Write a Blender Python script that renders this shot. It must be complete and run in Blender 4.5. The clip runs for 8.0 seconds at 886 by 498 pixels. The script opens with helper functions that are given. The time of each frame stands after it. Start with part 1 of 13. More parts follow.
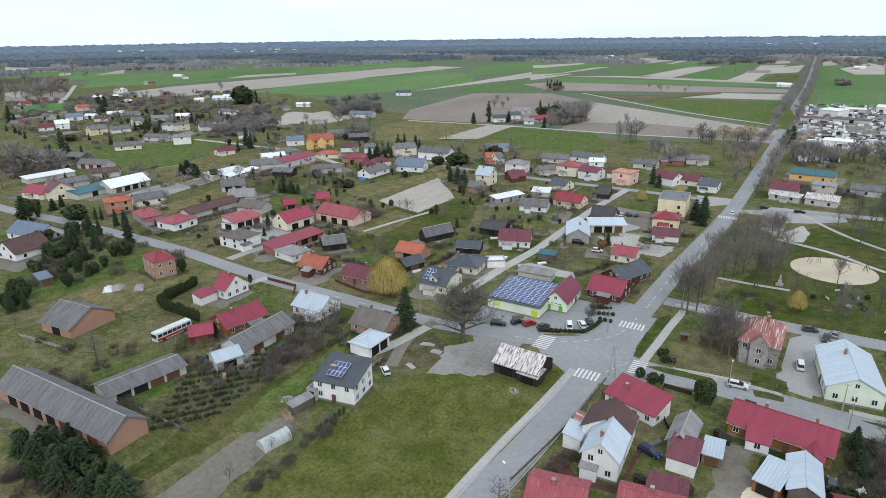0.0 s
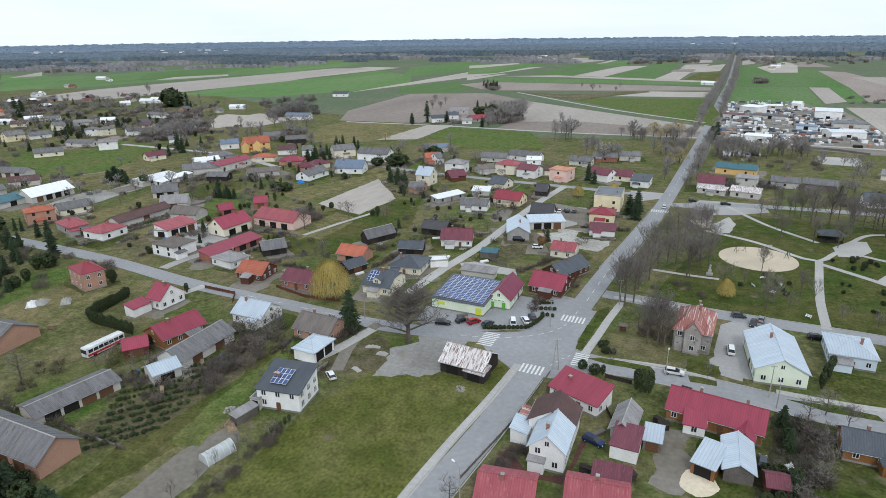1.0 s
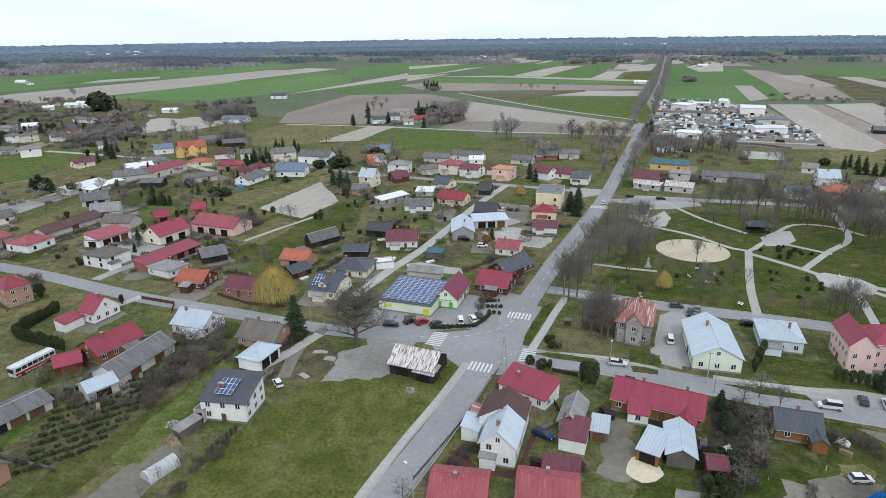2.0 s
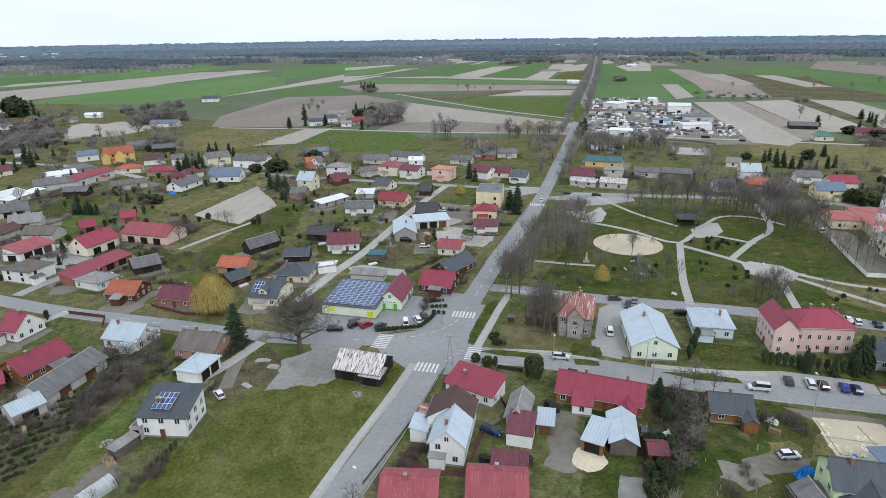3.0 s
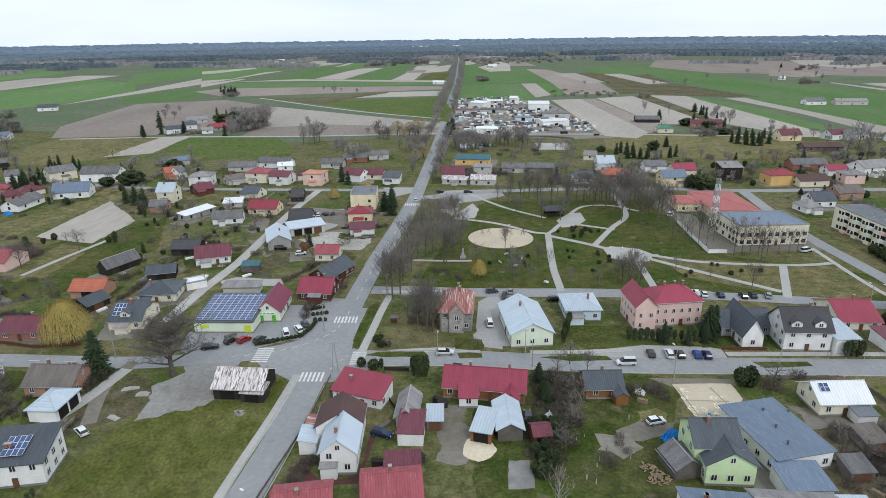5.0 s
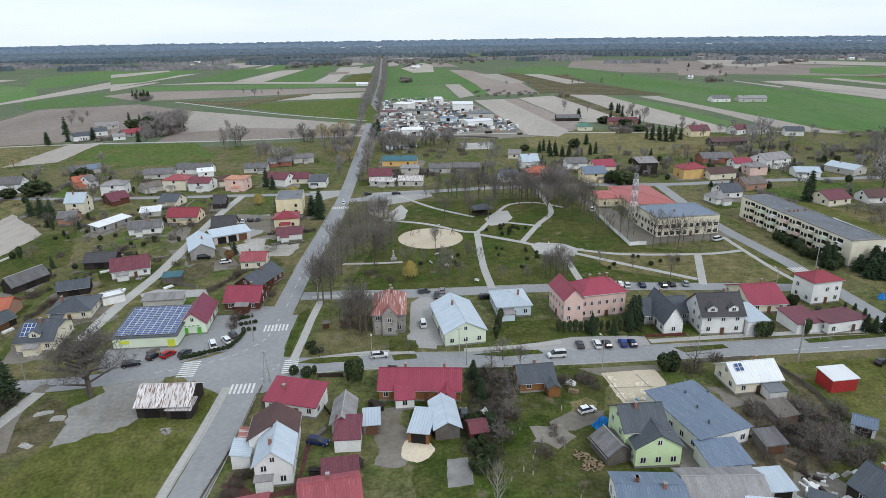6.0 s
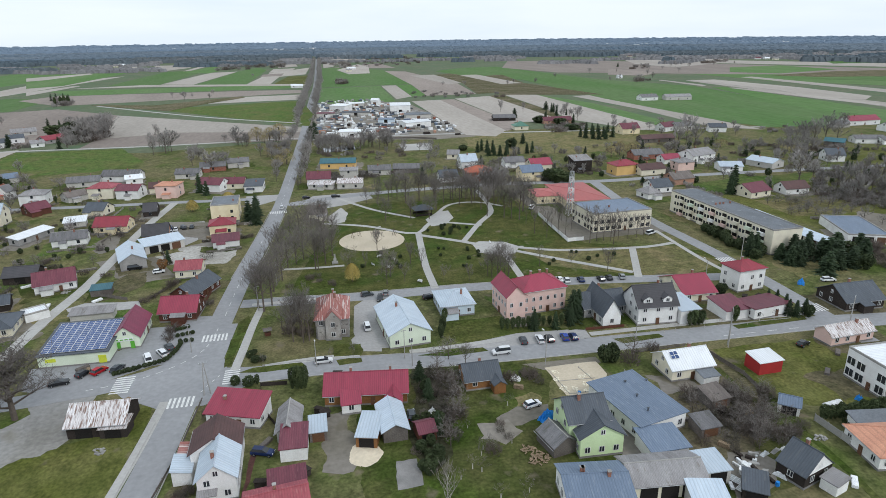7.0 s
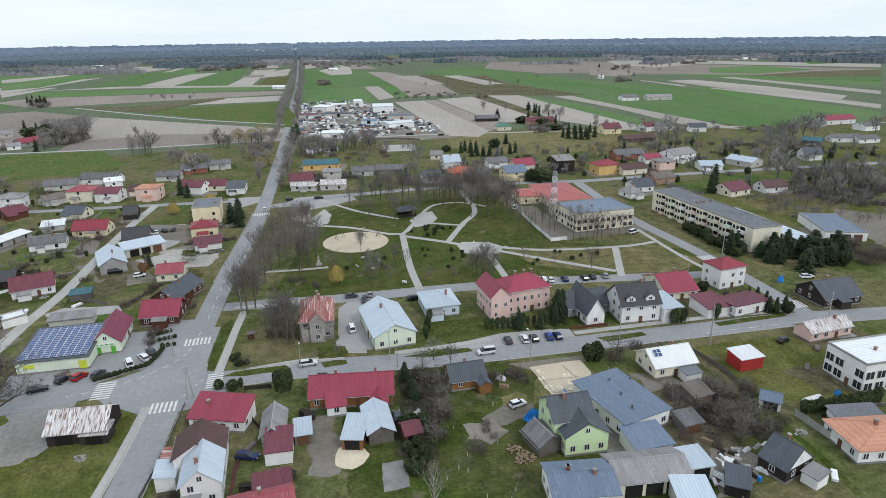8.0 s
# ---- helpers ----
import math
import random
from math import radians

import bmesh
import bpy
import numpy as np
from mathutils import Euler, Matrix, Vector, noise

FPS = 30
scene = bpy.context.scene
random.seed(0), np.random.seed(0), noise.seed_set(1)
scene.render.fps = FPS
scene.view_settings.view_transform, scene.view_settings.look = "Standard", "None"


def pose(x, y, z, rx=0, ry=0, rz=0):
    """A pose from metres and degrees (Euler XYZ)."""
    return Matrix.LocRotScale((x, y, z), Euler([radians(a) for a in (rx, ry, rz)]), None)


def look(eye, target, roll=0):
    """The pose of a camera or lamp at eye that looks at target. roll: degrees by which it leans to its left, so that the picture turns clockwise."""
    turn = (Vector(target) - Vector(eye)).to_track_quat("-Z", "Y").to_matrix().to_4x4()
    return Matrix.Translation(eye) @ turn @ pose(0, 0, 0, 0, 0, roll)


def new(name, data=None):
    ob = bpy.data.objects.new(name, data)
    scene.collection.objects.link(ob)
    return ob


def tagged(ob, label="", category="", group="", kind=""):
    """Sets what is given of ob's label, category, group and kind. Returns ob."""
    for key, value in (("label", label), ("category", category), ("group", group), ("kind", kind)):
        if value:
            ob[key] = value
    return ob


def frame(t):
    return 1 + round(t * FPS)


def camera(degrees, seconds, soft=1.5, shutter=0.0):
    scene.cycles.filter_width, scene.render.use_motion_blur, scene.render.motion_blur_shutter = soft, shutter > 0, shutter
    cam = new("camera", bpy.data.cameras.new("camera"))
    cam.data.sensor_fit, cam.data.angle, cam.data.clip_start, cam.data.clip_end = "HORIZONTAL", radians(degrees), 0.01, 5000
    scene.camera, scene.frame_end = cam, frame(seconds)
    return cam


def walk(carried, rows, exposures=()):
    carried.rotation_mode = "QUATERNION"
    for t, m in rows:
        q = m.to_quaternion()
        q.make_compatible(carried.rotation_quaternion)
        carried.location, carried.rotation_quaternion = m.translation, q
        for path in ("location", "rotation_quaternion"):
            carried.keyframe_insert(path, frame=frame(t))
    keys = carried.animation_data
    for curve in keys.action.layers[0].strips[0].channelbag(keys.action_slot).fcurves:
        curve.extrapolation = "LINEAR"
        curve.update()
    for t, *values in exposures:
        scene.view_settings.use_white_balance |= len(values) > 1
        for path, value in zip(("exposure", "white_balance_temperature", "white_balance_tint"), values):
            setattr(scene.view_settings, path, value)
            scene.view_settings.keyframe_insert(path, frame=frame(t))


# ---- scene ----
# ---- camera: a drone hovering 78 m above the village, panning to the right ----
cam = camera(71.24, 8.0, 0.35)
# seconds, turn, tilt below the horizon, roll
TURNS = [(0.0, 29.791, 19.311, -0.725), (0.5, 26.749, 19.326, -0.719), (1.0, 24.162, 19.338, -0.705), (2.5, 15.997, 19.329, -0.750), (3.0, 13.183, 19.322, -0.757),
         (3.5, 10.482, 19.318, -0.766), (4.0, 7.412, 19.315, -0.766), (4.5, 4.341, 19.314, -0.767), (6.0, -5.575, 19.300, -0.750), (6.5, -9.166, 19.297, -0.756),
         (7.0, -11.259, 19.279, -0.760), (7.5, -12.222, 19.254, -0.752), (8.0, -12.809, 19.230, -0.758)]
EYE = Matrix.Translation((0.0, 0.0, 78.0))
walk(cam, [(t, EYE @ pose(0, 0, 0, 0, 0, a) @ pose(0, 0, 0, 90 - p) @ pose(0, 0, 0, 0, 0, r)) for t, a, p, r in TURNS],
     [(0.0, 0.11, 6350, 10), (4.0, 0.06, 6360, 10), (8.0, 0.03, 6390, 10)])

# ---- light: a bright overcast sky and a weak, wide sun behind it ----
SUN_UP, SUN_AT = 42.0, 150.0
world = bpy.data.worlds.new("overcast_sky")
scene.world = world
world.use_nodes = True
wn, wl = world.node_tree.nodes, world.node_tree.links
sky = wn.new("ShaderNodeTexSky")
sky.sky_type, sky.sun_disc = "NISHITA", False
sky.sun_elevation, sky.sun_rotation = radians(SUN_UP), radians(SUN_AT)
sky_dim = wn.new("ShaderNodeMix")
sky_dim.data_type, sky_dim.blend_type = "RGBA", "MULTIPLY"
sky_dim.inputs["Factor"].default_value = 1.0
sky_dim.inputs["B"].default_value = (0.1, 0.1, 0.1, 1)
wl.new(sky.outputs[0], sky_dim.inputs["A"])
wc = wn.new("ShaderNodeTexCoord")
wm = wn.new("ShaderNodeMapping")
wm.inputs["Scale"].default_value = (1.0, 1.0, 6.0)
wnoise = wn.new("ShaderNodeTexNoise")
wnoise.inputs["Scale"].default_value, wnoise.inputs["Detail"].default_value = 3.2, 5.0
wl.new(wc.outputs["Generated"], wm.inputs["Vector"])
wl.new(wm.outputs[0], wnoise.inputs["Vector"])
wramp = wn.new("ShaderNodeValToRGB")
wramp.color_ramp.elements[0].position, wramp.color_ramp.elements[1].position = 0.3, 0.62
wramp.color_ramp.elements[0].color = (0.77, 0.87, 0.96, 1)
wramp.color_ramp.elements[1].color = (0.87, 0.95, 1.03, 1)
wl.new(wnoise.outputs["Fac"], wramp.inputs[0])
wmix = wn.new("ShaderNodeMix")
wmix.data_type = "RGBA"
wmix.inputs["Factor"].default_value = 0.93
wl.new(sky_dim.outputs["Result"], wmix.inputs["A"])
wl.new(wramp.outputs[0], wmix.inputs["B"])
wl.new(wmix.outputs["Result"], wn["Background"].inputs["Color"])
wn["Background"].inputs["Strength"].default_value = 1.05
sun = new("sun", bpy.data.lights.new("sun", "SUN"))
sun.data.energy, sun.data.angle, sun.data.color = 1.2, radians(14), (1.0, 0.985, 0.965)
sun.matrix_world = look((0, 0, 50), (math.sin(radians(SUN_AT)) * -50, math.cos(radians(SUN_AT)) * -50, 50 - 50 * math.tan(radians(SUN_UP))))
sun.location = (0, 0, 300)

# ---- materials ----
MATS = {}


def material(name, colour, rough=0.8, second=None, grain=0.25, size=1.0, stretch=(1, 1, 1), bump=0.0, ribs=0.0, courses=0.0, patch=None, patch_at=0.55,
             metal=0.0, spread=0.12, patch_size=None, spec=0.3, soft=0.06, turf=None):
    """A weathered surface: base colour mottled towards a second one, fine grain, ribs along the slope, and patches of another colour."""
    m = bpy.data.materials.new(name)
    m.use_nodes = True
    n, l = m.node_tree.nodes, m.node_tree.links
    bsdf = n["Principled BSDF"]
    bsdf.inputs["Roughness"].default_value, bsdf.inputs["Metallic"].default_value = rough, metal
    bsdf.inputs["Specular IOR Level"].default_value = spec if rough < 0.9 else 0.06  # soil, bark and turf have no sheen
    tc = n.new("ShaderNodeTexCoord")
    mp = n.new("ShaderNodeMapping")
    mp.inputs["Scale"].default_value = stretch
    l.new(tc.outputs["Object"], mp.inputs["Vector"])

    def noise_of(scale, detail, src=mp):
        t = n.new("ShaderNodeTexNoise")
        t.inputs["Scale"].default_value, t.inputs["Detail"].default_value = scale, detail
        l.new(src.outputs[0] if src is mp else src.outputs["Object"], t.inputs["Vector"])
        return t

    def mix(kind, fac, a, b):
        x = n.new("ShaderNodeMix")
        x.data_type, x.blend_type = "RGBA", kind
        for key, v in (("Factor", fac), ("A", a), ("B", b)):
            if isinstance(v, bpy.types.NodeSocket):
                l.new(v, x.inputs[key])
            else:
                x.inputs[key].default_value = v if key == "Factor" else (*v, 1) if len(v) == 3 else v
        return x.outputs["Result"]

    def ramp(src, lo, hi, a=(0, 0, 0, 1), b=(1, 1, 1, 1)):
        r = n.new("ShaderNodeValToRGB")
        r.color_ramp.elements[0].position, r.color_ramp.elements[1].position = lo, hi
        r.color_ramp.elements[0].color, r.color_ramp.elements[1].color = a, b
        l.new(src, r.inputs[0])
        return r.outputs[0]

    second = second or tuple(c * 0.72 for c in colour)
    big = noise_of(0.35 / size, 4.0)
    col = mix("MIX", ramp(big.outputs["Fac"], 0.35, 0.68), colour, second)
    fine = noise_of(5.0 / size, 6.0)
    lo, hi = 1 - grain, 1 + grain
    col = mix("MULTIPLY", 1.0, col, ramp(fine.outputs["Fac"], 0.25, 0.75, (lo, lo, lo, 1), (hi, hi, hi, 1)))
    if patch:
        spots = noise_of((patch_size or 0.9) / size, 8.0)
        col = mix("MIX", ramp(spots.outputs["Fac"], patch_at, patch_at + soft), col, patch)
    if turf:
        # broad straw-coloured and mossy areas, tussocks a step across, and worn spots
        wide_area = noise_of(0.045, 6.0)
        col = mix("MIX", ramp(wide_area.outputs["Fac"], 0.44, 0.66), col, turf)
        tussock = noise_of(1.5, 9.0)
        col = mix("MULTIPLY", 1.0, col, ramp(tussock.outputs["Fac"], 0.3, 0.7, (0.66, 0.70, 0.66, 1), (1.30, 1.26, 1.26, 1)))
        clump = noise_of(0.30, 5.0)
        col = mix("MULTIPLY", 1.0, col, ramp(clump.outputs["Fac"], 0.34, 0.66, (0.72, 0.76, 0.72, 1), (1.22, 1.20, 1.20, 1)))
        worn = noise_of(0.16, 9.0)
        col = mix("MIX", ramp(worn.outputs["Fac"], 0.63, 0.74), col, (0.165, 0.138, 0.096))
    info = n.new("ShaderNodeObjectInfo")
    lo, hi = 1 - spread, 1 + spread
    col = mix("MULTIPLY", 1.0, col, ramp(info.outputs["Random"], 0.0, 1.0, (lo, lo, lo, 1), (hi, hi, hi, 1)))
    height = fine.outputs["Fac"]
    for axis, rate in (("X", ribs), ("Z", courses)):
        if rate:
            w = n.new("ShaderNodeTexWave")
            w.wave_type, w.bands_direction = "BANDS", axis
            w.inputs["Scale"].default_value = rate * 0.314
            w.inputs["Distortion"].default_value = 0.0 if axis == "X" else 0.6
            l.new(tc.outputs["Object"], w.inputs["Vector"])
            col = mix("MULTIPLY", 1.0, col, ramp(w.outputs["Fac"], 0.0, 0.35, (0.84, 0.84, 0.84, 1), (1, 1, 1, 1)))
            height = w.outputs["Fac"]
    l.new(col, bsdf.inputs["Base Color"])
    if bump:
        b = n.new("ShaderNodeBump")
        b.inputs["Strength"].default_value, b.inputs["Distance"].default_value = bump, 0.05
        l.new(height, b.inputs["Height"])
        l.new(b.outputs[0], bsdf.inputs["Normal"])
    MATS[name] = m
    return m


SLOPE = (3.0, 0.5, 0.5)
ROOF = {
    "red": material("red_metal_roof", (0.28, 0.040, 0.058), 0.5, (0.23, 0.034, 0.05), 0.12, 1, SLOPE, 0.3, ribs=2.2, patch=(0.2, 0.05, 0.055), patch_at=0.56, patch_size=1.1, soft=0.2),
    "crimson": material("crimson_metal_roof", (0.31, 0.050, 0.082), 0.5, (0.255, 0.042, 0.070), 0.12, 1, SLOPE, 0.3, ribs=2.2, patch=(0.22, 0.06, 0.075), patch_at=0.56, patch_size=1.1, soft=0.2),
    "pinkred": material("faded_red_metal_roof", (0.34, 0.085, 0.10), 0.6, (0.26, 0.06, 0.075), 0.15, 1, SLOPE, 0.3, ribs=2.2, patch=(0.4, 0.17, 0.16), patch_at=0.56, patch_size=1.1, soft=0.2),
    "maroon": material("maroon_metal_roof", (0.16, 0.045, 0.062), 0.55, (0.12, 0.035, 0.05), 0.15, 1, SLOPE, 0.3, ribs=2.2, patch=(0.2, 0.085, 0.09), patch_at=0.56, patch_size=1.1, soft=0.2),
    "coral": material("coral_red_metal_roof", (0.42, 0.115, 0.105), 0.55, (0.36, 0.095, 0.09), 0.12, 1, SLOPE, 0.3, ribs=2.0, patch=(0.36, 0.15, 0.13), patch_at=0.56, patch_size=1.1, soft=0.2),
    "plum": material("plum_red_metal_roof", (0.235, 0.042, 0.082), 0.5, (0.19, 0.036, 0.070), 0.15, 1, SLOPE, 0.3, ribs=2.2, patch=(0.17, 0.05, 0.07), patch_at=0.56, patch_size=1.1, soft=0.2),
    "brown": material("brown_tile_roof", (0.115, 0.062, 0.058), 0.7, (0.085, 0.05, 0.048), 0.2, 1, (1, 1, 1), 0.4, courses=3.0),
    "orange": material("orange_tile_roof", (0.42, 0.13, 0.078), 0.7, (0.34, 0.10, 0.062), 0.2, 1, (1, 1, 1), 0.4, courses=3.0),
    "salmon": material("salmon_tile_roof", (0.58, 0.29, 0.19), 0.75, (0.50, 0.24, 0.16), 0.2, 1, (1, 1, 1), 0.4, courses=3.0),
    "grey": material("grey_fibre_cement_roof", (0.20, 0.195, 0.20), 0.9, (0.14, 0.137, 0.14), 0.25, 1, SLOPE, 0.5, ribs=3.5, patch=(0.12, 0.12, 0.10), patch_at=0.6),
    "palegrey": material("pale_fibre_cement_roof", (0.31, 0.30, 0.30), 0.9, (0.23, 0.22, 0.22), 0.25, 1, SLOPE, 0.5, ribs=3.5, patch=(0.2, 0.18, 0.16), patch_at=0.62),
    "taupe": material("weathered_grey_brown_roof", (0.20, 0.175, 0.16), 0.9, (0.15, 0.13, 0.12), 0.25, 1, SLOPE, 0.5, ribs=3.5),
    "dark": material("dark_grey_metal_roof", (0.082, 0.094, 0.112), 0.55, (0.066, 0.076, 0.09), 0.18, 1, SLOPE, 0.3, ribs=2.2, patch=(0.12, 0.125, 0.13), patch_at=0.56, patch_size=1.1, soft=0.2),
    "anthracite": material("anthracite_tile_roof", (0.075, 0.072, 0.078), 0.65, (0.06, 0.058, 0.062), 0.2, 1, (1, 1, 1), 0.4, courses=3.0),
    "slate": material("slate_blue_metal_roof", (0.150, 0.195, 0.265), 0.5, (0.125, 0.165, 0.228), 0.12, 1, SLOPE, 0.3, ribs=2.0, patch=(0.24, 0.28, 0.33), patch_at=0.56, patch_size=1.1, soft=0.2),
    "blue": material("pale_blue_metal_roof", (0.49, 0.56, 0.63), 0.45, (0.42, 0.49, 0.56), 0.12, 1, SLOPE, 0.3, ribs=1.6, patch=(0.56, 0.6, 0.64), patch_at=0.56, patch_size=1.1, soft=0.2),
    "white": material("white_metal_roof", (0.78, 0.80, 0.82), 0.5, (0.70, 0.72, 0.74), 0.08, 1, SLOPE, 0.2, ribs=1.6, patch=(0.6, 0.6, 0.58), patch_at=0.56, patch_size=1.1, soft=0.2),
    "green": material("green_metal_roof", (0.10, 0.22, 0.16), 0.55, (0.08, 0.18, 0.14), 0.15, 1, SLOPE, 0.3, ribs=2.0),
    "teal": material("teal_metal_roof", (0.05, 0.14, 0.17), 0.55, (0.04, 0.115, 0.14), 0.15, 1, SLOPE, 0.3, ribs=2.0),
    "rust": material("rusty_tin_roof", (0.64, 0.62, 0.62), 0.7, (0.50, 0.46, 0.45), 0.3, 1, (2.6, 0.3, 0.3), 0.5, ribs=1.4, patch=(0.19, 0.125, 0.10), patch_at=0.49, patch_size=1.6, soft=0.12),
    "rustred": material("rusty_red_tin_roof", (0.36, 0.16, 0.14), 0.7, (0.27, 0.10, 0.085), 0.3, 1, (3.0, 0.25, 0.25), 0.5, ribs=2.0, patch=(0.52, 0.43, 0.40), patch_at=0.54),
    "tar": material("grey_tar_flat_roof", (0.165, 0.18, 0.20), 0.85, (0.13, 0.14, 0.15), 0.2, 2, (1, 1, 1), 0.3, patch=(0.24, 0.25, 0.27), patch_at=0.64),
}
WALL = {
    "white": material("white_plaster", (0.79, 0.79, 0.78), 0.85, (0.68, 0.67, 0.65), 0.1, spread=0.08),
    "cream": material("cream_plaster", (0.74, 0.69, 0.55), 0.85, (0.65, 0.60, 0.48), 0.08, spread=0.06),
    "yellow": material("yellow_plaster", (0.74, 0.65, 0.46), 0.85, (0.65, 0.55, 0.36), 0.08, spread=0.06),
    "ochre": material("orange_yellow_plaster", (0.70, 0.46, 0.19), 0.85, (0.62, 0.40, 0.16), 0.08, spread=0.06),
    "green": material("pale_green_plaster", (0.70, 0.77, 0.62), 0.85, (0.62, 0.69, 0.55), 0.06, spread=0.03),
    "lime": material("lime_green_plaster", (0.62, 0.76, 0.46), 0.85, (0.56, 0.69, 0.41), 0.06, spread=0.03),
    "pink": material("pink_plaster", (0.74, 0.53, 0.47), 0.85, (0.66, 0.47, 0.42), 0.06, spread=0.04),
    "grey": material("grey_plaster", (0.36, 0.35, 0.34), 0.9, (0.27, 0.26, 0.25), 0.12),
    "stone": material("grey_stucco_with_stains", (0.34, 0.32, 0.30), 0.9, (0.24, 0.22, 0.20), 0.2, patch=(0.18, 0.16, 0.15), patch_at=0.6),
    "paleblue": material("pale_blue_plaster", (0.62, 0.72, 0.80), 0.85, (0.56, 0.65, 0.72), 0.06),
    "wood": material("honey_timber_boards", (0.27, 0.125, 0.045), 0.7, (0.20, 0.09, 0.034), 0.25, courses=5.0, bump=0.4),
    "brownwood": material("red_brown_timber_boards", (0.12, 0.045, 0.028), 0.75, (0.09, 0.035, 0.022), 0.25, courses=5.0, bump=0.4),
    "darkwood": material("dark_weathered_boards", (0.055, 0.045, 0.04), 0.9, (0.035, 0.03, 0.027), 0.3, ribs=5.0, bump=0.4),
    "greywood": material("grey_weathered_boards", (0.18, 0.16, 0.145), 0.9, (0.12, 0.105, 0.095), 0.3, ribs=5.0, bump=0.4),
    "red": material("red_painted_plaster", (0.36, 0.03, 0.03), 0.7, (0.30, 0.027, 0.027), 0.1),
}


def brick_material(name, one, two, mortar):
    m = material(name, one, 0.9)
    n, l = m.node_tree.nodes, m.node_tree.links
    br = n.new("ShaderNodeTexBrick")
    br.inputs["Color1"].default_value, br.inputs["Color2"].default_value, br.inputs["Mortar"].default_value = (*one, 1), (*two, 1), (*mortar, 1)
    br.inputs["Scale"].default_value = 1.0
    br.inputs["Brick Width"].default_value, br.inputs["Row Height"].default_value, br.inputs["Mortar Size"].default_value = 0.26, 0.075, 0.01
    tc, sep, add, comb = n.new("ShaderNodeTexCoord"), n.new("ShaderNodeSeparateXYZ"), n.new("ShaderNodeMath"), n.new("ShaderNodeCombineXYZ")
    l.new(tc.outputs["Object"], sep.inputs[0])
    l.new(sep.outputs[0], add.inputs[0])
    l.new(sep.outputs[1], add.inputs[1])
    l.new(add.outputs[0], comb.inputs[0])
    l.new(sep.outputs[2], comb.inputs[1])
    l.new(comb.outputs[0], br.inputs["Vector"])
    old = n["Principled BSDF"].inputs["Base Color"].links[0].from_socket
    x = n.new("ShaderNodeMix")
    x.data_type, x.inputs["Factor"].default_value = "RGBA", 0.55
    l.new(old, x.inputs["A"])
    l.new(br.outputs["Color"], x.inputs["B"])
    l.new(x.outputs["Result"], n["Principled BSDF"].inputs["Base Color"])
    return m


WALL["brick"] = brick_material("orange_brick_masonry", (0.45, 0.245, 0.17), (0.38, 0.20, 0.14), (0.40, 0.34, 0.29))
WALL["redbrick"] = brick_material("red_brick_masonry", (0.33, 0.115, 0.075), (0.27, 0.09, 0.06), (0.33, 0.28, 0.25))
WALL["silicate"] = brick_material("pale_silicate_brick", (0.58, 0.56, 0.52), (0.50, 0.48, 0.45), (0.40, 0.38, 0.36))

TRIM = material("white_window_trim", (0.8, 0.8, 0.8), 0.5, grain=0.03, spread=0.03)
DARKTRIM = material("dark_brown_trim", (0.07, 0.04, 0.03), 0.6, grain=0.1)
PLINTH = material("grey_concrete_plinth", (0.26, 0.25, 0.24), 0.9, grain=0.15)
CHIMNEY = brick_material("chimney_brick", (0.30, 0.13, 0.09), (0.24, 0.10, 0.07), (0.3, 0.27, 0.25))
# Near-black for unlit insides: shade painted onto flat panels.
SHADEBLACK = material("painted_interior_shade", (0.025, 0.023, 0.022), 0.95)
DOOR = material("brown_door_paint", (0.14, 0.07, 0.04), 0.6)
STEEL = material("galvanised_steel", (0.42, 0.43, 0.44), 0.45, metal=0.7, grain=0.1)
CONCRETE = material("weathered_concrete", (0.36, 0.35, 0.33), 0.9, (0.28, 0.27, 0.26), 0.15)
GLASS = material("dark_window_glass", (0.03, 0.035, 0.042), 0.08, grain=0.0, spec=0.6)
SOLAR = material("solar_cell_glass", (0.035, 0.075, 0.20), 0.15, (0.03, 0.06, 0.17), 0.05, spec=0.6)
PLASTIC_BLUE = material("blue_tarpaulin", (0.02, 0.22, 0.62), 0.5)
PLASTIC_WHITE = material("white_plastic", (0.75, 0.76, 0.76), 0.4)
FILM = material("milky_polythene_film", (0.50, 0.53, 0.53), 0.35, (0.40, 0.43, 0.43), 0.1)
LOGS = material("split_firewood", (0.33, 0.25, 0.17), 0.9, (0.20, 0.15, 0.10), 0.4)
RUBBER = material("black_rubber", (0.02, 0.02, 0.02), 0.9, grain=0.05)
ASPHALT = material("worn_grey_asphalt", (0.300, 0.302, 0.308), 0.9, (0.262, 0.264, 0.270), 0.12, 6, bump=0.2, patch=(0.27, 0.272, 0.278), patch_at=0.6, patch_size=0.4, spread=0.0)
PAVING = material("grey_concrete_paving", (0.37, 0.36, 0.35), 0.9, (0.32, 0.312, 0.304), 0.12, 4, bump=0.2, spread=0.04)
PALEPATH = material("pale_paved_path", (0.42, 0.41, 0.39), 0.9, (0.37, 0.36, 0.34), 0.12, 4, spread=0.03)
DIRT = material("grey_brown_gravel_yard", (0.225, 0.205, 0.18), 0.95, (0.165, 0.15, 0.12), 0.18, 6, bump=0.3, patch=(0.14, 0.125, 0.09), patch_at=0.6, patch_size=0.5)
SAND = material("pale_play_sand", (0.60, 0.52, 0.40), 0.95, (0.52, 0.45, 0.34), 0.1, 3, bump=0.2)
KERB = material("pale_concrete_kerb", (0.40, 0.39, 0.37), 0.9, grain=0.1)
PAINT = material("white_road_paint", (0.70, 0.70, 0.68), 0.7, (0.55, 0.55, 0.53), 0.2, 0.5, spread=0.0)
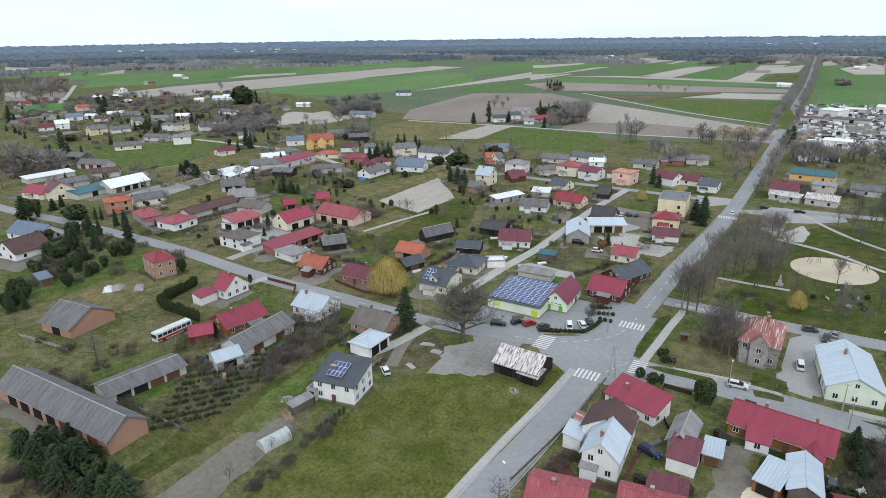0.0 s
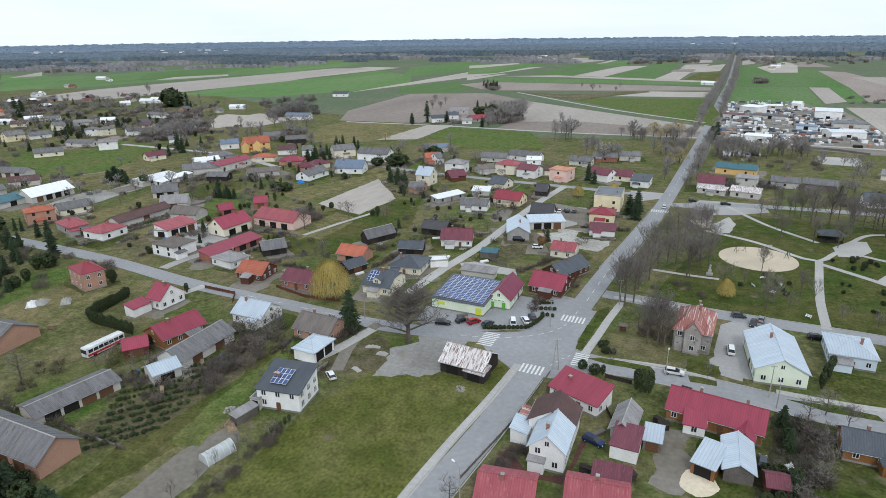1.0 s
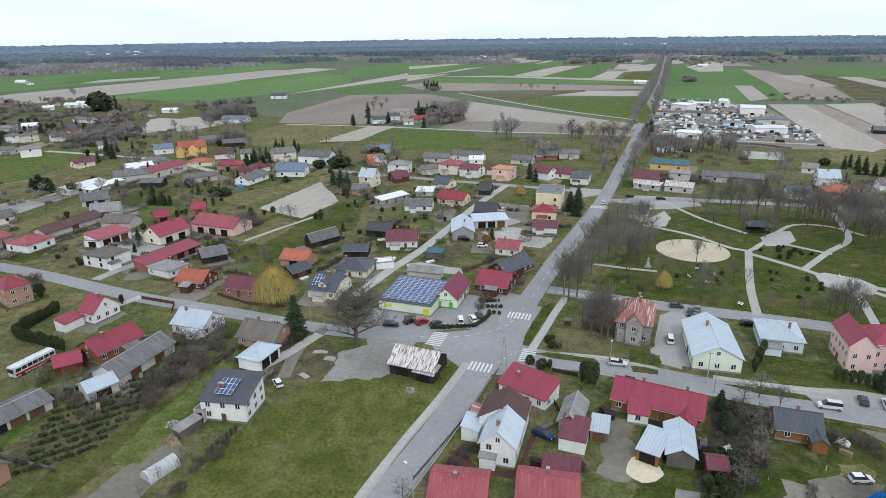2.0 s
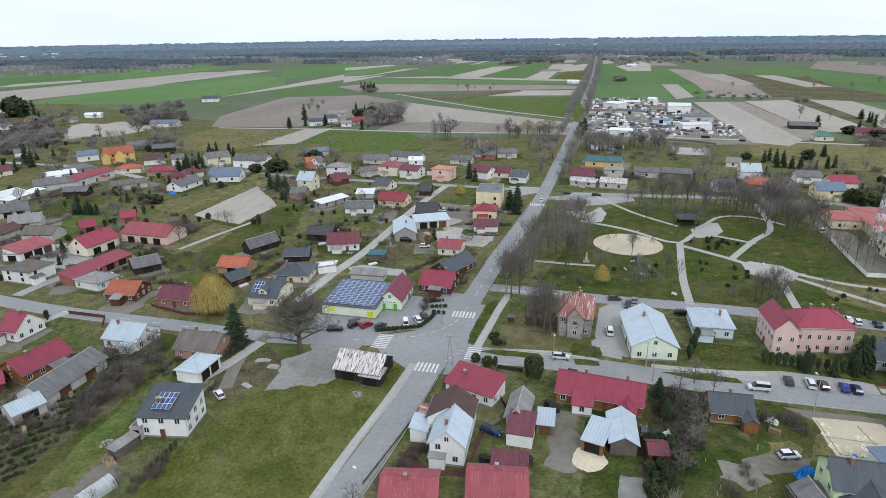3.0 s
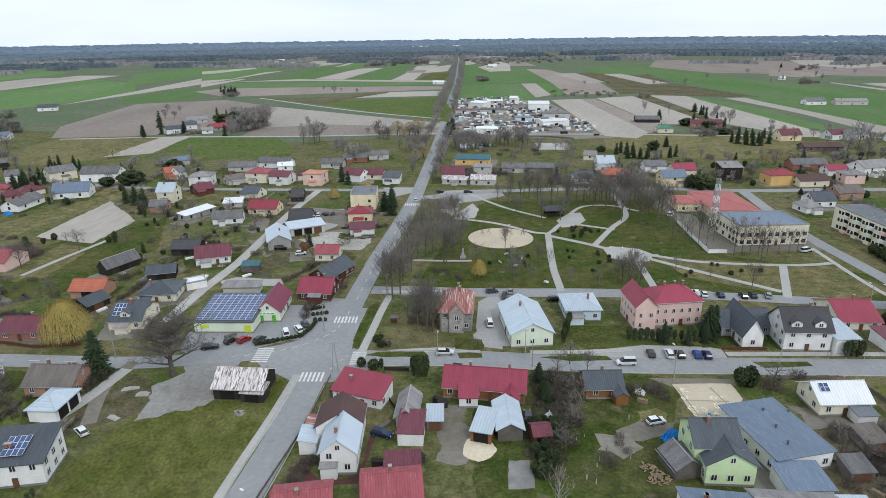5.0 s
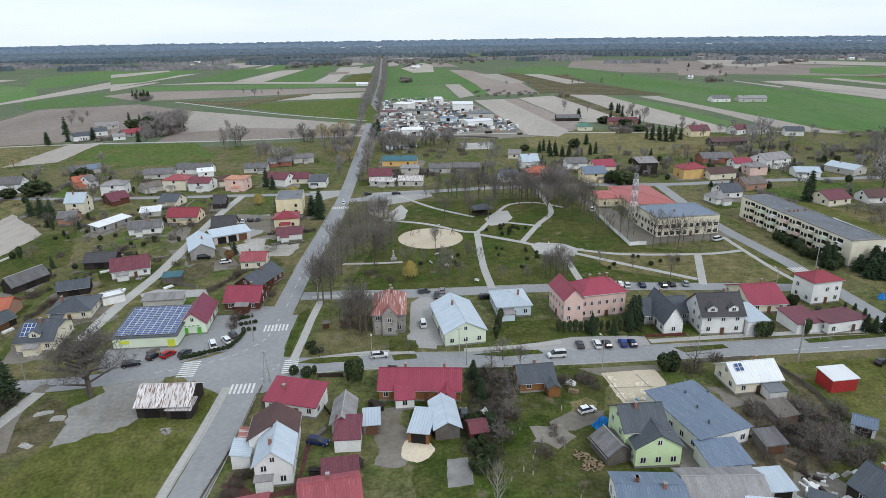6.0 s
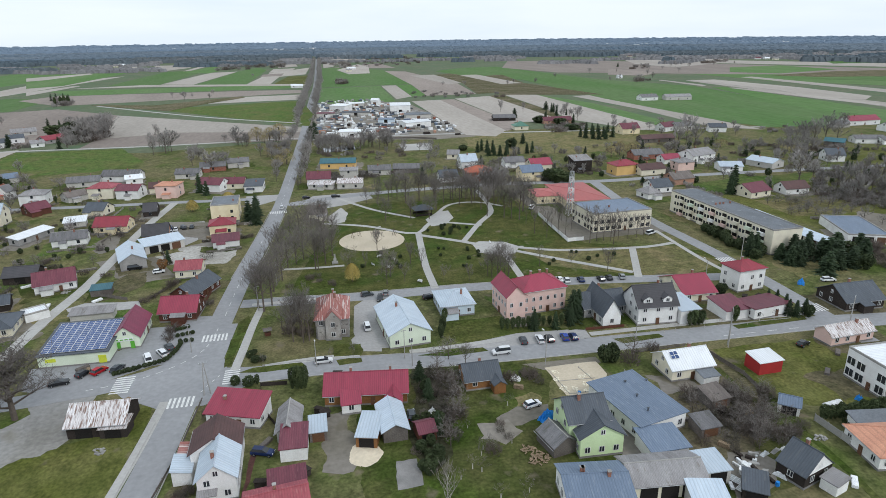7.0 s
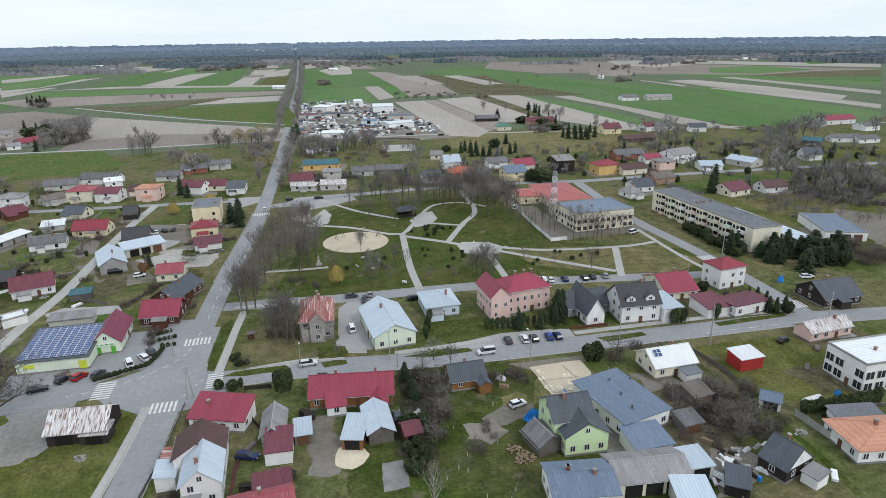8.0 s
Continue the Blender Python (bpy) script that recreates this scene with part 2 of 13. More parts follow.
BARK = material("grey_brown_bark", (0.135, 0.112, 0.095), 0.95, (0.095, 0.078, 0.066), 0.3, 0.4)
TWIG = material("bare_brown_twigs", (0.195, 0.176, 0.162), 0.95, (0.148, 0.132, 0.121), 0.2, spread=0.25)
BRUSH = material("dark_grey_brown_brush", (0.118, 0.108, 0.090), 0.95, (0.084, 0.076, 0.062), 0.25, spread=0.3)
TWIGRED = material("reddish_bare_twigs", (0.148, 0.122, 0.106), 0.95, (0.112, 0.092, 0.080), 0.2, spread=0.2)
# Paler, greyer copy of the twigs for far plants: distance put into colour.
TWIGGREY = material("distance_paled_twigs", (0.290, 0.272, 0.258), 0.95, (0.215, 0.200, 0.188), 0.2, spread=0.25)
BIRCHBARK = material("pale_birch_bark", (0.50, 0.47, 0.43), 0.9, (0.3, 0.28, 0.26), 0.3, 0.4)
NEEDLE = material("dark_green_needles", (0.030, 0.048, 0.020), 0.85, (0.021, 0.036, 0.016), 0.35, 0.5, spread=0.25)
THUJA = material("thuja_foliage", (0.058, 0.076, 0.030), 0.85, (0.038, 0.056, 0.022), 0.35, 0.5, spread=0.3)
# Duller copy of the willow shoots, faded in its colour for distance.
FARWILLOW = material("distance_paled_willow", (0.335, 0.280, 0.150), 0.9, (0.26, 0.215, 0.12), 0.25)
GRAVEL = material("pale_packed_gravel", (0.305, 0.300, 0.290), 0.95, (0.235, 0.225, 0.205), 0.2, 5, bump=0.3, patch=(0.20, 0.185, 0.15), patch_at=0.6, patch_size=0.5, soft=0.15)
COPPER = material("copper_brown_dead_leaves", (0.235, 0.125, 0.055), 0.9, (0.17, 0.09, 0.04), 0.3, 0.5, spread=0.25)
PALEYARD = material("pale_sandy_yard", (0.40, 0.385, 0.355), 0.95, (0.27, 0.255, 0.225), 0.3, 5, bump=0.3, patch=(0.24, 0.22, 0.18), patch_at=0.56, patch_size=0.5, soft=0.2)
WILLOW = material("yellow_willow_shoots", (0.46, 0.36, 0.12), 0.9, (0.36, 0.28, 0.09), 0.25)
BUSHGREEN = material("evergreen_hedge_leaves", (0.046, 0.062, 0.024), 0.85, (0.030, 0.044, 0.018), 0.3, 0.5)

# ---- mesh helpers ----
def box(bm, x, y, z, sx, sy, sz, m=None):
    """A box with its middle at x, y and its foot at z."""
    c = [bm.verts.new((x + a * sx / 2, y + b * sy / 2, z + h * sz)) for h in (0, 1) for a, b in ((-1, -1), (1, -1), (1, 1), (-1, 1))]
    if m:
        for v in c:
            v.co = m @ v.co
    fs = [bm.faces.new([c[i] for i in q]) for q in ((3, 2, 1, 0), (4, 5, 6, 7), (0, 1, 5, 4), (1, 2, 6, 5), (2, 3, 7, 6), (3, 0, 4, 7))]
    return fs


def tube(bm, a, b, ra, rb, n=8, cap=True):
    a, b = Vector(a), Vector(b)
    q = (b - a).to_track_quat("Z", "Y")
    rings = [[bm.verts.new(p + q @ Vector((r * math.cos(2 * math.pi * i / n), r * math.sin(2 * math.pi * i / n), 0))) for i in range(n)] for p, r in ((a, ra), (b, rb))]
    for i in range(n):
        bm.faces.new((rings[0][i], rings[0][(i + 1) % n], rings[1][(i + 1) % n], rings[1][i]))
    if cap:
        bm.faces.new(rings[1])
        bm.faces.new(rings[0][::-1])


def slab(bm, corners, thick):
    """A plate with the given top corners (counter-clockwise from above), thick downwards."""
    top = [bm.verts.new(c) for c in corners]
    low = [bm.verts.new((c[0], c[1], c[2] - thick)) for c in corners]
    n = len(top)
    bm.faces.new(top)
    bm.faces.new(low[::-1])
    for i in range(n):
        bm.faces.new((top[i], low[i], low[(i + 1) % n], top[(i + 1) % n]))


def mesh_of(name, bm, mat):
    me = bpy.data.meshes.new(name)
    bm.normal_update()
    bm.to_mesh(me)
    bm.free()
    me.materials.append(mat)
    return me


def part(name, bm, mat, parent, label=""):
    ob = new(name, mesh_of(name, bm, mat))
    ob.parent = parent
    return tagged(ob, label)


def piece(name, me, parent, m):
    """An object on a shared mesh."""
    ob = new(name, me)
    ob.parent = parent
    ob.matrix_basis = m
    return ob


def thing(name, x, y, turn, label, category, group="", z=0.0):
    ob = new(name)
    ob.empty_display_size = 0.5
    ob.matrix_basis = pose(x, y, z, 0, 0, turn)
    return tagged(ob, label, category, group)


MESHES, FOOT, WAYS, OPEN = {}, [], [], []


def shared(key, build, mat):
    if key not in MESHES:
        bm = bmesh.new()
        build(bm)
        MESHES[key] = mesh_of(key[0], bm, mat)
    return MESHES[key]


def window_frame(w, h, mat):
    """A window frame with a mullion, cut out of one plate."""
    def build(bm):
        t = 0.09
        xs = [-w / 2, -w / 2 + t, -t / 2, t / 2, w / 2 - t, w / 2] if w > 0.9 else [-w / 2, -w / 2 + t, w / 2 - t, w / 2]
        zs = [-h / 2, -h / 2 + t, h / 2 - t, h / 2]
        v = [[[bm.verts.new((x, y, z)) for z in zs] for x in xs] for y in (-0.07, 0.05)]
        holes = {(1, 1), (3, 1)} if w > 0.9 else {(1, 1)}
        for i in range(len(xs) - 1):
            for k in range(3):
                if (i, k) in holes:
                    for a, b in (((i, k), (i + 1, k)), ((i + 1, k), (i + 1, k + 1)), ((i + 1, k + 1), (i, k + 1)), ((i, k + 1), (i, k))):
                        bm.faces.new((v[0][a[0]][a[1]], v[0][b[0]][b[1]], v[1][b[0]][b[1]], v[1][a[0]][a[1]]))
                else:
                    bm.faces.new((v[0][i][k], v[0][i + 1][k], v[0][i + 1][k + 1], v[0][i][k + 1]))
    return shared(("window_frame", w, h, mat.name), build, mat)


def window_pane(w, h):
    return shared(("pane", w, h), lambda bm: box(bm, 0, 0.015, -h / 2 + 0.05, w - 0.1, 0.05, h - 0.1), GLASS)


def add_window(parent, x, y, z, turn, w, h, trim=None, pane=True):
    """A framed window on a wall; turn 0 looks to -y."""
    if not pane:
        key = ("far_window", w, h)
        if key not in MESHES:
            bm = bmesh.new()
            box(bm, 0, 0, -h / 2, w, 0.14, h)
            for face in bmesh.ops.inset_region(bm, faces=[f for f in bm.faces if f.normal.y < -0.5 or f.calc_center_median().y < -0.06], thickness=0.1)["faces"]:
                face.material_index = 0
            me = mesh_of("window", bm, TRIM)
            me.materials.append(GLASS)
            front = min(me.polygons, key=lambda p: (round(p.center.y, 3), -p.area))
            front.material_index = 1
            MESHES[key] = me
        return piece("window", MESHES[key], parent, pose(x, y, z, 0, 0, turn))
    f = piece("window", window_frame(w, h, trim or TRIM), parent, pose(x, y, z, 0, 0, turn))
    piece("pane", window_pane(w, h), f, Matrix())
    return f


def add_door(parent, x, y, turn, w=1.0, h=2.05, mat=None, name="door", far=False):
    mat = mat or DOOR

    def build(bm):
        box(bm, 0, -0.05, 0.05, w, 0.12, h - 0.05)
    d = piece(name, shared((name, w, h, mat.name), build, mat), parent, pose(x, y, 0.02, 0, 0, turn))
    if not far:
        piece("door_handle", shared(("door_handle",), lambda bm: box(bm, 0, 0, 0, 0.14, 0.06, 0.05), STEEL), d, pose(w * 0.36, -0.14, 1.0))
    return d


def roof_parts(body, L, D, eave, rise, kind, mat, over=0.45, thick=0.16):
    """The roof over a body whose ridge runs along local x."""
    l, d = L / 2 + over, D / 2 + over
    drop = rise * over / (D / 2)
    if kind in ("gable", "halfhip"):
        clip = 0.0 if kind == "gable" else min(1.6, L * 0.16)
        for s in (-1, 1):
            bm = bmesh.new()
            top = [(-l * s, d * -s, eave - drop + thick), (l * s, d * -s, eave - drop + thick), (l * s, -s * D * 0.22 if clip else 0, eave + rise * (0.56 if clip else 1) + thick)]
            if clip:
                top += [((l - clip) * s, 0, eave + rise + thick), (-(l - clip) * s, 0, eave + rise + thick), (-l * s, -s * D * 0.22, eave + rise * 0.56 + thick)]
            else:
                top += [(-l * s, 0, eave + rise + thick)]
            slab(bm, top, thick)
            part("roof_slope", bm, mat, body)
        if clip:
            for s in (-1, 1):
                bm = bmesh.new()
                slab(bm, [(s * l, -s * D * 0.22, eave + rise * 0.56 + thick + 0.004), (s * l, s * D * 0.22, eave + rise * 0.56 + thick + 0.004), (s * (l - clip), 0, eave + rise + thick + 0.004)], thick)
                part("roof_hip", bm, mat, body)
        if math.hypot(body.matrix_basis.translation.x, body.matrix_basis.translation.y) < 340:
            bm = bmesh.new()
            tube(bm, (-(l - clip), 0, eave + rise + thick), (l - clip, 0, eave + rise + thick), 0.13, 0.13, 6)
            part("ridge_cap", bm, KERB if "cement" in mat.name else mat, body)
    elif kind == "hip":
        r = max(0.0, (L - D) / 2)
        z0, z1 = eave - drop + thick, eave + rise + thick
        c = [(-l, -d, z0), (l, -d, z0), (l, d, z0), (-l, d, z0)]
        r1, r2 = (-r, 0, z1), (r, 0, z1)
        for corners in ((c[0], c[1], r2, r1), (c[2], c[3], r1, r2), (c[1], c[2], r2), (c[3], c[0], r1)):
            bm = bmesh.new()
            slab(bm, [p for i, p in enumerate(corners) if i == 0 or p != corners[i - 1]], thick)
            part("roof_slope", bm, mat, body)
        bm = bmesh.new()
        for k in c:
            tube(bm, (k[0], k[1], k[2]), r1 if k[0] < 0 else r2, 0.1, 0.1, 5)
        if r > 0.1:
            tube(bm, r1, r2, 0.12, 0.12, 6)
        part("ridge_cap", bm, mat, body)
    elif kind == "mono":
        bm = bmesh.new()
        slab(bm, [(-l, -d, eave - drop / 2 + thick), (l, -d, eave - drop / 2 + thick), (l, d, eave + rise + drop / 2 + thick), (-l, d, eave + rise + drop / 2 + thick)], thick)
        part("roof_sheet", bm, mat, body)
    else:
        bm = bmesh.new()
        slab(bm, [(-L / 2, -D / 2, eave + 0.12), (L / 2, -D / 2, eave + 0.12), (L / 2, D / 2, eave + 0.12), (-L / 2, D / 2, eave + 0.12)], 0.12)
        part("roof_deck", bm, mat, body)
        bm = bmesh.new()
        o = [[bm.verts.new((sx * (L / 2 + e), sy * (D / 2 + e), z)) for sx, sy in ((-1, -1), (1, -1), (1, 1), (-1, 1))] for e, z in ((0.05, eave - 0.1), (0.05, eave + 0.4), (-0.25, eave + 0.4), (-0.25, eave + 0.1))]
        for a, b in zip(o, o[1:]):
            for i in range(4):
                bm.faces.new((a[i], a[(i + 1) % 4], b[(i + 1) % 4], b[i]))
        part("parapet", bm, CONCRETE, body)


def walls_part(body, L, D, eave, rise, kind, mat):
    bm = bmesh.new()
    l, d = L / 2, D / 2
    if kind == "mono":
        v = [bm.verts.new(p) for p in ((-l, -d, 0), (l, -d, 0), (l, d, 0), (-l, d, 0), (-l, -d, eave), (l, -d, eave), (l, d, eave + rise), (-l, d, eave + rise))]
        for q in ((3, 2, 1, 0), (4, 5, 6, 7), (0, 1, 5, 4), (1, 2, 6, 5), (2, 3, 7, 6), (3, 0, 4, 7)):
            bm.faces.new([v[i] for i in q])
    elif kind in ("gable", "halfhip"):
        k = 1.0 if kind == "gable" else 0.56
        w = 0.0 if kind == "gable" else D * 0.22
        prof = [(-d, 0), (d, 0), (d, eave), (w, eave + rise * k)] + ([(-w, eave + rise * k)] if w else []) + [(-d, eave)]
        a = [bm.verts.new((-l, y, z)) for y, z in prof]
        b = [bm.verts.new((l, y, z)) for y, z in prof]
        bm.faces.new(a[::-1])
        bm.faces.new(b)
        for i in range(len(prof)):
            j = (i + 1) % len(prof)
            bm.faces.new((a[i], a[j], b[j], b[i]))
    else:
        box(bm, 0, 0, 0, L, D, eave)
    return part("wall", bm, mat, body)


def add_chimney(body, x, y, foot, top, mat=None, w=0.55, far=False):
    bm = bmesh.new()
    box(bm, x, y, foot, w, w, top - foot)
    c = part("chimney", bm, mat or CHIMNEY, body)
    if not far:
        bm = bmesh.new()
        box(bm, x, y, top, w + 0.16, w + 0.16, 0.12)
        part("cap", bm, CONCRETE, c)


def house(x, y, turn, L, D, eave, rise, roof="grey", wall="white", kind="gable", storeys=1, label="", name="house", category="house", chimneys=1, windows="all",
          across=False, trim=None, plinth=True, gates=0, group="", dormer=0, win=(1.15, 1.35), gap=2.9, gable=""):
    """A building: walls, roof planes, plinth, chimneys, windows with panes and doors. across turns the ridge from the long side to the short one."""
    if across:
        L, D, turn = D, L, turn + 90
    rng = random.Random(int(abs(x) * 13 + abs(y) * 7 + L * 3))
    FOOT.append((x, y, math.cos(radians(turn)), math.sin(radians(turn)), L / 2, D / 2))
    far = math.hypot(x, y) > 230
    h = thing(name, x, y, turn, label or f"{wall} {'two-storey ' if storeys > 1 else ''}{category} with a {ROOF[roof].name.replace('_', ' ')}", category, group)
    walls_part(h, L, D, eave, rise, kind, WALL[wall])
    roof_parts(h, L, D, eave, rise, kind, ROOF[roof], over=0.45 if L > 7 else 0.25)
    for s in (-1, 1) if gable else ():
        bm = bmesh.new()
        rows = [[bm.verts.new((s * (L / 2 + e), py, pz)) for py, pz in ((-D / 2 + 0.1, eave), (D / 2 - 0.1, eave), (0, eave + rise - 0.1))] for e in (0.004, 0.04)]
        bm.faces.new(rows[0])
        bm.faces.new(rows[1])
        for k in range(3):
            bm.faces.new((rows[0][k], rows[0][(k + 1) % 3], rows[1][(k + 1) % 3], rows[1][k]))
        bmesh.ops.recalc_face_normals(bm, faces=bm.faces)
        part("gable_panel", bm, WALL[gable], h, f"{gable} painted gable boarding")
    if plinth and math.hypot(x, y) < 330:
        bm = bmesh.new()
        box(bm, 0, 0, -0.02, L + 0.1, D + 0.1, 0.47)
        part("plinth", bm, PLINTH, h)
    if kind in ("gable", "hip", "halfhip") and L > 6 and not far:
        for s in (-1, 1):
            bm = bmesh.new()
            drop = rise * 0.45 / (D / 2)
            tube(bm, (-L / 2 - 0.4, s * (D / 2 + 0.5), eave - drop + 0.02), (L / 2 + 0.4, s * (D / 2 + 0.5), eave - drop + 0.02), 0.07, 0.07, 6)
            part("gutter", bm, STEEL, h)
    for i in range(chimneys):
        cx = (rng.uniform(-0.3, 0.3)) * L
        add_chimney(h, cx, rng.choice((-1, 1)) * D * 0.08, eave + rise * 0.55 if kind != "flat" else eave, eave + (rise if kind != "mono" else rise * 0.6) + 0.9, far=far)
    if windows != "none":
        w, ht = win
        for s in range(storeys):
            z = 1.75 + s * 2.85 if s == 0 or eave > 6 else min(4.6, eave - 0.85)
            if s > 0 and eave < 4.3:
                break
            if z + ht / 2 > eave + 0.1:
                break
            for side, span, off, t in ((0, L, D / 2, 0), (1, L, D / 2, 180), (2, D, L / 2, 90), (3, D, L / 2, -90)):
                if far and side == 1:
                    continue
                if windows == "front" and side > 0 or windows == "ends" and side < 2:
                    continue
                n = max(1, int(span / (gap if not far or category == "school" else max(gap, 5.0 if math.hypot(x, y) < 340 else 8.5))))
                for i in range(n):
                    u = (i - (n - 1) / 2) * span / n
                    if s == 0 and side in (0, 1) and i == n // 2 and n > 2:
                        px, py = (u, -off - 0.06) if side == 0 else (-u, off + 0.06)
                        add_door(h, px, py, t, far=far)
                        continue
                    if rng.random() < 0.12:
                        continue
                    px, py = {0: (u, -off - 0.02), 1: (u, off + 0.02), 2: (off + 0.02, u), 3: (-off - 0.02, u)}[side]
                    add_window(h, px, py, z, t, w, ht, trim, not far)
        if kind == "gable" and rise > 2.0 and D > 6:
            for s, t in ((1, 90), (-1, -90)):
                add_window(h, s * (L / 2 + 0.02), 0, eave + rise * 0.35, t, 0.95, 1.15, trim, not far)
    if category == "house" and 165 < math.hypot(x, y) < 480 and L > 7 and kind != "flat" and rng.random() < 0.7:
        pw, pd, ph, side = rng.uniform(2.4, 4.2), rng.uniform(1.6, 3.0), min(eave - 0.2, rng.uniform(2.3, 2.8)), rng.choice((-1, -1, 1))
        u = rng.uniform(-0.3, 0.3) * L
        bm = bmesh.new()
        box(bm, u, side * (D / 2 + pd / 2 - 0.03), 0, pw, pd, ph - 0.3)
        porch = part("porch", bm, WALL[wall], h)
        bm = bmesh.new()
        near_y, far_y = side * (D / 2 - 0.05), side * (D / 2 + pd + 0.3)
        pts = [(u - pw / 2 - 0.25, far_y, ph - 0.25), (u + pw / 2 + 0.25, far_y, ph - 0.25), (u + pw / 2 + 0.25, near_y, ph + 0.35), (u - pw / 2 - 0.25, near_y, ph + 0.35)]
        slab(bm, pts if side < 0 else pts[::-1], 0.12)
        part("porch_roof", bm, ROOF[rng.choice((roof, roof, "grey", "palegrey"))], porch)
    for i in range(gates):
        u = (i - (gates - 1) / 2) * L / max(gates, 1) * 0.85
        bm = bmesh.new()
        box(bm, 0, 0, 0.0, min(3.2, L / gates * 0.7), 0.14, min(2.7, eave - 0.3))
        # A solid panel; the black ones carry the shade of an open bay.
        g = part("gate", bm, SHADEBLACK if rng.random() < 0.6 else DOOR, h, "gate panel, brown or the painted black of an unlit bay")
        g.matrix_basis = pose(u, -D / 2 - 0.02, 0)
    for i in range(dormer):
        u = (i - (dormer - 1) / 2) * L / max(dormer, 1)
        bm = bmesh.new()
        a, w2 = eave + rise * 0.15, 1.3
        prof = [(-w2, a), (w2, a), (w2, a + 1.2), (0, a + 2.1), (-w2, a + 1.2)]
        fr, bk = -D / 2 * 0.86, -D * 0.06
        q0 = [bm.verts.new((u + px, fr, pz)) for px, pz in prof]
        q1 = [bm.verts.new((u + px, bk, pz)) for px, pz in prof]
        bm.faces.new(q0)
        bm.faces.new(q1[::-1])
        for k in range(5):
            bm.faces.new((q0[k], q1[k], q1[(k + 1) % 5], q0[(k + 1) % 5]))
        dm = part("dormer", bm, WALL[wall], h)
        for s in (-1, 1):
            bm = bmesh.new()
            pts = [(u, fr - 0.3, a + 2.25), (u, bk, a + 2.25), (u + s * (w2 + 0.3), bk, a + 1.15), (u + s * (w2 + 0.3), fr - 0.3, a + 1.15)]
            slab(bm, pts if s < 0 else pts[::-1], 0.1)
            part("dormer_roof", bm, ROOF[roof], dm)
        add_window(h, u, fr - 0.03, a + 0.75, 0, 1.1, 1.0, trim)
    return h


def shed(x, y, turn, L, D, eave, rise, roof="grey", wall="greywood", kind="gable", label="", across=False, gates=1, name="shed"):
    return house(x, y, turn, L, D, eave, rise, roof, wall, kind, 1, label, name, "shed", 0, "none", across, None, False, gates)

# ---- ground, roads and fields ----
GRASS = material("early_spring_grass", (0.098, 0.110, 0.042), 0.95, (0.142, 0.130, 0.068), 0.46, 8, bump=0.3, patch=(0.074, 0.102, 0.026), patch_at=0.46, soft=0.2, patch_size=0.5, spread=0.0, turf=(0.15, 0.132, 0.07))
LAWN = material("green_lawn", (0.052, 0.073, 0.016), 0.95, (0.080, 0.083, 0.028), 0.46, 6, bump=0.3, patch=(0.050, 0.080, 0.018), patch_at=0.46, soft=0.2, patch_size=0.6, spread=0.05, turf=(0.094, 0.091, 0.034))
MEADOW = material("mown_meadow", (0.088, 0.098, 0.024), 0.95, (0.118, 0.114, 0.040), 0.34, 4, (1, 0.8, 1), bump=0.3, patch=(0.066, 0.082, 0.018), patch_at=0.46, soft=0.2, patch_size=0.6, spread=0.05, turf=(0.135, 0.135, 0.05))
DRYGRASS = material("dry_yellowish_grass", (0.155, 0.140, 0.066), 0.95, (0.115, 0.118, 0.05), 0.42, 7, bump=0.3, patch=(0.21, 0.17, 0.095), patch_at=0.5, soft=0.2, spread=0.08, turf=(0.185, 0.155, 0.08))
CROP = material("young_winter_wheat", (0.090, 0.170, 0.054), 0.95, (0.122, 0.182, 0.078), 0.18, 20, (1, 0.2, 1), spread=0.12)
PLOUGH = material("ploughed_brown_soil", (0.280, 0.240, 0.212), 0.98, (0.235, 0.20, 0.176), 0.15, 14, (1, 0.25, 1), bump=0.4, spread=0.10)
STUBBLE = material("pale_dry_stubble", (0.385, 0.350, 0.312), 0.98, (0.33, 0.30, 0.265), 0.12, 14, (1, 0.25, 1), spread=0.08)
SPRING = material("fresh_green_spring_grass", (0.080, 0.128, 0.032), 0.95, (0.105, 0.128, 0.042), 0.35, 5, bump=0.3, patch=(0.066, 0.118, 0.026), patch_at=0.46, soft=0.2, spread=0.12, turf=(0.115, 0.125, 0.045))
ROUGH = material("rough_trodden_garden_grass", (0.052, 0.080, 0.015), 0.95, (0.080, 0.080, 0.032), 0.46, 5, bump=0.3, patch=(0.038, 0.058, 0.012), patch_at=0.46, soft=0.2, patch_size=0.6, spread=0.05, turf=(0.088, 0.086, 0.036))
# Far grass tinted towards blue, the haze of distance put into its colour.
HAZEMEADOW = material("haze_blue_far_meadow", (0.105, 0.135, 0.078), 0.95, (0.140, 0.150, 0.100), 0.25, 30, patch=(0.095, 0.140, 0.080), patch_at=0.46, soft=0.2, spread=0.0)
DARKGROUND = material("dark_hedge_ground", (0.060, 0.055, 0.036), 0.98, (0.040, 0.044, 0.022), 0.45, 4, bump=0.3, spread=0.1)
REDPAVE = material("dark_red_paving", (0.125, 0.060, 0.052), 0.9, (0.095, 0.050, 0.045), 0.25, 3, bump=0.2)
HEATH = material("brown_green_fallow", (0.128, 0.110, 0.068), 0.98, (0.080, 0.082, 0.036), 0.45, 8, spread=0.1, turf=(0.15, 0.125, 0.085))
WATER = material("still_pond_water", (0.05, 0.06, 0.06), 0.05, grain=0.0, spec=0.6)
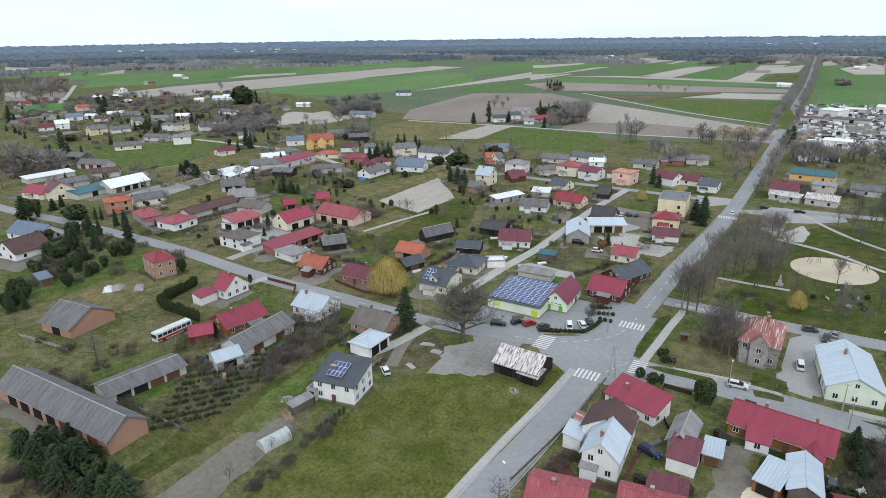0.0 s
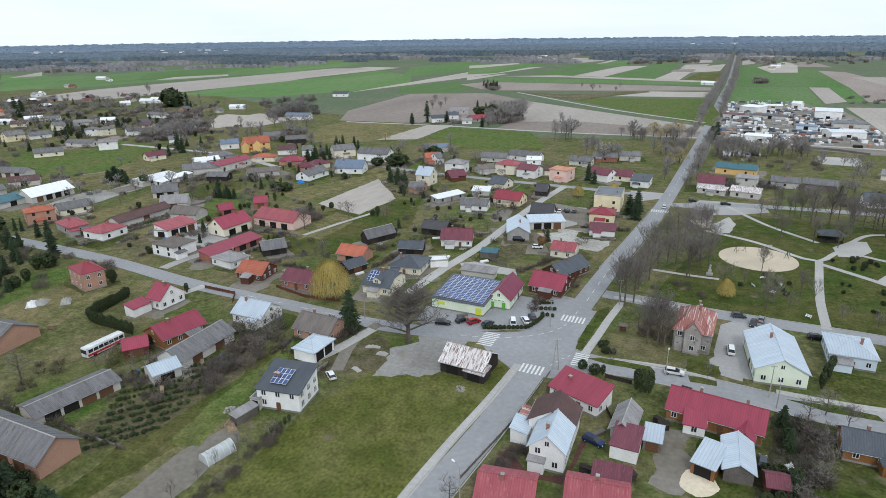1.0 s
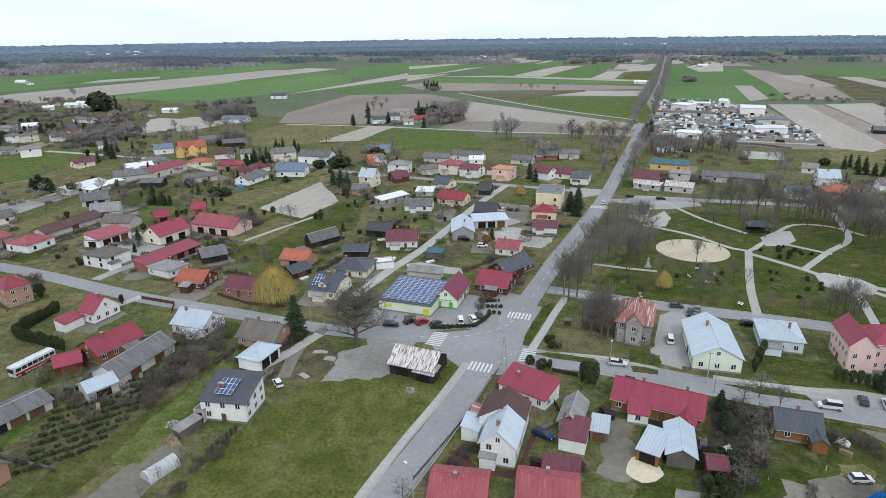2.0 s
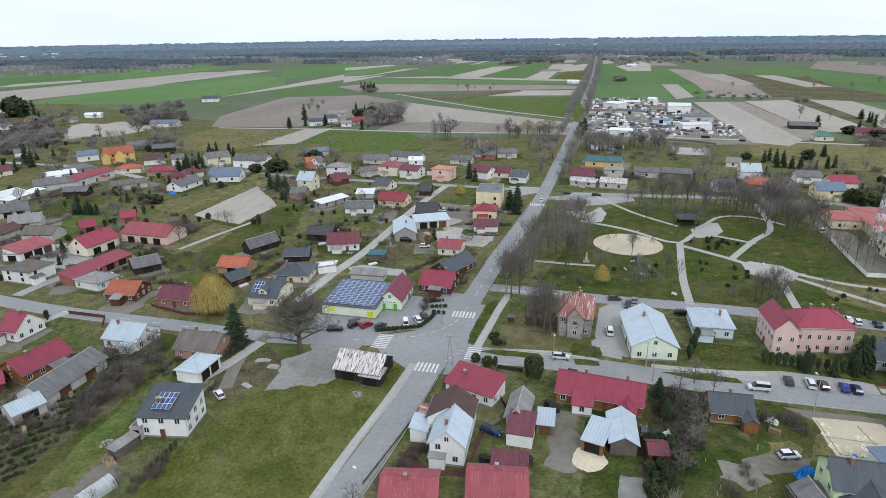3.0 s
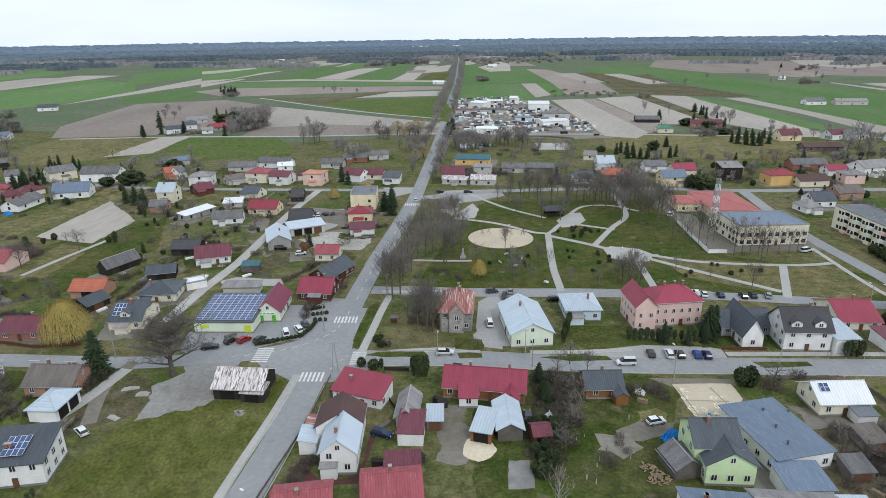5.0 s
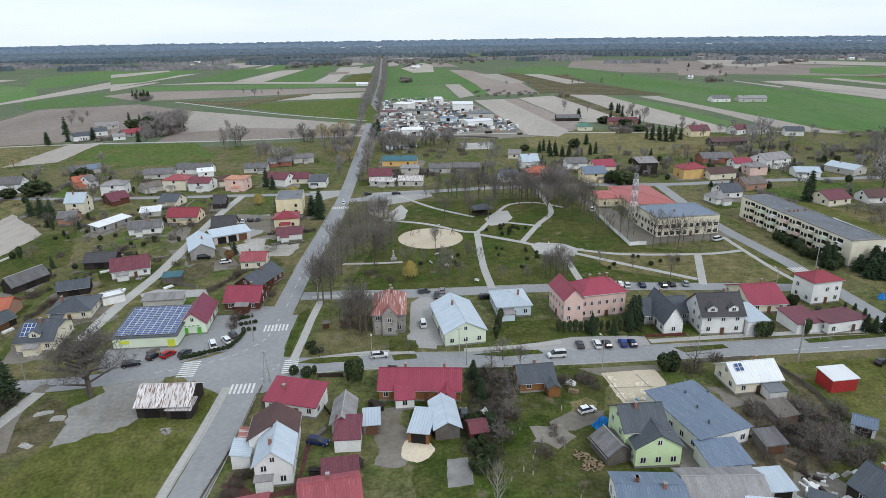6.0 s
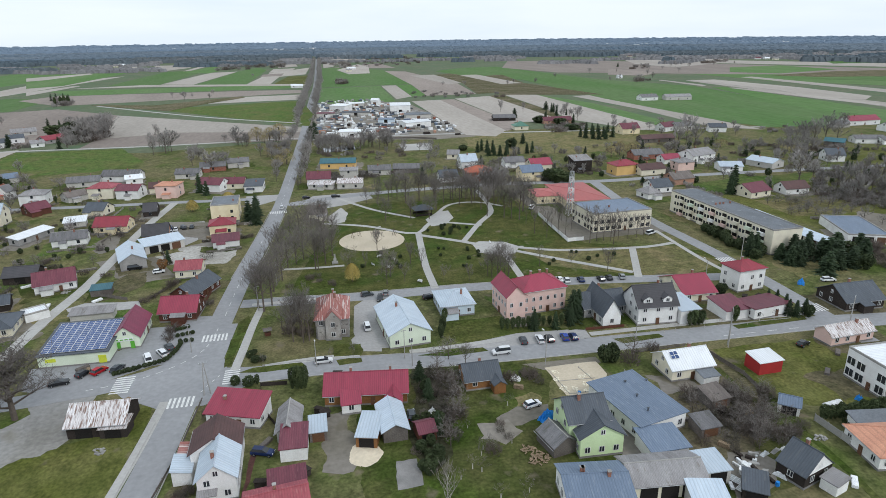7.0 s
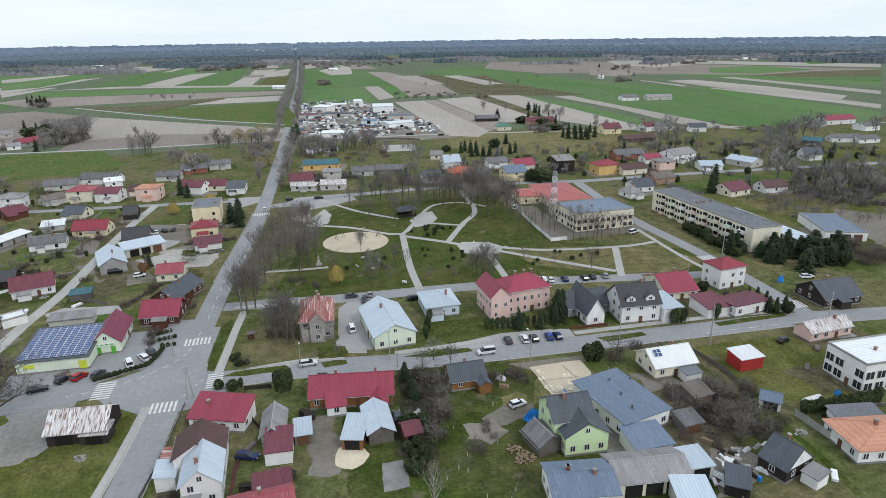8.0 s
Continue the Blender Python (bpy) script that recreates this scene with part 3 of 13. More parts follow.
# Woods paled and blued ring by ring: haze put into the base colour.
FOREST = material("haze_blue_far_pines", (0.138, 0.186, 0.245), 0.95, (0.170, 0.216, 0.268), 0.1, 200, (0.35, 1, 1), spread=0.0)
MIDWOOD = material("haze_blue_mid_forest", (0.112, 0.150, 0.190), 0.95, (0.150, 0.178, 0.204), 0.15, 110, (0.4, 1, 1), spread=0.0)
NEARWOOD = material("haze_blue_near_pines", (0.076, 0.104, 0.126), 0.95, (0.118, 0.134, 0.144), 0.2, 60, (0.5, 1, 1), spread=0.0)
BROWNWOOD = material("distant_bare_forest", (0.215, 0.210, 0.212), 0.95, (0.150, 0.150, 0.155), 0.3, 40, spread=0.0)


def flat(name, corners, mat, z, label, wobble=0.0, kind="structure", seed=1):
    """A thin layer on the ground with an uneven outline."""
    pts = []
    for i, a in enumerate(corners):
        b = corners[(i + 1) % len(corners)]
        n = max(1, min(40, int(math.dist(a, b) / 1.4))) if wobble else 1
        for k in range(n):
            f = k / n
            q = Vector((a[0] + (b[0] - a[0]) * f, a[1] + (b[1] - a[1]) * f, seed * 3.7))
            push = noise.noise_vector(q * 0.22) * 1.6 + noise.noise_vector(q * 0.9) * 0.7
            pts.append((q.x + push.x * wobble, q.y + push.y * wobble))
    bm = bmesh.new()
    top = [bm.verts.new((x, y, z)) for x, y in pts]
    low = [bm.verts.new((x, y, -0.05)) for x, y in pts]
    f = bm.faces.new(top)
    f.normal_update()
    if f.normal.z < 0:
        f.normal_flip()
    for i in range(len(top)):
        j = (i + 1) % len(top)
        bm.faces.new((top[i], low[i], low[j], top[j]))
    bmesh.ops.triangulate(bm, faces=[f])
    bmesh.ops.recalc_face_normals(bm, faces=bm.faces)
    return tagged(new(name, mesh_of(name, bm, mat)), label, "ground", kind=kind)


def smooth(points, step=4.0):
    """A line through the points, rounded and cut into short steps."""
    p = [Vector((*a, 0)) for a in points]
    p = [2 * p[0] - p[1]] + p + [2 * p[-1] - p[-2]]
    out = []
    for i in range(1, len(p) - 2):
        n = max(1, min(14, int((p[i + 1] - p[i]).length / step)))
        for k in range(n):
            t = k / n
            a, b, c, d = p[i - 1], p[i], p[i + 1], p[i + 2]
            l = (c - b).length
            m0, m1 = (c - a).normalized() * l, (d - b).normalized() * l
            out.append((2 * t ** 3 - 3 * t * t + 1) * b + (t ** 3 - 2 * t * t + t) * m0 + (3 * t * t - 2 * t ** 3) * c + (t ** 3 - t * t) * m1)
    out.append(p[-2])
    return out


def strip(bm, line, left, right, z, low):
    """A band beside a line, between two offsets, with sides down to low."""
    rows = []
    for i, p in enumerate(line):
        d = (line[min(i + 1, len(line) - 1)] - line[max(i - 1, 0)]).normalized()
        n = Vector((-d.y, d.x, 0))
        rows.append([bm.verts.new((p + n * o) + Vector((0, 0, h))) for o, h in ((left, low), (left, z), (right, z), (right, low))])
    for a, b in zip(rows, rows[1:]):
        for k in range(3):
            bm.faces.new((a[k], a[k + 1], b[k + 1], b[k]))
    bm.faces.new(rows[0])
    bm.faces.new(rows[-1][::-1])


def road(points, width, mat=None, z=0.05, name="road", label="worn grey asphalt street", kerb=0.0):
    line = smooth(points)
    WAYS.extend((p.x, p.y, width / 2) for p in line)
    bm = bmesh.new()
    strip(bm, line, width / 2, -width / 2, z, -0.05)
    bmesh.ops.recalc_face_normals(bm, faces=bm.faces)
    r = tagged(new(name, mesh_of(name, bm, mat or ASPHALT)), label, "road", kind="structure")
    if kerb:
        for s in (-1, 1):
            bm = bmesh.new()
            a = s * (width / 2 + 0.22)
            strip(bm, line, max(a, s * width / 2), min(a, s * width / 2), z + kerb, -0.05)
            bmesh.ops.recalc_face_normals(bm, faces=bm.faces)
            part("kerb", bm, KERB, r)
    return r


def kerb_line(points):
    """A raised kerb beside a street."""
    bm = bmesh.new()
    strip(bm, smooth(points), 0.1, -0.1, 0.16, -0.05)
    bmesh.ops.recalc_face_normals(bm, faces=bm.faces)
    tagged(new("kerb", mesh_of("kerb", bm, KERB)), "pale concrete kerb beside the street", "kerb", kind="structure")


def dashes(points, dash, gap, width, z=0.056, offset=0.0, parent=None):
    """Broken white road line."""
    line = smooth(points, 1.0)
    me = shared(("dash", dash, width), lambda bm: box(bm, 0, 0, 0, dash, width, 0.006), PAINT)
    run = 0.0
    for a, b in zip(line, line[1:]):
        run += (b - a).length
        if run >= dash + gap:
            run = 0.0
            d = (b - a).normalized()
            p = a + Vector((-d.y, d.x, 0)) * offset
            piece("dash", me, parent, pose(p.x, p.y, z, 0, 0, math.degrees(math.atan2(d.y, d.x))))


def zebra(x, y, turn, width, length, z=0.056):
    """A zebra crossing: stripes of that length side by side over the width."""
    c = thing("zebra_crossing", x, y, turn, "white painted zebra crossing on grey asphalt", "crossing", z=z)
    c["kind"] = "structure"
    me = shared(("stripe", length), lambda bm: box(bm, 0, 0, 0, 0.5, length, 0.006), PAINT)
    n = int(width / 1.0)
    for i in range(n):
        piece("stripe", me, c, pose((i - (n - 1) / 2) * 1.0, 0, 0))
    return c


# kept free of scattered plants
WAYS.extend(((18.0, 235.5, 14.0), (-152.0, 288.0, 9.0), (-140.0, 298.0, 10.0), (-128.0, 305.0, 10.0)))
ground = bmesh.new()
bmesh.ops.create_grid(ground, x_segments=40, y_segments=40, size=5200)
tagged(new("ground", mesh_of("ground", ground, GRASS)), "flat grassland with olive and brown early spring grass", "ground", kind="structure")


# ---- plants ----
def limb_mesh(segs, n):
    """Tapered tubes from a list of (start, end, radius, radius)."""
    v, f = [], []
    for a, b, ra, rb in segs:
        d = (b - a)
        q = d.to_track_quat("Z", "Y")
        k = len(v)
        for p, r in ((a, ra), (b, rb)):
            for i in range(n):
                v.append(p + q @ Vector((r * math.cos(2 * math.pi * i / n), r * math.sin(2 * math.pi * i / n), 0)))
        for i in range(n):
            j = (i + 1) % n
            f.append((k + i, k + j, k + n + j, k + n + i))
    return v, f


def mesh_py(name, v, f, mat):
    me = bpy.data.meshes.new(name)
    me.from_pydata([tuple(p) for p in v], [], f)
    me.materials.append(mat)
    return me


def bare_tree(seed, height, spread, trunk=0.24, upright=0.45, first=0.28, kids=(12, 5, 5, 4), width=0.034, flat_twigs=True, twig=None):
    """Meshes of a leafless tree: a leading trunk with rising limbs, and a domed crown of fine twigs."""
    rng = random.Random(seed)
    thick, thin = [], []

    def grow(a, way, length, r, level):
        bend = way + Vector((rng.uniform(-1, 1), rng.uniform(-1, 1), rng.uniform(-0.1, 0.5))) * (0.08 if level == 0 else 0.24)
        mid = a + way * length * 0.5
        end = mid + bend.normalized() * length * 0.5
        if level < 2:
            thick.extend(((a, mid, r, r * 0.72), (mid, end, r * 0.72, r * 0.4)))
        elif level == 2:
            thin.extend(((a, mid, r), (mid, end, r * 0.7)))
        else:
            thin.append((a, end, r))
        if level >= len(kids):
            return
        n = kids[level]
        for i in range(n):
            f = first + (1 - first) * (i + 0.7 * rng.random()) / n if level == 0 else 1.0 if i == 0 else rng.uniform(0.3, 1.0)
            p = a + way * length * f if f < 0.5 else mid + (end - mid) * (f - 0.5) * 2
            ang = 2.4 * i + rng.uniform(-0.5, 0.5) + level * 1.7
            side = Vector((math.cos(ang), math.sin(ang), 0)) * spread * rng.uniform(0.6, 1.1)
            w = (way * (0.25 if level == 0 else 0.6) + side * (1.0 if level == 0 else 0.9) + Vector((0, 0, upright + rng.uniform(-0.2, 0.25)))).normalized()
            k = (height * (0.44 - 0.24 * f) * (0.6 + 0.4 * min(1, f / 0.45)) / length, 0.6, 0.58, 0.6)[level]
            grow(p, w, length * k * rng.uniform(0.8, 1.2), max(r * (0.42 if level == 0 else 0.45), 0.014), level + 1)

    grow(Vector((0, 0, -0.1)), Vector((0, 0, 1)), height * 0.72, trunk, 0)
    s = height / max(t[1].z for t in thin)
    v, f = limb_mesh([(p * s, q * s, ra, rb) for p, q, ra, rb in thick], 5)
    tm = mesh_py("trunk", v, f, BARK)
    v, f = [], []
    for p, q, r in thin:
        p, q = p * s, q * s
        side = (q - p).cross(Vector((rng.uniform(-1, 1), rng.uniform(-1, 1), rng.uniform(-1, 1))))
        if side.length < 1e-6:
            continue
        side = side.normalized() * max(r, width)
        up = (q - p).cross(side).normalized() * max(r, width)
        k = len(v)
        if flat_twigs:
            v += [p - side, p + side, q]
            f.append((k, k + 1, k + 2))
            continue
        v += [p - side, p + side, p + up, q]
        f += [(k, k + 1, k + 3), (k + 1, k + 2, k + 3), (k + 2, k, k + 3)]
    return tm, mesh_py("crown", v, f, twig or TWIG)


def conifer(seed, height, radius, needle=None, whorls=16, low=0.06, fat=1.0):
    rng = random.Random(seed)
    v, f = limb_mesh([(Vector((0, 0, -0.1)), Vector((0, 0, height * 0.97)), 0.02 * height, 0.02)], 7)
    tm = mesh_py("trunk", v, f, BARK)
    v, f = [], []
    for w in range(whorls):
        h = height * (low + (0.97 - low) * w / whorls)
        r = radius * (1 - w / whorls) ** 0.8 * rng.uniform(0.8, 1.1) + 0.15
        n = 10 if w < whorls * 0.7 else 7
        for i in range(n):
            ang = 6.283 * (i + rng.random()) / n
            out = Vector((math.cos(ang), math.sin(ang), 0))
            side = Vector((-out.y, out.x, 0))
            rr = r * rng.uniform(0.65, 1.15)
            for s in range(5):
                t0 = s / 5
                p = out * rr * (t0 + 0.1) + Vector((0, 0, h - rr * 0.30 * t0 ** 1.5 + rng.uniform(-0.15, 0.25)))
                sz = fat * (0.55 + 0.35 * rng.random()) * (0.42 + 0.17 * rr) * (1.25 - 0.7 * t0)
                tilt = Vector((0, 0, rng.uniform(-0.5, 0.15)))
                k = len(v)
                v += [p - out * sz * 0.5, p + side * sz * rng.uniform(0.5, 0.9) + tilt * sz, p + out * sz * 1.1 + Vector((0, 0, -0.25 * sz)), p - side * sz * rng.uniform(0.5, 0.9) + tilt * sz, p + Vector((0, 0, 0.3 * sz))]
                f += [(k, k + 1, k + 4), (k + 1, k + 2, k + 4), (k + 2, k + 3, k + 4), (k + 3, k, k + 4)]
    return tm, mesh_py("crown", v, f, needle or NEEDLE)


def leafy(seed, height, radius, mat, n=900, size=0.28, shape=0.5, core=True, rise=0.0):
    """A dense evergreen shrub of many small leaf clumps on an uneven body."""
    rng = random.Random(seed)
    v, f = limb_mesh([(Vector((0, 0, -0.1)), Vector((0, 0, height * 0.6)), 0.08, 0.04)], 5)
    tm = mesh_py("trunk", v, f, BARK)
    v, f = [], []
    for i in range(n):
        h = rng.random()
        body = math.sin(math.pi * min(1, 0.12 + 0.88 * (1 - h)) ** shape) if shape != 0.5 else math.sqrt(max(0.02, 1 - (2 * h - 1) ** 2))
        ang = rng.uniform(0, 6.283)
        rr = radius * body * (0.72 + 0.28 * math.sqrt(rng.random())) * (1 + 0.22 * noise.noise(Vector((math.cos(ang) * 1.7, math.sin(ang) * 1.7, h * 4 + seed))))
        p = Vector((rr * math.cos(ang), rr * math.sin(ang), rise + 0.1 + h * height))
        d = Vector((rng.gauss(0, 1), rng.gauss(0, 1), rng.gauss(0, 1))).normalized()
        e = d.orthogonal().normalized()
        g = d.cross(e)
        s = size * rng.uniform(0.6, 1.5)
        k = len(v)
        v += [p + e * s, p - e * s * 0.5 + g * s * 0.86, p - e * s * 0.5 - g * s * 0.86, p + d * s * 0.6]
        f += [(k, k + 1, k + 3), (k + 1, k + 2, k + 3), (k + 2, k, k + 3)]
    return tm, mesh_py("crown", v, f, mat)


def thicket(seed, height, radius, mat, n=420, fat=1.0):
    """A leafless bush: many thin shoots from the ground."""
    rng = random.Random(seed)
    v, f = [], []
    stems = []
    for i in range(n):
        ang, rr = rng.uniform(0, 6.283), radius * 0.75 * math.sqrt(rng.random())
        a = Vector((rr * math.cos(ang), rr * math.sin(ang), rng.uniform(0, 0.55) * height))
        w = Vector((math.cos(ang) * 0.5 + rng.uniform(-0.6, 0.6), math.sin(ang) * 0.5 + rng.uniform(-0.6, 0.6), rng.uniform(0.3, 1.1))).normalized()
        b = a + w * height * rng.uniform(0.2, 0.45)
        side = w.orthogonal().normalized() * rng.uniform(0.025, 0.06) * fat
        k = len(v)
        v += [a - side, a + side, b]
        f.append((k, k + 1, k + 2))
        if i % 30 == 0:
            stems.append((Vector((a.x * 0.6, a.y * 0.6, -0.05)), a + w * 0.4, 0.06, 0.03))
    tv, tf = limb_mesh(stems, 4)
    return mesh_py("trunk", tv, tf, BARK), mesh_py("crown", v, f, mat)


def willow(seed, height, radius, shoots=4200, width=0.03, mat=None):
    rng = random.Random(seed)
    tm, cm = bare_tree(seed, height, 0.9, 0.35, 0.4, 0.3, (7, 4, 3))
    v, f = [], []
    for i in range(shoots):
        ang, h = rng.uniform(0, 6.283), rng.random()
        rr = radius * math.sqrt(max(0.05, 1 - h * h)) * (0.55 + 0.45 * math.sqrt(rng.random()))
        p = Vector((rr * math.cos(ang), rr * math.sin(ang), height * (0.30 + 0.65 * h)))
        q = p + Vector((math.cos(ang) * 0.25, math.sin(ang) * 0.25, -rng.uniform(0.5, 1.5)))
        side = Vector((-math.sin(ang), math.cos(ang), 0)) * width
        k = len(v)
        v += [p - side, p + side, q + side * 0.5, q - side * 0.5]
        f += [(k, k + 1, k + 2, k + 3)]
    return tm, mesh_py("crown", v, f, mat or WILLOW)


PLANTS = {
    "bare": [bare_tree(11, 14, 0.9), bare_tree(12, 14, 0.8, upright=0.6), bare_tree(13, 14, 1.05), bare_tree(14, 14, 0.8, upright=0.5, first=0.38)],
    "oak": [bare_tree(21, 15, 1.25, 0.5, 0.32, 0.22, (20, 7, 7, 6), 0.034)],
    "young": [bare_tree(31, 8, 0.7, 0.09, 0.6, 0.3, (10, 5, 5)), bare_tree(32, 8, 0.6, 0.10, 0.7, 0.3, (10, 5, 5)), bare_tree(33, 8, 0.9, 0.09, 0.5, 0.3, (10, 5, 5))],
    "apple": [bare_tree(41, 5.5, 1.3, 0.13, 0.35, 0.2, (10, 5, 6), 0.028), bare_tree(42, 5.5, 1.5, 0.13, 0.3, 0.2, (10, 5, 6), 0.028)],
    "spruce": [conifer(51, 11, 2.9), conifer(52, 11, 2.5), conifer(53, 11, 2.7)],
    "thuja": [leafy(61, 4.0, 0.75, THUJA, 420, 0.27, 0.8), leafy(62, 4.0, 0.85, THUJA, 380, 0.27, 0.8)],
    "evergreen": [leafy(71, 3.4, 1.3, BUSHGREEN, 620, 0.27, 0.8), leafy(72, 3.4, 1.5, THUJA, 620, 0.29, 0.7), leafy(75, 3.4, 1.5, BUSHGREEN, 560, 0.30)],
    "beech": [leafy(78, 5.0, 2.0, COPPER, 520, 0.30, 0.6)],
    "ball": [leafy(73, 1.6, 0.9, BUSHGREEN, 240, 0.22)],
    "bush": [thicket(81, 2.6, 2.2, BRUSH, 230, 1.2), thicket(82, 2.2, 1.8, BRUSH, 200, 1.2), thicket(83, 3.2, 2.6, TWIGRED, 300, 1.3)],
    "limed": [bare_tree(45, 3.4, 1.2, 0.09, 0.5, 0.3, (7, 4, 3), 0.022), bare_tree(46, 3.0, 1.1, 0.09, 0.5, 0.3, (7, 4, 3), 0.022)],
    "birch": [bare_tree(47, 10, 0.55, 0.12, 0.75, 0.15, (16, 5, 5), 0.024)],
    "willow": [willow(91, 9.5, 5.0)],
    "seedling": [leafy(77, 1.3, 0.62, THUJA, 70, 0.26, 0.9), leafy(78, 1.1, 0.55, NEEDLE, 70, 0.24, 0.9)],
}
# Coarser plants for far off, most in twig colours paled for distance.
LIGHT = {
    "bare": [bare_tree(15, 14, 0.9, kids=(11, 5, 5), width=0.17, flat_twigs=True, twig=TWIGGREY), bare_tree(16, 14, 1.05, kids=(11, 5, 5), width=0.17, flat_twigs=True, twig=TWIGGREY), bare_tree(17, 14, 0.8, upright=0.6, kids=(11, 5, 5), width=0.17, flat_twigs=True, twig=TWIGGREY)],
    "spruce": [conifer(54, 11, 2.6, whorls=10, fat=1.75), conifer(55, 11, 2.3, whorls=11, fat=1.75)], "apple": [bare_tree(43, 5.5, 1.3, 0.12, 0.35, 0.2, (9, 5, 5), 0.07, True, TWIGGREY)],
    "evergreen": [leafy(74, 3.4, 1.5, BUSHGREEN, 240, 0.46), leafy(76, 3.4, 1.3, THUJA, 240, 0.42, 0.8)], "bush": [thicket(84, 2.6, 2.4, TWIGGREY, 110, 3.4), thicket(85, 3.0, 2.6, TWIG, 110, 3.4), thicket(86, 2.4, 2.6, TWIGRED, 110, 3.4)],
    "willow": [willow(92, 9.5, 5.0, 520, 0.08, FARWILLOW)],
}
WORDS = {"beech": ("beech", "copper brown shrubby beech with dead leaves", "tree"), 
    "limed": ("fruit_tree", "small fruit tree with a whitewashed trunk", "tree"), "birch": ("birch", "slender pale bare birch in a garden", "tree"),
    "bare": ("tree", "bare grey brown tree with a wide twiggy crown", "tree"), "oak": ("tree", "old bare oak with a broad crown beside the road", "tree"),
    "young": ("young_tree", "slender bare young tree", "tree"), "apple": ("fruit_tree", "low bare fruit tree in a garden", "tree"),
    "spruce": ("spruce", "dark green spruce with drooping branches", "tree"), "thuja": ("thuja", "narrow dark green garden thuja", "shrub"),
    "evergreen": ("evergreen_shrub", "dense dark green evergreen shrub", "shrub"), "ball": ("clipped_shrub", "small rounded evergreen shrub", "shrub"),
    "bush": ("bush", "leafless brown garden bush", "shrub"), "willow": ("willow", "golden weeping willow without leaves", "tree"),
}
PLANTS["birch"][0][0].materials[0] = BIRCHBARK
for k in (0, 1):
    PLANTS["limed"][k] = (mesh_py("trunk", *limb_mesh([(Vector((0, 0, -0.1)), Vector((0, 0, 1.0)), 0.11, 0.09)], 7), BIRCHBARK), PLANTS["limed"][k][1])
PLANTS["birch"][0][1].materials[0] = material("pale_birch_twigs", (0.30, 0.27, 0.25), 0.9)
PLANT_COUNT = [0]


def plant(kind, x, y, size=1.0, wide=1.0, group=""):
    i = PLANT_COUNT[0]
    PLANT_COUNT[0] += 1
    rng = random.Random(i * 17 + 3)
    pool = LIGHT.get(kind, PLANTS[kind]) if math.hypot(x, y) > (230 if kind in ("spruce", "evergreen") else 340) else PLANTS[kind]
    tm, cm = pool[i % len(pool)]
    name, label, cat = WORDS[kind]
    s = size * rng.uniform(0.9, 1.1)
    if cat == "shrub":
        t = tagged(new(name, cm), label, cat, group)
        t.matrix_basis = pose(x, y, 0, 0, 0, rng.uniform(0, 360)) @ Matrix.Diagonal((s * wide, s * wide, s, 1))
        return t
    t = thing(name, x, y, rng.uniform(0, 360), label, cat, group)
    t.scale = (s * wide, s * wide, s)
    for nm, me in (("trunk", tm), ("crown", cm)):
        o = new(nm, me)
        o.parent = t
    return t


def clear(x, y, pad=1.2):
    """Whether no building and no street stands at x, y."""
    for hx, hy, ca, sa, l, d in FOOT:
        dx, dy = x - hx, y - hy
        if abs(dx * ca + dy * sa) < l + pad and abs(dy * ca - dx * sa) < d + pad:
            return False
    for plot in OPEN:
        inside = False
        for (x1, y1), (x2, y2) in zip(plot, plot[1:] + plot[:1]):
            if (y1 > y) != (y2 > y) and x < (x2 - x1) * (y - y1) / (y2 - y1) + x1:
                inside = not inside
        if inside:
            return False
    return all((x - px) ** 2 + (y - py) ** 2 > (w + 1.6) ** 2 for px, py, w in WAYS)


def joined(kind, spots, label, name):
    """Many plants that nobody could count, as one object."""
    rng = random.Random(len(spots) + int(spots[0][0]))
    data = {}
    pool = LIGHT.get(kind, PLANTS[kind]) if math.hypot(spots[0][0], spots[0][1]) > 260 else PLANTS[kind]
    for x, y, s, wide in spots:
        for me in rng.choice(pool):
            if me not in data:
                co = np.empty(len(me.vertices) * 3)
                me.vertices.foreach_get("co", co)
                data[me] = (co.reshape(-1, 3), [tuple(p.vertices) for p in me.polygons], [], [], [0])
            co, polys, vs, fs, count = data[me]
            a = rng.uniform(0, 6.283)
            m = np.array([[math.cos(a) * wide, -math.sin(a) * wide, 0], [math.sin(a) * wide, math.cos(a) * wide, 0], [0, 0, 1]]) * s
            vs.append(co @ m.T + (x, y, 0))
            fs.extend(tuple(i + count[0] for i in p) for p in polys)
            count[0] += len(co)
    v, f, slots, mats = [], [], [], []
    base = 0
    for me, (co, polys, vs, fs, count) in data.items():
        v.extend(map(tuple, np.concatenate(vs)))
        f.extend(tuple(i + base for i in p) for p in fs)
        base += count[0]
        mat = me.materials[0]
        if mat not in mats:
            mats.append(mat)
        slots.extend([mats.index(mat)] * len(fs))
    me = mesh_py(name, v, f, mats[0])
    for mat in mats[1:]:
        me.materials.append(mat)
    me.polygons.foreach_set("material_index", slots)
    return tagged(new(name, me), label, "plants", kind="stuff")


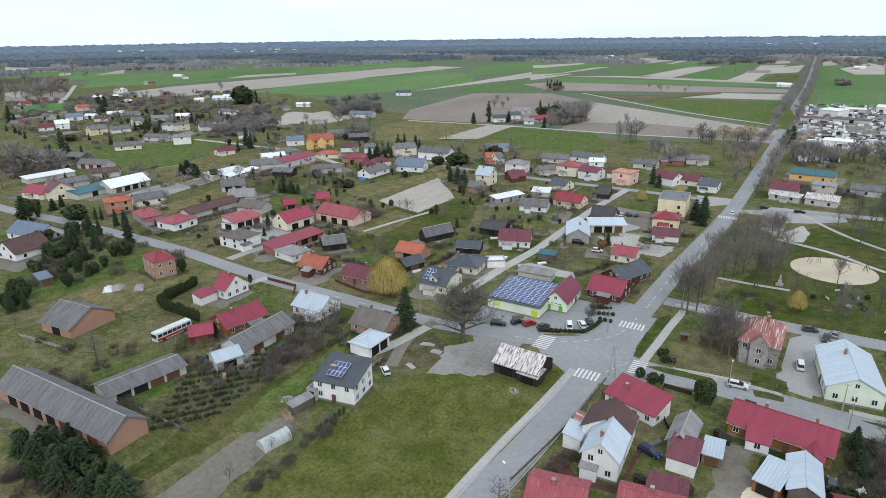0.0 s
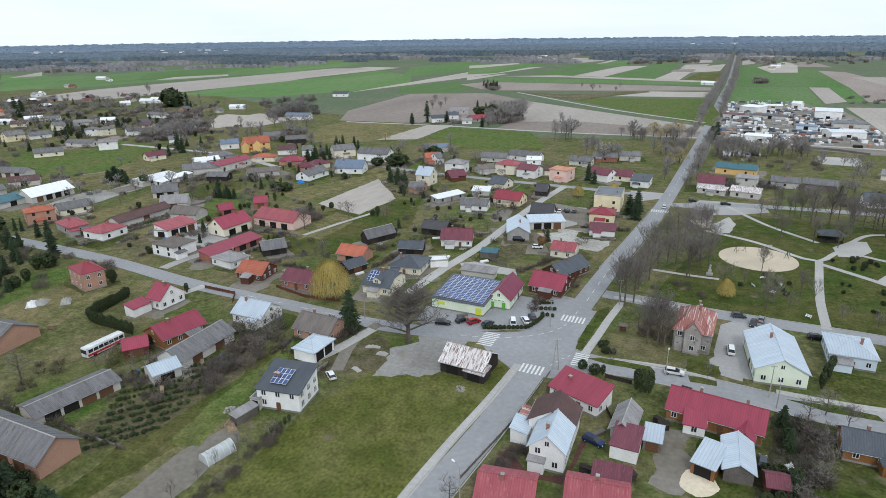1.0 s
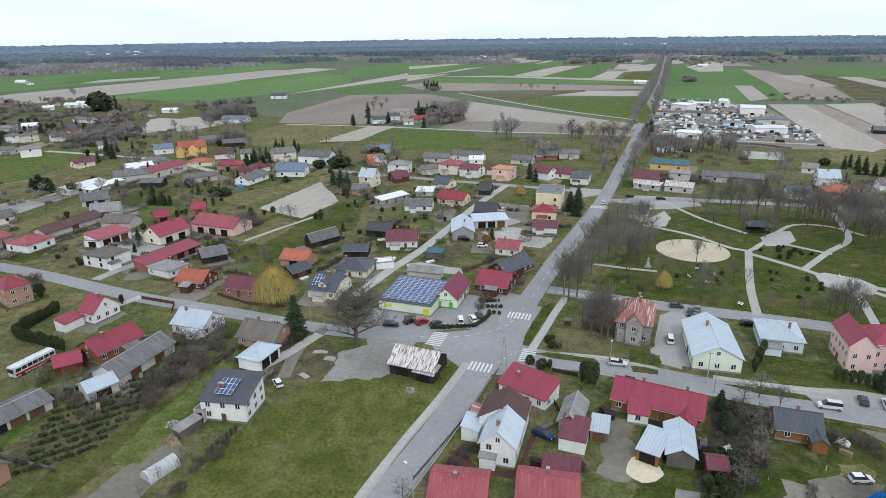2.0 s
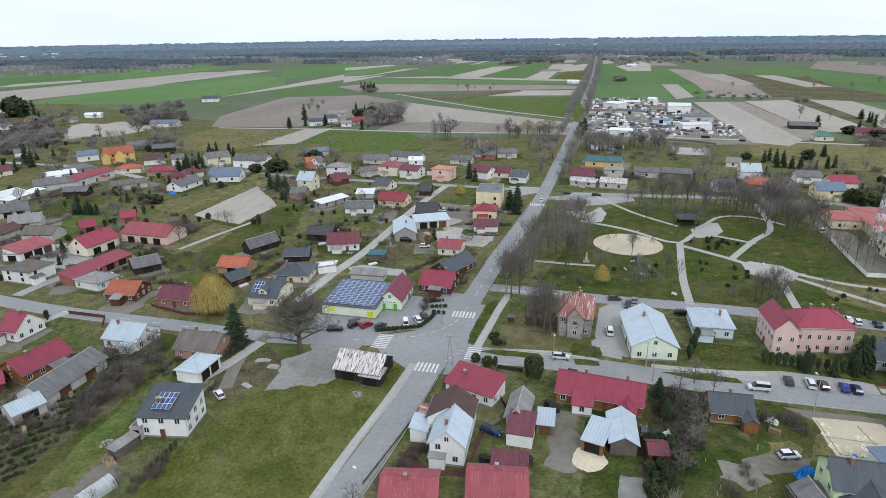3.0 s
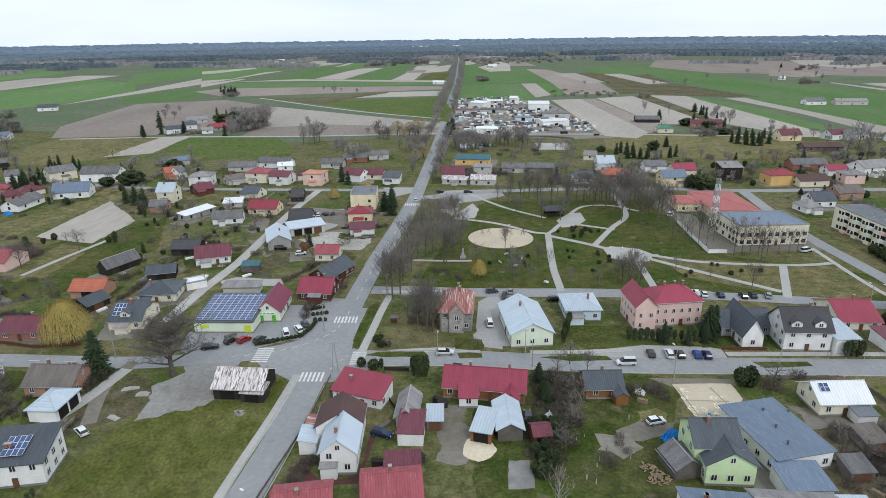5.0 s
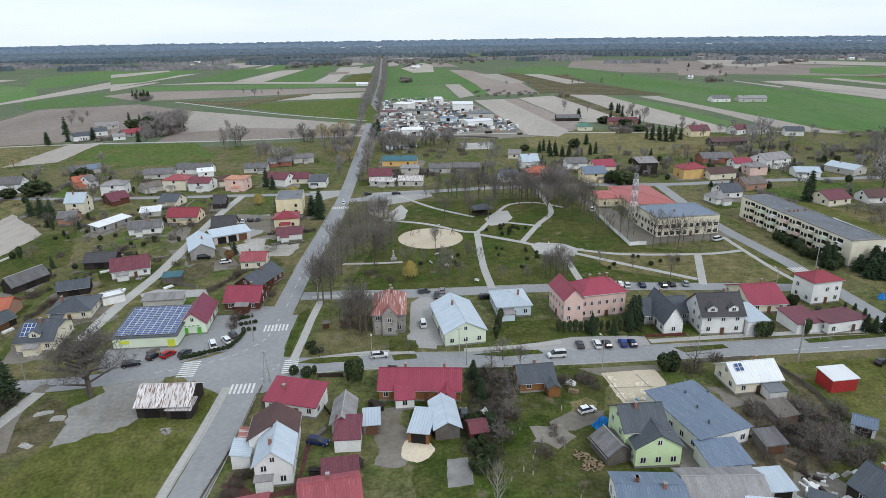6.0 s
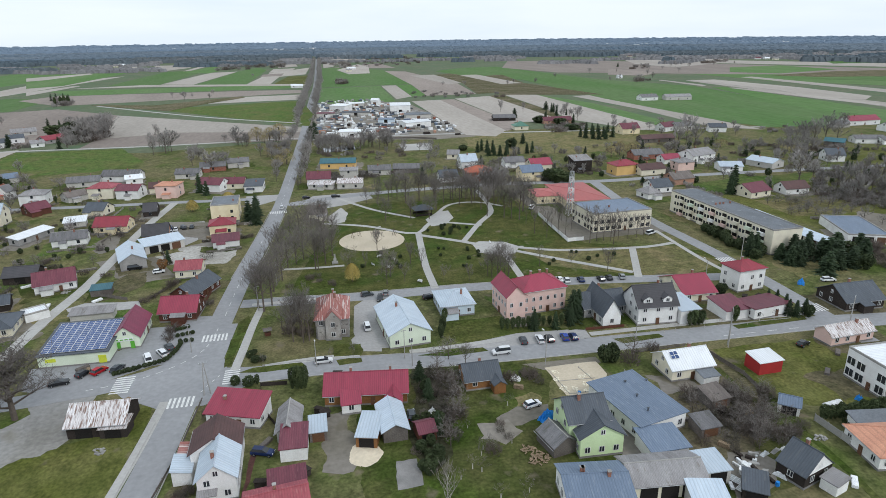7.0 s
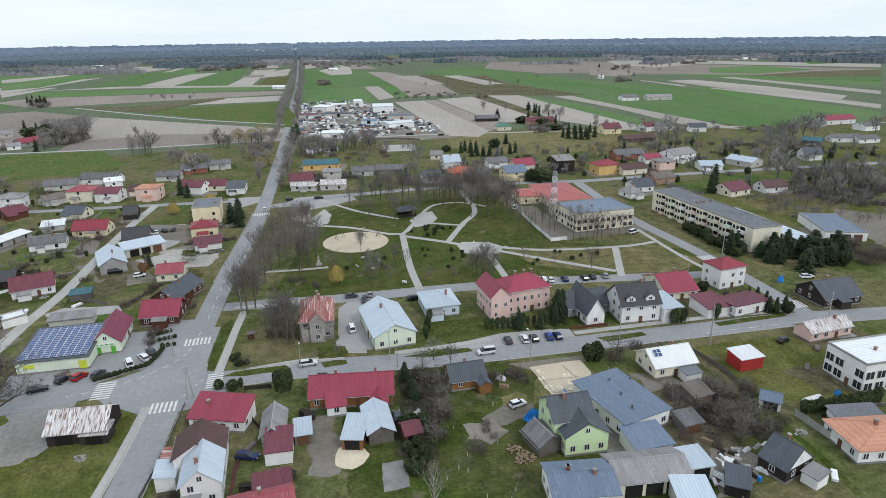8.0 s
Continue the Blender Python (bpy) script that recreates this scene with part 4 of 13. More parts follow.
def grove(kind, corners, n, size=1.0, wide=1.0, many=False):
    """Plants scattered over a plot, clear of buildings and streets; many: one object for all."""
    rng = random.Random(int(abs(corners[0][0]) * 5 + abs(corners[1][1]) + n))
    xs, ys = [c[0] for c in corners], [c[1] for c in corners]
    spots, tries = [], 0
    while len(spots) < n and tries < n * 60:
        tries += 1
        x, y = rng.uniform(min(xs), max(xs)), rng.uniform(min(ys), max(ys))
        inside = False
        for (x1, y1), (x2, y2) in zip(corners, corners[1:] + corners[:1]):
            if (y1 > y) != (y2 > y) and x < (x2 - x1) * (y - y1) / (y2 - y1) + x1:
                inside = not inside
        if inside and clear(x, y):
            spots.append((x, y, size * rng.uniform(0.75, 1.25), wide))
    if many and spots:
        joined(kind, spots, {"bush": "scattered leafless brown bushes", "ball": "scattered small evergreen shrubs"}.get(kind, "scattered " + WORDS[kind][1]), kind + "_growth")
    else:
        for x, y, s, w in spots:
            plant(kind, x, y, s, w)


def nursery(a, b, c, d):
    """Rows of young conifers between four corners."""
    rng = random.Random(9)
    spots = []
    for i in range(11):
        for j in range(24):
            u, w = i / 10, j / 23
            x = (a[0] * (1 - u) + b[0] * u) * (1 - w) + (c[0] * (1 - u) + d[0] * u) * w + rng.uniform(-0.3, 0.3)
            y = (a[1] * (1 - u) + b[1] * u) * (1 - w) + (c[1] * (1 - u) + d[1] * u) * w + rng.uniform(-0.3, 0.3)
            if clear(x, y, 0.6) and rng.random() < 0.9:
                spots.append((x, y, rng.uniform(0.5, 0.8), 1.0))
    joined("seedling", spots, "rows of small dark green nursery conifers", "conifer_nursery")


def avenue():
    """Bare trees on both sides of the main road, out to the woods."""
    rng = random.Random(4)
    far = []
    y = 330.0
    while y < 2000:
        x = float(np.interp(y, (295, 410, 520, 830, 1044, 1960), (-20.5, -15.5, -11.5, -4, 2.3, 13.6)))
        for s in (-1, 1):
            if y < 470 and s < 0 and rng.random() < 0.5 or 500 < y < 720 and s > 0 and rng.random() < 0.75:
                continue
            px, py, size = x + s * rng.uniform(6.5, 8), y + rng.uniform(-3, 3), rng.uniform(0.55, 0.8) if y < 600 else rng.uniform(0.85, 1.15)
            if y < 620:
                plant("bare", px, py, size, 1.0, "trees along the main road")
            else:
                far.append((px, py, size, 1.0))
        y += 12 if y < 560 else 10
    joined("bare", far, "distant rows of bare roadside trees", "avenue_trees")


def yards(seed=2):
    """Trodden, dug and mown plots round the houses."""
    rng = random.Random(seed)
    kinds = ((DIRT, "yard", "trodden grey brown yard beside a house"), (DIRT, "yard", "cluttered gravel yard beside a house"), (ROUGH, "garden", "rough dark garden grass"), (HEATH, "garden", "dug brown garden plot"), (SPRING, "lawn", "green lawn beside a house"), (DIRT, "yard", "bare gravel yard beside a house"), (ROUGH, "garden", "rough garden grass beside a house"),
             (DRYGRASS, "garden", "dry yellowish garden grass"), (HEATH, "garden", "overgrown brown garden"))
    for i, (x, y, ca, sa, l, d) in enumerate(list(FOOT)):
        if math.hypot(x, y) > 420 or -30 < x < 40 and y > 150 and y < 300 or -85 < x < -38 and 145 < y < 180 or x < -150 and y < 110 or math.hypot(x, y) < 135:
            continue
        mat, name, label = rng.choice(kinds)
        ox, oy = rng.uniform(-0.7, 0.7) * l, rng.uniform(-1.1, 0.6) * d
        grow = 1.35 if math.hypot(x, y) > 165 else 1.0
        hl, hd = l * rng.uniform(0.8, 1.3) * grow, d * rng.uniform(0.8, 1.5) * grow
        corners = [(x + (ox + a * hl) * ca - (oy + b * hd) * sa, y + (ox + a * hl) * sa + (oy + b * hd) * ca) for a, b in ((-1, -1), (1, -1), (1, 1), (-1, 1))]
        flat(name, corners, mat, 0.034 + i * 0.00005, label, 1.3)


EDGES = []


def strips(corners, n, turn, seed, base):
    """Long narrow garden plots and small fields, side by side."""
    rng = random.Random(seed)
    xs, ys = [p[0] for p in corners], [p[1] for p in corners]
    kinds = ((HEATH, "garden", "long narrow fallow garden plot"), (PLOUGH, "plot", "narrow ploughed brown plot"), (SPRING, "meadow", "narrow strip of green meadow"), (DRYGRASS, "meadow", "narrow strip of dry grass"),
             (SPRING, "lawn", "long green garden lawn"), (ROUGH, "garden", "rough garden strip"), (HEATH, "garden", "brown garden strip"), (DRYGRASS, "meadow", "strip of yellowish meadow"))
    made = 0
    for k in range(n * 20):
        if made >= n:
            break
        x, y = rng.uniform(min(xs), max(xs)), rng.uniform(min(ys), max(ys))
        inside = False
        for (x1, y1), (x2, y2) in zip(corners, corners[1:] + corners[:1]):
            if (y1 > y) != (y2 > y) and x < (x2 - x1) * (y - y1) / (y2 - y1) + x1:
                inside = not inside
        if not inside:
            continue
        mat, name, label = rng.choice(kinds)
        a = radians(turn + rng.uniform(-3, 3))
        l, w = rng.uniform(16, 42), rng.uniform(4, 10)
        flat(name, [(x + p * l * math.cos(a) - q * w * math.sin(a), y + p * l * math.sin(a) + q * w * math.cos(a)) for p, q in ((-1, -1), (1, -1), (1, 1), (-1, 1))], mat, base + made * 0.0001, label, 0.7)
        EDGES.append((x - w * math.sin(a), y + w * math.cos(a), a, l))
        made += 1


def plot_fences():
    """Old board and wire fences along the long sides of the garden plots."""
    rng = random.Random(12)
    for mat, label in ((WALL["greywood"], "old grey board fences between garden plots"), (WALL["stone"], "stained wire and post fences between garden plots")):
        bm = bmesh.new()
        for x, y, a, l in EDGES:
            if rng.random() < 0.6:
                continue
            s = -l
            while s < l:
                s += 2.6
                px, py = x + s * math.cos(a), y + s * math.sin(a)
                if rng.random() < 0.12 or not clear(px, py, 1.5):
                    continue
                h = rng.uniform(0.7, 1.1)
                for k in range(3):
                    box_turned(bm, px, py, 0.1 + k * h * 0.34, 2.5, 0.05, h * 0.22, a)
                box_turned(bm, px - 1.3 * math.cos(a), py - 1.3 * math.sin(a), 0, 0.12, 0.12, h + 0.1, a)
        tagged(new("plot_fences", mesh_of("plot_fences", bm, mat)), label, "fence", kind="stuff")


def box_turned(bm, x, y, z, l, d, h, a):
    c, s = math.cos(a), math.sin(a)
    v = [bm.verts.new((x + p * c - q * s, y + p * s + q * c, z + r)) for r in (0, h) for p, q in ((-l / 2, -d / 2), (l / 2, -d / 2), (l / 2, d / 2), (-l / 2, d / 2))]
    for f in ((3, 2, 1, 0), (4, 5, 6, 7), (0, 1, 5, 4), (1, 2, 6, 5), (2, 3, 7, 6), (3, 0, 4, 7)):
        bm.faces.new([v[i] for i in f])


def outbuildings(corners, n, turn, seed):
    """Small farm buildings filling the far rows, clear of the others."""
    rng = random.Random(seed)
    xs, ys = [p[0] for p in corners], [p[1] for p in corners]
    made = 0
    for k in range(n * 40):
        if made >= n:
            break
        x, y = rng.uniform(min(xs), max(xs)), rng.uniform(min(ys), max(ys))
        inside = False
        for (x1, y1), (x2, y2) in zip(corners, corners[1:] + corners[:1]):
            if (y1 > y) != (y2 > y) and x < (x2 - x1) * (y - y1) / (y2 - y1) + x1:
                inside = not inside
        if inside and clear(x, y, 7):
            roof = rng.choice(("grey", "palegrey", "taupe", "grey", "maroon", "dark", "brown", "white", "red"))
            wall = rng.choice(("silicate", "greywood", "white", "cream", "brick", "darkwood"))
            shed(x, y, turn + rng.choice((0, 90)) + rng.uniform(-6, 6), rng.uniform(7, 15), rng.uniform(5.5, 8.5), rng.uniform(2.4, 3.4), rng.uniform(1.6, 3.0), roof, wall,
                 label=f"small {wall.replace('wood', ' wooden').replace('silicate', 'pale brick')} farm building with a {roof} roof".replace("palegrey", "pale grey"), gates=rng.choice((0, 0, 1)), name="outbuilding")
            made += 1

# ---- fields beyond the village
flat("meadow", [(-2600, 4700), (-3900, 2600), (-1500, 620), (-700, 700), (-420, 560), (-120, 470), (60, 520), (420, 470), (700, 480), (1500, 600), (3400, 2400), (2400, 4700)], HAZEMEADOW, 0.004, "wide haze-tinted far meadow between the fields and woods", 0.0)
flat('field', [(-1033.9, 858.4), (-1188.6, 990.0), (-1145.9, 1206.5), (-1043.5, 1590.4), (-888.3, 1478.6), (-866.3, 1134.1), (-916.0, 921.4)], CROP, 0.020, 'field of young green winter wheat', 0.0)
flat('field', [(-790.1, 651.1), (-886.7, 733.2), (-837.5, 969.3), (-801.7, 1358.0), (-704.7, 1340.8), (-707.1, 1218.8), (-720.1, 896.3), (-745.3, 735.9)], STUBBLE, 0.024, 'field of pale dry stubble', 0.0)
flat('field', [(-697.6, 651.4), (-721.0, 831.9), (-686.4, 1040.5), (-694.3, 1219.8), (-561.9, 1111.9), (-480.0, 947.8), (-486.4, 773.1), (-558.6, 659.9)], CROP, 0.028, 'field of young green winter wheat', 0.0)
flat('field', [(-548.4, 1040.4), (-497.3, 1374.2), (-473.0, 1660.8), (-648.4, 1794.4), (-687.8, 1364.1)], CROP, 0.032, 'field of young green winter wheat', 0.0)
flat('field', [(-480.4, 758.0), (-433.7, 1025.8), (-385.3, 1447.8), (-487.7, 1311.6), (-480.0, 947.8)], STUBBLE, 0.036, 'field of pale dry stubble', 0.0)
flat('field', [(-407.1, 768.7), (-457.8, 866.1), (-409.3, 967.5), (-341.9, 942.0), (-337.0, 794.6)], CROP, 0.040, 'field of young green winter wheat', 0.0)
flat('field', [(-331.3, 502.6), (-365.0, 571.0), (-388.1, 763.8), (-291.2, 801.2), (-204.6, 716.1), (-177.2, 561.9), (-260.8, 508.7)], PLOUGH, 0.044, 'ploughed brown field', 0.0)
flat('field', [(-204.6, 716.1), (-9.6, 566.8), (-14.4, 542.0), (-119.4, 568.6), (-175.2, 546.8)], STUBBLE, 0.048, 'field of pale dry stubble', 0.0)
flat('field', [(-175.2, 546.8), (-119.4, 568.6), (-14.4, 542.0), (-15.4, 499.3), (-174.7, 498.1)], PLOUGH, 0.052, 'ploughed brown field', 0.0)
flat('field', [(-182.4, 765.5), (-17.6, 811.2), (-2.3, 662.7), (-6.9, 574.5)], SPRING, 0.056, 'fresh green grass field', 0.0)
flat('field', [(-140.6, 807.6), (-107.1, 884.9), (-13.4, 897.5), (-15.3, 825.9)], STUBBLE, 0.060, 'field of pale dry stubble', 0.0)
flat('field', [(-382.7, 926.4), (-357.4, 985.1), (-85.4, 983.5), (-15.0, 971.4), (-13.9, 923.9), (-108.2, 893.5), (-305.4, 840.6)], PLOUGH, 0.064, 'ploughed brown field', 0.0)
flat('field', [(-403.2, 1082.8), (-4.1, 1083.8), (-6.7, 1014.1), (-338.7, 987.2)], CROP, 0.068, 'field of young green winter wheat', 0.0)
flat('field', [(-342.5, 1162.5), (-332.6, 1576.3), (-237.2, 1693.3), (-248.0, 1453.7), (-257.3, 1169.9)], CROP, 0.072, 'field of young green winter wheat', 0.0)
flat('field', [(-257.3, 1169.9), (-223.2, 1502.1), (-167.6, 1528.6), (-200.1, 1145.0)], STUBBLE, 0.076, 'field of pale dry stubble', 0.0)
flat('field', [(-195.6, 1131.0), (-163.8, 1554.1), (-135.7, 1693.9), (-105.2, 1581.6), (-111.3, 1111.5)], CROP, 0.080, 'field of young green winter wheat', 0.0)
flat('field', [(-111.3, 1111.5), (-90.4, 1438.2), (-6.7, 1637.4), (-15.5, 1360.2), (-65.0, 1301.3), (-71.9, 1089.3)], STUBBLE, 0.084, 'field of pale dry stubble', 0.0)
flat('field', [(-67.3, 1089.7), (-48.9, 1302.4), (1.2, 1323.8), (-4.2, 1096.2)], MEADOW, 0.088, 'mown green meadow', 0.0)
flat('field', [(23.1, 1584.6), (73.4, 1585.7), (157.5, 1449.7), (152.4, 1022.1), (10.6, 1005.4)], CROP, 0.092, 'field of young green winter wheat', 0.0)
flat('field', [(8.1, 984.3), (102.0, 1005.8), (96.1, 763.9), (3.4, 761.4)], CROP, 0.096, 'field of young green winter wheat', 0.0)
flat('field', [(104.4, 1006.1), (127.8, 1008.9), (124.1, 818.6), (100.2, 789.0)], STUBBLE, 0.100, 'field of pale dry stubble', 0.0)
flat('field', [(128.5, 1009.0), (152.5, 1011.8), (144.1, 828.3), (124.4, 812.0)], CROP, 0.104, 'field of young green winter wheat', 0.0)
flat('field', [(155.4, 1408.9), (196.1, 1372.8), (228.7, 1011.0), (212.5, 825.4), (144.2, 821.6), (153.3, 1011.9)], PLOUGH, 0.108, 'ploughed brown field', 0.0)
flat('field', [(185.2, 1237.9), (233.4, 1241.8), (242.1, 1022.5), (211.8, 999.2)], STUBBLE, 0.112, 'field of pale dry stubble', 0.0)
flat('field', [(235.2, 1242.0), (285.5, 1276.6), (280.3, 1017.2), (248.7, 830.9), (213.7, 825.5), (237.6, 1012.1)], HEATH, 0.116, 'fallow brown green field', 0.0)
flat('field', [(283.4, 1245.9), (328.2, 1249.6), (328.4, 1004.1), (300.9, 991.5)], STUBBLE, 0.120, 'field of pale dry stubble', 0.0)
flat('field', [(52.1, 1604.3), (181.0, 1790.4), (194.7, 1534.3), (115.7, 1546.2)], PLOUGH, 0.124, 'ploughed brown field', 0.0)
flat('field', [(114.7, 757.3), (150.7, 765.1), (156.9, 504.7), (137.9, 473.2), (117.1, 485.6)], STUBBLE, 0.128, 'field of pale dry stubble', 0.0)
flat('field', [(150.7, 765.1), (168.6, 765.8), (176.7, 519.2), (155.0, 498.7)], PLOUGH, 0.132, 'ploughed brown field', 0.0)
flat('field', [(171.4, 772.1), (221.2, 791.9), (225.5, 593.9), (217.3, 536.1), (176.1, 549.6)], STUBBLE, 0.136, 'field of pale dry stubble', 0.0)
flat('field', [(221.2, 791.9), (241.4, 808.8), (238.6, 589.5), (222.9, 571.8)], HEATH, 0.140, 'fallow brown green field', 0.0)
flat('field', [(244.2, 807.8), (283.5, 801.4), (290.6, 482.5), (263.2, 470.9), (232.9, 547.1), (240.4, 651.0)], STUBBLE, 0.144, 'field of pale dry stubble', 0.0)
flat('field', [(283.5, 801.4), (310.2, 674.4), (309.2, 469.6), (288.2, 469.5)], CROP, 0.148, 'field of young green winter wheat', 0.0)
flat('field', [(320.0, 755.4), (349.1, 760.4), (353.5, 590.2), (357.2, 447.4), (326.1, 471.1), (331.4, 608.4)], STUBBLE, 0.152, 'field of pale dry stubble', 0.0)
flat('field', [(333.4, 1367.4), (427.9, 1473.3), (473.5, 1012.5), (542.1, 834.9), (515.1, 633.5), (539.6, 488.0), (491.4, 442.7), (369.9, 456.9), (355.7, 506.6), (344.0, 716.5), (350.7, 1035.9)], CROP, 0.156, 'field of young green winter wheat', 0.0)
flat('field', [(686.3, 1118.2), (899.5, 1188.1), (923.1, 849.0), (799.3, 732.5), (705.5, 887.1)], CROP, 0.160, 'field of young green winter wheat', 0.0)
flat('field', [(588.1, 923.0), (609.6, 940.8), (611.3, 555.5), (577.2, 523.4)], STUBBLE, 0.164, 'field of pale dry stubble', 0.0)
flat('field', [(713.7, 968.7), (739.0, 973.1), (742.3, 678.9), (704.6, 643.4)], STUBBLE, 0.168, 'field of pale dry stubble', 0.0)
flat('field', [(552.9, 809.6), (572.7, 812.2), (554.0, 501.6), (519.2, 468.9), (491.4, 553.1)], CROP, 0.172, 'field of young green winter wheat', 0.0)
flat('field', [(540.0, 1746.2), (771.3, 1656.1), (1136.2, 1049.5), (1000.4, 921.7), (776.0, 1022.7), (481.1, 1212.6), (426.1, 1420.6)], PLOUGH, 0.176, 'ploughed brown field', 0.0)
flat('field', [(821.4, 1589.2), (1067.2, 1527.4), (1293.9, 1198.0), (1184.3, 1094.8)], STUBBLE, 0.180, 'field of pale dry stubble', 0.0)
flat('field', [(256.7, 1358.4), (342.9, 1461.4), (427.9, 1473.3), (359.2, 1061.0), (306.5, 1054.5)], CROP, 0.184, 'field of young green winter wheat', 0.0)
flat('field', [(268.7, 1145.9), (357.8, 1192.3), (331.2, 977.9), (365.7, 762.3), (240.6, 800.8)], HEATH, 0.188, 'fallow brown green field', 0.0)
flat('field', [(278.1, 1209.7), (312.5, 1212.5), (327.0, 979.6), (291.1, 969.7)], STUBBLE, 0.192, 'field of pale dry stubble', 0.0)
flat('field', [(-1301.4, 634.0), (-1514.1, 740.6), (-1538.7, 876.5), (-1310.5, 906.9), (-1207.9, 727.5)], CROP, 0.196, 'field of young green winter wheat', 0.0)
flat('field', [(-1514.1, 740.6), (-1984.1, 976.1), (-1908.9, 1124.8), (-1574.9, 911.1)], STUBBLE, 0.200, 'field of pale dry stubble', 0.0)
flat('field', [(-1042.9, 625.8), (-1200.2, 829.2), (-1235.2, 1112.5), (-1138.4, 1427.8), (-892.6, 1042.8), (-950.8, 684.8)], CROP, 0.204, 'field of young green winter wheat', 0.0)
flat('field', [(-848.3, 490.5), (-892.4, 683.2), (-850.1, 1276.2), (-770.8, 1299.3), (-701.3, 908.1), (-734.0, 586.5)], STUBBLE, 0.208, 'field of pale dry stubble', 0.0)
flat('field', [(-905.9, 435.9), (-1208.6, 587.5), (-1175.0, 625.8), (-981.9, 561.8), (-832.6, 466.5)], PLOUGH, 0.212, 'ploughed brown field', 0.0)
flat('field', [(-428.3, 431.5), (-447.6, 467.2), (-441.6, 520.2), (-374.8, 518.7), (-379.2, 437.6)], STUBBLE, 0.216, 'field of pale dry stubble', 0.0)
flat('field', [(-555.7, 400.3), (-531.0, 486.7), (-467.2, 488.0), (-428.3, 431.5), (-484.4, 414.6)], HEATH, 0.220, 'fallow brown green field', 0.0)
flat('field', [(-1768.2, 867.9), (-1972.7, 970.3), (-1902.3, 1008.6), (-1617.8, 979.9), (-1567.7, 930.1)], STUBBLE, 0.224, 'field of pale dry stubble', 0.0)
flat('field', [(-1403.6, 685.2), (-1653.8, 810.6), (-1553.5, 871.7), (-1464.1, 871.9), (-1350.2, 790.7), (-1372.6, 722.9)], CROP, 0.228, 'field of young green winter wheat', 0.0)
flat('field', [(-1329.9, 827.3), (-1475.8, 997.5), (-1327.0, 895.4)], STUBBLE, 0.232, 'field of pale dry stubble', 0.0)
flat('field', [(-1011.5, 603.4), (-1242.8, 768.2), (-1264.3, 949.0), (-1151.1, 858.4), (-1144.7, 802.4), (-995.6, 667.9)], CROP, 0.236, 'field of young green winter wheat', 0.0)
flat('field', [(-1157.2, 1019.7), (-1159.2, 1268.4), (-936.5, 1022.7), (-971.4, 862.9), (-1000.8, 852.6)], CROP, 0.240, 'field of young green winter wheat', 0.0)
flat('field', [(-967.6, 864.2), (-996.5, 939.3), (-950.2, 1037.9), (-913.9, 997.9), (-945.0, 894.8)], STUBBLE, 0.244, 'field of pale dry stubble', 0.0)
flat('field', [(-975.9, 471.0), (-1403.6, 685.2), (-1401.8, 773.1), (-1290.9, 751.4), (-1017.2, 582.5), (-933.2, 488.4)], HEATH, 0.248, 'fallow brown green field', 0.0)
flat('field', [(-753.7, 371.2), (-836.2, 415.9), (-817.8, 446.2), (-772.4, 454.4), (-716.1, 415.8)], CROP, 0.252, 'field of young green winter wheat', 0.0)
flat('field', [(-982.5, 474.3), (-1043.3, 504.7), (-1055.9, 532.6), (-966.4, 503.8), (-936.5, 472.8)], STUBBLE, 0.256, 'field of pale dry stubble', 0.0)
flat('field', [(-533.9, 1345.6), (-574.9, 1452.3), (-498.7, 1595.9), (-475.6, 1544.1), (-507.0, 1384.6)], STUBBLE, 0.260, 'field of pale dry stubble', 0.0)
flat('field', [(-460.9, 1155.5), (-520.9, 1311.7), (-502.5, 1449.0), (-429.8, 1783.4), (-412.1, 1515.9), (-420.9, 1197.5)], CROP, 0.264, 'field of young green winter wheat', 0.0)
flat('field', [(-403.4, 1005.7), (-427.4, 1068.3), (-399.9, 1185.6), (-387.0, 1180.5), (-399.4, 1032.9)], STUBBLE, 0.268, 'field of pale dry stubble', 0.0)
flat('field', [(-498.2, 1633.0), (-509.1, 1802.2), (-476.7, 1885.2), (-439.5, 1825.1), (-462.3, 1646.3)], STUBBLE, 0.272, 'field of pale dry stubble', 0.0)
flat('field', [(-409.6, 1662.2), (-426.3, 1933.1), (-335.6, 1944.2), (-309.6, 1761.7), (-354.3, 1596.6)], STUBBLE, 0.276, 'field of pale dry stubble', 0.0)
flat('field', [(-297.3, 1593.4), (-293.9, 1899.0), (-274.2, 1933.4), (-282.7, 1627.3)], STUBBLE, 0.280, 'field of pale dry stubble', 0.0)
flat('field', [(-279.7, 1608.8), (-256.3, 1837.6), (-214.5, 1555.0), (-223.7, 1478.4), (-287.2, 1536.9)], CROP, 0.284, 'field of young green winter wheat', 0.0)
flat('field', [(-383.8, 1119.2), (-285.2, 1164.4), (-3.3, 1084.9), (-3.4, 1052.2), (-275.1, 1121.3)], STUBBLE, 0.288, 'field of pale dry stubble', 0.0)
flat('field', [(-266.1, 835.1), (-189.8, 808.5), (-153.5, 839.3), (-96.9, 893.1), (-90.4, 874.9), (-134.3, 799.7), (-159.9, 741.0)], HEATH, 0.292, 'fallow brown green field', 0.0)
flat('field', [(-93.6, 1453.4), (-92.2, 1590.3), (-41.7, 1621.5), (-50.1, 1466.4)], STUBBLE, 0.296, 'field of pale dry stubble', 0.0)
flat('field', [(-84.5, 1651.3), (-85.6, 1816.5), (-45.1, 1848.4), (-37.0, 1709.7)], STUBBLE, 0.300, 'field of pale dry stubble', 0.0)
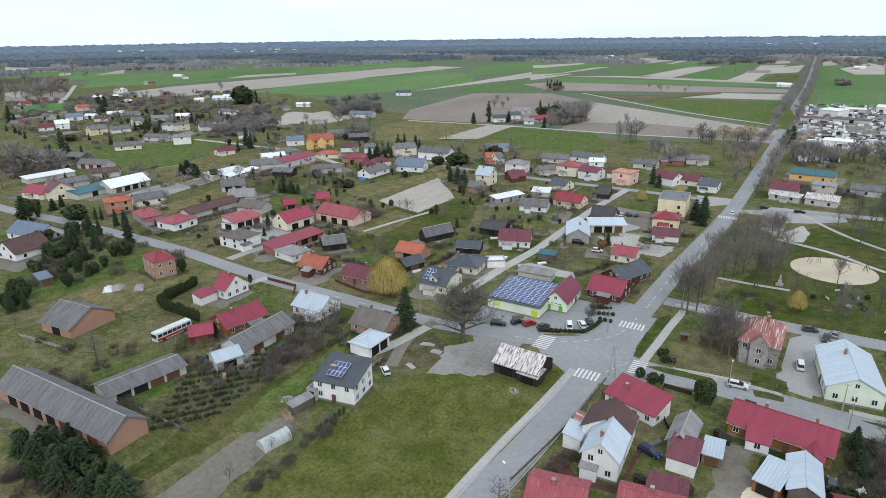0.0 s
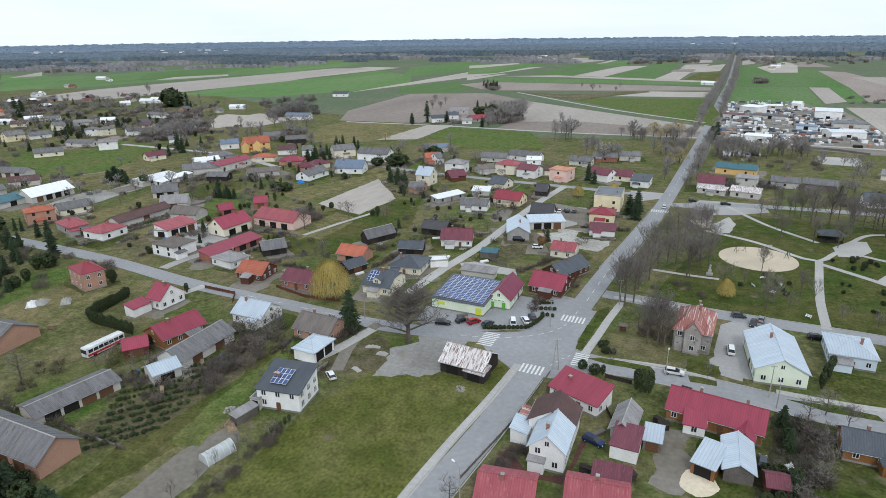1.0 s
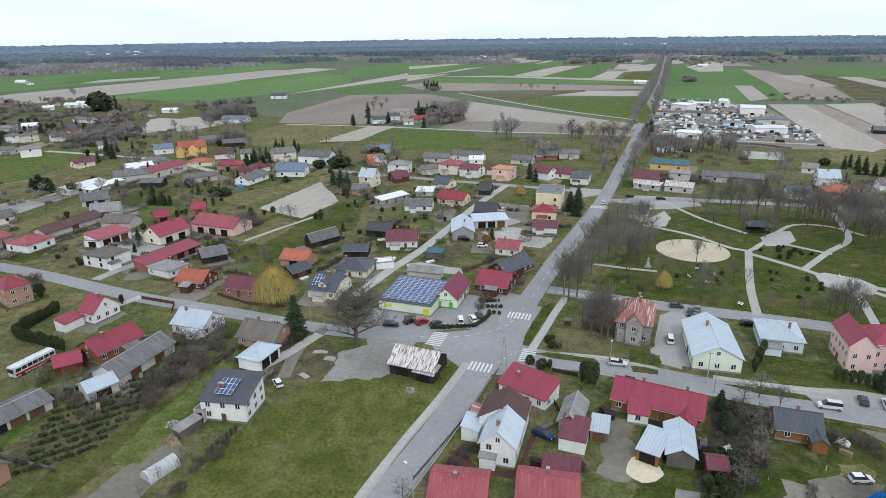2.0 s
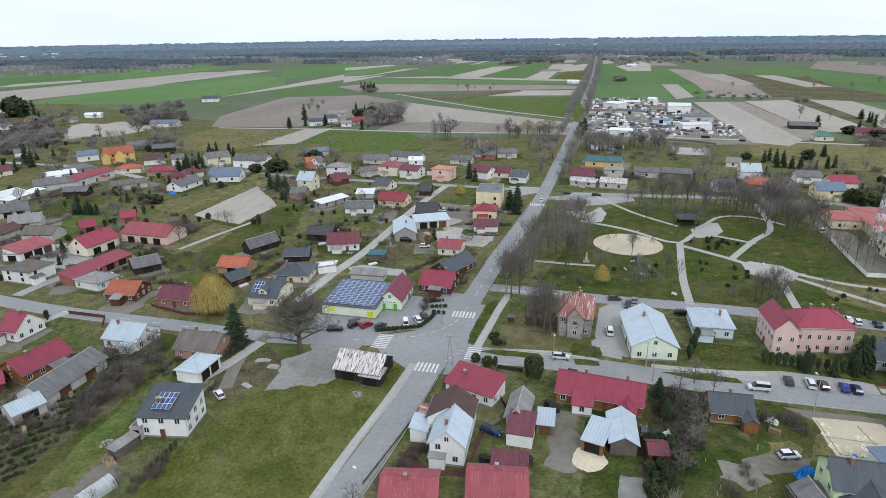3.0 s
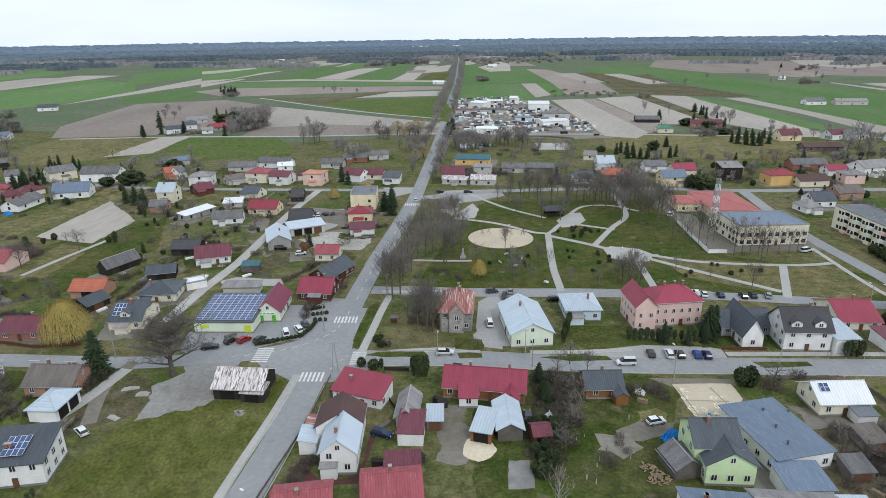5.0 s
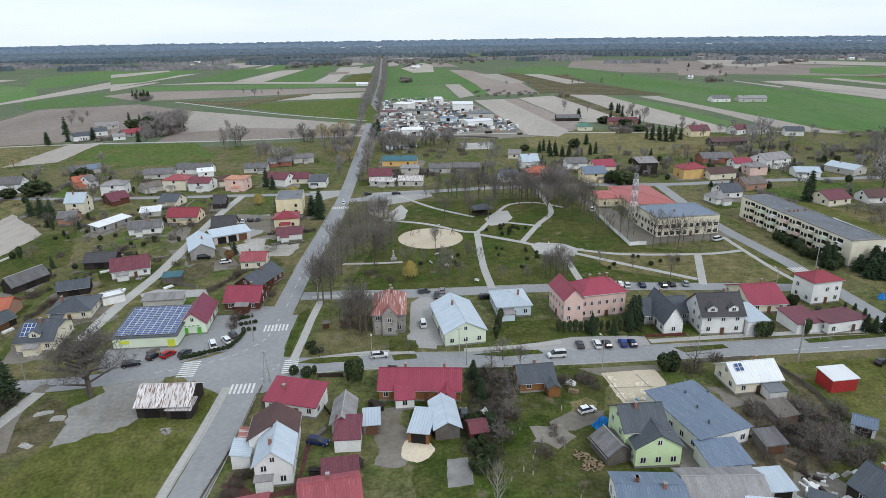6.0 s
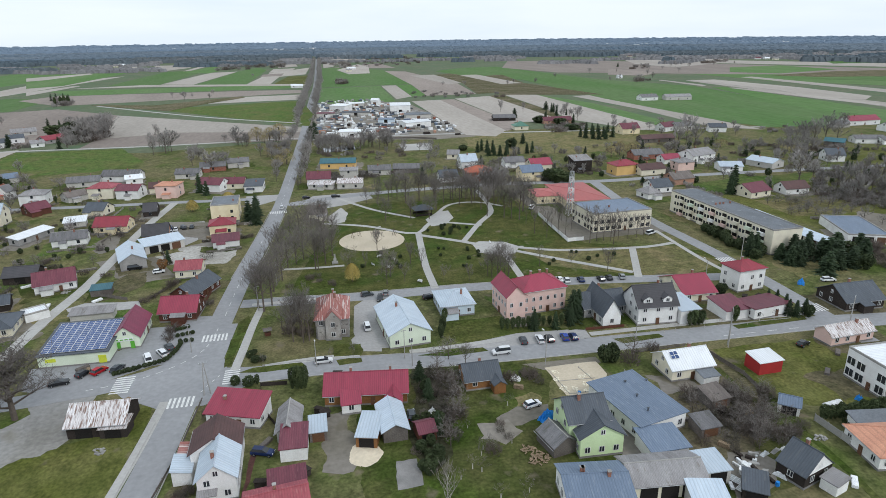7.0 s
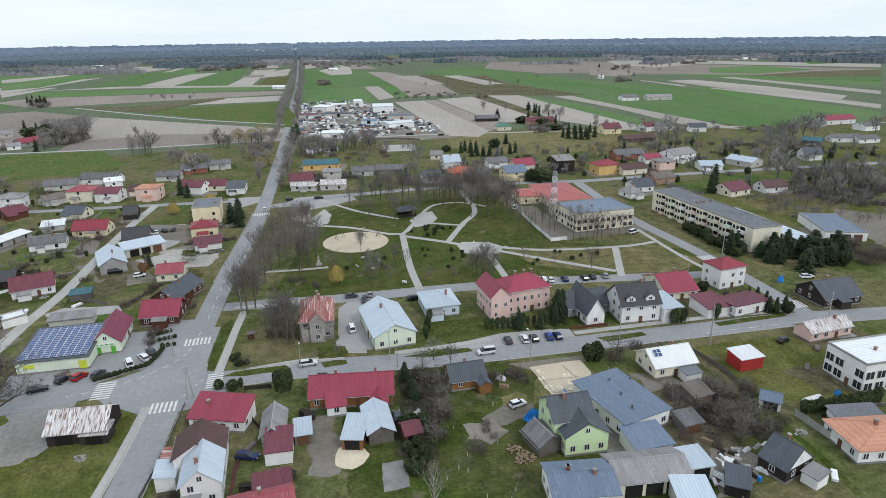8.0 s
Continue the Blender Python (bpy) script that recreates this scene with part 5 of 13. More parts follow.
flat('field', [(-102.3, 1311.9), (-101.9, 1384.9), (-60.7, 1409.2), (-62.5, 1324.7)], PLOUGH, 0.304, 'ploughed brown field', 0.0)
flat('field', [(54.4, 1497.6), (71.9, 1324.3), (116.4, 1339.0), (141.7, 1671.3), (119.4, 1749.7)], STUBBLE, 0.308, 'field of pale dry stubble', 0.0)
flat('field', [(26.3, 1599.0), (37.7, 2347.6), (205.2, 2505.9), (172.8, 2079.7), (67.4, 1831.0), (51.4, 1646.8)], STUBBLE, 0.312, 'field of pale dry stubble', 0.0)
flat('field', [(552.5, 951.3), (561.5, 961.1), (567.3, 843.4), (552.8, 830.7)], STUBBLE, 0.316, 'field of pale dry stubble', 0.0)
flat('field', [(590.5, 935.3), (642.7, 936.5), (660.7, 770.1), (653.4, 641.7), (613.6, 609.3), (580.5, 649.4), (604.8, 738.1), (605.2, 817.3)], STUBBLE, 0.320, 'field of pale dry stubble', 0.0)
flat('field', [(877.5, 1230.6), (1014.7, 1250.3), (1013.3, 1087.1), (835.2, 1025.9), (781.3, 1093.8)], CROP, 0.324, 'field of young green winter wheat', 0.0)
flat('field', [(786.5, 989.2), (969.6, 1039.4), (1121.0, 1035.2), (969.1, 892.3), (830.5, 928.5)], HEATH, 0.328, 'fallow brown green field', 0.0)
flat('field', [(785.8, 898.0), (969.1, 892.3), (884.0, 812.2), (846.4, 837.0)], CROP, 0.332, 'field of young green winter wheat', 0.0)
flat('field', [(857.2, 1676.8), (1150.0, 1617.7), (994.8, 1412.0), (773.7, 1282.2), (773.5, 1452.6)], STUBBLE, 0.336, 'field of pale dry stubble', 0.0)
flat('field', [(1346.5, 1530.6), (1627.2, 1511.6), (1363.3, 1263.2), (1166.7, 1265.7)], CROP, 0.340, 'field of young green winter wheat', 0.0)
flat('field', [(539.6, 1111.1), (619.4, 1277.2), (649.7, 1202.3), (646.8, 1123.0), (582.6, 1062.9)], PLOUGH, 0.344, 'ploughed brown field', 0.0)
flat('field', [(567.9, 790.6), (575.9, 793.4), (593.6, 677.1), (598.0, 543.0), (584.1, 529.9), (573.1, 635.0)], STUBBLE, 0.348, 'field of pale dry stubble', 0.0)

# ---- grass and plots in the village
flat('meadow', [(-75.1, 60.8), (-75.2, 94.5), (-70.1, 115.4), (-50.9, 119.8), (-40.7, 132.8), (-40.3, 125.5), (-43.4, 78.2), (-41.8, 67.6), (-69.1, 52.6)], MEADOW, 0.008, 'mown green meadow', 0.3)
flat('field', [(-89.8, 50.0), (-90.0, 73.7), (-86.6, 83.4), (-82.0, 80.2), (-80.2, 55.2)], DIRT, 0.009, 'dark bare soil strip', 0.5)
flat('meadow', [(-194.2, 101.2), (-183.0, 135.8), (-165.6, 135.6), (-167.1, 96.7)], DRYGRASS, 0.010, 'patch of dry yellowish grass', 0.8)
flat('lawn', [(-208.1, 93.9), (-212.3, 130.5), (-201.6, 143.2), (-194.4, 123.6), (-196.4, 90.2)], SPRING, 0.011, 'fresh green grass field', 0.8)
flat('lawn', [(-451.0, 269.8), (-402.3, 325.7), (-358.6, 313.9), (-356.7, 251.7), (-401.6, 246.4)], SPRING, 0.012, 'fresh green grass field', 0.8)
flat('lawn', [(-224.6, 207.6), (-213.8, 233.9), (-204.9, 232.1), (-208.9, 201.1)], SPRING, 0.013, 'fresh green grass field', 0.8)
flat('lawn', [(-168.5, 175.6), (-160.5, 236.7), (-131.7, 269.0), (-115.1, 224.4), (-130.4, 191.3), (-140.0, 171.6)], LAWN, 0.014, 'green lawn', 0.8)
flat('lawn', [(-104.6, 82.5), (-97.9, 125.2), (-92.4, 120.4), (-87.9, 94.2), (-95.3, 55.2), (-100.9, 52.1)], LAWN, 0.015, 'green lawn', 0.8)
flat('yard', [(-215.7, 177.4), (-202.1, 194.2), (-175.8, 197.9), (-178.6, 170.3), (-195.7, 165.5)], PAVING, 0.016, 'grey paved yard', 0.3)
flat('nursery_bed', [(-117.2, 70.6), (-110.0, 111.0), (-104.6, 113.9), (-98.4, 100.2), (-100.9, 74.5), (-106.5, 64.7)], HEATH, 0.017, 'brown bed with rows of young conifers', 0.5)
flat('yard', [(-69.9, 112.5), (-71.3, 126.3), (-64.3, 135.4), (-51.6, 128.5), (-56.1, 118.4), (-64.5, 113.9)], GRAVEL, 0.018, 'bare gravelly ground beside the hut', 1.3)
flat('verge', [(-82.0, 106.0), (-83.9, 121.3), (-79.4, 131.1), (-71.3, 126.3), (-70.1, 115.4)], HEATH, 0.019, 'rough verge with rubble', 1.3)

flat('verge', [(-34.5, 85.6), (-32.7, 93.7), (-30.8, 103.5), (-29.3, 115.9), (-29.6, 126.2), (-28.1, 125.3), (-27.0, 116.2), (-27.9, 103.8), (-28.4, 94.2), (-28.6, 86.2)], HEATH, 0.0262, 'brown bare verge between road and gardens', 0.5)
# ---- plots and meadows between the rows
flat('meadow', [(-441.6, 260.8), (-439.7, 277.1), (-417.6, 303.9), (-430.0, 343.0), (-384.1, 337.1), (-359.4, 300.6), (-339.5, 261.2), (-348.8, 237.2), (-369.9, 230.6), (-412.3, 242.4)], SPRING, 0.0301, 'fresh green meadow behind the farms', 1.0)
OPEN.append([(-441.6, 260.8), (-439.7, 277.1), (-417.6, 303.9), (-430.0, 343.0), (-384.1, 337.1), (-359.4, 300.6), (-339.5, 261.2), (-348.8, 237.2), (-369.9, 230.6), (-412.3, 242.4)])
flat('meadow', [(-337.9, 260.0), (-357.6, 299.0), (-331.7, 302.0), (-330.7, 327.0), (-309.8, 286.1), (-303.8, 259.5), (-310.9, 238.1), (-326.7, 226.9), (-347.2, 236.1)], DRYGRASS, 0.0304, 'dry yellowish meadow behind the farms', 1.0)
OPEN.append([(-337.9, 260.0), (-357.6, 299.0), (-331.7, 302.0), (-330.7, 327.0), (-309.8, 286.1), (-303.8, 259.5), (-310.9, 238.1), (-326.7, 226.9), (-347.2, 236.1)])
flat('track', [(-291.6, 191.0), (-298.6, 244.2), (-283.8, 241.6), (-278.7, 201.4), (-280.6, 190.2)], GRAVEL, 0.0307, 'broad gravel farm track', 0.5)
OPEN.append([(-291.6, 191.0), (-298.6, 244.2), (-283.8, 241.6), (-278.7, 201.4), (-280.6, 190.2)])
flat('meadow', [(-262.2, 183.9), (-268.3, 227.7), (-255.7, 214.5), (-249.3, 188.2), (-248.2, 177.8)], DRYGRASS, 0.0310, 'strip of dry grass between farms', 0.8)
OPEN.append([(-262.2, 183.9), (-268.3, 227.7), (-255.7, 214.5), (-249.3, 188.2), (-248.2, 177.8)])
flat('lawn', [(-225.3, 207.4), (-229.7, 245.7), (-210.9, 235.8), (-204.9, 206.4), (-206.7, 193.8)], SPRING, 0.0313, 'bright green garden lawn', 0.6)
OPEN.append([(-225.3, 207.4), (-229.7, 245.7), (-210.9, 235.8), (-204.9, 206.4), (-206.7, 193.8)])
flat('lawn', [(-241.3, 247.2), (-242.5, 267.1), (-233.2, 263.7), (-229.2, 243.0)], SPRING, 0.0316, 'bright green garden lawn', 0.6)
OPEN.append([(-241.3, 247.2), (-242.5, 267.1), (-233.2, 263.7), (-229.2, 243.0)])
flat('lawn', [(-507.9, 255.2), (-509.3, 277.5), (-473.7, 260.8), (-465.9, 234.5)], SPRING, 0.0319, 'green grass plot beside a street', 0.8)
flat('plot', [(-174.5, 240.4), (-173.5, 298.3), (-143.4, 263.6), (-145.4, 231.5)], STUBBLE, 0.0500, 'bare pale tilled vegetable plot', 0.6)
OPEN.append([(-174.5, 240.4), (-173.5, 298.3), (-143.4, 263.6), (-145.4, 231.5)])
flat('meadow', [(-326.1, 443.7), (-322.6, 497.8), (-236.2, 492.8), (-235.7, 419.3), (-262.9, 389.0), (-289.8, 393.6)], DRYGRASS, 0.0302, 'olive dry meadow before the fields', 0.6)
OPEN.append([(-326.1, 443.7), (-322.6, 497.8), (-236.2, 492.8), (-235.7, 419.3), (-262.9, 389.0), (-289.8, 393.6)])
flat('plot', [(-241.7, 416.4), (-239.2, 499.0), (-216.6, 509.4), (-213.6, 429.7)], STUBBLE, 0.0312, 'pale bare strip of soil', 0.6)
OPEN.append([(-241.7, 416.4), (-239.2, 499.0), (-216.6, 509.4), (-213.6, 429.7)])
flat('field', [(-209.6, 443.7), (-214.3, 495.4), (-142.3, 494.3), (-112.5, 432.0), (-136.4, 408.4), (-164.8, 406.8)], SPRING, 0.0322, 'bright green grass field', 0.6)
OPEN.append([(-209.6, 443.7), (-214.3, 495.4), (-142.3, 494.3), (-112.5, 432.0), (-136.4, 408.4), (-164.8, 406.8)])
flat('meadow', [(-193.2, 216.9), (-158.9, 206.5), (-157.4, 230.8), (-144.1, 227.0), (-132.8, 193.9), (-158.2, 197.6)], DRYGRASS, 0.0334, 'olive dry grass behind the barns', 0.8)
OPEN.append([(-193.2, 216.9), (-158.9, 206.5), (-157.4, 230.8), (-144.1, 227.0), (-132.8, 193.9), (-158.2, 197.6)])
flat('meadow', [(-140.6, 178.2), (-141.7, 230.3), (-119.8, 222.1), (-121.3, 205.6), (-127.2, 181.6)], LAWN, 0.0337, 'long green meadow between gardens', 0.8)
OPEN.append([(-140.6, 178.2), (-141.7, 230.3), (-119.8, 222.1), (-121.3, 205.6), (-127.2, 181.6)])
flat('garden', [(-207.1, 251.3), (-192.8, 283.9), (-178.9, 317.7), (-168.4, 305.7), (-179.4, 263.9), (-185.5, 242.3)], DRYGRASS, 0.0340, 'dry yellow grass behind gardens', 0.8)
OPEN.append([(-207.1, 251.3), (-192.8, 283.9), (-178.9, 317.7), (-168.4, 305.7), (-179.4, 263.9), (-185.5, 242.3)])
flat('plot', [(-473.7, 466.9), (-470.1, 504.7), (-409.8, 505.4), (-397.4, 468.4), (-407.8, 421.5)], STUBBLE, 0.0343, 'pale bare field beside a thicket', 0.8)
OPEN.append([(-473.7, 466.9), (-470.1, 504.7), (-409.8, 505.4), (-397.4, 468.4), (-407.8, 421.5)])
flat('meadow', [(-2.9, 468.3), (52.1, 484.0), (54.5, 514.8), (-1.8, 487.7)], DRYGRASS, 0.0302, 'dry olive grass behind the pond', 0.8)
flat('meadow', [(115.2, 488.9), (219.6, 480.9), (268.4, 440.2), (263.3, 408.2), (179.3, 390.7), (121.0, 397.6), (105.9, 431.8)], DRYGRASS, 0.0302, 'dry olive meadow behind the houses', 0.8)
flat('lawn', [(191.9, 290.7), (230.4, 298.4), (275.8, 299.2), (258.5, 281.3), (227.9, 276.3), (201.0, 262.5), (189.0, 278.3)], SPRING, 0.0332, 'bright green lawn behind the apartment block', 0.8)
OPEN.append([(191.9, 290.7), (230.4, 298.4), (275.8, 299.2), (258.5, 281.3), (227.9, 276.3), (201.0, 262.5), (189.0, 278.3)])
flat('orchard', [(203.9, 253.5), (240.6, 251.2), (255.4, 238.9), (234.3, 223.8), (202.5, 225.0)], DRYGRASS, 0.0342, 'dry grass of an old orchard', 0.8)
flat('meadow', [(314.4, 353.9), (366.6, 360.9), (390.8, 344.0), (356.7, 312.2), (316.3, 313.1)], MEADOW, 0.0342, 'rough meadow with pale heaps', 0.8)
flat('yard', [(185.1, 189.0), (235.8, 225.4), (249.0, 212.0), (209.7, 175.5), (191.1, 174.0)], DIRT, 0.0352, 'cluttered gravel yard beside garages', 0.8)
flat('meadow', [(316.2, 384.0), (358.8, 383.5), (345.2, 358.0), (311.5, 350.4)], DRYGRASS, 0.0352, 'yellowish rough grass', 0.8)
flat('lawn', [(-219.6, 200.4), (-219.0, 222.9), (-205.6, 224.8), (-205.4, 195.6)], SPRING, 0.0367, 'bright green garden lawn', 0.6)
flat('lawn', [(-253.6, 231.1), (-259.1, 253.5), (-244.5, 268.1), (-229.6, 249.6), (-233.1, 226.7)], LAWN, 0.0370, 'green garden lawn', 0.6)
flat('track', [(-297.7, 180.9), (-304.7, 216.4), (-295.7, 223.9), (-288.1, 220.2), (-289.4, 204.6), (-283.2, 175.2)], GRAVEL, 0.0373, 'pale gravel farm track', 0.5)
# ---- park and gardens
flat('lawn', [(-14.7, 178.9), (-6.2, 219.8), (3.7, 269.1), (15.2, 293.3), (91.0, 291.3), (98.9, 212.9), (138.3, 194.1), (137.6, 170.3), (116.8, 167.8), (82.1, 179.5), (38.2, 181.9), (0.5, 181.5)], LAWN, 0.020, 'park lawn with worn green grass', 0.4)
flat('lawn', [(73.1, 211.5), (96.7, 207.9), (131.0, 201.5), (136.3, 180.9), (114.6, 171.0), (76.9, 191.9)], DRYGRASS, 0.021, 'patch of dry yellowish grass', 0.4)
flat('lawn', [(28.4, 147.3), (32.0, 157.0), (47.8, 156.8), (49.3, 150.7), (66.9, 144.4), (63.3, 141.8), (34.4, 143.1)], LAWN, 0.022, 'green lawn', 0.3)
flat('lawn', [(3.2, 104.5), (4.6, 140.8), (52.6, 128.7), (35.2, 80.9), (2.9, 88.7)], ROUGH, 0.023, 'rough garden lawn', 0.6)
flat('lawn', [(95.4, 125.4), (106.5, 125.7), (130.0, 124.8), (127.0, 115.8), (122.4, 95.4), (116.8, 90.1), (100.5, 98.6), (95.0, 112.4)], MEADOW, 0.024, 'mown green meadow', 0.5)
flat('garden', [(66.9, 104.7), (86.4, 120.1), (95.8, 117.8), (93.6, 102.7), (78.1, 86.0), (61.6, 85.0)], HEATH, 0.025, 'overgrown brown garden', 0.8)
flat('garden', [(45.4, 110.1), (60.6, 110.9), (62.7, 97.3), (83.7, 120.8), (96.7, 114.7), (95.8, 93.2), (86.0, 79.0), (67.2, 73.0), (35.2, 80.9)], ROUGH, 0.005, 'rough trodden garden grass', 0.8)
flat('yard', [(209.5, 223.7), (234.2, 229.5), (251.9, 219.6), (219.1, 186.4), (202.1, 177.1), (189.8, 190.6)], DIRT, 0.027, 'bare yard beside the garages', 0.6)
flat('meadow', [(189.7, 282.1), (246.3, 293.8), (325.4, 286.4), (219.1, 186.4), (199.3, 207.2)], MEADOW, 0.028, 'rough orchard grass', 0.8)

# ---- yards
flat('car_park', [(-70.9, 159.9), (-48.0, 158.6), (-43.0, 177.0), (-34.8, 176.1), (-32.0, 166.1), (-33.8, 155.9), (-40.6, 148.8), (-57.2, 148.5), (-66.0, 142.1), (-71.9, 144.0)], ASPHALT, 0.048, 'grey asphalt car park before the shop', 0.0)
flat('car_park', [(-72.9, 143.1), (-74.9, 153.5), (-59.0, 155.1), (-53.9, 160.9), (-51.4, 171.7), (-41.6, 171.0), (-36.1, 165.7), (-35.8, 156.8), (-45.2, 148.7), (-56.1, 142.4), (-68.6, 140.8)], ASPHALT, 0.047, 'grey asphalt yard round the shop', 0.0)
flat('junction', [(-54.1, 142.0), (-38.0, 148.7), (-33.5, 159.1), (-33.6, 170.1), (-26.6, 169.0), (-27.9, 149.0), (-26.3, 142.4), (-17.3, 142.0), (-17.0, 136.8), (-29.6, 127.4), (-38.8, 127.5), (-48.6, 134.7)], ASPHALT, 0.046, 'wide asphalt road junction', 0.0)
flat('verge', [(-26.5, 169.4), (-24.0, 173.7), (-23.2, 170.4), (-24.0, 163.4), (-26.1, 161.2)], LAWN, 0.075, 'grass island between road and footpath', 0.0)
flat('verge', [(-27.4, 159.1), (-24.8, 159.1), (-25.8, 145.0), (-27.3, 143.7), (-27.5, 146.0)], LAWN, 0.076, 'grass island between road and footpath', 0.0)
flat('verge', [(4.5, 147.5), (6.9, 148.8), (6.6, 144.2), (0.5, 143.6), (-0.8, 145.1)], LAWN, 0.076, 'grass strip beside the street', 0.0)
flat('verge', [(20.8, 139.1), (29.1, 140.0), (38.1, 139.6), (39.0, 137.5), (28.5, 137.1)], LAWN, 0.077, 'grass strip beside the street', 0.0)
flat('verge', [(73.2, 136.5), (86.6, 136.5), (87.0, 134.4), (74.9, 133.5)], LAWN, 0.077, 'grass strip beside the street', 0.0)
flat('verge', [(109.1, 136.5), (132.6, 138.1), (131.9, 135.2), (109.3, 134.3)], LAWN, 0.078, 'grass strip beside the street', 0.0)
flat('yard', [(-69.6, 136.5), (-65.8, 145.0), (-53.4, 139.4), (-54.7, 128.5), (-54.3, 120.5), (-62.9, 119.0)], GRAVEL, 0.019, 'gravel forecourt', 1.3)
flat('parking', [(32.8, 136.6), (34.2, 142.5), (49.2, 145.4), (68.4, 144.0), (67.8, 137.2), (62.7, 134.6)], PAVING, 0.035, 'paved parking bay', 0.0)
flat('yard', [(10.7, 145.3), (11.0, 172.3), (15.7, 173.2), (14.4, 145.0)], PAVING, 0.038, 'grey paved yard', 0.0)
flat('yard', [(4.6, 151.7), (12.8, 165.8), (13.8, 159.8), (12.0, 143.4), (4.9, 145.2)], PAVING, 0.040, 'grey paved yard', 0.0)
flat('building_plot', [(50.2, 126.4), (63.7, 126.5), (63.7, 120.3), (58.6, 112.6), (50.7, 113.4)], SAND, 0.040, 'pale sandy building plot with foundation outlines', 0.2)
flat('yard', [(45.3, 129.1), (64.6, 128.6), (64.8, 125.6), (49.8, 125.1)], DIRT, 0.034, 'grey brown gravel yard', 0.0)
def sand_heap(x, y, radius, height):
    """A low spread heap with an uneven rim."""
    bm = bmesh.new()
    rings = []
    for k in range(7):
        row = []
        for i in range(28):
            a = 6.283 * i / 28
            q = Vector((math.cos(a), math.sin(a), 0)) * radius * k / 6
            q *= 1 + 0.28 * noise.noise(Vector((math.cos(a) * 1.6, math.sin(a) * 1.6, 5.0)))
            row.append(bm.verts.new((q.x, q.y, max(0.03, height * (1 - k / 6) ** 1.4 + 0.12 * noise.noise(q * 1.1)) if k < 6 else -0.02)))
        rings.append(row)
    for a, b in zip(rings[1:], rings[2:]):
        for i in range(28):
            bm.faces.new((a[i], a[(i + 1) % 28], b[(i + 1) % 28], b[i]))
    bm.faces.new(rings[1][::-1])
    bmesh.ops.delete(bm, geom=rings[0], context="VERTS")
    bmesh.ops.recalc_face_normals(bm, faces=bm.faces)
    ob = tagged(new("sand_heap", mesh_of("sand_heap", bm, SAND)), "spread heap of pale sand before a shed", "sand", kind="stuff")
    ob.location = (x, y, 0.03)
    WAYS.append((x, y, radius))


sand_heap(4.2, 102.4, 3.6, 0.7)
flat('slab', [(9.9, 99.3), (14.3, 99.3), (14.1, 91.5), (9.3, 91.1)], PLINTH, 0.0295, 'old grey concrete slab in a garden', 0.4)
flat('yard', [(-3.6, 117.0), (1.9, 118.7), (2.5, 106.0), (0.7, 98.6), (-3.5, 98.8)], DIRT, 0.0296, 'worn muddy yard between sheds', 1.2)
flat('yard', [(60.6, 110.9), (63.9, 97.1), (59.0, 90.7), (53.4, 93.9), (56.4, 105.1)], DIRT, 0.029, 'grey brown gravel yard', 0.3)
flat('yard', [(95.0, 290.6), (109.3, 292.2), (106.0, 258.0), (105.2, 226.0), (99.4, 216.4), (93.6, 216.2), (94.2, 236.0), (95.2, 254.0)], DIRT, 0.036, 'dark trodden school yard', 0.0)
flat('storage_yard', [(-1.5, 723.5), (29.2, 787.9), (106.3, 746.9), (120.1, 584.3), (123.0, 477.8), (87.8, 471.6), (45.9, 484.6), (-13.8, 497.6)], DIRT, 0.037, 'grey storage yard of a builders merchant', 0.0)
flat('forecourt', [(-13.6, 297.5), (-4.7, 314.3), (22.8, 316.4), (24.7, 302.6), (10.6, 292.9), (-2.8, 287.7), (-7.2, 298.0)], PAVING, 0.0400, 'paved bus forecourt', 0.0)
flat('path', [(1.2, 272.3), (7.9, 288.5), (10.8, 278.8), (8.7, 263.9), (2.5, 261.7)], PALEPATH, 0.0404, 'pale paved patch before the house in the park', 0.3)
flat('pond', [(2.5, 456.7), (26.1, 461.7), (25.8, 444.9), (4.0, 435.7)], WATER, 0.031, 'shallow pond water', 0.0)
flat('basin', [(58.7, 456.8), (82.9, 457.1), (78.9, 428.9), (58.0, 430.6)], PALEPATH, 0.038, 'pale concrete basin', 0.0)
flat('yard', [(-56.5, 233.5), (-54.0, 245.4), (-43.9, 250.6), (-38.4, 239.0), (-38.8, 225.7), (-45.5, 219.4), (-51.1, 221.4)], DIRT, 0.030, 'pale trodden sandy yard', 0.4)
flat('yard', [(-67.8, 253.3), (-67.3, 278.5), (-52.6, 280.7), (-46.9, 259.4), (-54.3, 246.9)], PAVING, 0.031, 'grey paved yard', 0.2)
flat('yard', [(-38.3, 322.2), (-21.6, 322.1), (-22.9, 309.9), (-30.5, 302.6), (-37.7, 309.2)], PAVING, 0.032, 'grey paved yard', 0.1)
flat('garden', [(-68.5, 218.1), (-62.3, 219.2), (-60.4, 206.3), (-66.5, 196.7), (-74.3, 192.6), (-75.0, 205.5)], HEATH, 0.032, 'brown garden with beds', 0.5)
flat('yard', [(-81.2, 189.9), (-75.0, 194.5), (-58.7, 192.4), (-56.6, 186.8), (-71.1, 186.5)], PAVING, 0.033, 'grey paved yard', 0.2)
flat('yard', [(-83.6, 234.2), (-65.7, 238.7), (-57.8, 228.6), (-60.3, 222.3), (-77.0, 223.9)], DIRT, 0.034, 'grey brown gravel yard', 0.4)
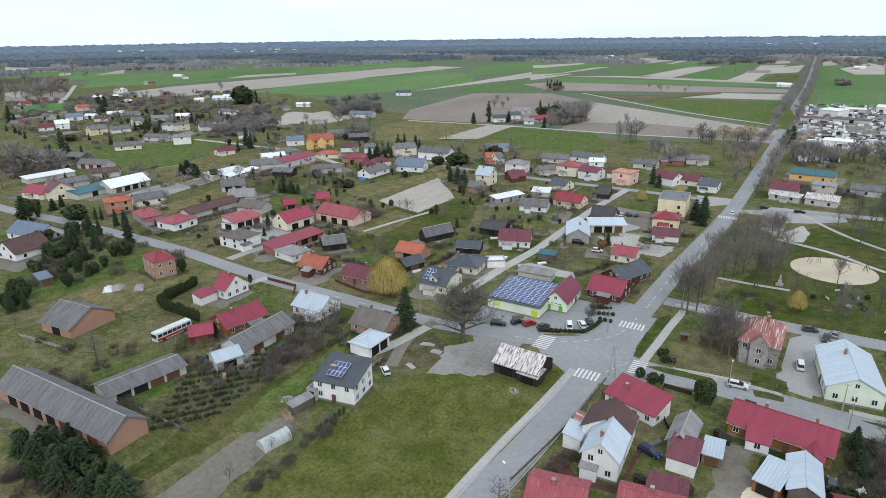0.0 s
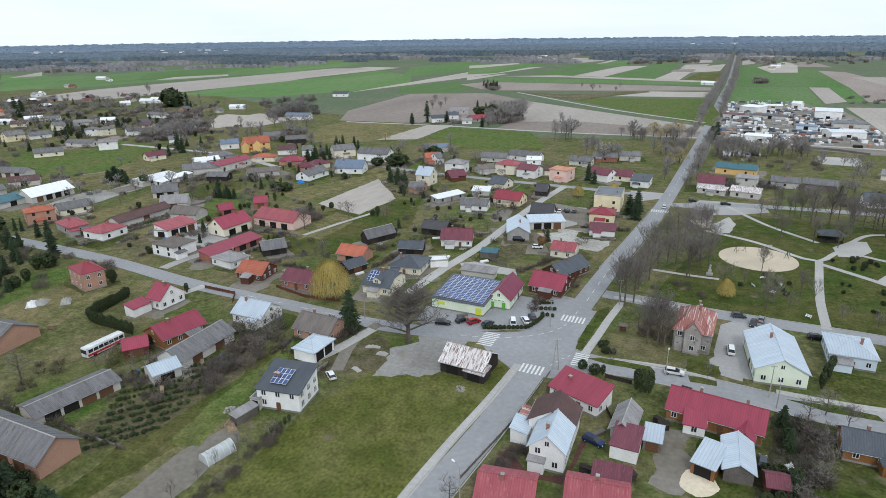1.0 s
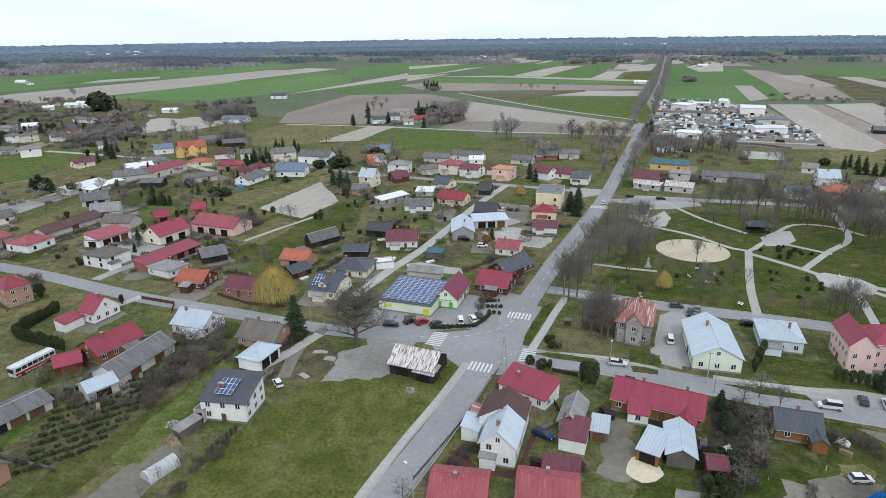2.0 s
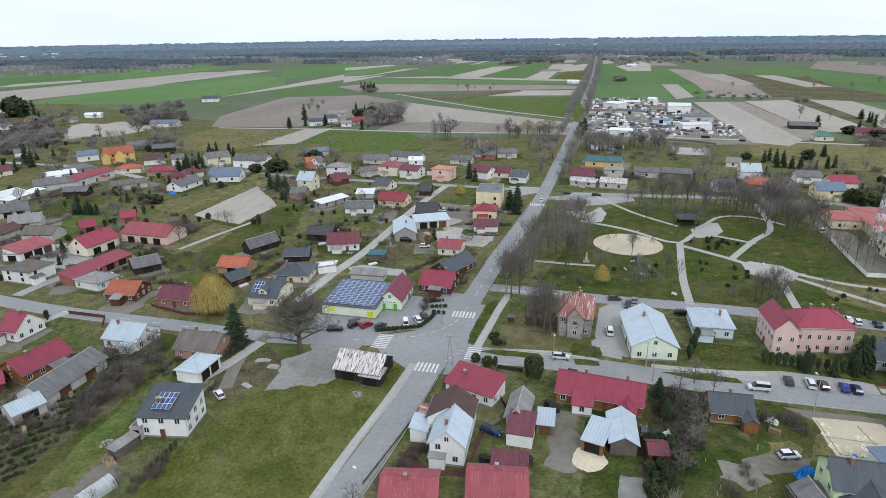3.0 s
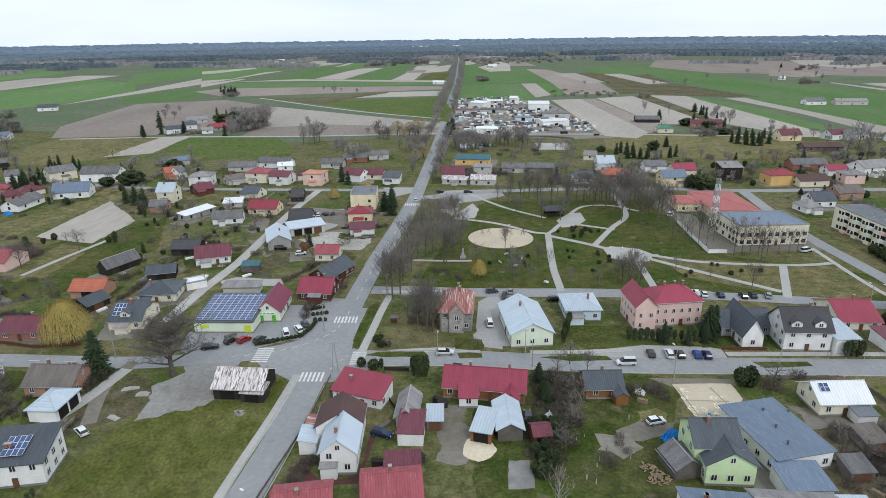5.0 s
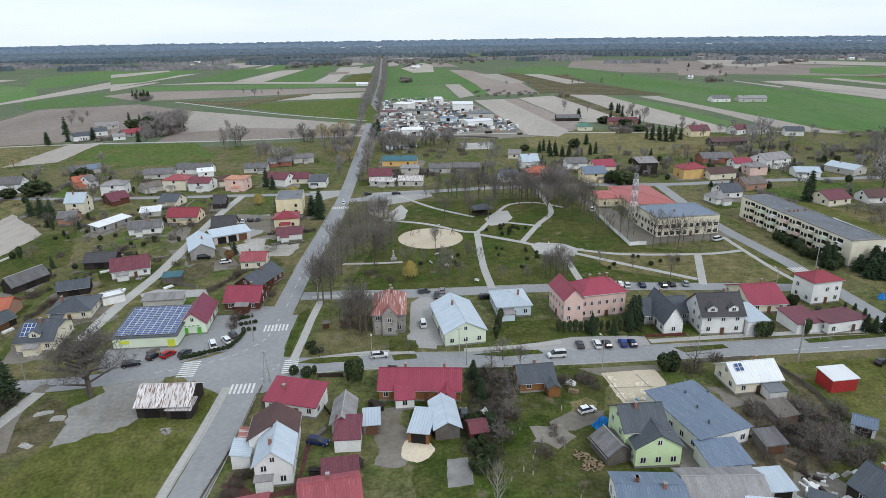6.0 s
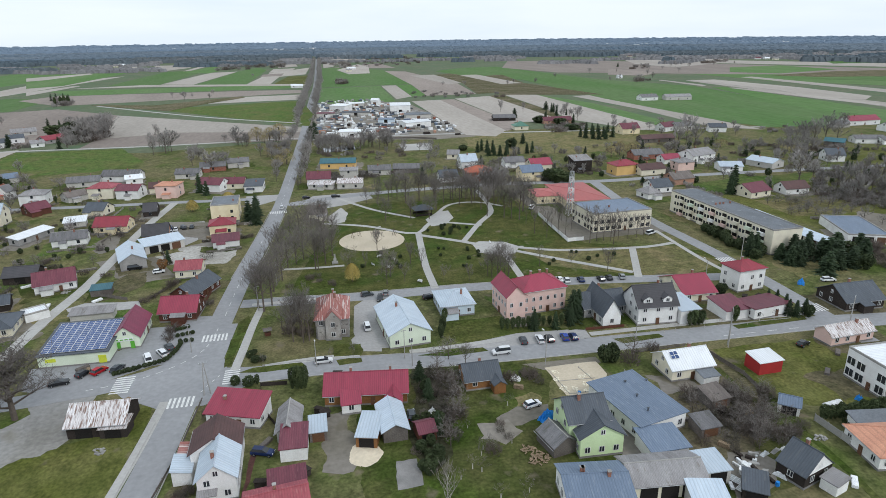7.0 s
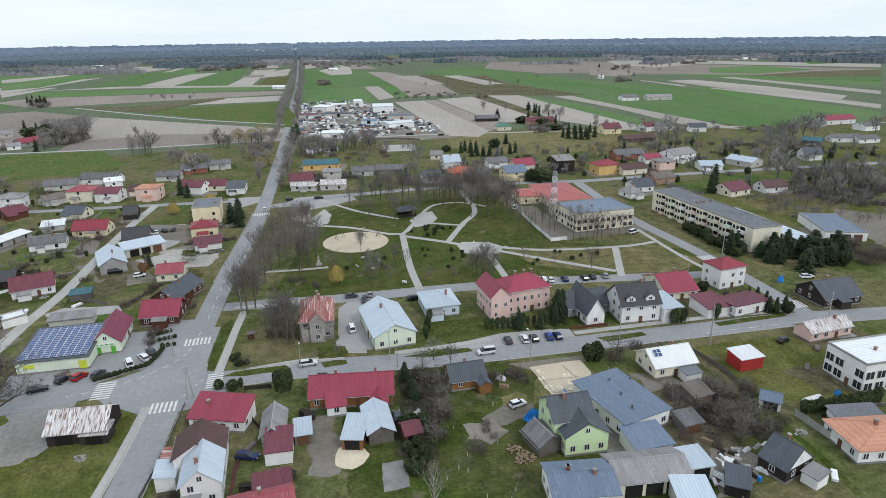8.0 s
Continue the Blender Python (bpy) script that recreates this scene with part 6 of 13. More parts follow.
flat('forecourt', [(5.5, 156.0), (6.8, 173.4), (12.0, 179.8), (15.9, 178.2), (15.0, 158.1), (18.7, 151.7), (25.1, 151.2), (24.8, 146.8), (12.1, 146.3), (6.4, 147.2)], PAVING, 0.041, 'grey paved forecourt beside the hall', 0.0)

flat('verge', [(-0.4, 149.6), (2.3, 149.9), (6.7, 148.5), (7.3, 145.2), (6.5, 142.6), (-0.3, 143.4)], LAWN, 0.0790, 'grass island before the old house', 0.15)
flat('verge', [(0.2, 141.5), (3.3, 141.6), (6.4, 141.1), (6.6, 139.0), (0.9, 138.4)], LAWN, 0.0792, 'grass strip beside the street', 0.15)
flat('verge', [(-23.4, 140.4), (-20.2, 142.1), (-8.6, 142.2), (-7.4, 140.4), (-10.6, 139.5), (-18.6, 139.3)], LAWN, 0.0794, 'grass strip beside the street', 0.15)

flat('yard', [(-31.9, 96.0), (-30.1, 98.7), (-25.8, 93.8), (-20.7, 93.8), (-18.5, 94.9), (-18.1, 103.5), (-17.6, 108.4), (-16.7, 106.9), (-17.7, 97.7), (-18.4, 92.6), (-22.2, 91.9), (-28.5, 92.5)], REDPAVE, 0.0301, 'dark red paving round the villa', 0.3)
# darker ground along the hedge line
flat('garden', [(18.4, 137.0), (22.1, 137.1), (23.4, 113.5), (20.2, 98.5), (16.1, 94.6), (13.9, 105.4), (17.2, 120.0)], DARKGROUND, 0.0297, 'dark patch of ground under a hedge', 1.0)
flat('yard', [(33.0, 109.1), (38.6, 111.3), (46.0, 110.9), (45.1, 107.6), (39.3, 106.2), (37.2, 104.8), (33.5, 105.6)], DIRT, 0.0298, 'trodden grey patch behind the green house', 0.8)
flat('yard', [(39.1, 115.5), (42.8, 116.2), (45.1, 114.1), (42.7, 111.0), (38.6, 111.3)], DRYGRASS, 0.0299, 'worn dry grass where a car stands', 0.8)
flat('yard', [(30.0, 107.1), (35.6, 107.1), (36.6, 103.0), (32.5, 99.7), (29.2, 101.6)], DIRT, 0.03005, 'trodden muddy patch in a garden', 1.5)
flat('yard', [(58.7, 109.3), (59.9, 104.7), (60.1, 98.0), (56.8, 90.4), (52.8, 90.8), (56.0, 96.4), (56.6, 104.1)], DIRT, 0.0303, 'cluttered gravel yard between the houses', 0.4)
flat('garden', [(70.1, 84.0), (74.1, 87.5), (80.3, 87.1), (81.1, 83.6), (75.9, 77.5), (71.5, 74.8), (66.0, 76.1)], DIRT, 0.0304, 'muddy garden yard strewn with scrap', 1.0)

flat('yard', [(-64.1, 234.4), (-63.0, 245.7), (-42.4, 242.8), (-32.8, 240.7), (-35.1, 222.3), (-47.7, 223.1), (-56.1, 225.9)], PALEYARD, 0.0306, 'pale bare sandy yard beside the garages', 0.8)
flat('parking', [(-69.4, 283.6), (-49.0, 277.2), (-45.8, 253.8), (-65.6, 261.2)], DIRT, 0.0625, 'dark gravel car park behind the shops', 0.4)
flat('yard', [(-93.3, 254.3), (-88.8, 263.7), (-82.7, 268.9), (-80.9, 249.1), (-85.5, 243.6)], DIRT, 0.0307, 'muddy yard with pale rubble', 1.0)
flat('yard', [(-73.0, 217.0), (-74.1, 227.1), (-58.5, 226.5), (-51.2, 211.5), (-61.2, 209.5)], DIRT, 0.0308, 'worn yard before the garages', 1.0)
flat('strip', [(-94.5, 72.6), (-97.1, 88.7), (-97.4, 114.3), (-99.0, 120.9), (-92.8, 111.1), (-91.5, 96.3), (-88.0, 74.9)], SPRING, 0.0309, 'bright green grass strip beside a thicket', 0.8)

# ---- streets
main_road = road([(-52, -60), (-46, 20), (-40.5, 70), (-38.6, 85), (-36.4, 105), (-34.6, 128), (-33.5, 145), (-32, 165), (-29, 205), (-20.5, 295), (-15.5, 410), (-11.5, 520), (-4, 830), (2.3, 1044), (13.6, 1960), (28, 3200), (45, 4700)], 6.7)
street_west = road([(-31.5, 168), (-34, 154), (-41, 146), (-50, 141.5), (-60, 139.5), (-82, 136.8), (-115, 138.2), (-152, 139.5), (-204, 145.4), (-274, 147.4), (-325, 146), (-420, 152), (-600, 170)], 6.2, z=0.054)
street_east = road([(-33, 141), (-20, 138.8), (0, 138.6), (32, 135.6), (63, 134.6), (95, 133.7), (131, 133), (160, 130), (220, 124), (330, 116), (600, 100)], 7.6, z=0.052)
road([(-27, 183), (7, 180.3), (43, 179.6), (80, 177), (125, 170), (139, 168)], 6.0, z=0.057)
road([(-17, 300), (0, 307), (31, 313.5), (92, 316), (154, 309), (190, 310), (280, 307), (420, 300), (700, 290)], 6.0, z=0.058)
road([(138, 120), (138.5, 134), (139.5, 150), (140.5, 187), (139, 241), (146, 309)], 5.6, z=0.0602)
road([(-84, 160), (-82.5, 182), (-79, 210), (-76.4, 274), (-72, 318)], 3.8, PALEPATH, 0.062, label='narrow pale lane between the plots')
road([(-13, 497), (74, 499), (166, 489), (300, 470), (520, 440), (900, 400)], 4.5, PALEPATH, 0.062, label='pale side road')
road([(-34.8, 315.4), (-72.0, 318.4), (-105.8, 320.0), (-133.0, 322.1), (-159.0, 324.3), (-198.7, 332.7), (-231.6, 343.9)], 5.0, ASPHALT, 0.0567, 'road', 'narrow asphalt street')
road([(-415.4, 331.3), (-358.2, 329.8), (-304.1, 325.2), (-248.1, 304.6)], 4.5, PALEPATH, 0.0574, 'road', 'pale gravel field road')
road([(-718.8, 388.1), (-888.4, 506.7), (-1082.1, 635.2)], 6.0, PALEPATH, 0.0581, 'road', 'pale gravel field road')
road([(-320.5, 497.0), (-219.5, 502.6), (-121.1, 499.6), (-43.7, 506.0), (-15.3, 508.3)], 4.0, PALEPATH, 0.0588, 'road', 'pale gravel field road')
road([(-13.2, 596.7), (-108.3, 670.8), (-255.1, 821.9)], 4.0, PALEPATH, 0.0595, 'road', 'pale gravel field road')
road([(-78.7, 110.8), (-83.0, 125.4), (-81.9, 136.9)], 3.2, DIRT, 0.0602, 'path', 'gravel drive')
road([(-89.0, 108.4), (-85.2, 117.8), (-81.8, 133.7)], 3.2, PALEPATH, 0.0609, 'path', 'pale paved drive')
road([(-152.5, 118.2), (-151.0, 131.9), (-148.7, 139.8)], 3.0, PALEPATH, 0.0616, 'path', 'pale paved drive')
road([(-151.0, 197.1), (-146.6, 215.7), (-141.2, 235.6)], 2.0, PALEPATH, 0.0623, 'path', 'pale garden path')
road([(-174.9, 146.6), (-174.5, 157.2), (-171.1, 168.7)], 4.0, PAVING, 0.0630, 'path', 'paved drive')
road([(91.0, 117.0), (90.4, 105.1), (91.1, 97.6), (92.7, 89.5), (92.1, 77.5), (90.9, 70.1)], 1.5, ROUGH, 0.0337, 'path', 'overgrown track beside the wall')

# ---- park paths
road([(5.2, 310.9), (22.4, 281.6), (39.5, 263.0)], 1.92, PALEPATH, 0.0651, 'path', 'pale paved park path')
road([(-1.3, 264.1), (17.5, 255.3), (32.6, 241.9), (37.6, 240.7), (44.5, 253.0), (53.8, 264.2)], 2.08, PALEPATH, 0.0658, 'path', 'pale paved park path')
road([(37.6, 240.7), (34.0, 202.7), (33.4, 181.4)], 2.56, PALEPATH, 0.0665, 'path', 'pale paved park path')
road([(50.4, 266.9), (60.1, 281.6), (72.9, 282.7), (83.3, 272.7)], 1.76, PALEPATH, 0.0672, 'path', 'pale paved park path')
road([(79.2, 306.9), (76.0, 266.4), (65.3, 247.9), (53.0, 225.1)], 2.40, PALEPATH, 0.0679, 'path', 'pale paved park path')
road([(51.5, 253.0), (65.8, 245.2)], 1.92, PALEPATH, 0.0686, 'path', 'pale paved park path')
road([(37.8, 237.6), (53.6, 225.0), (63.5, 215.7), (74.2, 213.8)], 2.40, PALEPATH, 0.0693, 'path', 'pale paved park path')
road([(65.2, 213.9), (63.5, 184.3)], 2.40, PALEPATH, 0.0700, 'path', 'pale paved park path')
road([(71.9, 213.7), (87.3, 206.7), (119.7, 203.0), (131.4, 204.9)], 2.08, PALEPATH, 0.0707, 'path', 'pale paved park path')
road([(66.3, 213.7), (83.4, 197.0), (101.9, 180.1)], 2.24, PALEPATH, 0.0714, 'path', 'pale paved park path')
road([(113.4, 202.5), (101.5, 175.5)], 2.56, PALEPATH, 0.0721, 'path', 'pale paved park path')
road([(133.2, 220.8), (132.0, 185.5), (133.1, 169.7)], 1.76, PALEPATH, 0.0728, 'path', 'pale paved park path')
road([(-15.8, 210.4), (-4.2, 209.4), (5.7, 209.4)], 1.60, PALEPATH, 0.0735, 'path', 'pale paved park path')
road([(-23.7, 181.5), (-4.4, 181.4)], 1.92, PALEPATH, 0.0742, 'path', 'pale paved park path')
road([(-24.6, 141.9), (-23.4, 153.9), (-22.2, 167.2), (-20.8, 178.4)], 2.2, PALEPATH, 0.0749, 'path', 'pale paved footpath')
road([(-17.3, 142.0), (-5.1, 143.2), (6.2, 142.8)], 2.2, PALEPATH, 0.0756, 'path', 'pale paved footpath')
road([(19.0, 141.6), (34.1, 141.9), (45.2, 143.0)], 2.0, PALEPATH, 0.0763, 'path', 'pale paved footpath')
road([(68.5, 140.5), (82.0, 140.5), (108.1, 140.1), (133.1, 138.8)], 2.0, PALEPATH, 0.0770, 'path', 'pale paved footpath')
road([(-38.6, 130.8), (-40.0, 113.5), (-42.1, 94.5), (-43.4, 78.2), (-43.6, 70.7)], 2.0, PALEPATH, 0.0777, 'path', 'pale paved footpath along the road')
flat('plaza', [(55.7, 221.6), (59.1, 224.3), (68.6, 221.4), (72.7, 214.8), (68.9, 207.8), (63.1, 206.7), (55.8, 211.6)], PALEPATH, 0.052, 'small paved park square', 0.0)
flat('plaza', [(43.9, 259.2), (51.0, 269.6), (56.6, 271.2), (56.5, 258.9), (50.8, 249.7), (44.5, 248.7)], PALEPATH, 0.052, 'paved area round the pavilion', 0.0)

# ---- kerbs
kerb_line([(-43.6, 70), (-42.3, 85), (-40.3, 105), (-38.6, 124)])
kerb_line([(-36.8, 70), (-34.9, 85), (-32.7, 105), (-31, 126)])
kerb_line([(-25.4, 203), (-21.5, 240), (-17, 290)])
kerb_line([(-32.6, 205), (-28.5, 245), (-24.5, 290)])
kerb_line([(-18, 134.8), (0, 134.7), (32, 131.7), (63, 130.7), (95, 129.8), (131, 129.1)])
kerb_line([(-18, 142.8), (0, 142.5), (28, 139.8)])
kerb_line([(66, 138.4), (95, 137.6), (128, 137)])
kerb_line([(-18, 185.6), (7, 183.5), (43, 182.8), (80, 180.2)])
sand_pit = bmesh.new()
bmesh.ops.create_circle(sand_pit, cap_ends=True, segments=40, radius=13)
pit = tagged(new("sand_pit", mesh_of("sand_pit", sand_pit, SAND)), "round playground of pale sand in the park", "playground", kind="structure")
pit.location = (18.0, 235.5, 0.08)

# ---- the far woods: pine and bare forest between clearings, out to the horizon ----
def far_woods(name, mat, label, near, far, low, high, tall, seed, step):
    """Many jagged crowns, thinned by a noise pattern into patches with clearings."""
    rng = random.Random(seed)
    v, f = [], []
    r = near
    while r < far:
        d = step * (r / near) ** 0.9
        n = int(r * radians(128) / d)
        for i in range(n):
            a = radians(-50) + radians(128) * (i + rng.random()) / n
            rr = r + rng.uniform(-0.5, 0.5) * d
            x, y = -rr * math.sin(a), rr * math.cos(a)
            # elongated clearings; the woods close up with distance
            k = noise.noise(Vector((x / 520 + seed, y / 300, 0))) + 0.45 * noise.noise(Vector((x / 150, y / 90 + seed, 3))) + (rr - 2050) / 1500
            if not low < k < high or abs(x - 8) < 14:
                continue
            h = tall * rng.uniform(0.75, 1.2) * (1 + 0.75 * max(0.0, rr - 3900) / 1000)  # the land rises a little towards the horizon
            w = d * rng.uniform(1.1, 1.7)
            b = len(v)
            t0 = rng.uniform(0, 6.283)
            for z, k in ((h * 0.3 - 5, 0.9), (h, 0.42)):
                for j in range(4):
                    an = t0 + 1.5708 * j + rng.uniform(-0.3, 0.3)
                    v.append((x + w * k * math.cos(an), y + w * k * math.sin(an), z + (rng.uniform(-0.12, 0.12) * h if z == h else 0)))
            for j in range(4):
                i2 = (j + 1) % 4
                f.append((b + j, b + i2, b + 4 + i2, b + 4 + j))
            f.append((b + 4, b + 5, b + 6, b + 7))
        r += d
    ob = new(name, mesh_py(name, v, f, mat))
    return tagged(ob, label, "forest", kind="stuff")


# Each farther ring takes a bluer material that stands for haze.
far_woods("pine_forest", NEARWOOD, "pine woods in a haze-blue colour beyond the fields", 1800, 2450, 0.12, 9.0, 10, 3, 9.5)
far_woods("pine_forest", MIDWOOD, "distant pine forest in a paler haze-blue colour", 2450, 3400, 0.06, 9.0, 11, 3, 15.0)
far_woods("pine_forest", FOREST, "pine forest on the horizon, haze held in its pale blue colour", 3400, 4950, 0.06, 9.0, 13, 3, 22.0)
far_woods("bare_forest", BROWNWOOD, "distant grey brown bare woodland", 1650, 2500, -0.02, 0.10, 7, 8, 8.5)


def far_village():
    """Pale houses of distant villages, standing among the woods."""
    rng = random.Random(15)
    bm = bmesh.new()
    for a0, r0, n in ((-38, 3900, 26), (-33, 4200, 30), (-27, 3600, 22), (-21, 4000, 16), (2, 3300, 10), (14, 3800, 12), (33, 3500, 14), (46, 3000, 10), (55, 3400, 14)):
        for k in range(n):
            a, r = radians(a0 + rng.gauss(0, 2.0)), r0 + rng.gauss(0, 120)
            box_turned(bm, -r * math.sin(a), r * math.cos(a), 0, rng.uniform(9, 26), rng.uniform(8, 13), rng.uniform(11, 15), rng.uniform(0, 3))
    tagged(new("far_village", mesh_of("far_village", bm, WALL["white"])), "pale buildings of distant villages among the woods", "buildings", kind="stuff")


far_village()

# ---- buildings ----
# ---- west of the junction: farms along the street
shed(-128.4, 60.0, -0.3, 41.0, 8.4, 3.5, 3.0, 'grey', 'brick', 'gable', gates=7, label='long brick barn with a grey fibre cement roof and white ridge', name='barn')
shed(-126.5, 76.0, 78.8, 18.1, 8.0, 2.4, 1.2, 'grey', 'silicate', 'gable', gates=4, label='long low outbuilding under a grey sheet roof')
shed(-170.6, 87.6, 4.0, 12.6, 13.6, 3.0, 3.6, 'grey', 'brick', 'gable', gates=1, label='old brick barn with a grey roof on the meadow', name='barn')
house(-185.6, 125.8, 72.8, 6.9, 11.5, 6.0, 2.2, 'red', 'brick', 'hip', 2, label='two-storey brick house with a red hipped roof')
shed(-151.8, 116.3, 86.4, 6.0, 4.0, 2.6, 0.9, 'crimson', 'white', 'mono', gates=0, label='low porch wing under a crimson lean-to roof', name='porch_wing')
house(-149.0, 124.1, 86.4, 8.8, 6.1, 3.4, 3.6, 'crimson', 'white', 'gable', 1, across=True, label='white house with a steep crimson roof behind a hedge')
house(-129.3, 109.1, 78.0, 12.5, 9.0, 3.0, 2.6, 'crimson', 'wood', 'gable', 1, label='long timber house with a crimson metal roof')
shed(-132.6, 98.8, 50.6, 5.9, 7.0, 2.5, 1.6, 'crimson', 'brownwood', 'gable', label='low annexe with a crimson roof')
shed(-117.3, 104.7, 89.4, 18.2, 8.0, 2.8, 2.2, 'grey', 'silicate', 'gable', gates=2, label='long stone outbuilding with a grey roof')
shed(-116.3, 92.5, 67.4, 6.6, 6.0, 2.4, 1.5, 'blue', 'silicate', 'gable', label='shed with a pale metal roof')
house(-115.8, 126.5, -1.1, 10.3, 9.0, 3.2, 2.8, 'blue', 'white', 'gable', 1, label='white house with a pale blue metal roof')
house(-93.4, 125.8, -2.0, 11.5, 9.0, 3.0, 2.8, 'taupe', 'brick', 'gable', 1, label='small brick house with a weathered grey roof')
shed(-88.5, 115.6, 87.5, 8.3, 6.3, 3.2, 1.6, 'blue', 'white', 'hip', gates=2, label='white double garage with a pale blue hipped roof', name='garage')
house(-81.6, 95.9, 9.1, 10.2, 9.0, 4.9, 2.0, 'dark', 'white', 'mono', 2, chimneys=2, label='white two-storey house with dark roof and solar panels', name='villa')
shed(-86.2, 92.2, 5.2, 2.3, 5.0, 2.6, 0.3, 'tar', 'silicate', 'flat', gates=1, label='low terrace wing of the white house', name='annexe')
shed(-85.9, 86.2, 79.7, 5.6, 2.0, 2.0, 0.3, 'palegrey', 'greywood', 'mono', gates=0, label='low shed with a white metal roof')

# ---- at the junction
shed(-49.2, 124.6, -3.8, 11.3, 9.0, 2.9, 2.6, 'rust', 'darkwood', 'gable', gates=2, label='derelict timber hut with a rusty tin roof', name='hut')
shed(-45.8, 121.0, -6.1, 5.3, 4.0, 2.2, 0.6, 'rust', 'darkwood', 'mono', gates=1, label='rusty lean-to in front of the hut', name='hut_annexe')
house(-64.2, 161.4, -1.0, 16.4, 16.6, 3.4, 1.2, 'dark', 'green', 'mono', 1, name='shop', category='shop', chimneys=0, windows='none', label='pale green shop with a roof full of solar panels')
house(-54.0, 166.9, 1.2, 6.9, 14.0, 3.4, 3.0, 'plum', 'green', 'gable', 1, across=True, name='shop', category='shop', windows='front', chimneys=0, label='pale green shop wing with a maroon gable roof')
house(-43.2, 179.1, -5.2, 10.3, 10.0, 3.0, 3.0, 'crimson', 'brownwood', 'gable', 1, label='timber house with a crimson roof beside the main road')
house(-41.9, 194.2, 66.0, 15.0, 8.0, 3.0, 2.6, 'dark', 'brownwood', 'gable', 1, label='house end with a dark grey roof')
house(-46.8, 213.7, -0.7, 8.3, 9.0, 3.2, 1.8, 'pinkred', 'cream', 'gable', 1, label='cream house with a faded red roof')

shed(-68.6, 182.5, 2.0, 11.5, 4.0, 2.2, 0.5, 'palegrey', 'silicate', 'mono', gates=0, label='long low shed under a pale sheet roof behind the shop')
shed(-71.7, 201.4, 6.0, 6.0, 4.0, 2.2, 0.5, 'teal', 'greywood', 'mono', gates=0, label='small shed with a teal roof beside the lane')

# ---- between the street and the lane
shed(-149.4, 175.6, 49.4, 8.6, 8.0, 2.6, 2.2, 'grey', 'darkwood', 'gable', label='dark timber shed with a grey roof')
shed(-119.2, 202.9, 64.0, 12.9, 4.8, 2.8, 2.6, 'grey', 'darkwood', 'gable', label='dark barn with a grey roof')
house(-138.2, 153.3, 5.7, 9.7, 9.0, 2.9, 2.6, 'orange', 'brownwood', 'gable', 1, label='dark timber house with an orange tiled roof')
house(-118.8, 153.2, 0.4, 11.4, 9.0, 2.9, 2.4, 'maroon', 'redbrick', 'gable', 1, label='red brick house with a maroon roof')
house(-154.9, 158.9, 81.0, 8.0, 10.3, 3.2, 1.9, 'palegrey', 'white', 'hip', 1, label='white house with a pale hipped roof')
house(-183.1, 160.3, 85.8, 10.1, 11.7, 4.6, 1.6, 'taupe', 'white', 'hip', 2, label='white house with a low grey hipped roof')
shed(-116.5, 181.1, 0.5, 10.4, 8.0, 2.8, 2.4, 'orange', 'brick', 'gable', label='brick outbuilding with an orange roof')
shed(-111.3, 170.9, 67.9, 7.7, 6.0, 2.4, 1.6, 'dark', 'darkwood', 'gable', label='dark shed with a rounded roof')
house(-92.9, 160.6, 2.2, 9.3, 12.0, 3.2, 3.4, 'dark', 'cream', 'halfhip', 1, dormer=1, label='cream house with dark half-hipped roof and solar panels', name='villa')
house(-93.0, 178.9, 6.2, 11.3, 11.0, 3.0, 2.2, 'dark', 'cream', 'hip', 1, label='cream bungalow with a dark hipped roof')
shed(-85.6, 186.7, 32.6, 6.3, 5.0, 2.4, 0.3, 'white', 'white', 'flat', gates=0, label='white storage container beside the lane', name='container')
shed(-100.8, 196.2, 15.6, 9.0, 7.0, 2.4, 1.6, 'dark', 'darkwood', 'gable', label='low dark timber garden shed')
house(-88.8, 211.9, 17.9, 11.8, 11.0, 3.0, 2.8, 'maroon', 'white', 'gable', 1, label='white house with a maroon roof')
shed(-101.7, 220.7, 1.6, 10.2, 8.0, 2.8, 2.2, 'anthracite', 'darkwood', 'gable', label='dark timber outbuilding in a garden')
house(-182.6, 189.8, 82.0, 14.7, 9.6, 4.0, 3.4, 'crimson', 'cream', 'gable', 1, gates=2, label='cream barn house with a crimson roof')
house(-168.5, 206.2, -3.2, 21.4, 12.0, 3.8, 3.0, 'pinkred', 'pink', 'gable', 1, windows='none', gates=3, chimneys=0, label='pink garage building with a faded red roof')
shed(-203.9, 210.3, 54.4, 6.3, 8.0, 2.8, 2.2, 'crimson', 'redbrick', 'gable', label='small shed with a crimson roof')
shed(-196.9, 226.7, 36.5, 6.2, 8.0, 2.8, 2.2, 'crimson', 'redbrick', 'gable', label='small shed with a crimson roof')
shed(-164.6, 170.3, 84.3, 25.3, 6.0, 2.5, 1.2, 'crimson', 'redbrick', 'mono', gates=4, label='long low outbuilding with a crimson roof')
shed(-203.9, 180.9, 82.6, 13.9, 9.0, 3.2, 1.4, 'pinkred', 'white', 'mono', gates=3, label='white garages with a faded red roof', name='garage')
shed(-204.4, 176.9, 7.7, 7.1, 8.0, 2.6, 0.4, 'white', 'white', 'flat', label='white flat roofed garage', name='garage')
shed(-215.5, 199.4, 10.5, 13.2, 9.0, 2.8, 2.4, 'taupe', 'silicate', 'gable', label='grey outbuilding in a yard')
shed(-235.6, 211.1, 37.0, 12.1, 10.0, 3.0, 2.8, 'palegrey', 'silicate', 'gable', label='pale barn in a yard')
shed(-257.4, 225.5, 44.6, 11.9, 9.0, 3.0, 2.8, 'grey', 'silicate', 'gable', gates=2, label='grey barn with open bays')
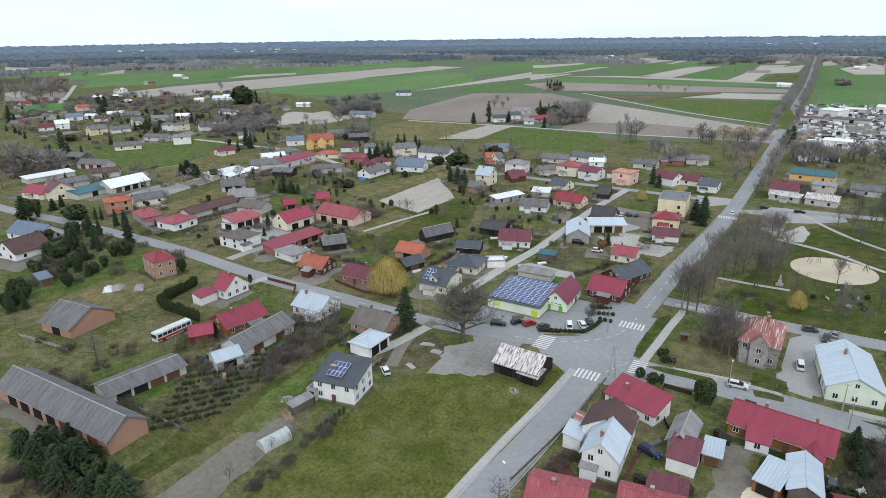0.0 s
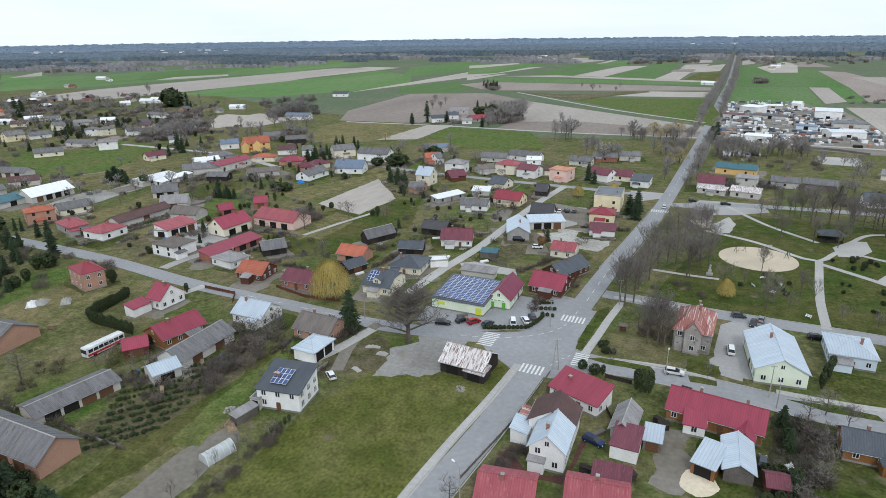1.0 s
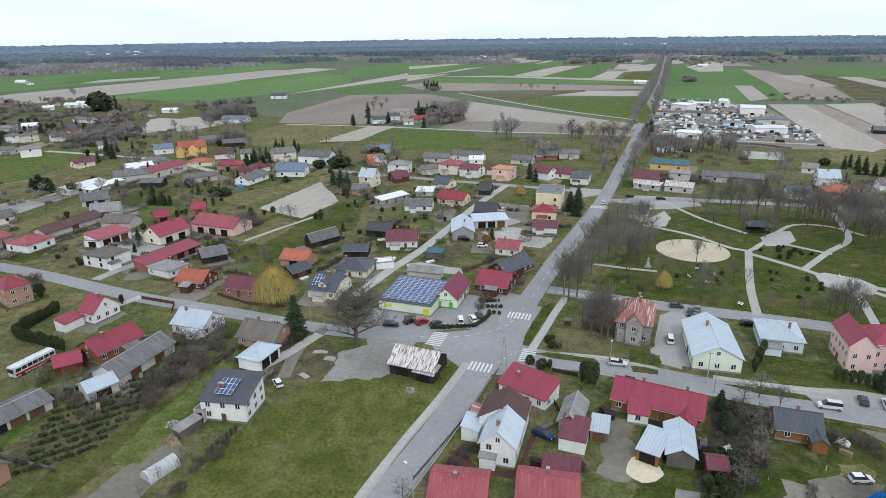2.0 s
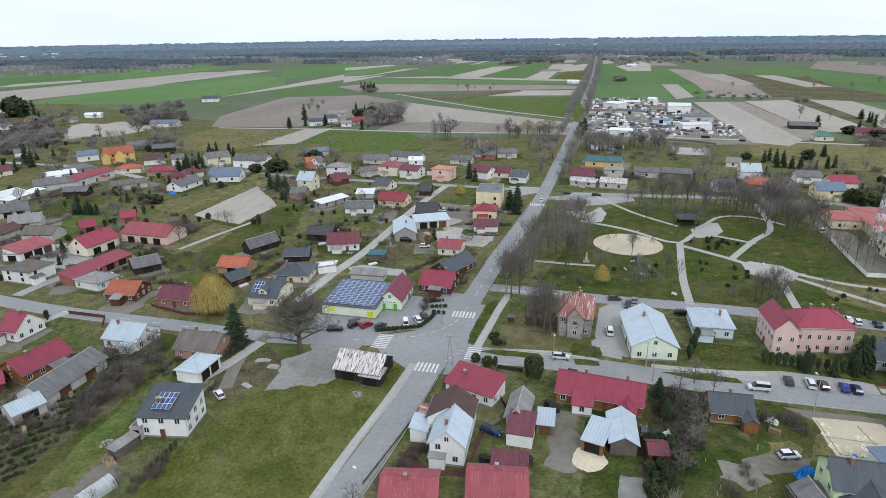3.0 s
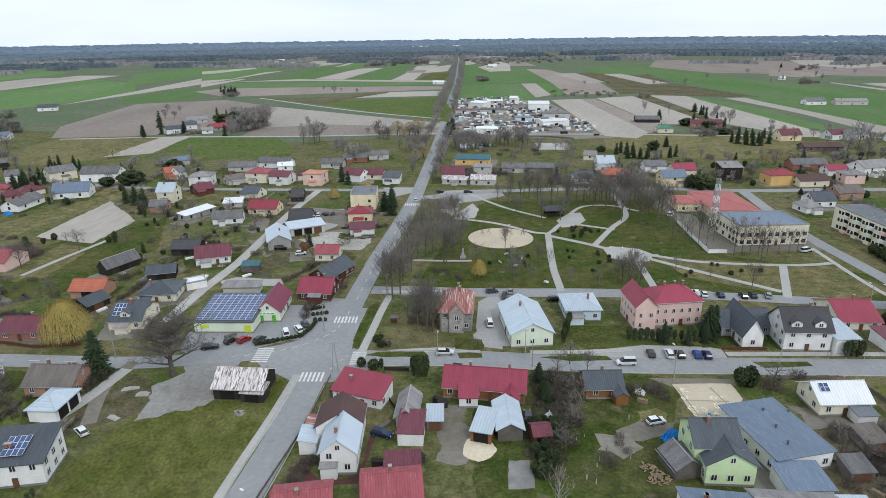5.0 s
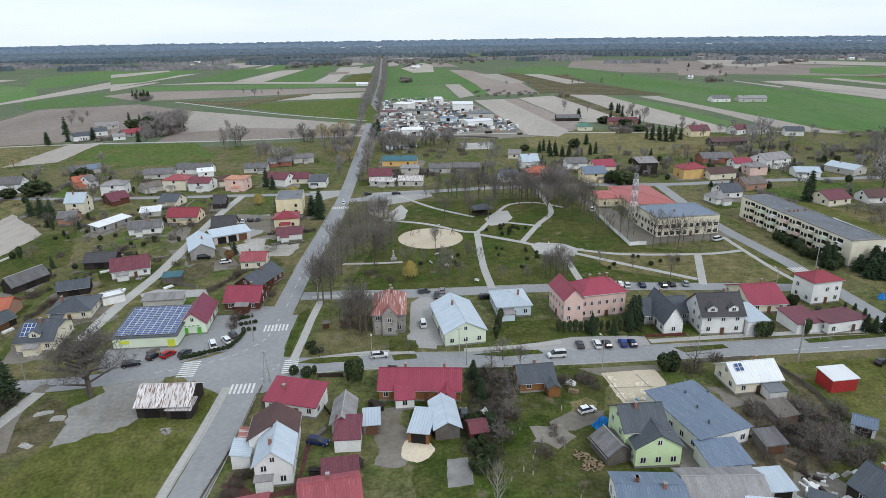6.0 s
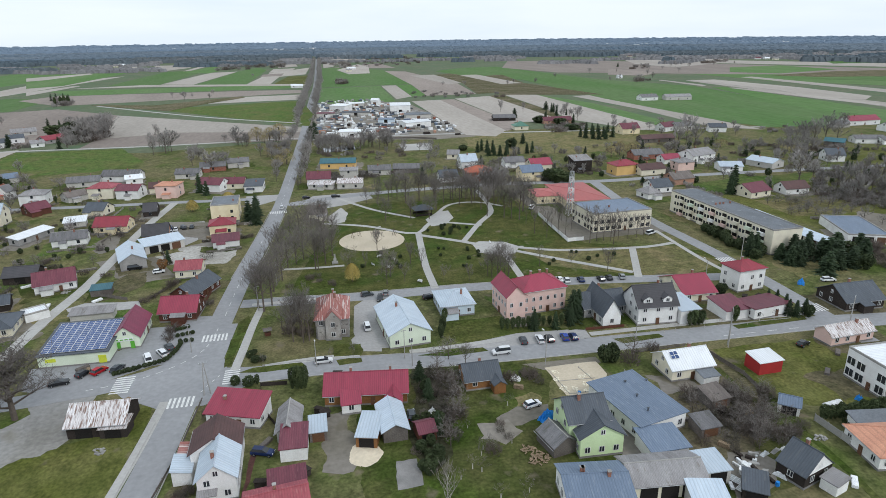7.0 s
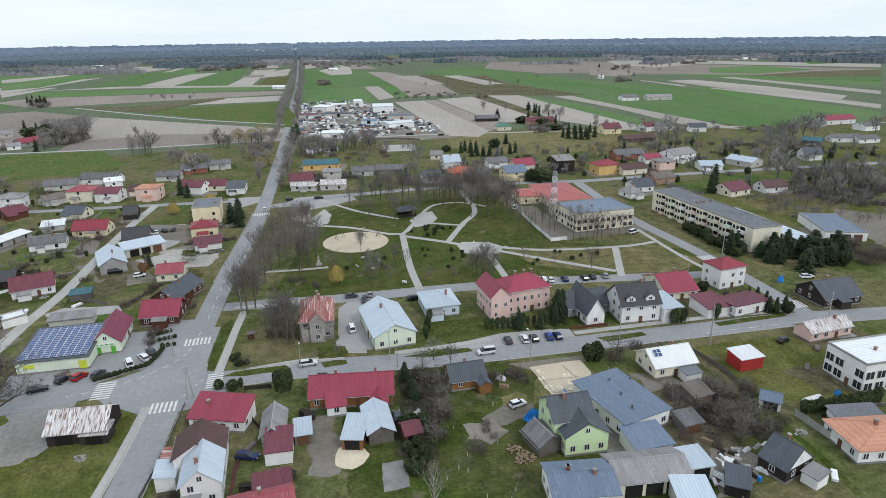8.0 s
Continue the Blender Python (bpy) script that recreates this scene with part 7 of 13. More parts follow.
shed(-233.9, 188.9, 89.1, 27.9, 8.0, 2.6, 2.0, 'brown', 'silicate', 'gable', label='long outbuilding with a brown roof')
house(-226.5, 165.3, 89.5, 11.7, 11.3, 3.6, 2.0, 'pinkred', 'white', 'hip', 1, label='white house with a faded red hipped roof')
house(-246.8, 165.7, 73.4, 8.2, 14.3, 3.4, 2.4, 'pinkred', 'grey', 'hip', 1, label='grey house with a faded red roof')
house(-273.6, 186.0, 68.7, 14.1, 9.0, 3.0, 2.4, 'grey', 'cream', 'gable', 1, label='cream house with a grey roof')
house(-273.5, 169.6, 64.3, 11.0, 9.0, 5.6, 1.4, 'orange', 'brick', 'hip', 2, label='two-storey brick house with an orange roof')
house(-325.6, 172.2, 71.8, 12.7, 12.0, 4.5, 4.2, 'maroon', 'cream', 'gable', 1, across=True, label='cream house with a steep maroon roof')
house(-336.3, 168.6, 9.4, 15.1, 10.0, 3.0, 3.0, 'crimson', 'cream', 'gable', 1, label='house with a red roof')
shed(-313.0, 199.7, 89.5, 22.5, 12.0, 3.2, 3.4, 'white', 'silicate', 'gable', gates=4, label='long barn with a white metal roof', name='barn')
shed(-316.4, 182.0, 94.9, 19.4, 9.0, 2.8, 1.4, 'teal', 'silicate', 'mono', label='shed with a grey green roof')
shed(-375.4, 194.3, 84.9, 26.0, 8.0, 2.6, 0.8, 'white', 'silicate', 'mono', gates=0, label='long shed with a white roof')
shed(-345.7, 187.5, 79.7, 19.9, 9.0, 2.8, 2.0, 'grey', 'silicate', 'gable', label='grey shed beside a barn')
shed(-381.3, 227.2, 16.7, 20.5, 9.0, 3.0, 2.4, 'grey', 'silicate', 'gable', gates=3, label='grey barn on a farm')
shed(-416.6, 237.5, 9.2, 13.1, 9.0, 3.0, 2.2, 'grey', 'greywood', 'gable', label='grey shed beside a barn')
shed(-351.9, 214.5, 50.0, 14.7, 8.0, 3.0, 2.2, 'brown', 'silicate', 'gable', label='brown shed beside a barn')
house(-266.1, 127.7, 5.9, 19.3, 11.0, 3.2, 3.4, 'slate', 'white', 'gable', 1, label='house with a blue grey roof')
house(-248.5, 113.8, 94.1, 13.4, 12.0, 3.2, 4.0, 'brown', 'white', 'gable', 1, across=False, label='white house with a steep brown roof')
shed(-212.2, 100.8, 78.2, 3.8, 6.0, 2.4, 0.8, 'slate', 'greywood', 'mono', label='small blue grey shed')

# ---- the far rows west of the lane
house(-424.4, 279.2, 56.4, 17.7, 9.0, 3.0, 2.4, 'grey', 'cream', 'gable', 1, chimneys=1, gap=4.2)
house(-407.6, 313.2, 49.2, 12.3, 8.0, 5.5, 1.2, 'palegrey', 'white', 'hip', 2, chimneys=1, gap=4.2)
house(-477.5, 354.8, 62.5, 10.5, 8.0, 5.5, 1.6, 'grey', 'white', 'hip', 2, chimneys=1, gap=4.2)
house(-467.6, 360.1, 81.6, 11.6, 8.0, 5.5, 1.6, 'grey', 'cream', 'hip', 2, chimneys=1, gap=4.2)
house(-577.6, 320.4, 63.0, 10.9, 10.0, 5.0, 3.0, 'white', 'white', 'gable', 2, chimneys=1, gap=4.2)
house(-580.5, 307.4, 58.2, 11.9, 8.0, 3.0, 2.6, 'maroon', 'white', 'gable', 1, chimneys=1, gap=4.2)
house(-514.5, 312.8, 83.8, 14.0, 9.0, 5.0, 3.0, 'grey', 'yellow', 'gable', 2, chimneys=1, gap=4.2)
house(-624.9, 359.8, 58.4, 14.5, 9.0, 4.0, 3.0, 'slate', 'white', 'gable', 1, chimneys=1, gap=4.2)
house(-621.5, 375.3, 24.1, 10.7, 8.0, 3.0, 2.0, 'white', 'white', 'gable', 1, chimneys=1, gap=4.2)
house(-592.8, 368.8, 42.0, 13.0, 10.0, 3.0, 2.4, 'brown', 'cream', 'gable', 1, chimneys=1, gap=4.2)
house(-618.9, 399.9, 59.1, 15.6, 9.0, 3.0, 2.0, 'white', 'silicate', 'gable', 1, chimneys=1, gap=4.2)
house(-508.7, 329.5, 77.2, 15.8, 9.0, 3.0, 2.4, 'grey', 'white', 'gable', 1, chimneys=1, gap=4.2)
house(-534.7, 365.5, 76.9, 9.2, 8.0, 4.5, 2.6, 'grey', 'cream', 'gable', 1, chimneys=1, gap=4.2)
house(-542.1, 397.5, 49.1, 19.1, 9.0, 3.0, 2.2, 'palegrey', 'silicate', 'gable', 1, chimneys=1, gap=4.2)
house(-534.2, 416.4, 42.0, 13.6, 8.0, 3.2, 2.0, 'white', 'white', 'gable', 1, chimneys=1, gap=4.2)
house(-599.5, 406.1, 44.4, 12.7, 8.0, 3.0, 2.0, 'grey', 'white', 'gable', 1, chimneys=1, gap=4.2)
house(-438.8, 315.7, 11.7, 22.7, 8.0, 3.0, 2.0, 'grey', 'silicate', 'gable', 1, chimneys=1, gap=4.2)
house(-447.1, 368.8, 63.1, 10.3, 8.0, 4.0, 2.4, 'grey', 'white', 'gable', 1, chimneys=1, gap=4.2)
house(-701.5, 414.8, 80.2, 12.5, 8.0, 4.0, 2.6, 'orange', 'pink', 'gable', 1, chimneys=1, gap=4.2)
house(-342.6, 295.9, 69.6, 11.9, 8.0, 3.0, 2.2, 'maroon', 'cream', 'gable', 1, chimneys=1, gap=4.2)
house(-519.1, 461.4, -7.1, 27.0, 8.0, 3.0, 2.0, 'grey', 'white', 'gable', 1, chimneys=1, gap=4.2)
house(-626.0, 567.9, 5.3, 22.7, 8.0, 3.0, 2.0, 'white', 'white', 'gable', 1, chimneys=1, gap=4.2)
house(-379.1, 348.0, 45.7, 7.6, 8.0, 4.0, 2.0, 'grey', 'white', 'gable', 1, chimneys=1, gap=4.2)
house(-653.0, 534.4, 60.4, 10.6, 8.0, 3.0, 2.0, 'white', 'white', 'gable', 1, chimneys=1, gap=4.2)
house(-300.1, 311.6, 69.4, 14.5, 10.0, 3.2, 2.6, 'grey', 'grey', 'hip', 1, chimneys=1, gap=4.2)
house(-325.0, 347.5, 48.5, 12.3, 9.0, 4.0, 2.6, 'slate', 'white', 'gable', 1, chimneys=1, gap=4.2)
house(-301.4, 348.6, 48.8, 17.4, 12.0, 6.0, 3.6, 'orange', 'ochre', 'gable', 2, chimneys=1, gap=4.2)
house(-296.0, 342.5, 48.8, 5.6, 7.0, 6.0, 2.8, 'orange', 'ochre', 'gable', 2, across=True, chimneys=0, windows='none', label='gabled bay of the ochre house', name='bay')
house(-302.5, 338.0, 48.8, 4.6, 6.0, 5.4, 2.3, 'orange', 'ochre', 'gable', 2, across=True, chimneys=0, windows='none', label='gabled bay of the ochre house', name='bay')
house(-270.2, 319.4, 25.9, 14.3, 9.0, 2.8, 1.8, 'orange', 'cream', 'hip', 1, chimneys=0, gap=4.2)
house(-323.0, 394.5, 46.7, 15.3, 9.0, 3.0, 2.2, 'grey', 'silicate', 'gable', 1, chimneys=1, gap=4.2)
house(-294.4, 385.8, 35.2, 15.0, 9.0, 3.0, 2.2, 'grey', 'darkwood', 'gable', 1, chimneys=1, gap=4.2)
house(-271.5, 344.5, 35.6, 12.4, 9.0, 3.4, 2.8, 'brown', 'white', 'gable', 1, chimneys=1, gap=4.2)
house(-253.8, 344.4, 25.7, 7.0, 8.0, 4.0, 2.8, 'grey', 'white', 'gable', 1, chimneys=1, gap=4.2)
house(-230.3, 350.7, 50.1, 14.6, 10.0, 5.0, 2.8, 'grey', 'cream', 'gable', 2, chimneys=1, gap=4.2)
house(-202.6, 346.6, 5.1, 20.9, 11.0, 5.0, 3.0, 'grey', 'white', 'gable', 2, chimneys=1, gap=4.2)
house(-245.5, 315.8, 18.7, 14.3, 9.0, 3.0, 2.2, 'crimson', 'brick', 'hip', 1, chimneys=1, gap=4.2)
house(-226.4, 302.5, 45.9, 9.6, 8.0, 3.0, 2.2, 'maroon', 'brick', 'hip', 1, chimneys=1, gap=4.2)
house(-223.5, 312.6, 61.7, 11.7, 8.0, 3.0, 2.2, 'maroon', 'cream', 'hip', 1, chimneys=1, gap=4.2)
house(-198.3, 309.8, 15.7, 17.0, 12.0, 3.4, 3.8, 'slate', 'white', 'gable', 1, chimneys=1, gap=4.2)
house(-211.0, 288.5, 87.6, 18.6, 9.0, 3.0, 2.4, 'grey', 'white', 'gable', 1, chimneys=1, gap=4.2)
house(-241.7, 282.6, 46.5, 17.8, 8.0, 2.8, 1.8, 'taupe', 'silicate', 'gable', 1, chimneys=0, gap=4.2)
house(-281.7, 275.1, 45.3, 19.9, 11.0, 3.4, 2.4, 'grey', 'silicate', 'gable', 1, chimneys=1, gap=4.2)
house(-298.9, 296.9, 55.3, 15.2, 10.0, 3.0, 1.6, 'white', 'silicate', 'gable', 1, chimneys=1, gap=4.2)
house(-275.4, 292.4, 88.3, 27.8, 10.0, 4.0, 2.0, 'crimson', 'silicate', 'gable', 1, chimneys=1, gap=4.2)
house(-287.0, 246.4, 87.7, 23.6, 7.0, 2.6, 1.2, 'white', 'silicate', 'mono', 1, chimneys=0, gap=4.2)
house(-278.7, 251.3, 96.9, 25.2, 5.0, 2.4, 0.6, 'white', 'silicate', 'mono', 1, chimneys=0, gap=4.2)
house(-257.4, 264.1, 19.2, 11.8, 8.0, 2.8, 1.8, 'grey', 'darkwood', 'gable', 1, chimneys=0, gap=4.2)
house(-142.3, 296.8, -0.7, 8.4, 9.0, 6.0, 3.6, 'blue', 'cream', 'gable', 2, chimneys=1, gap=4.2)
house(-164.7, 351.2, 37.7, 8.6, 9.0, 4.0, 2.4, 'orange', 'brick', 'gable', 1, chimneys=1, gap=4.2)
house(-160.1, 349.2, 65.0, 5.5, 8.0, 4.0, 3.0, 'grey', 'white', 'gable', 1, chimneys=1, gap=4.2)
house(-139.7, 333.0, 3.5, 11.7, 10.0, 5.6, 1.8, 'palegrey', 'white', 'hip', 2, chimneys=1, gap=4.2)
house(-132.3, 313.1, 43.6, 9.2, 9.0, 3.0, 2.4, 'maroon', 'brownwood', 'gable', 1, chimneys=1, gap=4.2)
house(-179.0, 390.2, 25.6, 16.1, 9.0, 3.0, 2.0, 'slate', 'silicate', 'gable', 1, chimneys=1, gap=4.2)
house(-129.1, 370.4, 7.2, 16.3, 9.0, 3.0, 2.4, 'grey', 'silicate', 'gable', 1, chimneys=1, gap=4.2)
house(-111.6, 380.3, -10.2, 20.8, 9.0, 3.4, 2.6, 'grey', 'white', 'gable', 1, chimneys=1, gap=4.2)
house(-110.1, 340.4, -9.4, 12.5, 10.0, 5.6, 2.0, 'pinkred', 'cream', 'hip', 2, chimneys=1, gap=4.2)
house(-123.2, 336.1, 43.5, 10.0, 8.0, 3.0, 2.0, 'taupe', 'silicate', 'gable', 1, chimneys=1, gap=4.2)
house(-96.2, 336.1, -11.0, 11.4, 10.0, 4.6, 2.2, 'maroon', 'white', 'gable', 2, chimneys=1, gap=4.2)
house(-103.5, 370.6, 15.0, 8.6, 7.0, 3.0, 1.0, 'white', 'white', 'mono', 1, chimneys=1, gap=4.2)
house(-77.0, 333.6, -11.2, 10.6, 10.0, 6.4, 1.0, 'salmon', 'pink', 'hip', 2, chimneys=1, gap=4.2)
house(-102.5, 304.9, -15.0, 9.1, 9.0, 3.0, 2.6, 'dark', 'cream', 'gable', 1, chimneys=1, gap=4.2)
house(-78.0, 297.1, 5.7, 5.9, 9.0, 2.8, 3.0, 'anthracite', 'darkwood', 'gable', 1, chimneys=0, gap=4.2)
house(-88.0, 275.5, -4.4, 13.2, 10.0, 3.2, 2.8, 'red', 'yellow', 'gable', 1, chimneys=1, gap=4.2)
house(-117.7, 269.3, 64.1, 17.0, 5.0, 2.8, 0.7, 'white', 'grey', 'mono', 1, chimneys=0, gap=4.2)
house(-99.9, 259.9, 9.6, 12.4, 8.0, 3.0, 2.2, 'grey', 'white', 'gable', 1, chimneys=1, gap=4.2)
house(-106.8, 286.5, 11.5, 8.4, 7.0, 2.6, 0.8, 'white', 'silicate', 'mono', 1, chimneys=0, gap=4.2)
house(-139.9, 280.6, 7.9, 7.3, 8.0, 3.0, 2.0, 'grey', 'brick', 'gable', 1, chimneys=1, gap=4.2)
house(-67.6, 259.6, 6.7, 9.5, 10.0, 2.8, 3.2, 'anthracite', 'brick', 'gable', 1, chimneys=0, gap=4.2)
house(-181.5, 388.5, 25.6, 6.9, 8.0, 3.0, 2.0, 'grey', 'white', 'gable', 1, chimneys=1, gap=4.2)
house(-85.2, 345.2, 5.7, 8.0, 8.0, 3.0, 2.2, 'brown', 'cream', 'gable', 1, chimneys=1, gap=4.2)
house(-57.1, 342.2, -22.5, 13.7, 10.0, 4.0, 2.6, 'maroon', 'white', 'gable', 1, chimneys=1, gap=4.2)
house(-46.3, 345.9, -6.8, 11.6, 9.0, 3.0, 2.4, 'maroon', 'cream', 'gable', 1, chimneys=1, gap=4.2)
house(-75.6, 378.5, -2.8, 13.2, 9.0, 3.0, 2.2, 'grey', 'silicate', 'gable', 1, chimneys=1, gap=4.2)
house(-64.3, 396.2, 5.7, 14.6, 9.0, 3.0, 2.2, 'grey', 'redbrick', 'gable', 1, chimneys=1, gap=4.2)
house(-50.6, 404.0, 10.7, 12.7, 9.0, 3.4, 2.0, 'grey', 'silicate', 'gable', 1, chimneys=1, gap=4.2)
house(-34.9, 335.7, -3.9, 9.1, 11.0, 3.4, 1.4, 'dark', 'white', 'mono', 1, chimneys=1, gap=4.2)
house(-238.6, 524.1, 40.0, 13.7, 9.0, 4.0, 2.4, 'dark', 'white', 'gable', 1, chimneys=1, gap=4.2)
house(-234.8, 549.0, 24.1, 11.5, 9.0, 4.0, 2.4, 'dark', 'white', 'gable', 1, chimneys=1, gap=4.2)
house(-209.6, 523.0, 24.4, 8.9, 8.0, 3.0, 2.0, 'palegrey', 'white', 'gable', 1, chimneys=1, gap=4.2)
house(-245.7, 592.0, 23.7, 18.4, 12.0, 3.0, 2.6, 'palegrey', 'silicate', 'gable', 1, chimneys=1, gap=4.2)
house(-205.9, 542.1, 49.7, 17.2, 12.0, 3.0, 2.8, 'red', 'grey', 'gable', 1, chimneys=1, gap=4.2)
house(-459.2, 703.4, 22.1, 19.5, 10.0, 4.0, 3.0, 'dark', 'white', 'gable', 1, chimneys=1, gap=4.2)
house(-375.0, 498.5, 14.1, 24.2, 11.0, 3.4, 2.6, 'slate', 'white', 'gable', 1, chimneys=1, gap=4.2)
house(-493.6, 547.6, 23.2, 16.4, 8.0, 3.0, 1.8, 'white', 'white', 'gable', 1, chimneys=1, gap=4.2)
house(-70.0, 230.6, 18.3, 8.5, 17.0, 3.6, 2.4, 'blue', 'grey', 'gable', 1, across=True, label='workshop with a pale blue metal roof', name='workshop', category='workshop', windows='none', gates=1)
shed(-62.6, 245.4, 27.3, 14.5, 8.0, 3.2, 0.8, 'blue', 'silicate', 'mono', gates=3, label='garage row with a pale blue roof', name='garage')
house(-43.2, 285.3, 2.6, 11.7, 16.0, 7.6, 0.0, 'tar', 'yellow', 'flat', 3, label='three-storey yellow block with a flat roof', name='office_block', category='building')
house(-41.9, 261.8, 4.9, 10.2, 9.0, 4.4, 1.8, 'red', 'yellow', 'hip', 1, label='yellow wing with a red hipped roof', name='annexe')
house(-38.4, 242.6, 6.9, 9.7, 6.0, 2.8, 1.2, 'maroon', 'white', 'mono', 1, label='white row with a maroon roof', chimneys=0)

# ---- behind the park
house(11.3, 385.2, -7.4, 21.3, 11.0, 3.6, 2.0, 'teal', 'ochre', 'gable', 1, chimneys=1, gap=3.6)
house(-1.0, 341.8, -3.9, 12.5, 11.0, 4.0, 3.0, 'maroon', 'white', 'gable', 1, chimneys=1, gap=3.6)
house(0.0, 330.6, -15.8, 13.3, 5.0, 2.6, 0.8, 'rust', 'silicate', 'mono', 1, chimneys=0, gap=3.6)
house(15.3, 329.0, -10.3, 13.0, 9.0, 3.4, 1.6, 'rust', 'silicate', 'gable', 1, chimneys=1, gap=3.6)
house(16.1, 354.0, -7.7, 9.8, 10.0, 5.0, 1.0, 'palegrey', 'silicate', 'gable', 2, chimneys=1, gap=3.6)
house(34.0, 359.6, -2.8, 13.0, 9.0, 3.2, 2.0, 'grey', 'silicate', 'gable', 1, chimneys=1, gap=3.6)
house(50.2, 360.5, -10.3, 15.2, 9.0, 3.0, 2.0, 'grey', 'greywood', 'gable', 1, chimneys=0, gap=3.6)
house(69.2, 332.2, -0.4, 10.1, 10.0, 3.0, 3.0, 'dark', 'white', 'gable', 1, chimneys=0, gap=3.6)
house(87.8, 362.2, 2.8, 9.9, 10.0, 5.0, 3.6, 'blue', 'white', 'gable', 2, chimneys=1, gap=3.6)
house(87.4, 332.8, -5.0, 14.6, 10.0, 4.6, 2.6, 'orange', 'redbrick', 'hip', 2, chimneys=1, gap=3.6)
house(114.5, 324.2, 3.5, 12.4, 10.0, 5.0, 3.0, 'slate', 'yellow', 'gable', 2, chimneys=1, gap=3.6)
house(127.7, 346.3, 5.4, 12.8, 10.0, 4.0, 3.0, 'crimson', 'cream', 'gable', 1, chimneys=1, gap=3.6)
house(116.3, 360.8, -0.4, 12.2, 10.0, 3.4, 2.4, 'grey', 'white', 'gable', 1, chimneys=1, gap=3.6)
house(171.0, 324.9, 8.1, 14.6, 10.0, 5.6, 2.2, 'red', 'ochre', 'hip', 2, chimneys=1, gap=3.6)
house(185.2, 320.9, 5.9, 15.9, 10.0, 3.4, 2.4, 'brown', 'cream', 'gable', 1, chimneys=1, gap=3.6)
house(205.8, 362.9, -0.0, 19.8, 10.0, 3.2, 2.6, 'grey', 'redbrick', 'gable', 1, chimneys=1, gap=3.6)
house(168.3, 504.5, -2.0, 11.8, 10.0, 3.4, 3.0, 'green', 'cream', 'hip', 1, chimneys=1, gap=3.6)
house(211.3, 531.5, -1.8, 25.9, 10.0, 3.2, 2.6, 'maroon', 'brick', 'gable', 1, chimneys=1, gap=3.6)
house(243.7, 460.2, 4.7, 15.4, 11.0, 4.6, 3.6, 'maroon', 'yellow', 'gable', 2, chimneys=1, gap=3.6)
house(244.9, 418.7, -0.2, 25.6, 10.0, 3.0, 2.2, 'brown', 'greywood', 'gable', 1, chimneys=0, gap=3.6)
house(384.3, 684.4, -1.4, 20.1, 14.0, 4.0, 3.0, 'grey', 'white', 'gable', 1, chimneys=1, gap=3.6)
house(418.7, 678.0, -7.9, 30.8, 12.0, 4.0, 2.6, 'palegrey', 'silicate', 'gable', 1, chimneys=1, gap=3.6)
house(171.5, 563.3, -7.4, 20.6, 12.0, 3.0, 2.4, 'grey', 'darkwood', 'gable', 1, chimneys=0, gap=3.6)
house(280.3, 464.7, 19.8, 15.2, 10.0, 4.0, 3.0, 'maroon', 'white', 'gable', 1, chimneys=1, gap=3.6)
house(293.7, 464.0, 12.7, 18.4, 10.0, 4.0, 2.6, 'grey', 'silicate', 'gable', 1, chimneys=1, gap=3.6)
house(315.6, 449.3, -17.6, 13.2, 9.0, 4.0, 2.6, 'dark', 'white', 'gable', 1, chimneys=1, gap=3.6)
house(157.5, 270.6, 10.1, 7.5, 9.0, 3.2, 2.6, 'palegrey', 'white', 'hip', 1, chimneys=1, gap=3.6)
house(168.3, 281.1, 3.8, 10.5, 10.0, 3.4, 3.0, 'dark', 'white', 'gable', 1, chimneys=1, gap=3.6)
house(188.3, 295.2, 7.9, 13.0, 10.0, 3.4, 2.8, 'taupe', 'brick', 'gable', 1, chimneys=1, gap=3.6)
house(209.1, 263.7, 13.7, 13.7, 12.0, 3.0, 3.0, 'maroon', 'cream', 'gable', 1, chimneys=0, gap=3.6)
house(231.4, 262.9, -0.3, 13.1, 9.0, 3.0, 2.8, 'brown', 'white', 'gable', 1, chimneys=0, gap=3.6)
house(231.1, 345.7, 16.8, 19.4, 13.0, 5.0, 3.0, 'palegrey', 'white', 'gable', 2, chimneys=1, gap=3.6)
house(234.7, 318.0, -16.2, 12.9, 10.0, 3.0, 2.0, 'blue', 'white', 'gable', 1, chimneys=0, gap=3.6)
house(262.0, 322.2, -69.2, 16.7, 12.0, 3.4, 2.0, 'blue', 'silicate', 'gable', 1, chimneys=1, gap=3.6)
house(212.7, 346.2, 2.1, 11.1, 9.0, 3.0, 2.4, 'crimson', 'white', 'gable', 1, chimneys=0, gap=3.6)
house(209.6, 326.2, 1.4, 10.5, 9.0, 5.0, 2.0, 'palegrey', 'pink', 'hip', 2, chimneys=1, gap=3.6)
house(385.0, 374.5, -17.1, 20.1, 10.0, 3.4, 2.0, 'grey', 'white', 'gable', 1, chimneys=1, gap=3.6)
house(453.0, 452.0, 1.7, 30.7, 12.0, 4.0, 3.4, 'crimson', 'white', 'gable', 1, chimneys=1, gap=3.6)
house(355.5, 371.1, -51.6, 12.3, 9.0, 3.0, 2.0, 'teal', 'greywood', 'gable', 1, chimneys=0, gap=3.6)
house(312.7, 326.6, -16.5, 10.8, 10.0, 4.0, 3.4, 'dark', 'white', 'gable', 1, chimneys=1, gap=3.6)
house(397.2, 368.0, -0.9, 17.1, 10.0, 3.0, 2.0, 'grey', 'white', 'gable', 1, chimneys=0, gap=3.6)
house(446.9, 414.9, 5.1, 15.6, 12.0, 4.0, 2.6, 'grey', 'white', 'gable', 1, chimneys=1, gap=3.6)
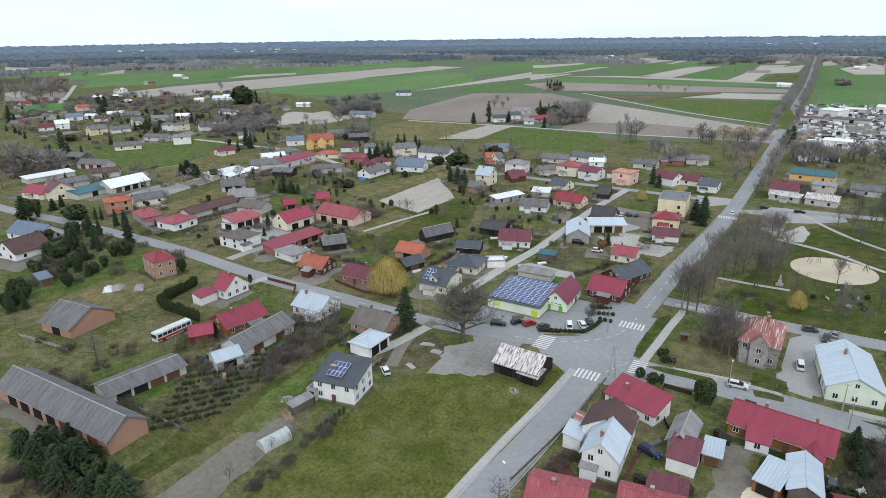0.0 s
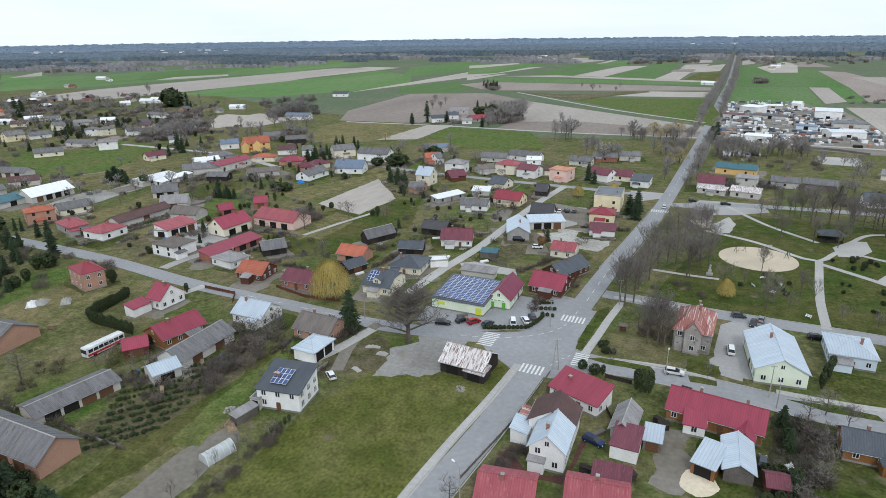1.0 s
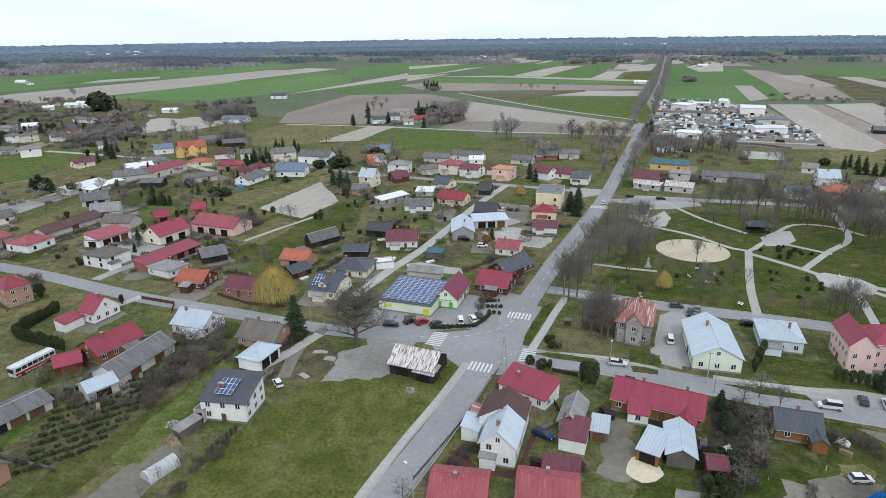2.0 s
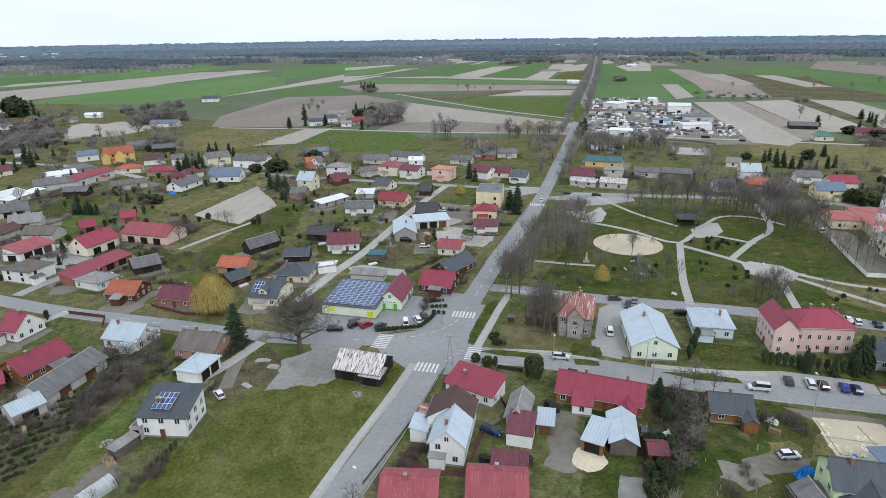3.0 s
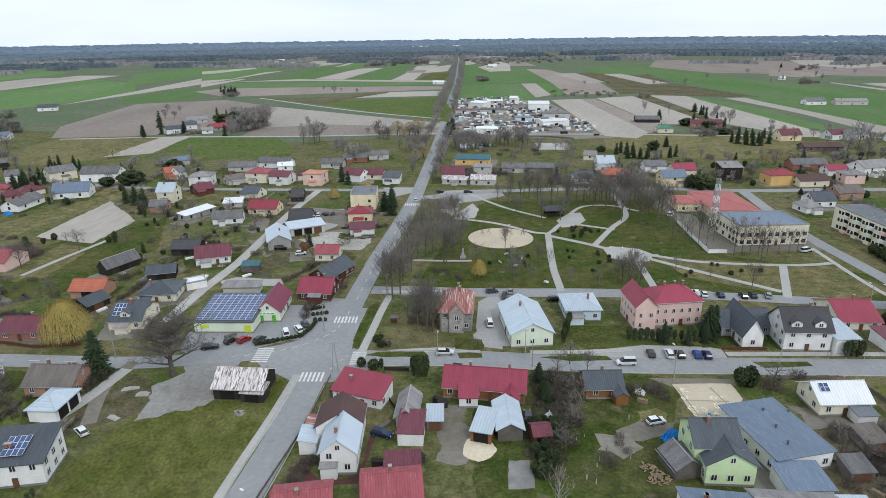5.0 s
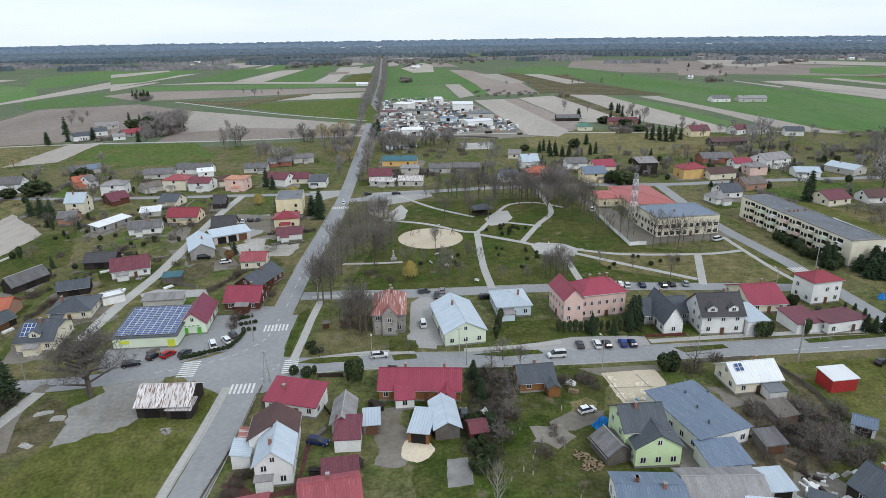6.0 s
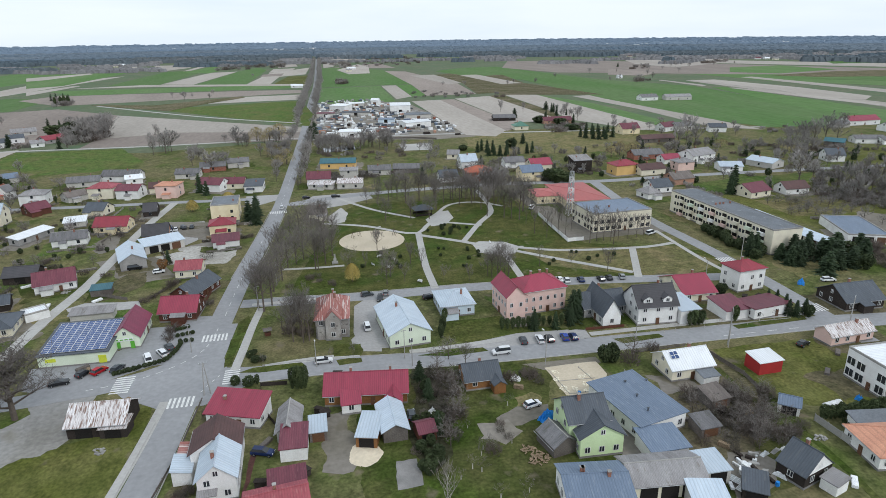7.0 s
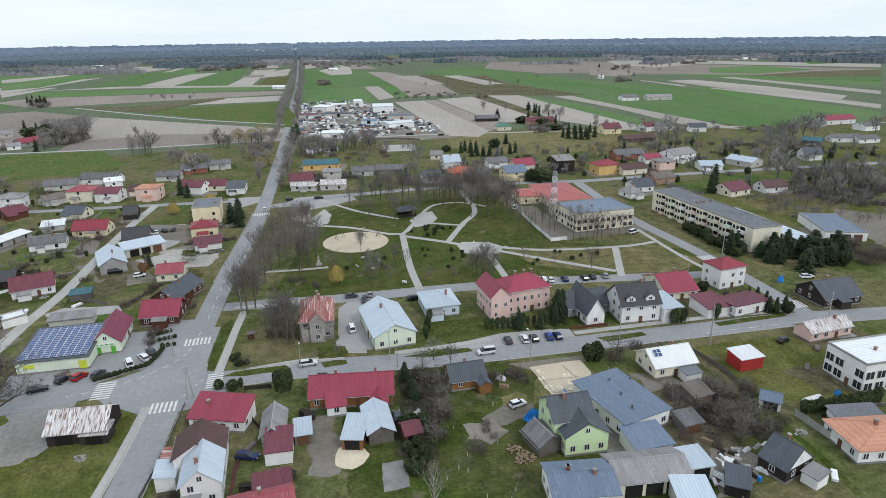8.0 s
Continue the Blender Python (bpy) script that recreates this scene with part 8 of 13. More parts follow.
house(86.8, 396.4, -16.5, 7.7, 8.0, 3.0, 2.2, 'palegrey', 'cream', 'gable', 1, chimneys=0, gap=3.6)
house(425.4, 444.3, -17.9, 13.5, 10.0, 3.0, 2.0, 'grey', 'silicate', 'gable', 1, chimneys=0, gap=3.6)
house(150.0, 337.1, 0.2, 11.0, 9.0, 7.0, 1.6, 'palegrey', 'darkwood', 'mono', 2, label='tall black timber house with a pale roof')
house(121.2, 275.0, -2.0, 20.0, 34.0, 4.2, 0.9, 'coral', 'yellow', 'hip', 1, name='sports_hall', category='hall', windows='none', chimneys=0, label='large low hall with a faded red roof')
house(105.6, 278.0, -2.0, 11.0, 15.0, 4.0, 0.8, 'coral', 'yellow', 'hip', 1, name='hall_wing', category='hall', windows='front', chimneys=0, label='low yellow wing of the hall under a faded red roof')
house(119.3, 233.4, 3.4, 26.4, 19.0, 8.0, 0.0, 'slate', 'cream', 'flat', 3, name='school', category='school', gap=2.6, win=(1.6, 1.5), label='three-storey cream school with a blue grey flat roof')
house(162.5, 215.3, 2.9, 12.6, 62.4, 9.4, 0.0, 'tar', 'cream', 'flat', 3, name='apartment_block', category='apartment building', windows='none', chimneys=4, label='long three-storey cream apartment block with balconies')
shed(181.6, 204.5, -89.0, 44.8, 5.0, 3.0, 0.8, 'blue', 'silicate', 'mono', gates=6, label='long garage row with a pale blue roof', name='garage')
shed(207.1, 198.9, -20.5, 15.1, 26.4, 3.4, 0.4, 'slate', 'white', 'flat', gates=3, label='flat-roofed workshop with a blue grey roof', name='workshop')

# ---- along the right street
house(0.3, 161.0, -3.7, 8.8, 14.0, 5.8, 4.2, 'rustred', 'stone', 'hip', 2, name='manor', category='house', chimneys=2, label='old grey stucco house with a rusty red tin roof')
house(18.8, 154.0, 6.0, 11.0, 19.1, 4.0, 2.8, 'blue', 'green', 'gable', 1, across=True, name='town_hall', category='building', label='pale green hall with a pale blue metal roof')
house(35.9, 165.4, 1.3, 9.8, 11.6, 3.6, 1.8, 'blue', 'paleblue', 'hip', 1, label='pale blue bungalow with a pale blue roof')
house(60.6, 161.5, 7.0, 13.9, 9.7, 7.4, 2.8, 'crimson', 'pink', 'hip', 3, name='school', category='school', chimneys=3, gap=2.2, win=(0.95, 1.35), label='pink three-storey school with a crimson roof')
house(51.2, 159.7, 4.4, 5.7, 12.0, 7.4, 2.8, 'crimson', 'pink', 'gable', 3, across=True, name='school_wing', category='school', chimneys=0, gap=2.2, win=(0.95, 1.35), label='gabled front wing of the pink school')
house(76.1, 150.0, 1.0, 5.3, 13.0, 3.8, 4.4, 'dark', 'white', 'gable', 1, across=True, label='white gabled house with a dark blue grey roof')
house(77.5, 154.9, 2.4, 13.5, 9.0, 3.0, 3.0, 'dark', 'grey', 'gable', 1, label='rear house with a dark grey roof')
house(89.5, 147.1, -3.6, 11.5, 10.3, 5.6, 4.4, 'anthracite', 'white', 'gable', 2, dormer=2, name='villa', label='large white house with a steep anthracite roof')
shed(98.3, 145.5, 2.6, 6.2, 10.0, 4.0, 0.8, 'blue', 'white', 'mono', gates=0, label='white annexe with a pale blue roof', name='annexe')
house(109.8, 160.6, -1.4, 10.6, 15.0, 2.8, 3.2, 'crimson', 'cream', 'gable', 1, label='hall with a large crimson roof')
house(129.4, 161.0, 7.0, 10.0, 7.9, 7.2, 1.8, 'red', 'white', 'hip', 2, label='white cube house with a red hipped roof')
shed(112.5, 143.9, 3.0, 7.4, 8.4, 3.0, 0.8, 'maroon', 'white', 'mono', gates=0, label='white garage with a maroon roof', name='garage')
house(122.7, 142.8, 188.0, 13.0, 8.0, 3.0, 0.5, 'maroon', 'white', 'mono', 1, chimneys=0, label='long low white building with a flat maroon roof', name='garage_row', category='building')
house(152.5, 142.7, -0.1, 12.9, 11.3, 3.0, 3.4, 'dark', 'darkwood', 'gable', 1, label='dark timber house with a dark grey roof')
house(132.3, 123.1, 4.6, 13.8, 5.4, 3.0, 1.8, 'rust', 'pink', 'gable', 1, label='old bungalow with a rusty white tin roof')
house(126.9, 102.0, -90.0, 10.9, 18.0, 7.4, 0.0, 'white', 'white', 'flat', 2, name='school', category='school', gap=2.7, win=(2.3, 2.0), trim=None, label='white two-storey school with a flat white roof')
shed(101.5, 114.3, 3.0, 6.4, 5.0, 3.2, 0.5, 'white', 'red', 'mono', gates=0, label='red plastered kiosk with a white roof', name='kiosk')
house(82.1, 118.0, 2.1, 11.0, 8.6, 3.2, 2.6, 'white', 'cream', 'gable', 1, label='cream house with a white metal roof')
house(62.3, 103.9, 13.1, 12.0, 16.6, 3.8, 0.6, 'slate', 'white', 'mono', 1, label='long white building with a slate blue roof', chimneys=0, name='workshop')
shed(61.0, 90.9, 0.3, 7.6, 6.5, 3.0, 0.5, 'slate', 'white', 'mono', gates=1, label='annexe with a slate blue lean-to roof', name='annexe')
house(47.9, 99.8, -0.8, 8.3, 8.5, 6.0, 3.0, 'dark', 'lime', 'gable', 2, name='villa', label='lime green house with a dark roof')
house(49.3, 96.6, -2.6, 8.7, 9.0, 4.6, 2.6, 'dark', 'lime', 'gable', 1, across=True, name='villa_wing', chimneys=0, label='lime green gabled wing with a dark roof')
shed(42.0, 97.1, 12.0, 5.6, 6.4, 2.3, 1.8, 'grey', 'greywood', 'gable', across=True, label='open timber shed with a grey roof')
shed(56.2, 82.9, -5.2, 13.6, 8.0, 3.2, 1.6, 'palegrey', 'cream', 'gable', gates=3, label='garage block with a pale grey roof', name='garage')
house(42.6, 81.7, -8.2, 11.1, 8.9, 4.0, 1.4, 'slate', 'white', 'gable', 1, label='white house with a slate blue roof', chimneys=3)
shed(61.0, 76.0, -13.7, 6.2, 4.8, 2.8, 0.6, 'blue', 'silicate', 'mono', gates=1, label='shed with a pale blue roof')
shed(66.1, 82.8, -0.8, 4.8, 5.4, 3.0, 0.5, 'blue', 'silicate', 'mono', gates=1, label='shed with a pale blue roof')
house(83.1, 79.4, -72.9, 5.5, 8.0, 2.8, 3.4, 'dark', 'darkwood', 'gable', 1, label='old dark timber cottage with white gables', gable='white')
house(105.3, 80.8, -98.4, 9.8, 15.0, 3.2, 2.2, 'salmon', 'white', 'hip', 1, label='white bungalow with a salmon tiled roof')
shed(84.9, 112.1, 3.0, 4.2, 3.4, 2.2, 0.4, 'tar', 'white', 'mono', gates=0, label='dark roofed lean-to before the cream house', name='lean_to')
shed(85.5, 74.8, -72.9, 3.0, 3.4, 2.2, 0.5, 'palegrey', 'white', 'mono', gates=0, label='small white annexe of the timber cottage', name='annexe')
shed(107.3, 88.1, -8.4, 9.6, 3.6, 2.7, 0.4, 'tar', 'white', 'mono', gates=0, label='grey flat-roofed rear wing of the bungalow', name='rear_wing')
shed(81.1, 103.9, 8.0, 5.0, 4.6, 2.2, 1.0, 'taupe', 'greywood', 'mono', label='small shed with a grey brown roof')
shed(73.2, 95.2, 4.0, 4.6, 4.2, 2.1, 0.7, 'grey', 'greywood', 'mono', label='low grey timber garden shed')
shed(95.2, 97.9, -38.8, 4.1, 4.0, 2.2, 1.2, 'slate', 'white', 'gable', label='small blue roofed garden shed')
shed(71.0, 76.9, -34.4, 4.0, 5.0, 2.2, 0.8, 'dark', 'darkwood', 'mono', label='low dark timber garden shed')
house(-3.0, 274.2, 5.6, 7.9, 8.0, 3.0, 2.6, 'taupe', 'cream', 'gable', 1, label='small cream kiosk house beside the forecourt')

# ---- corner plots south of the right street
house(-21.1, 120.5, -20.1, 11.9, 6.3, 3.0, 1.9, 'crimson', 'white', 'mono', 1, label='white house with a single sloping crimson roof at the corner')
house(-22.2, 99.3, 1.4, 6.6, 8.5, 5.0, 2.8, 'blue', 'white', 'gable', 2, across=True, name='villa', label='white two-storey house with a pale blue metal roof')
shed(-29.3, 103.3, 91.4, 5.0, 3.4, 2.6, 0.7, 'blue', 'white', 'mono', gates=0, label='lower wing of the white villa under a pale blue roof', name='villa_wing')
shed(-29.0, 107.9, 91.4, 4.2, 3.4, 2.4, 0.5, 'rustred', 'brownwood', 'mono', gates=0, label='rusty red lean-to beside the red brown roof', name='lean_to')
shed(-23.8, 94.8, 2.9, 3.0, 2.5, 2.6, 0.4, 'palegrey', 'white', 'mono', gates=0, label='small white porch with a flat roof', name='porch')
shed(-23.6, 107.4, 1.4, 8.9, 7.5, 4.6, 2.8, 'brown', 'white', 'gable', across=True, gates=0, label='rear part with a red brown roof', name='annexe')
house(-26.5, 85.2, 9.3, 9.6, 9.0, 2.6, 2.2, 'pinkred', 'white', 'gable', 1, label='house with a faded red roof beside the road')
house(-11.6, 89.0, 7.6, 10.1, 9.0, 3.0, 2.4, 'pinkred', 'white', 'gable', 1, label='house with a faded red roof')
shed(-10.0, 93.5, 4.4, 6.5, 7.0, 3.0, 0.8, 'maroon', 'white', 'mono', gates=0, label='rear wing with a maroon roof', name='annexe')
shed(-10.4, 114.3, -3.0, 4.3, 9.0, 2.5, 1.8, 'palegrey', 'silicate', 'gable', across=True, label='grey shed with a pale gable roof')
shed(-9.2, 107.0, -1.9, 5.1, 7.0, 2.9, 0.8, 'maroon', 'white', 'mono', gates=0, label='white garage with a maroon roof', name='garage')
shed(-4.6, 111.2, 0.6, 3.4, 5.2, 2.3, 0.5, 'blue', 'greywood', 'mono', gates=1, label='lean-to with a pale blue roof')
house(6.6, 124.1, -7.7, 18.2, 9.0, 3.0, 2.8, 'crimson', 'wood', 'gable', 1, chimneys=2, label='long honey timber house with a crimson roof')
house(2.6, 119.5, 0.3, 4.1, 5.5, 2.5, 1.3, 'crimson', 'white', 'mono', 1, chimneys=0, label='white porch under a lean-to crimson roof', name='annexe')
house(11.9, 118.0, 84.0, 4.4, 3.6, 2.5, 1.5, 'crimson', 'wood', 'gable', 1, chimneys=0, windows='none', plinth=False, label='small gabled porch of the timber house under a crimson roof', name='porch_wing')
shed(5.8, 108.2, -15.3, 4.2, 8.0, 2.6, 0.5, 'blue', 'wood', 'mono', gates=1, label='timber shed with a pale blue metal roof')
shed(10.6, 110.2, 1.9, 5.0, 10.0, 2.8, 1.4, 'blue', 'greywood', 'gable', across=True, gates=1, label='barn with a pale blue metal roof', name='barn')
shed(16.8, 106.0, 8.0, 3.6, 4.6, 2.2, 1.2, 'maroon', 'brownwood', 'gable', label='open timber shelter with a maroon roof')
house(33.0, 124.0, 1.0, 8.2, 7.6, 2.7, 2.3, 'dark', 'wood', 'gable', 1, label='honey timber cottage with a dark roof')
shed(36.2, 119.4, 4.0, 2.8, 3.6, 2.3, 0.9, 'dark', 'wood', 'gable', across=True, gates=0, label='timber porch wing with a dark roof', name='annexe')
house(0.2, 154.0, -5.1, 4.0, 3.0, 6.2, 2.4, 'rustred', 'stone', 'gable', 2, across=True, chimneys=0, label='gabled stone front of the old house', name='gabled_wing')
shed(-2.9, 154.9, -5.4, 2.1, 3.0, 3.4, 0.4, 'tar', 'stone', 'flat', gates=0, label='low side wing of the old house', name='annexe')

# ---- farms out in the fields
house(-2024, 1094, -10, 26, 8, 3.2, 2.4, 'white', 'white', chimneys=0)
house(-1887, 1034, 2, 14, 8, 3.2, 2.4, 'white', 'cream', chimneys=0)
house(-1397, 799, -5, 14, 8, 3.2, 2.4, 'palegrey', 'cream', chimneys=0)
house(-1407, 815, 4, 10, 8, 3.2, 2.4, 'grey', 'white', chimneys=0)
house(-1089, 850, 5, 22, 8, 3.2, 2.4, 'white', 'white', chimneys=0)
house(-1033, 821, -17, 12, 8, 3.2, 2.4, 'palegrey', 'white', chimneys=0)
house(-978, 699, -19, 14, 8, 3.2, 2.4, 'palegrey', 'cream', chimneys=0)
house(-960, 694, 13, 9, 8, 3.2, 2.4, 'brown', 'brick', chimneys=0)
house(-874, 575, -10, 14, 8, 3.2, 2.4, 'palegrey', 'white', chimneys=0)
house(-884, 590, -11, 9, 8, 3.2, 2.4, 'white', 'white', chimneys=0)
house(-645, 560, 20, 16, 8, 3.2, 2.4, 'white', 'white', chimneys=0)
house(-645, 575, -1, 18, 8, 3.2, 2.4, 'white', 'white', chimneys=0)
house(-527, 1951, 13, 20, 8, 3.2, 2.4, 'white', 'white', chimneys=0)
house(-23, 1015, -1, 12, 8, 3.2, 2.4, 'white', 'white', chimneys=0)
house(-31, 1018, 6, 8, 8, 3.2, 2.4, 'white', 'white', chimneys=0)
house(-533, 1984, -14, 20, 8, 3.2, 2.4, 'white', 'white', chimneys=0)
house(-525, 1900, 5, 12, 8, 3.2, 2.4, 'grey', 'cream', chimneys=0)
house(88, 1508, 15, 20, 8, 3.2, 2.4, 'white', 'white', chimneys=0)
house(78, 1428, 1, 12, 8, 3.2, 2.4, 'palegrey', 'cream', chimneys=0)
house(1197, 1493, 10, 16, 8, 3.2, 2.4, 'palegrey', 'cream', chimneys=0)
house(1200, 1532, 7, 16, 8, 3.2, 2.4, 'white', 'white', chimneys=0)
house(1181, 1542, -17, 14, 8, 3.2, 2.4, 'maroon', 'white', chimneys=0)
house(950, 1821, 10, 14, 8, 3.2, 2.4, 'brown', 'cream', chimneys=0)
house(518, 1023, 4, 8, 8, 3.2, 2.4, 'white', 'white', chimneys=0)

# ---- garden plots and far farm buildings ----
V1 = [(-310, 206), (-299, 260), (-261, 298), (-188, 315), (-146, 335), (-76, 323), (-68, 248), (-67, 196), (-88, 185), (-116, 170), (-153, 171), (-188, 153), (-238, 160)]
V2 = [(-679, 322), (-572, 468), (-356, 410), (-221, 371), (-172, 395), (-127, 383), (-116, 333), (-189, 281), (-265, 228), (-378, 171)]
V3 = [(-889, 427), (-720, 664), (-468, 542), (-365, 406), (-474, 356), (-580, 272)]
strips(V1, 8, 86, 5, 0.0081)
strips(V2, 12, 97, 6, 0.0111)
strips(V3, 26, 99, 7, 0.0151)
outbuildings(V3, 22, 8, 4)
edge_rng = random.Random(21)
for fx, fy, ca, sa, hl, hd in FOOT:
    if 130 < math.hypot(fx, fy) < 340 and not (-30 < fx < 130 and 150 < fy < 300) and hl > 3.5:
        for side in (-1, 1):
            if edge_rng.random() < 0.65:
                gap = hd + edge_rng.uniform(3, 8)
                EDGES.append((fx - side * gap * sa, fy + side * gap * ca, math.atan2(sa, ca), hl + edge_rng.uniform(1, 6)))
plot_fences()


def plot_hedges():
    """Ragged rows of leafless bushes along the edges of the plots."""
    rng = random.Random(33)
    rows = {True: [], False: []}
    for x, y, a, l in EDGES:
        if rng.random() < 0.45:
            continue
        s = -l
        while s < l:
            s += rng.uniform(1.8, 3.4)
            px, py = x + s * math.cos(a) + rng.uniform(-0.6, 0.6), y + s * math.sin(a) + rng.uniform(-0.6, 0.6)
            if rng.random() < 0.8 and clear(px, py, 1.0):
                rows[math.hypot(px, py) > 260].append((px, py, rng.uniform(0.45, 0.95), 1.0))
    for spots in rows.values():
        joined("bush", spots, "ragged rows of leafless bushes along plot edges", "plot_hedges")


plot_hedges()

# ---- road markings ----
dashes([(-31, 172), (-29, 205), (-20.5, 295), (-15.5, 410)], 3.0, 3.6, 0.14, parent=main_road)
dashes([(-31.5, 168), (-34, 154), (-41, 146), (-50, 141.5), (-60, 139.5)], 1.6, 1.2, 0.16, z=0.0605, parent=street_west)
dashes([(-82, 136.8), (-115, 138.2), (-152, 139.5)], 3.0, 6.0, 0.14, z=0.0605, parent=street_west)
dashes([(-31.5, 132.5), (-29.5, 137), (-27, 141.5)], 0.9, 0.6, 0.16, z=0.0605, parent=street_west)
dashes([(100, 131.6), (131, 131), (150, 129)], 3.0, 3.0, 0.14, z=0.0585, parent=street_east)
for x, y, turn, width, length, z in ((-34.9, 129.8, 0, 6.5, 4.2, 0.056), (-31.8, 161.2, 0, 7.0, 4.0, 0.0606), (-50, 140.6, 90, 8.0, 4.2, 0.0606), (-25.0, 138.9, 90, 7.5, 3.6, 0.0586),
                                 (-20.6, 287, 0, 8.5, 4.2, 0.056), (139.8, 141.5, 0, 6.0, 5.0, 0.0668), (139.6, 183.5, 0, 6.0, 4.6, 0.0668)):
    zebra(x, y, turn, width, length, z)

# ---- vehicles ----
CAR_PAINT = {
    "black": material("black_car_paint", (0.012, 0.013, 0.016), 0.25, grain=0.02, spec=0.6), "white": material("white_car_paint", (0.75, 0.76, 0.77), 0.3, grain=0.02),
    "silver": material("silver_car_paint", (0.42, 0.43, 0.44), 0.3, metal=0.5, grain=0.02), "red": material("red_car_paint", (0.45, 0.012, 0.02), 0.3, grain=0.02),
    "blue": material("blue_car_paint", (0.02, 0.06, 0.32), 0.3, grain=0.02), "grey": material("dark_grey_car_paint", (0.06, 0.07, 0.08), 0.3, grain=0.02),
    "navy": material("dark_blue_car_paint", (0.015, 0.03, 0.10), 0.3, grain=0.02),
}
LAMP_GLASS = material("clear_lamp_glass", (0.7, 0.7, 0.68), 0.15, grain=0.0)
RED_LENS = material("red_tail_lamp", (0.4, 0.01, 0.01), 0.2, grain=0.0)


def profile(bm, outline, half, taper=0.0, waist=None):
    """A body from a side outline (x, z), as wide as two halves, narrowed above the waist."""
    rings = []
    for s in (-1, 1):
        rings.append([bm.verts.new((x, s * (half - (taper * max(0.0, z - waist) if waist is not None else 0.0)), z)) for x, z in outline])
    n = len(outline)
    for i in range(n):
        j = (i + 1) % n
        bm.faces.new((rings[0][i], rings[0][j], rings[1][j], rings[1][i]))
    bm.faces.new(rings[0][::-1])
    bm.faces.new(rings[1])


CAR_SHAPES = {
    "hatch": ([(-2.0, 0.35), (-2.05, 0.75), (-1.95, 0.98), (1.0, 0.98), (1.85, 0.82), (2.05, 0.62), (2.0, 0.32)], [(-1.9, 0.97), (-1.6, 1.40), (-1.2, 1.50), (0.2, 1.48), (1.05, 0.97)]),
    "estate": ([(-2.3, 0.35), (-2.33, 0.8), (-2.25, 1.0), (1.05, 1.0), (2.1, 0.85), (2.3, 0.62), (2.25, 0.32)], [(-2.22, 0.99), (-1.95, 1.45), (-1.5, 1.52), (0.2, 1.5), (1.15, 0.99)]),
    "van": ([(-2.4, 0.38), (-2.42, 1.0), (-2.35, 1.12), (1.35, 1.1), (2.25, 0.95), (2.42, 0.7), (2.38, 0.35)], [(-2.34, 1.11), (-2.25, 1.85), (-2.0, 1.92), (0.7, 1.9), (1.55, 1.1)]),
}


def car(x, y, turn, colour, shape="hatch", label=""):
    c = thing("car", x, y, turn, label or f"parked {colour} {'estate car' if shape == 'estate' else 'van' if shape == 'van' else 'hatchback'} on the asphalt", "car", z=0.05)
    low, top = CAR_SHAPES[shape]
    near = math.hypot(x, y) < 190

    def body(bm):
        profile(bm, low, 0.87)
        bmesh.ops.bevel(bm, geom=bm.edges[:], offset=0.07, segments=2, affect="EDGES")

    def cabin(bm):
        profile(bm, top, 0.80, 0.28, 0.97)

    def roof(bm):
        zt = max(z for _, z in top)
        xs = [px for px, pz in top if pz > zt - 0.13]
        box(bm, (min(xs) + max(xs)) / 2, 0, zt - 0.03, max(xs) - min(xs) - 0.1, 1.24, 0.06)
    piece("body", shared(("body", shape, colour), body, CAR_PAINT[colour]), c, Matrix())
    piece("cabin_glass", shared(("cabin_glass", shape), cabin, GLASS), c, Matrix())
    piece("roof", shared(("roof", shape, colour), roof, CAR_PAINT[colour]), c, Matrix())
    tyre = shared(("tyre",), lambda bm: tube(bm, (0, -0.1, 0), (0, 0.1, 0), 0.32, 0.32, 14), RUBBER)
    rim = shared(("rim",), lambda bm: tube(bm, (0, -0.115, 0), (0, 0.115, 0), 0.19, 0.19, 10), STEEL)
    reach = low[4][0] - 0.55 if shape != "hatch" else 1.25
    for wx in (-reach * 0.98, reach):
        for wy in (-0.80, 0.80):
            w = piece("wheel", tyre, c, pose(wx, wy, 0.32))
            if near:
                piece("rim", rim, w, Matrix())
    lamp = shared(("headlight",), lambda bm: box(bm, 0, 0, 0, 0.12, 0.34, 0.14), LAMP_GLASS)
    tail = shared(("tail_light",), lambda bm: box(bm, 0, 0, 0, 0.10, 0.24, 0.20), RED_LENS)
    for s in (-1, 1) if near else ():
        piece("headlight", lamp, c, pose(low[5][0] - 0.08, s * 0.6, 0.62))
        piece("tail_light", tail, c, pose(low[1][0] + 0.06, s * 0.68, 0.72))
    return c


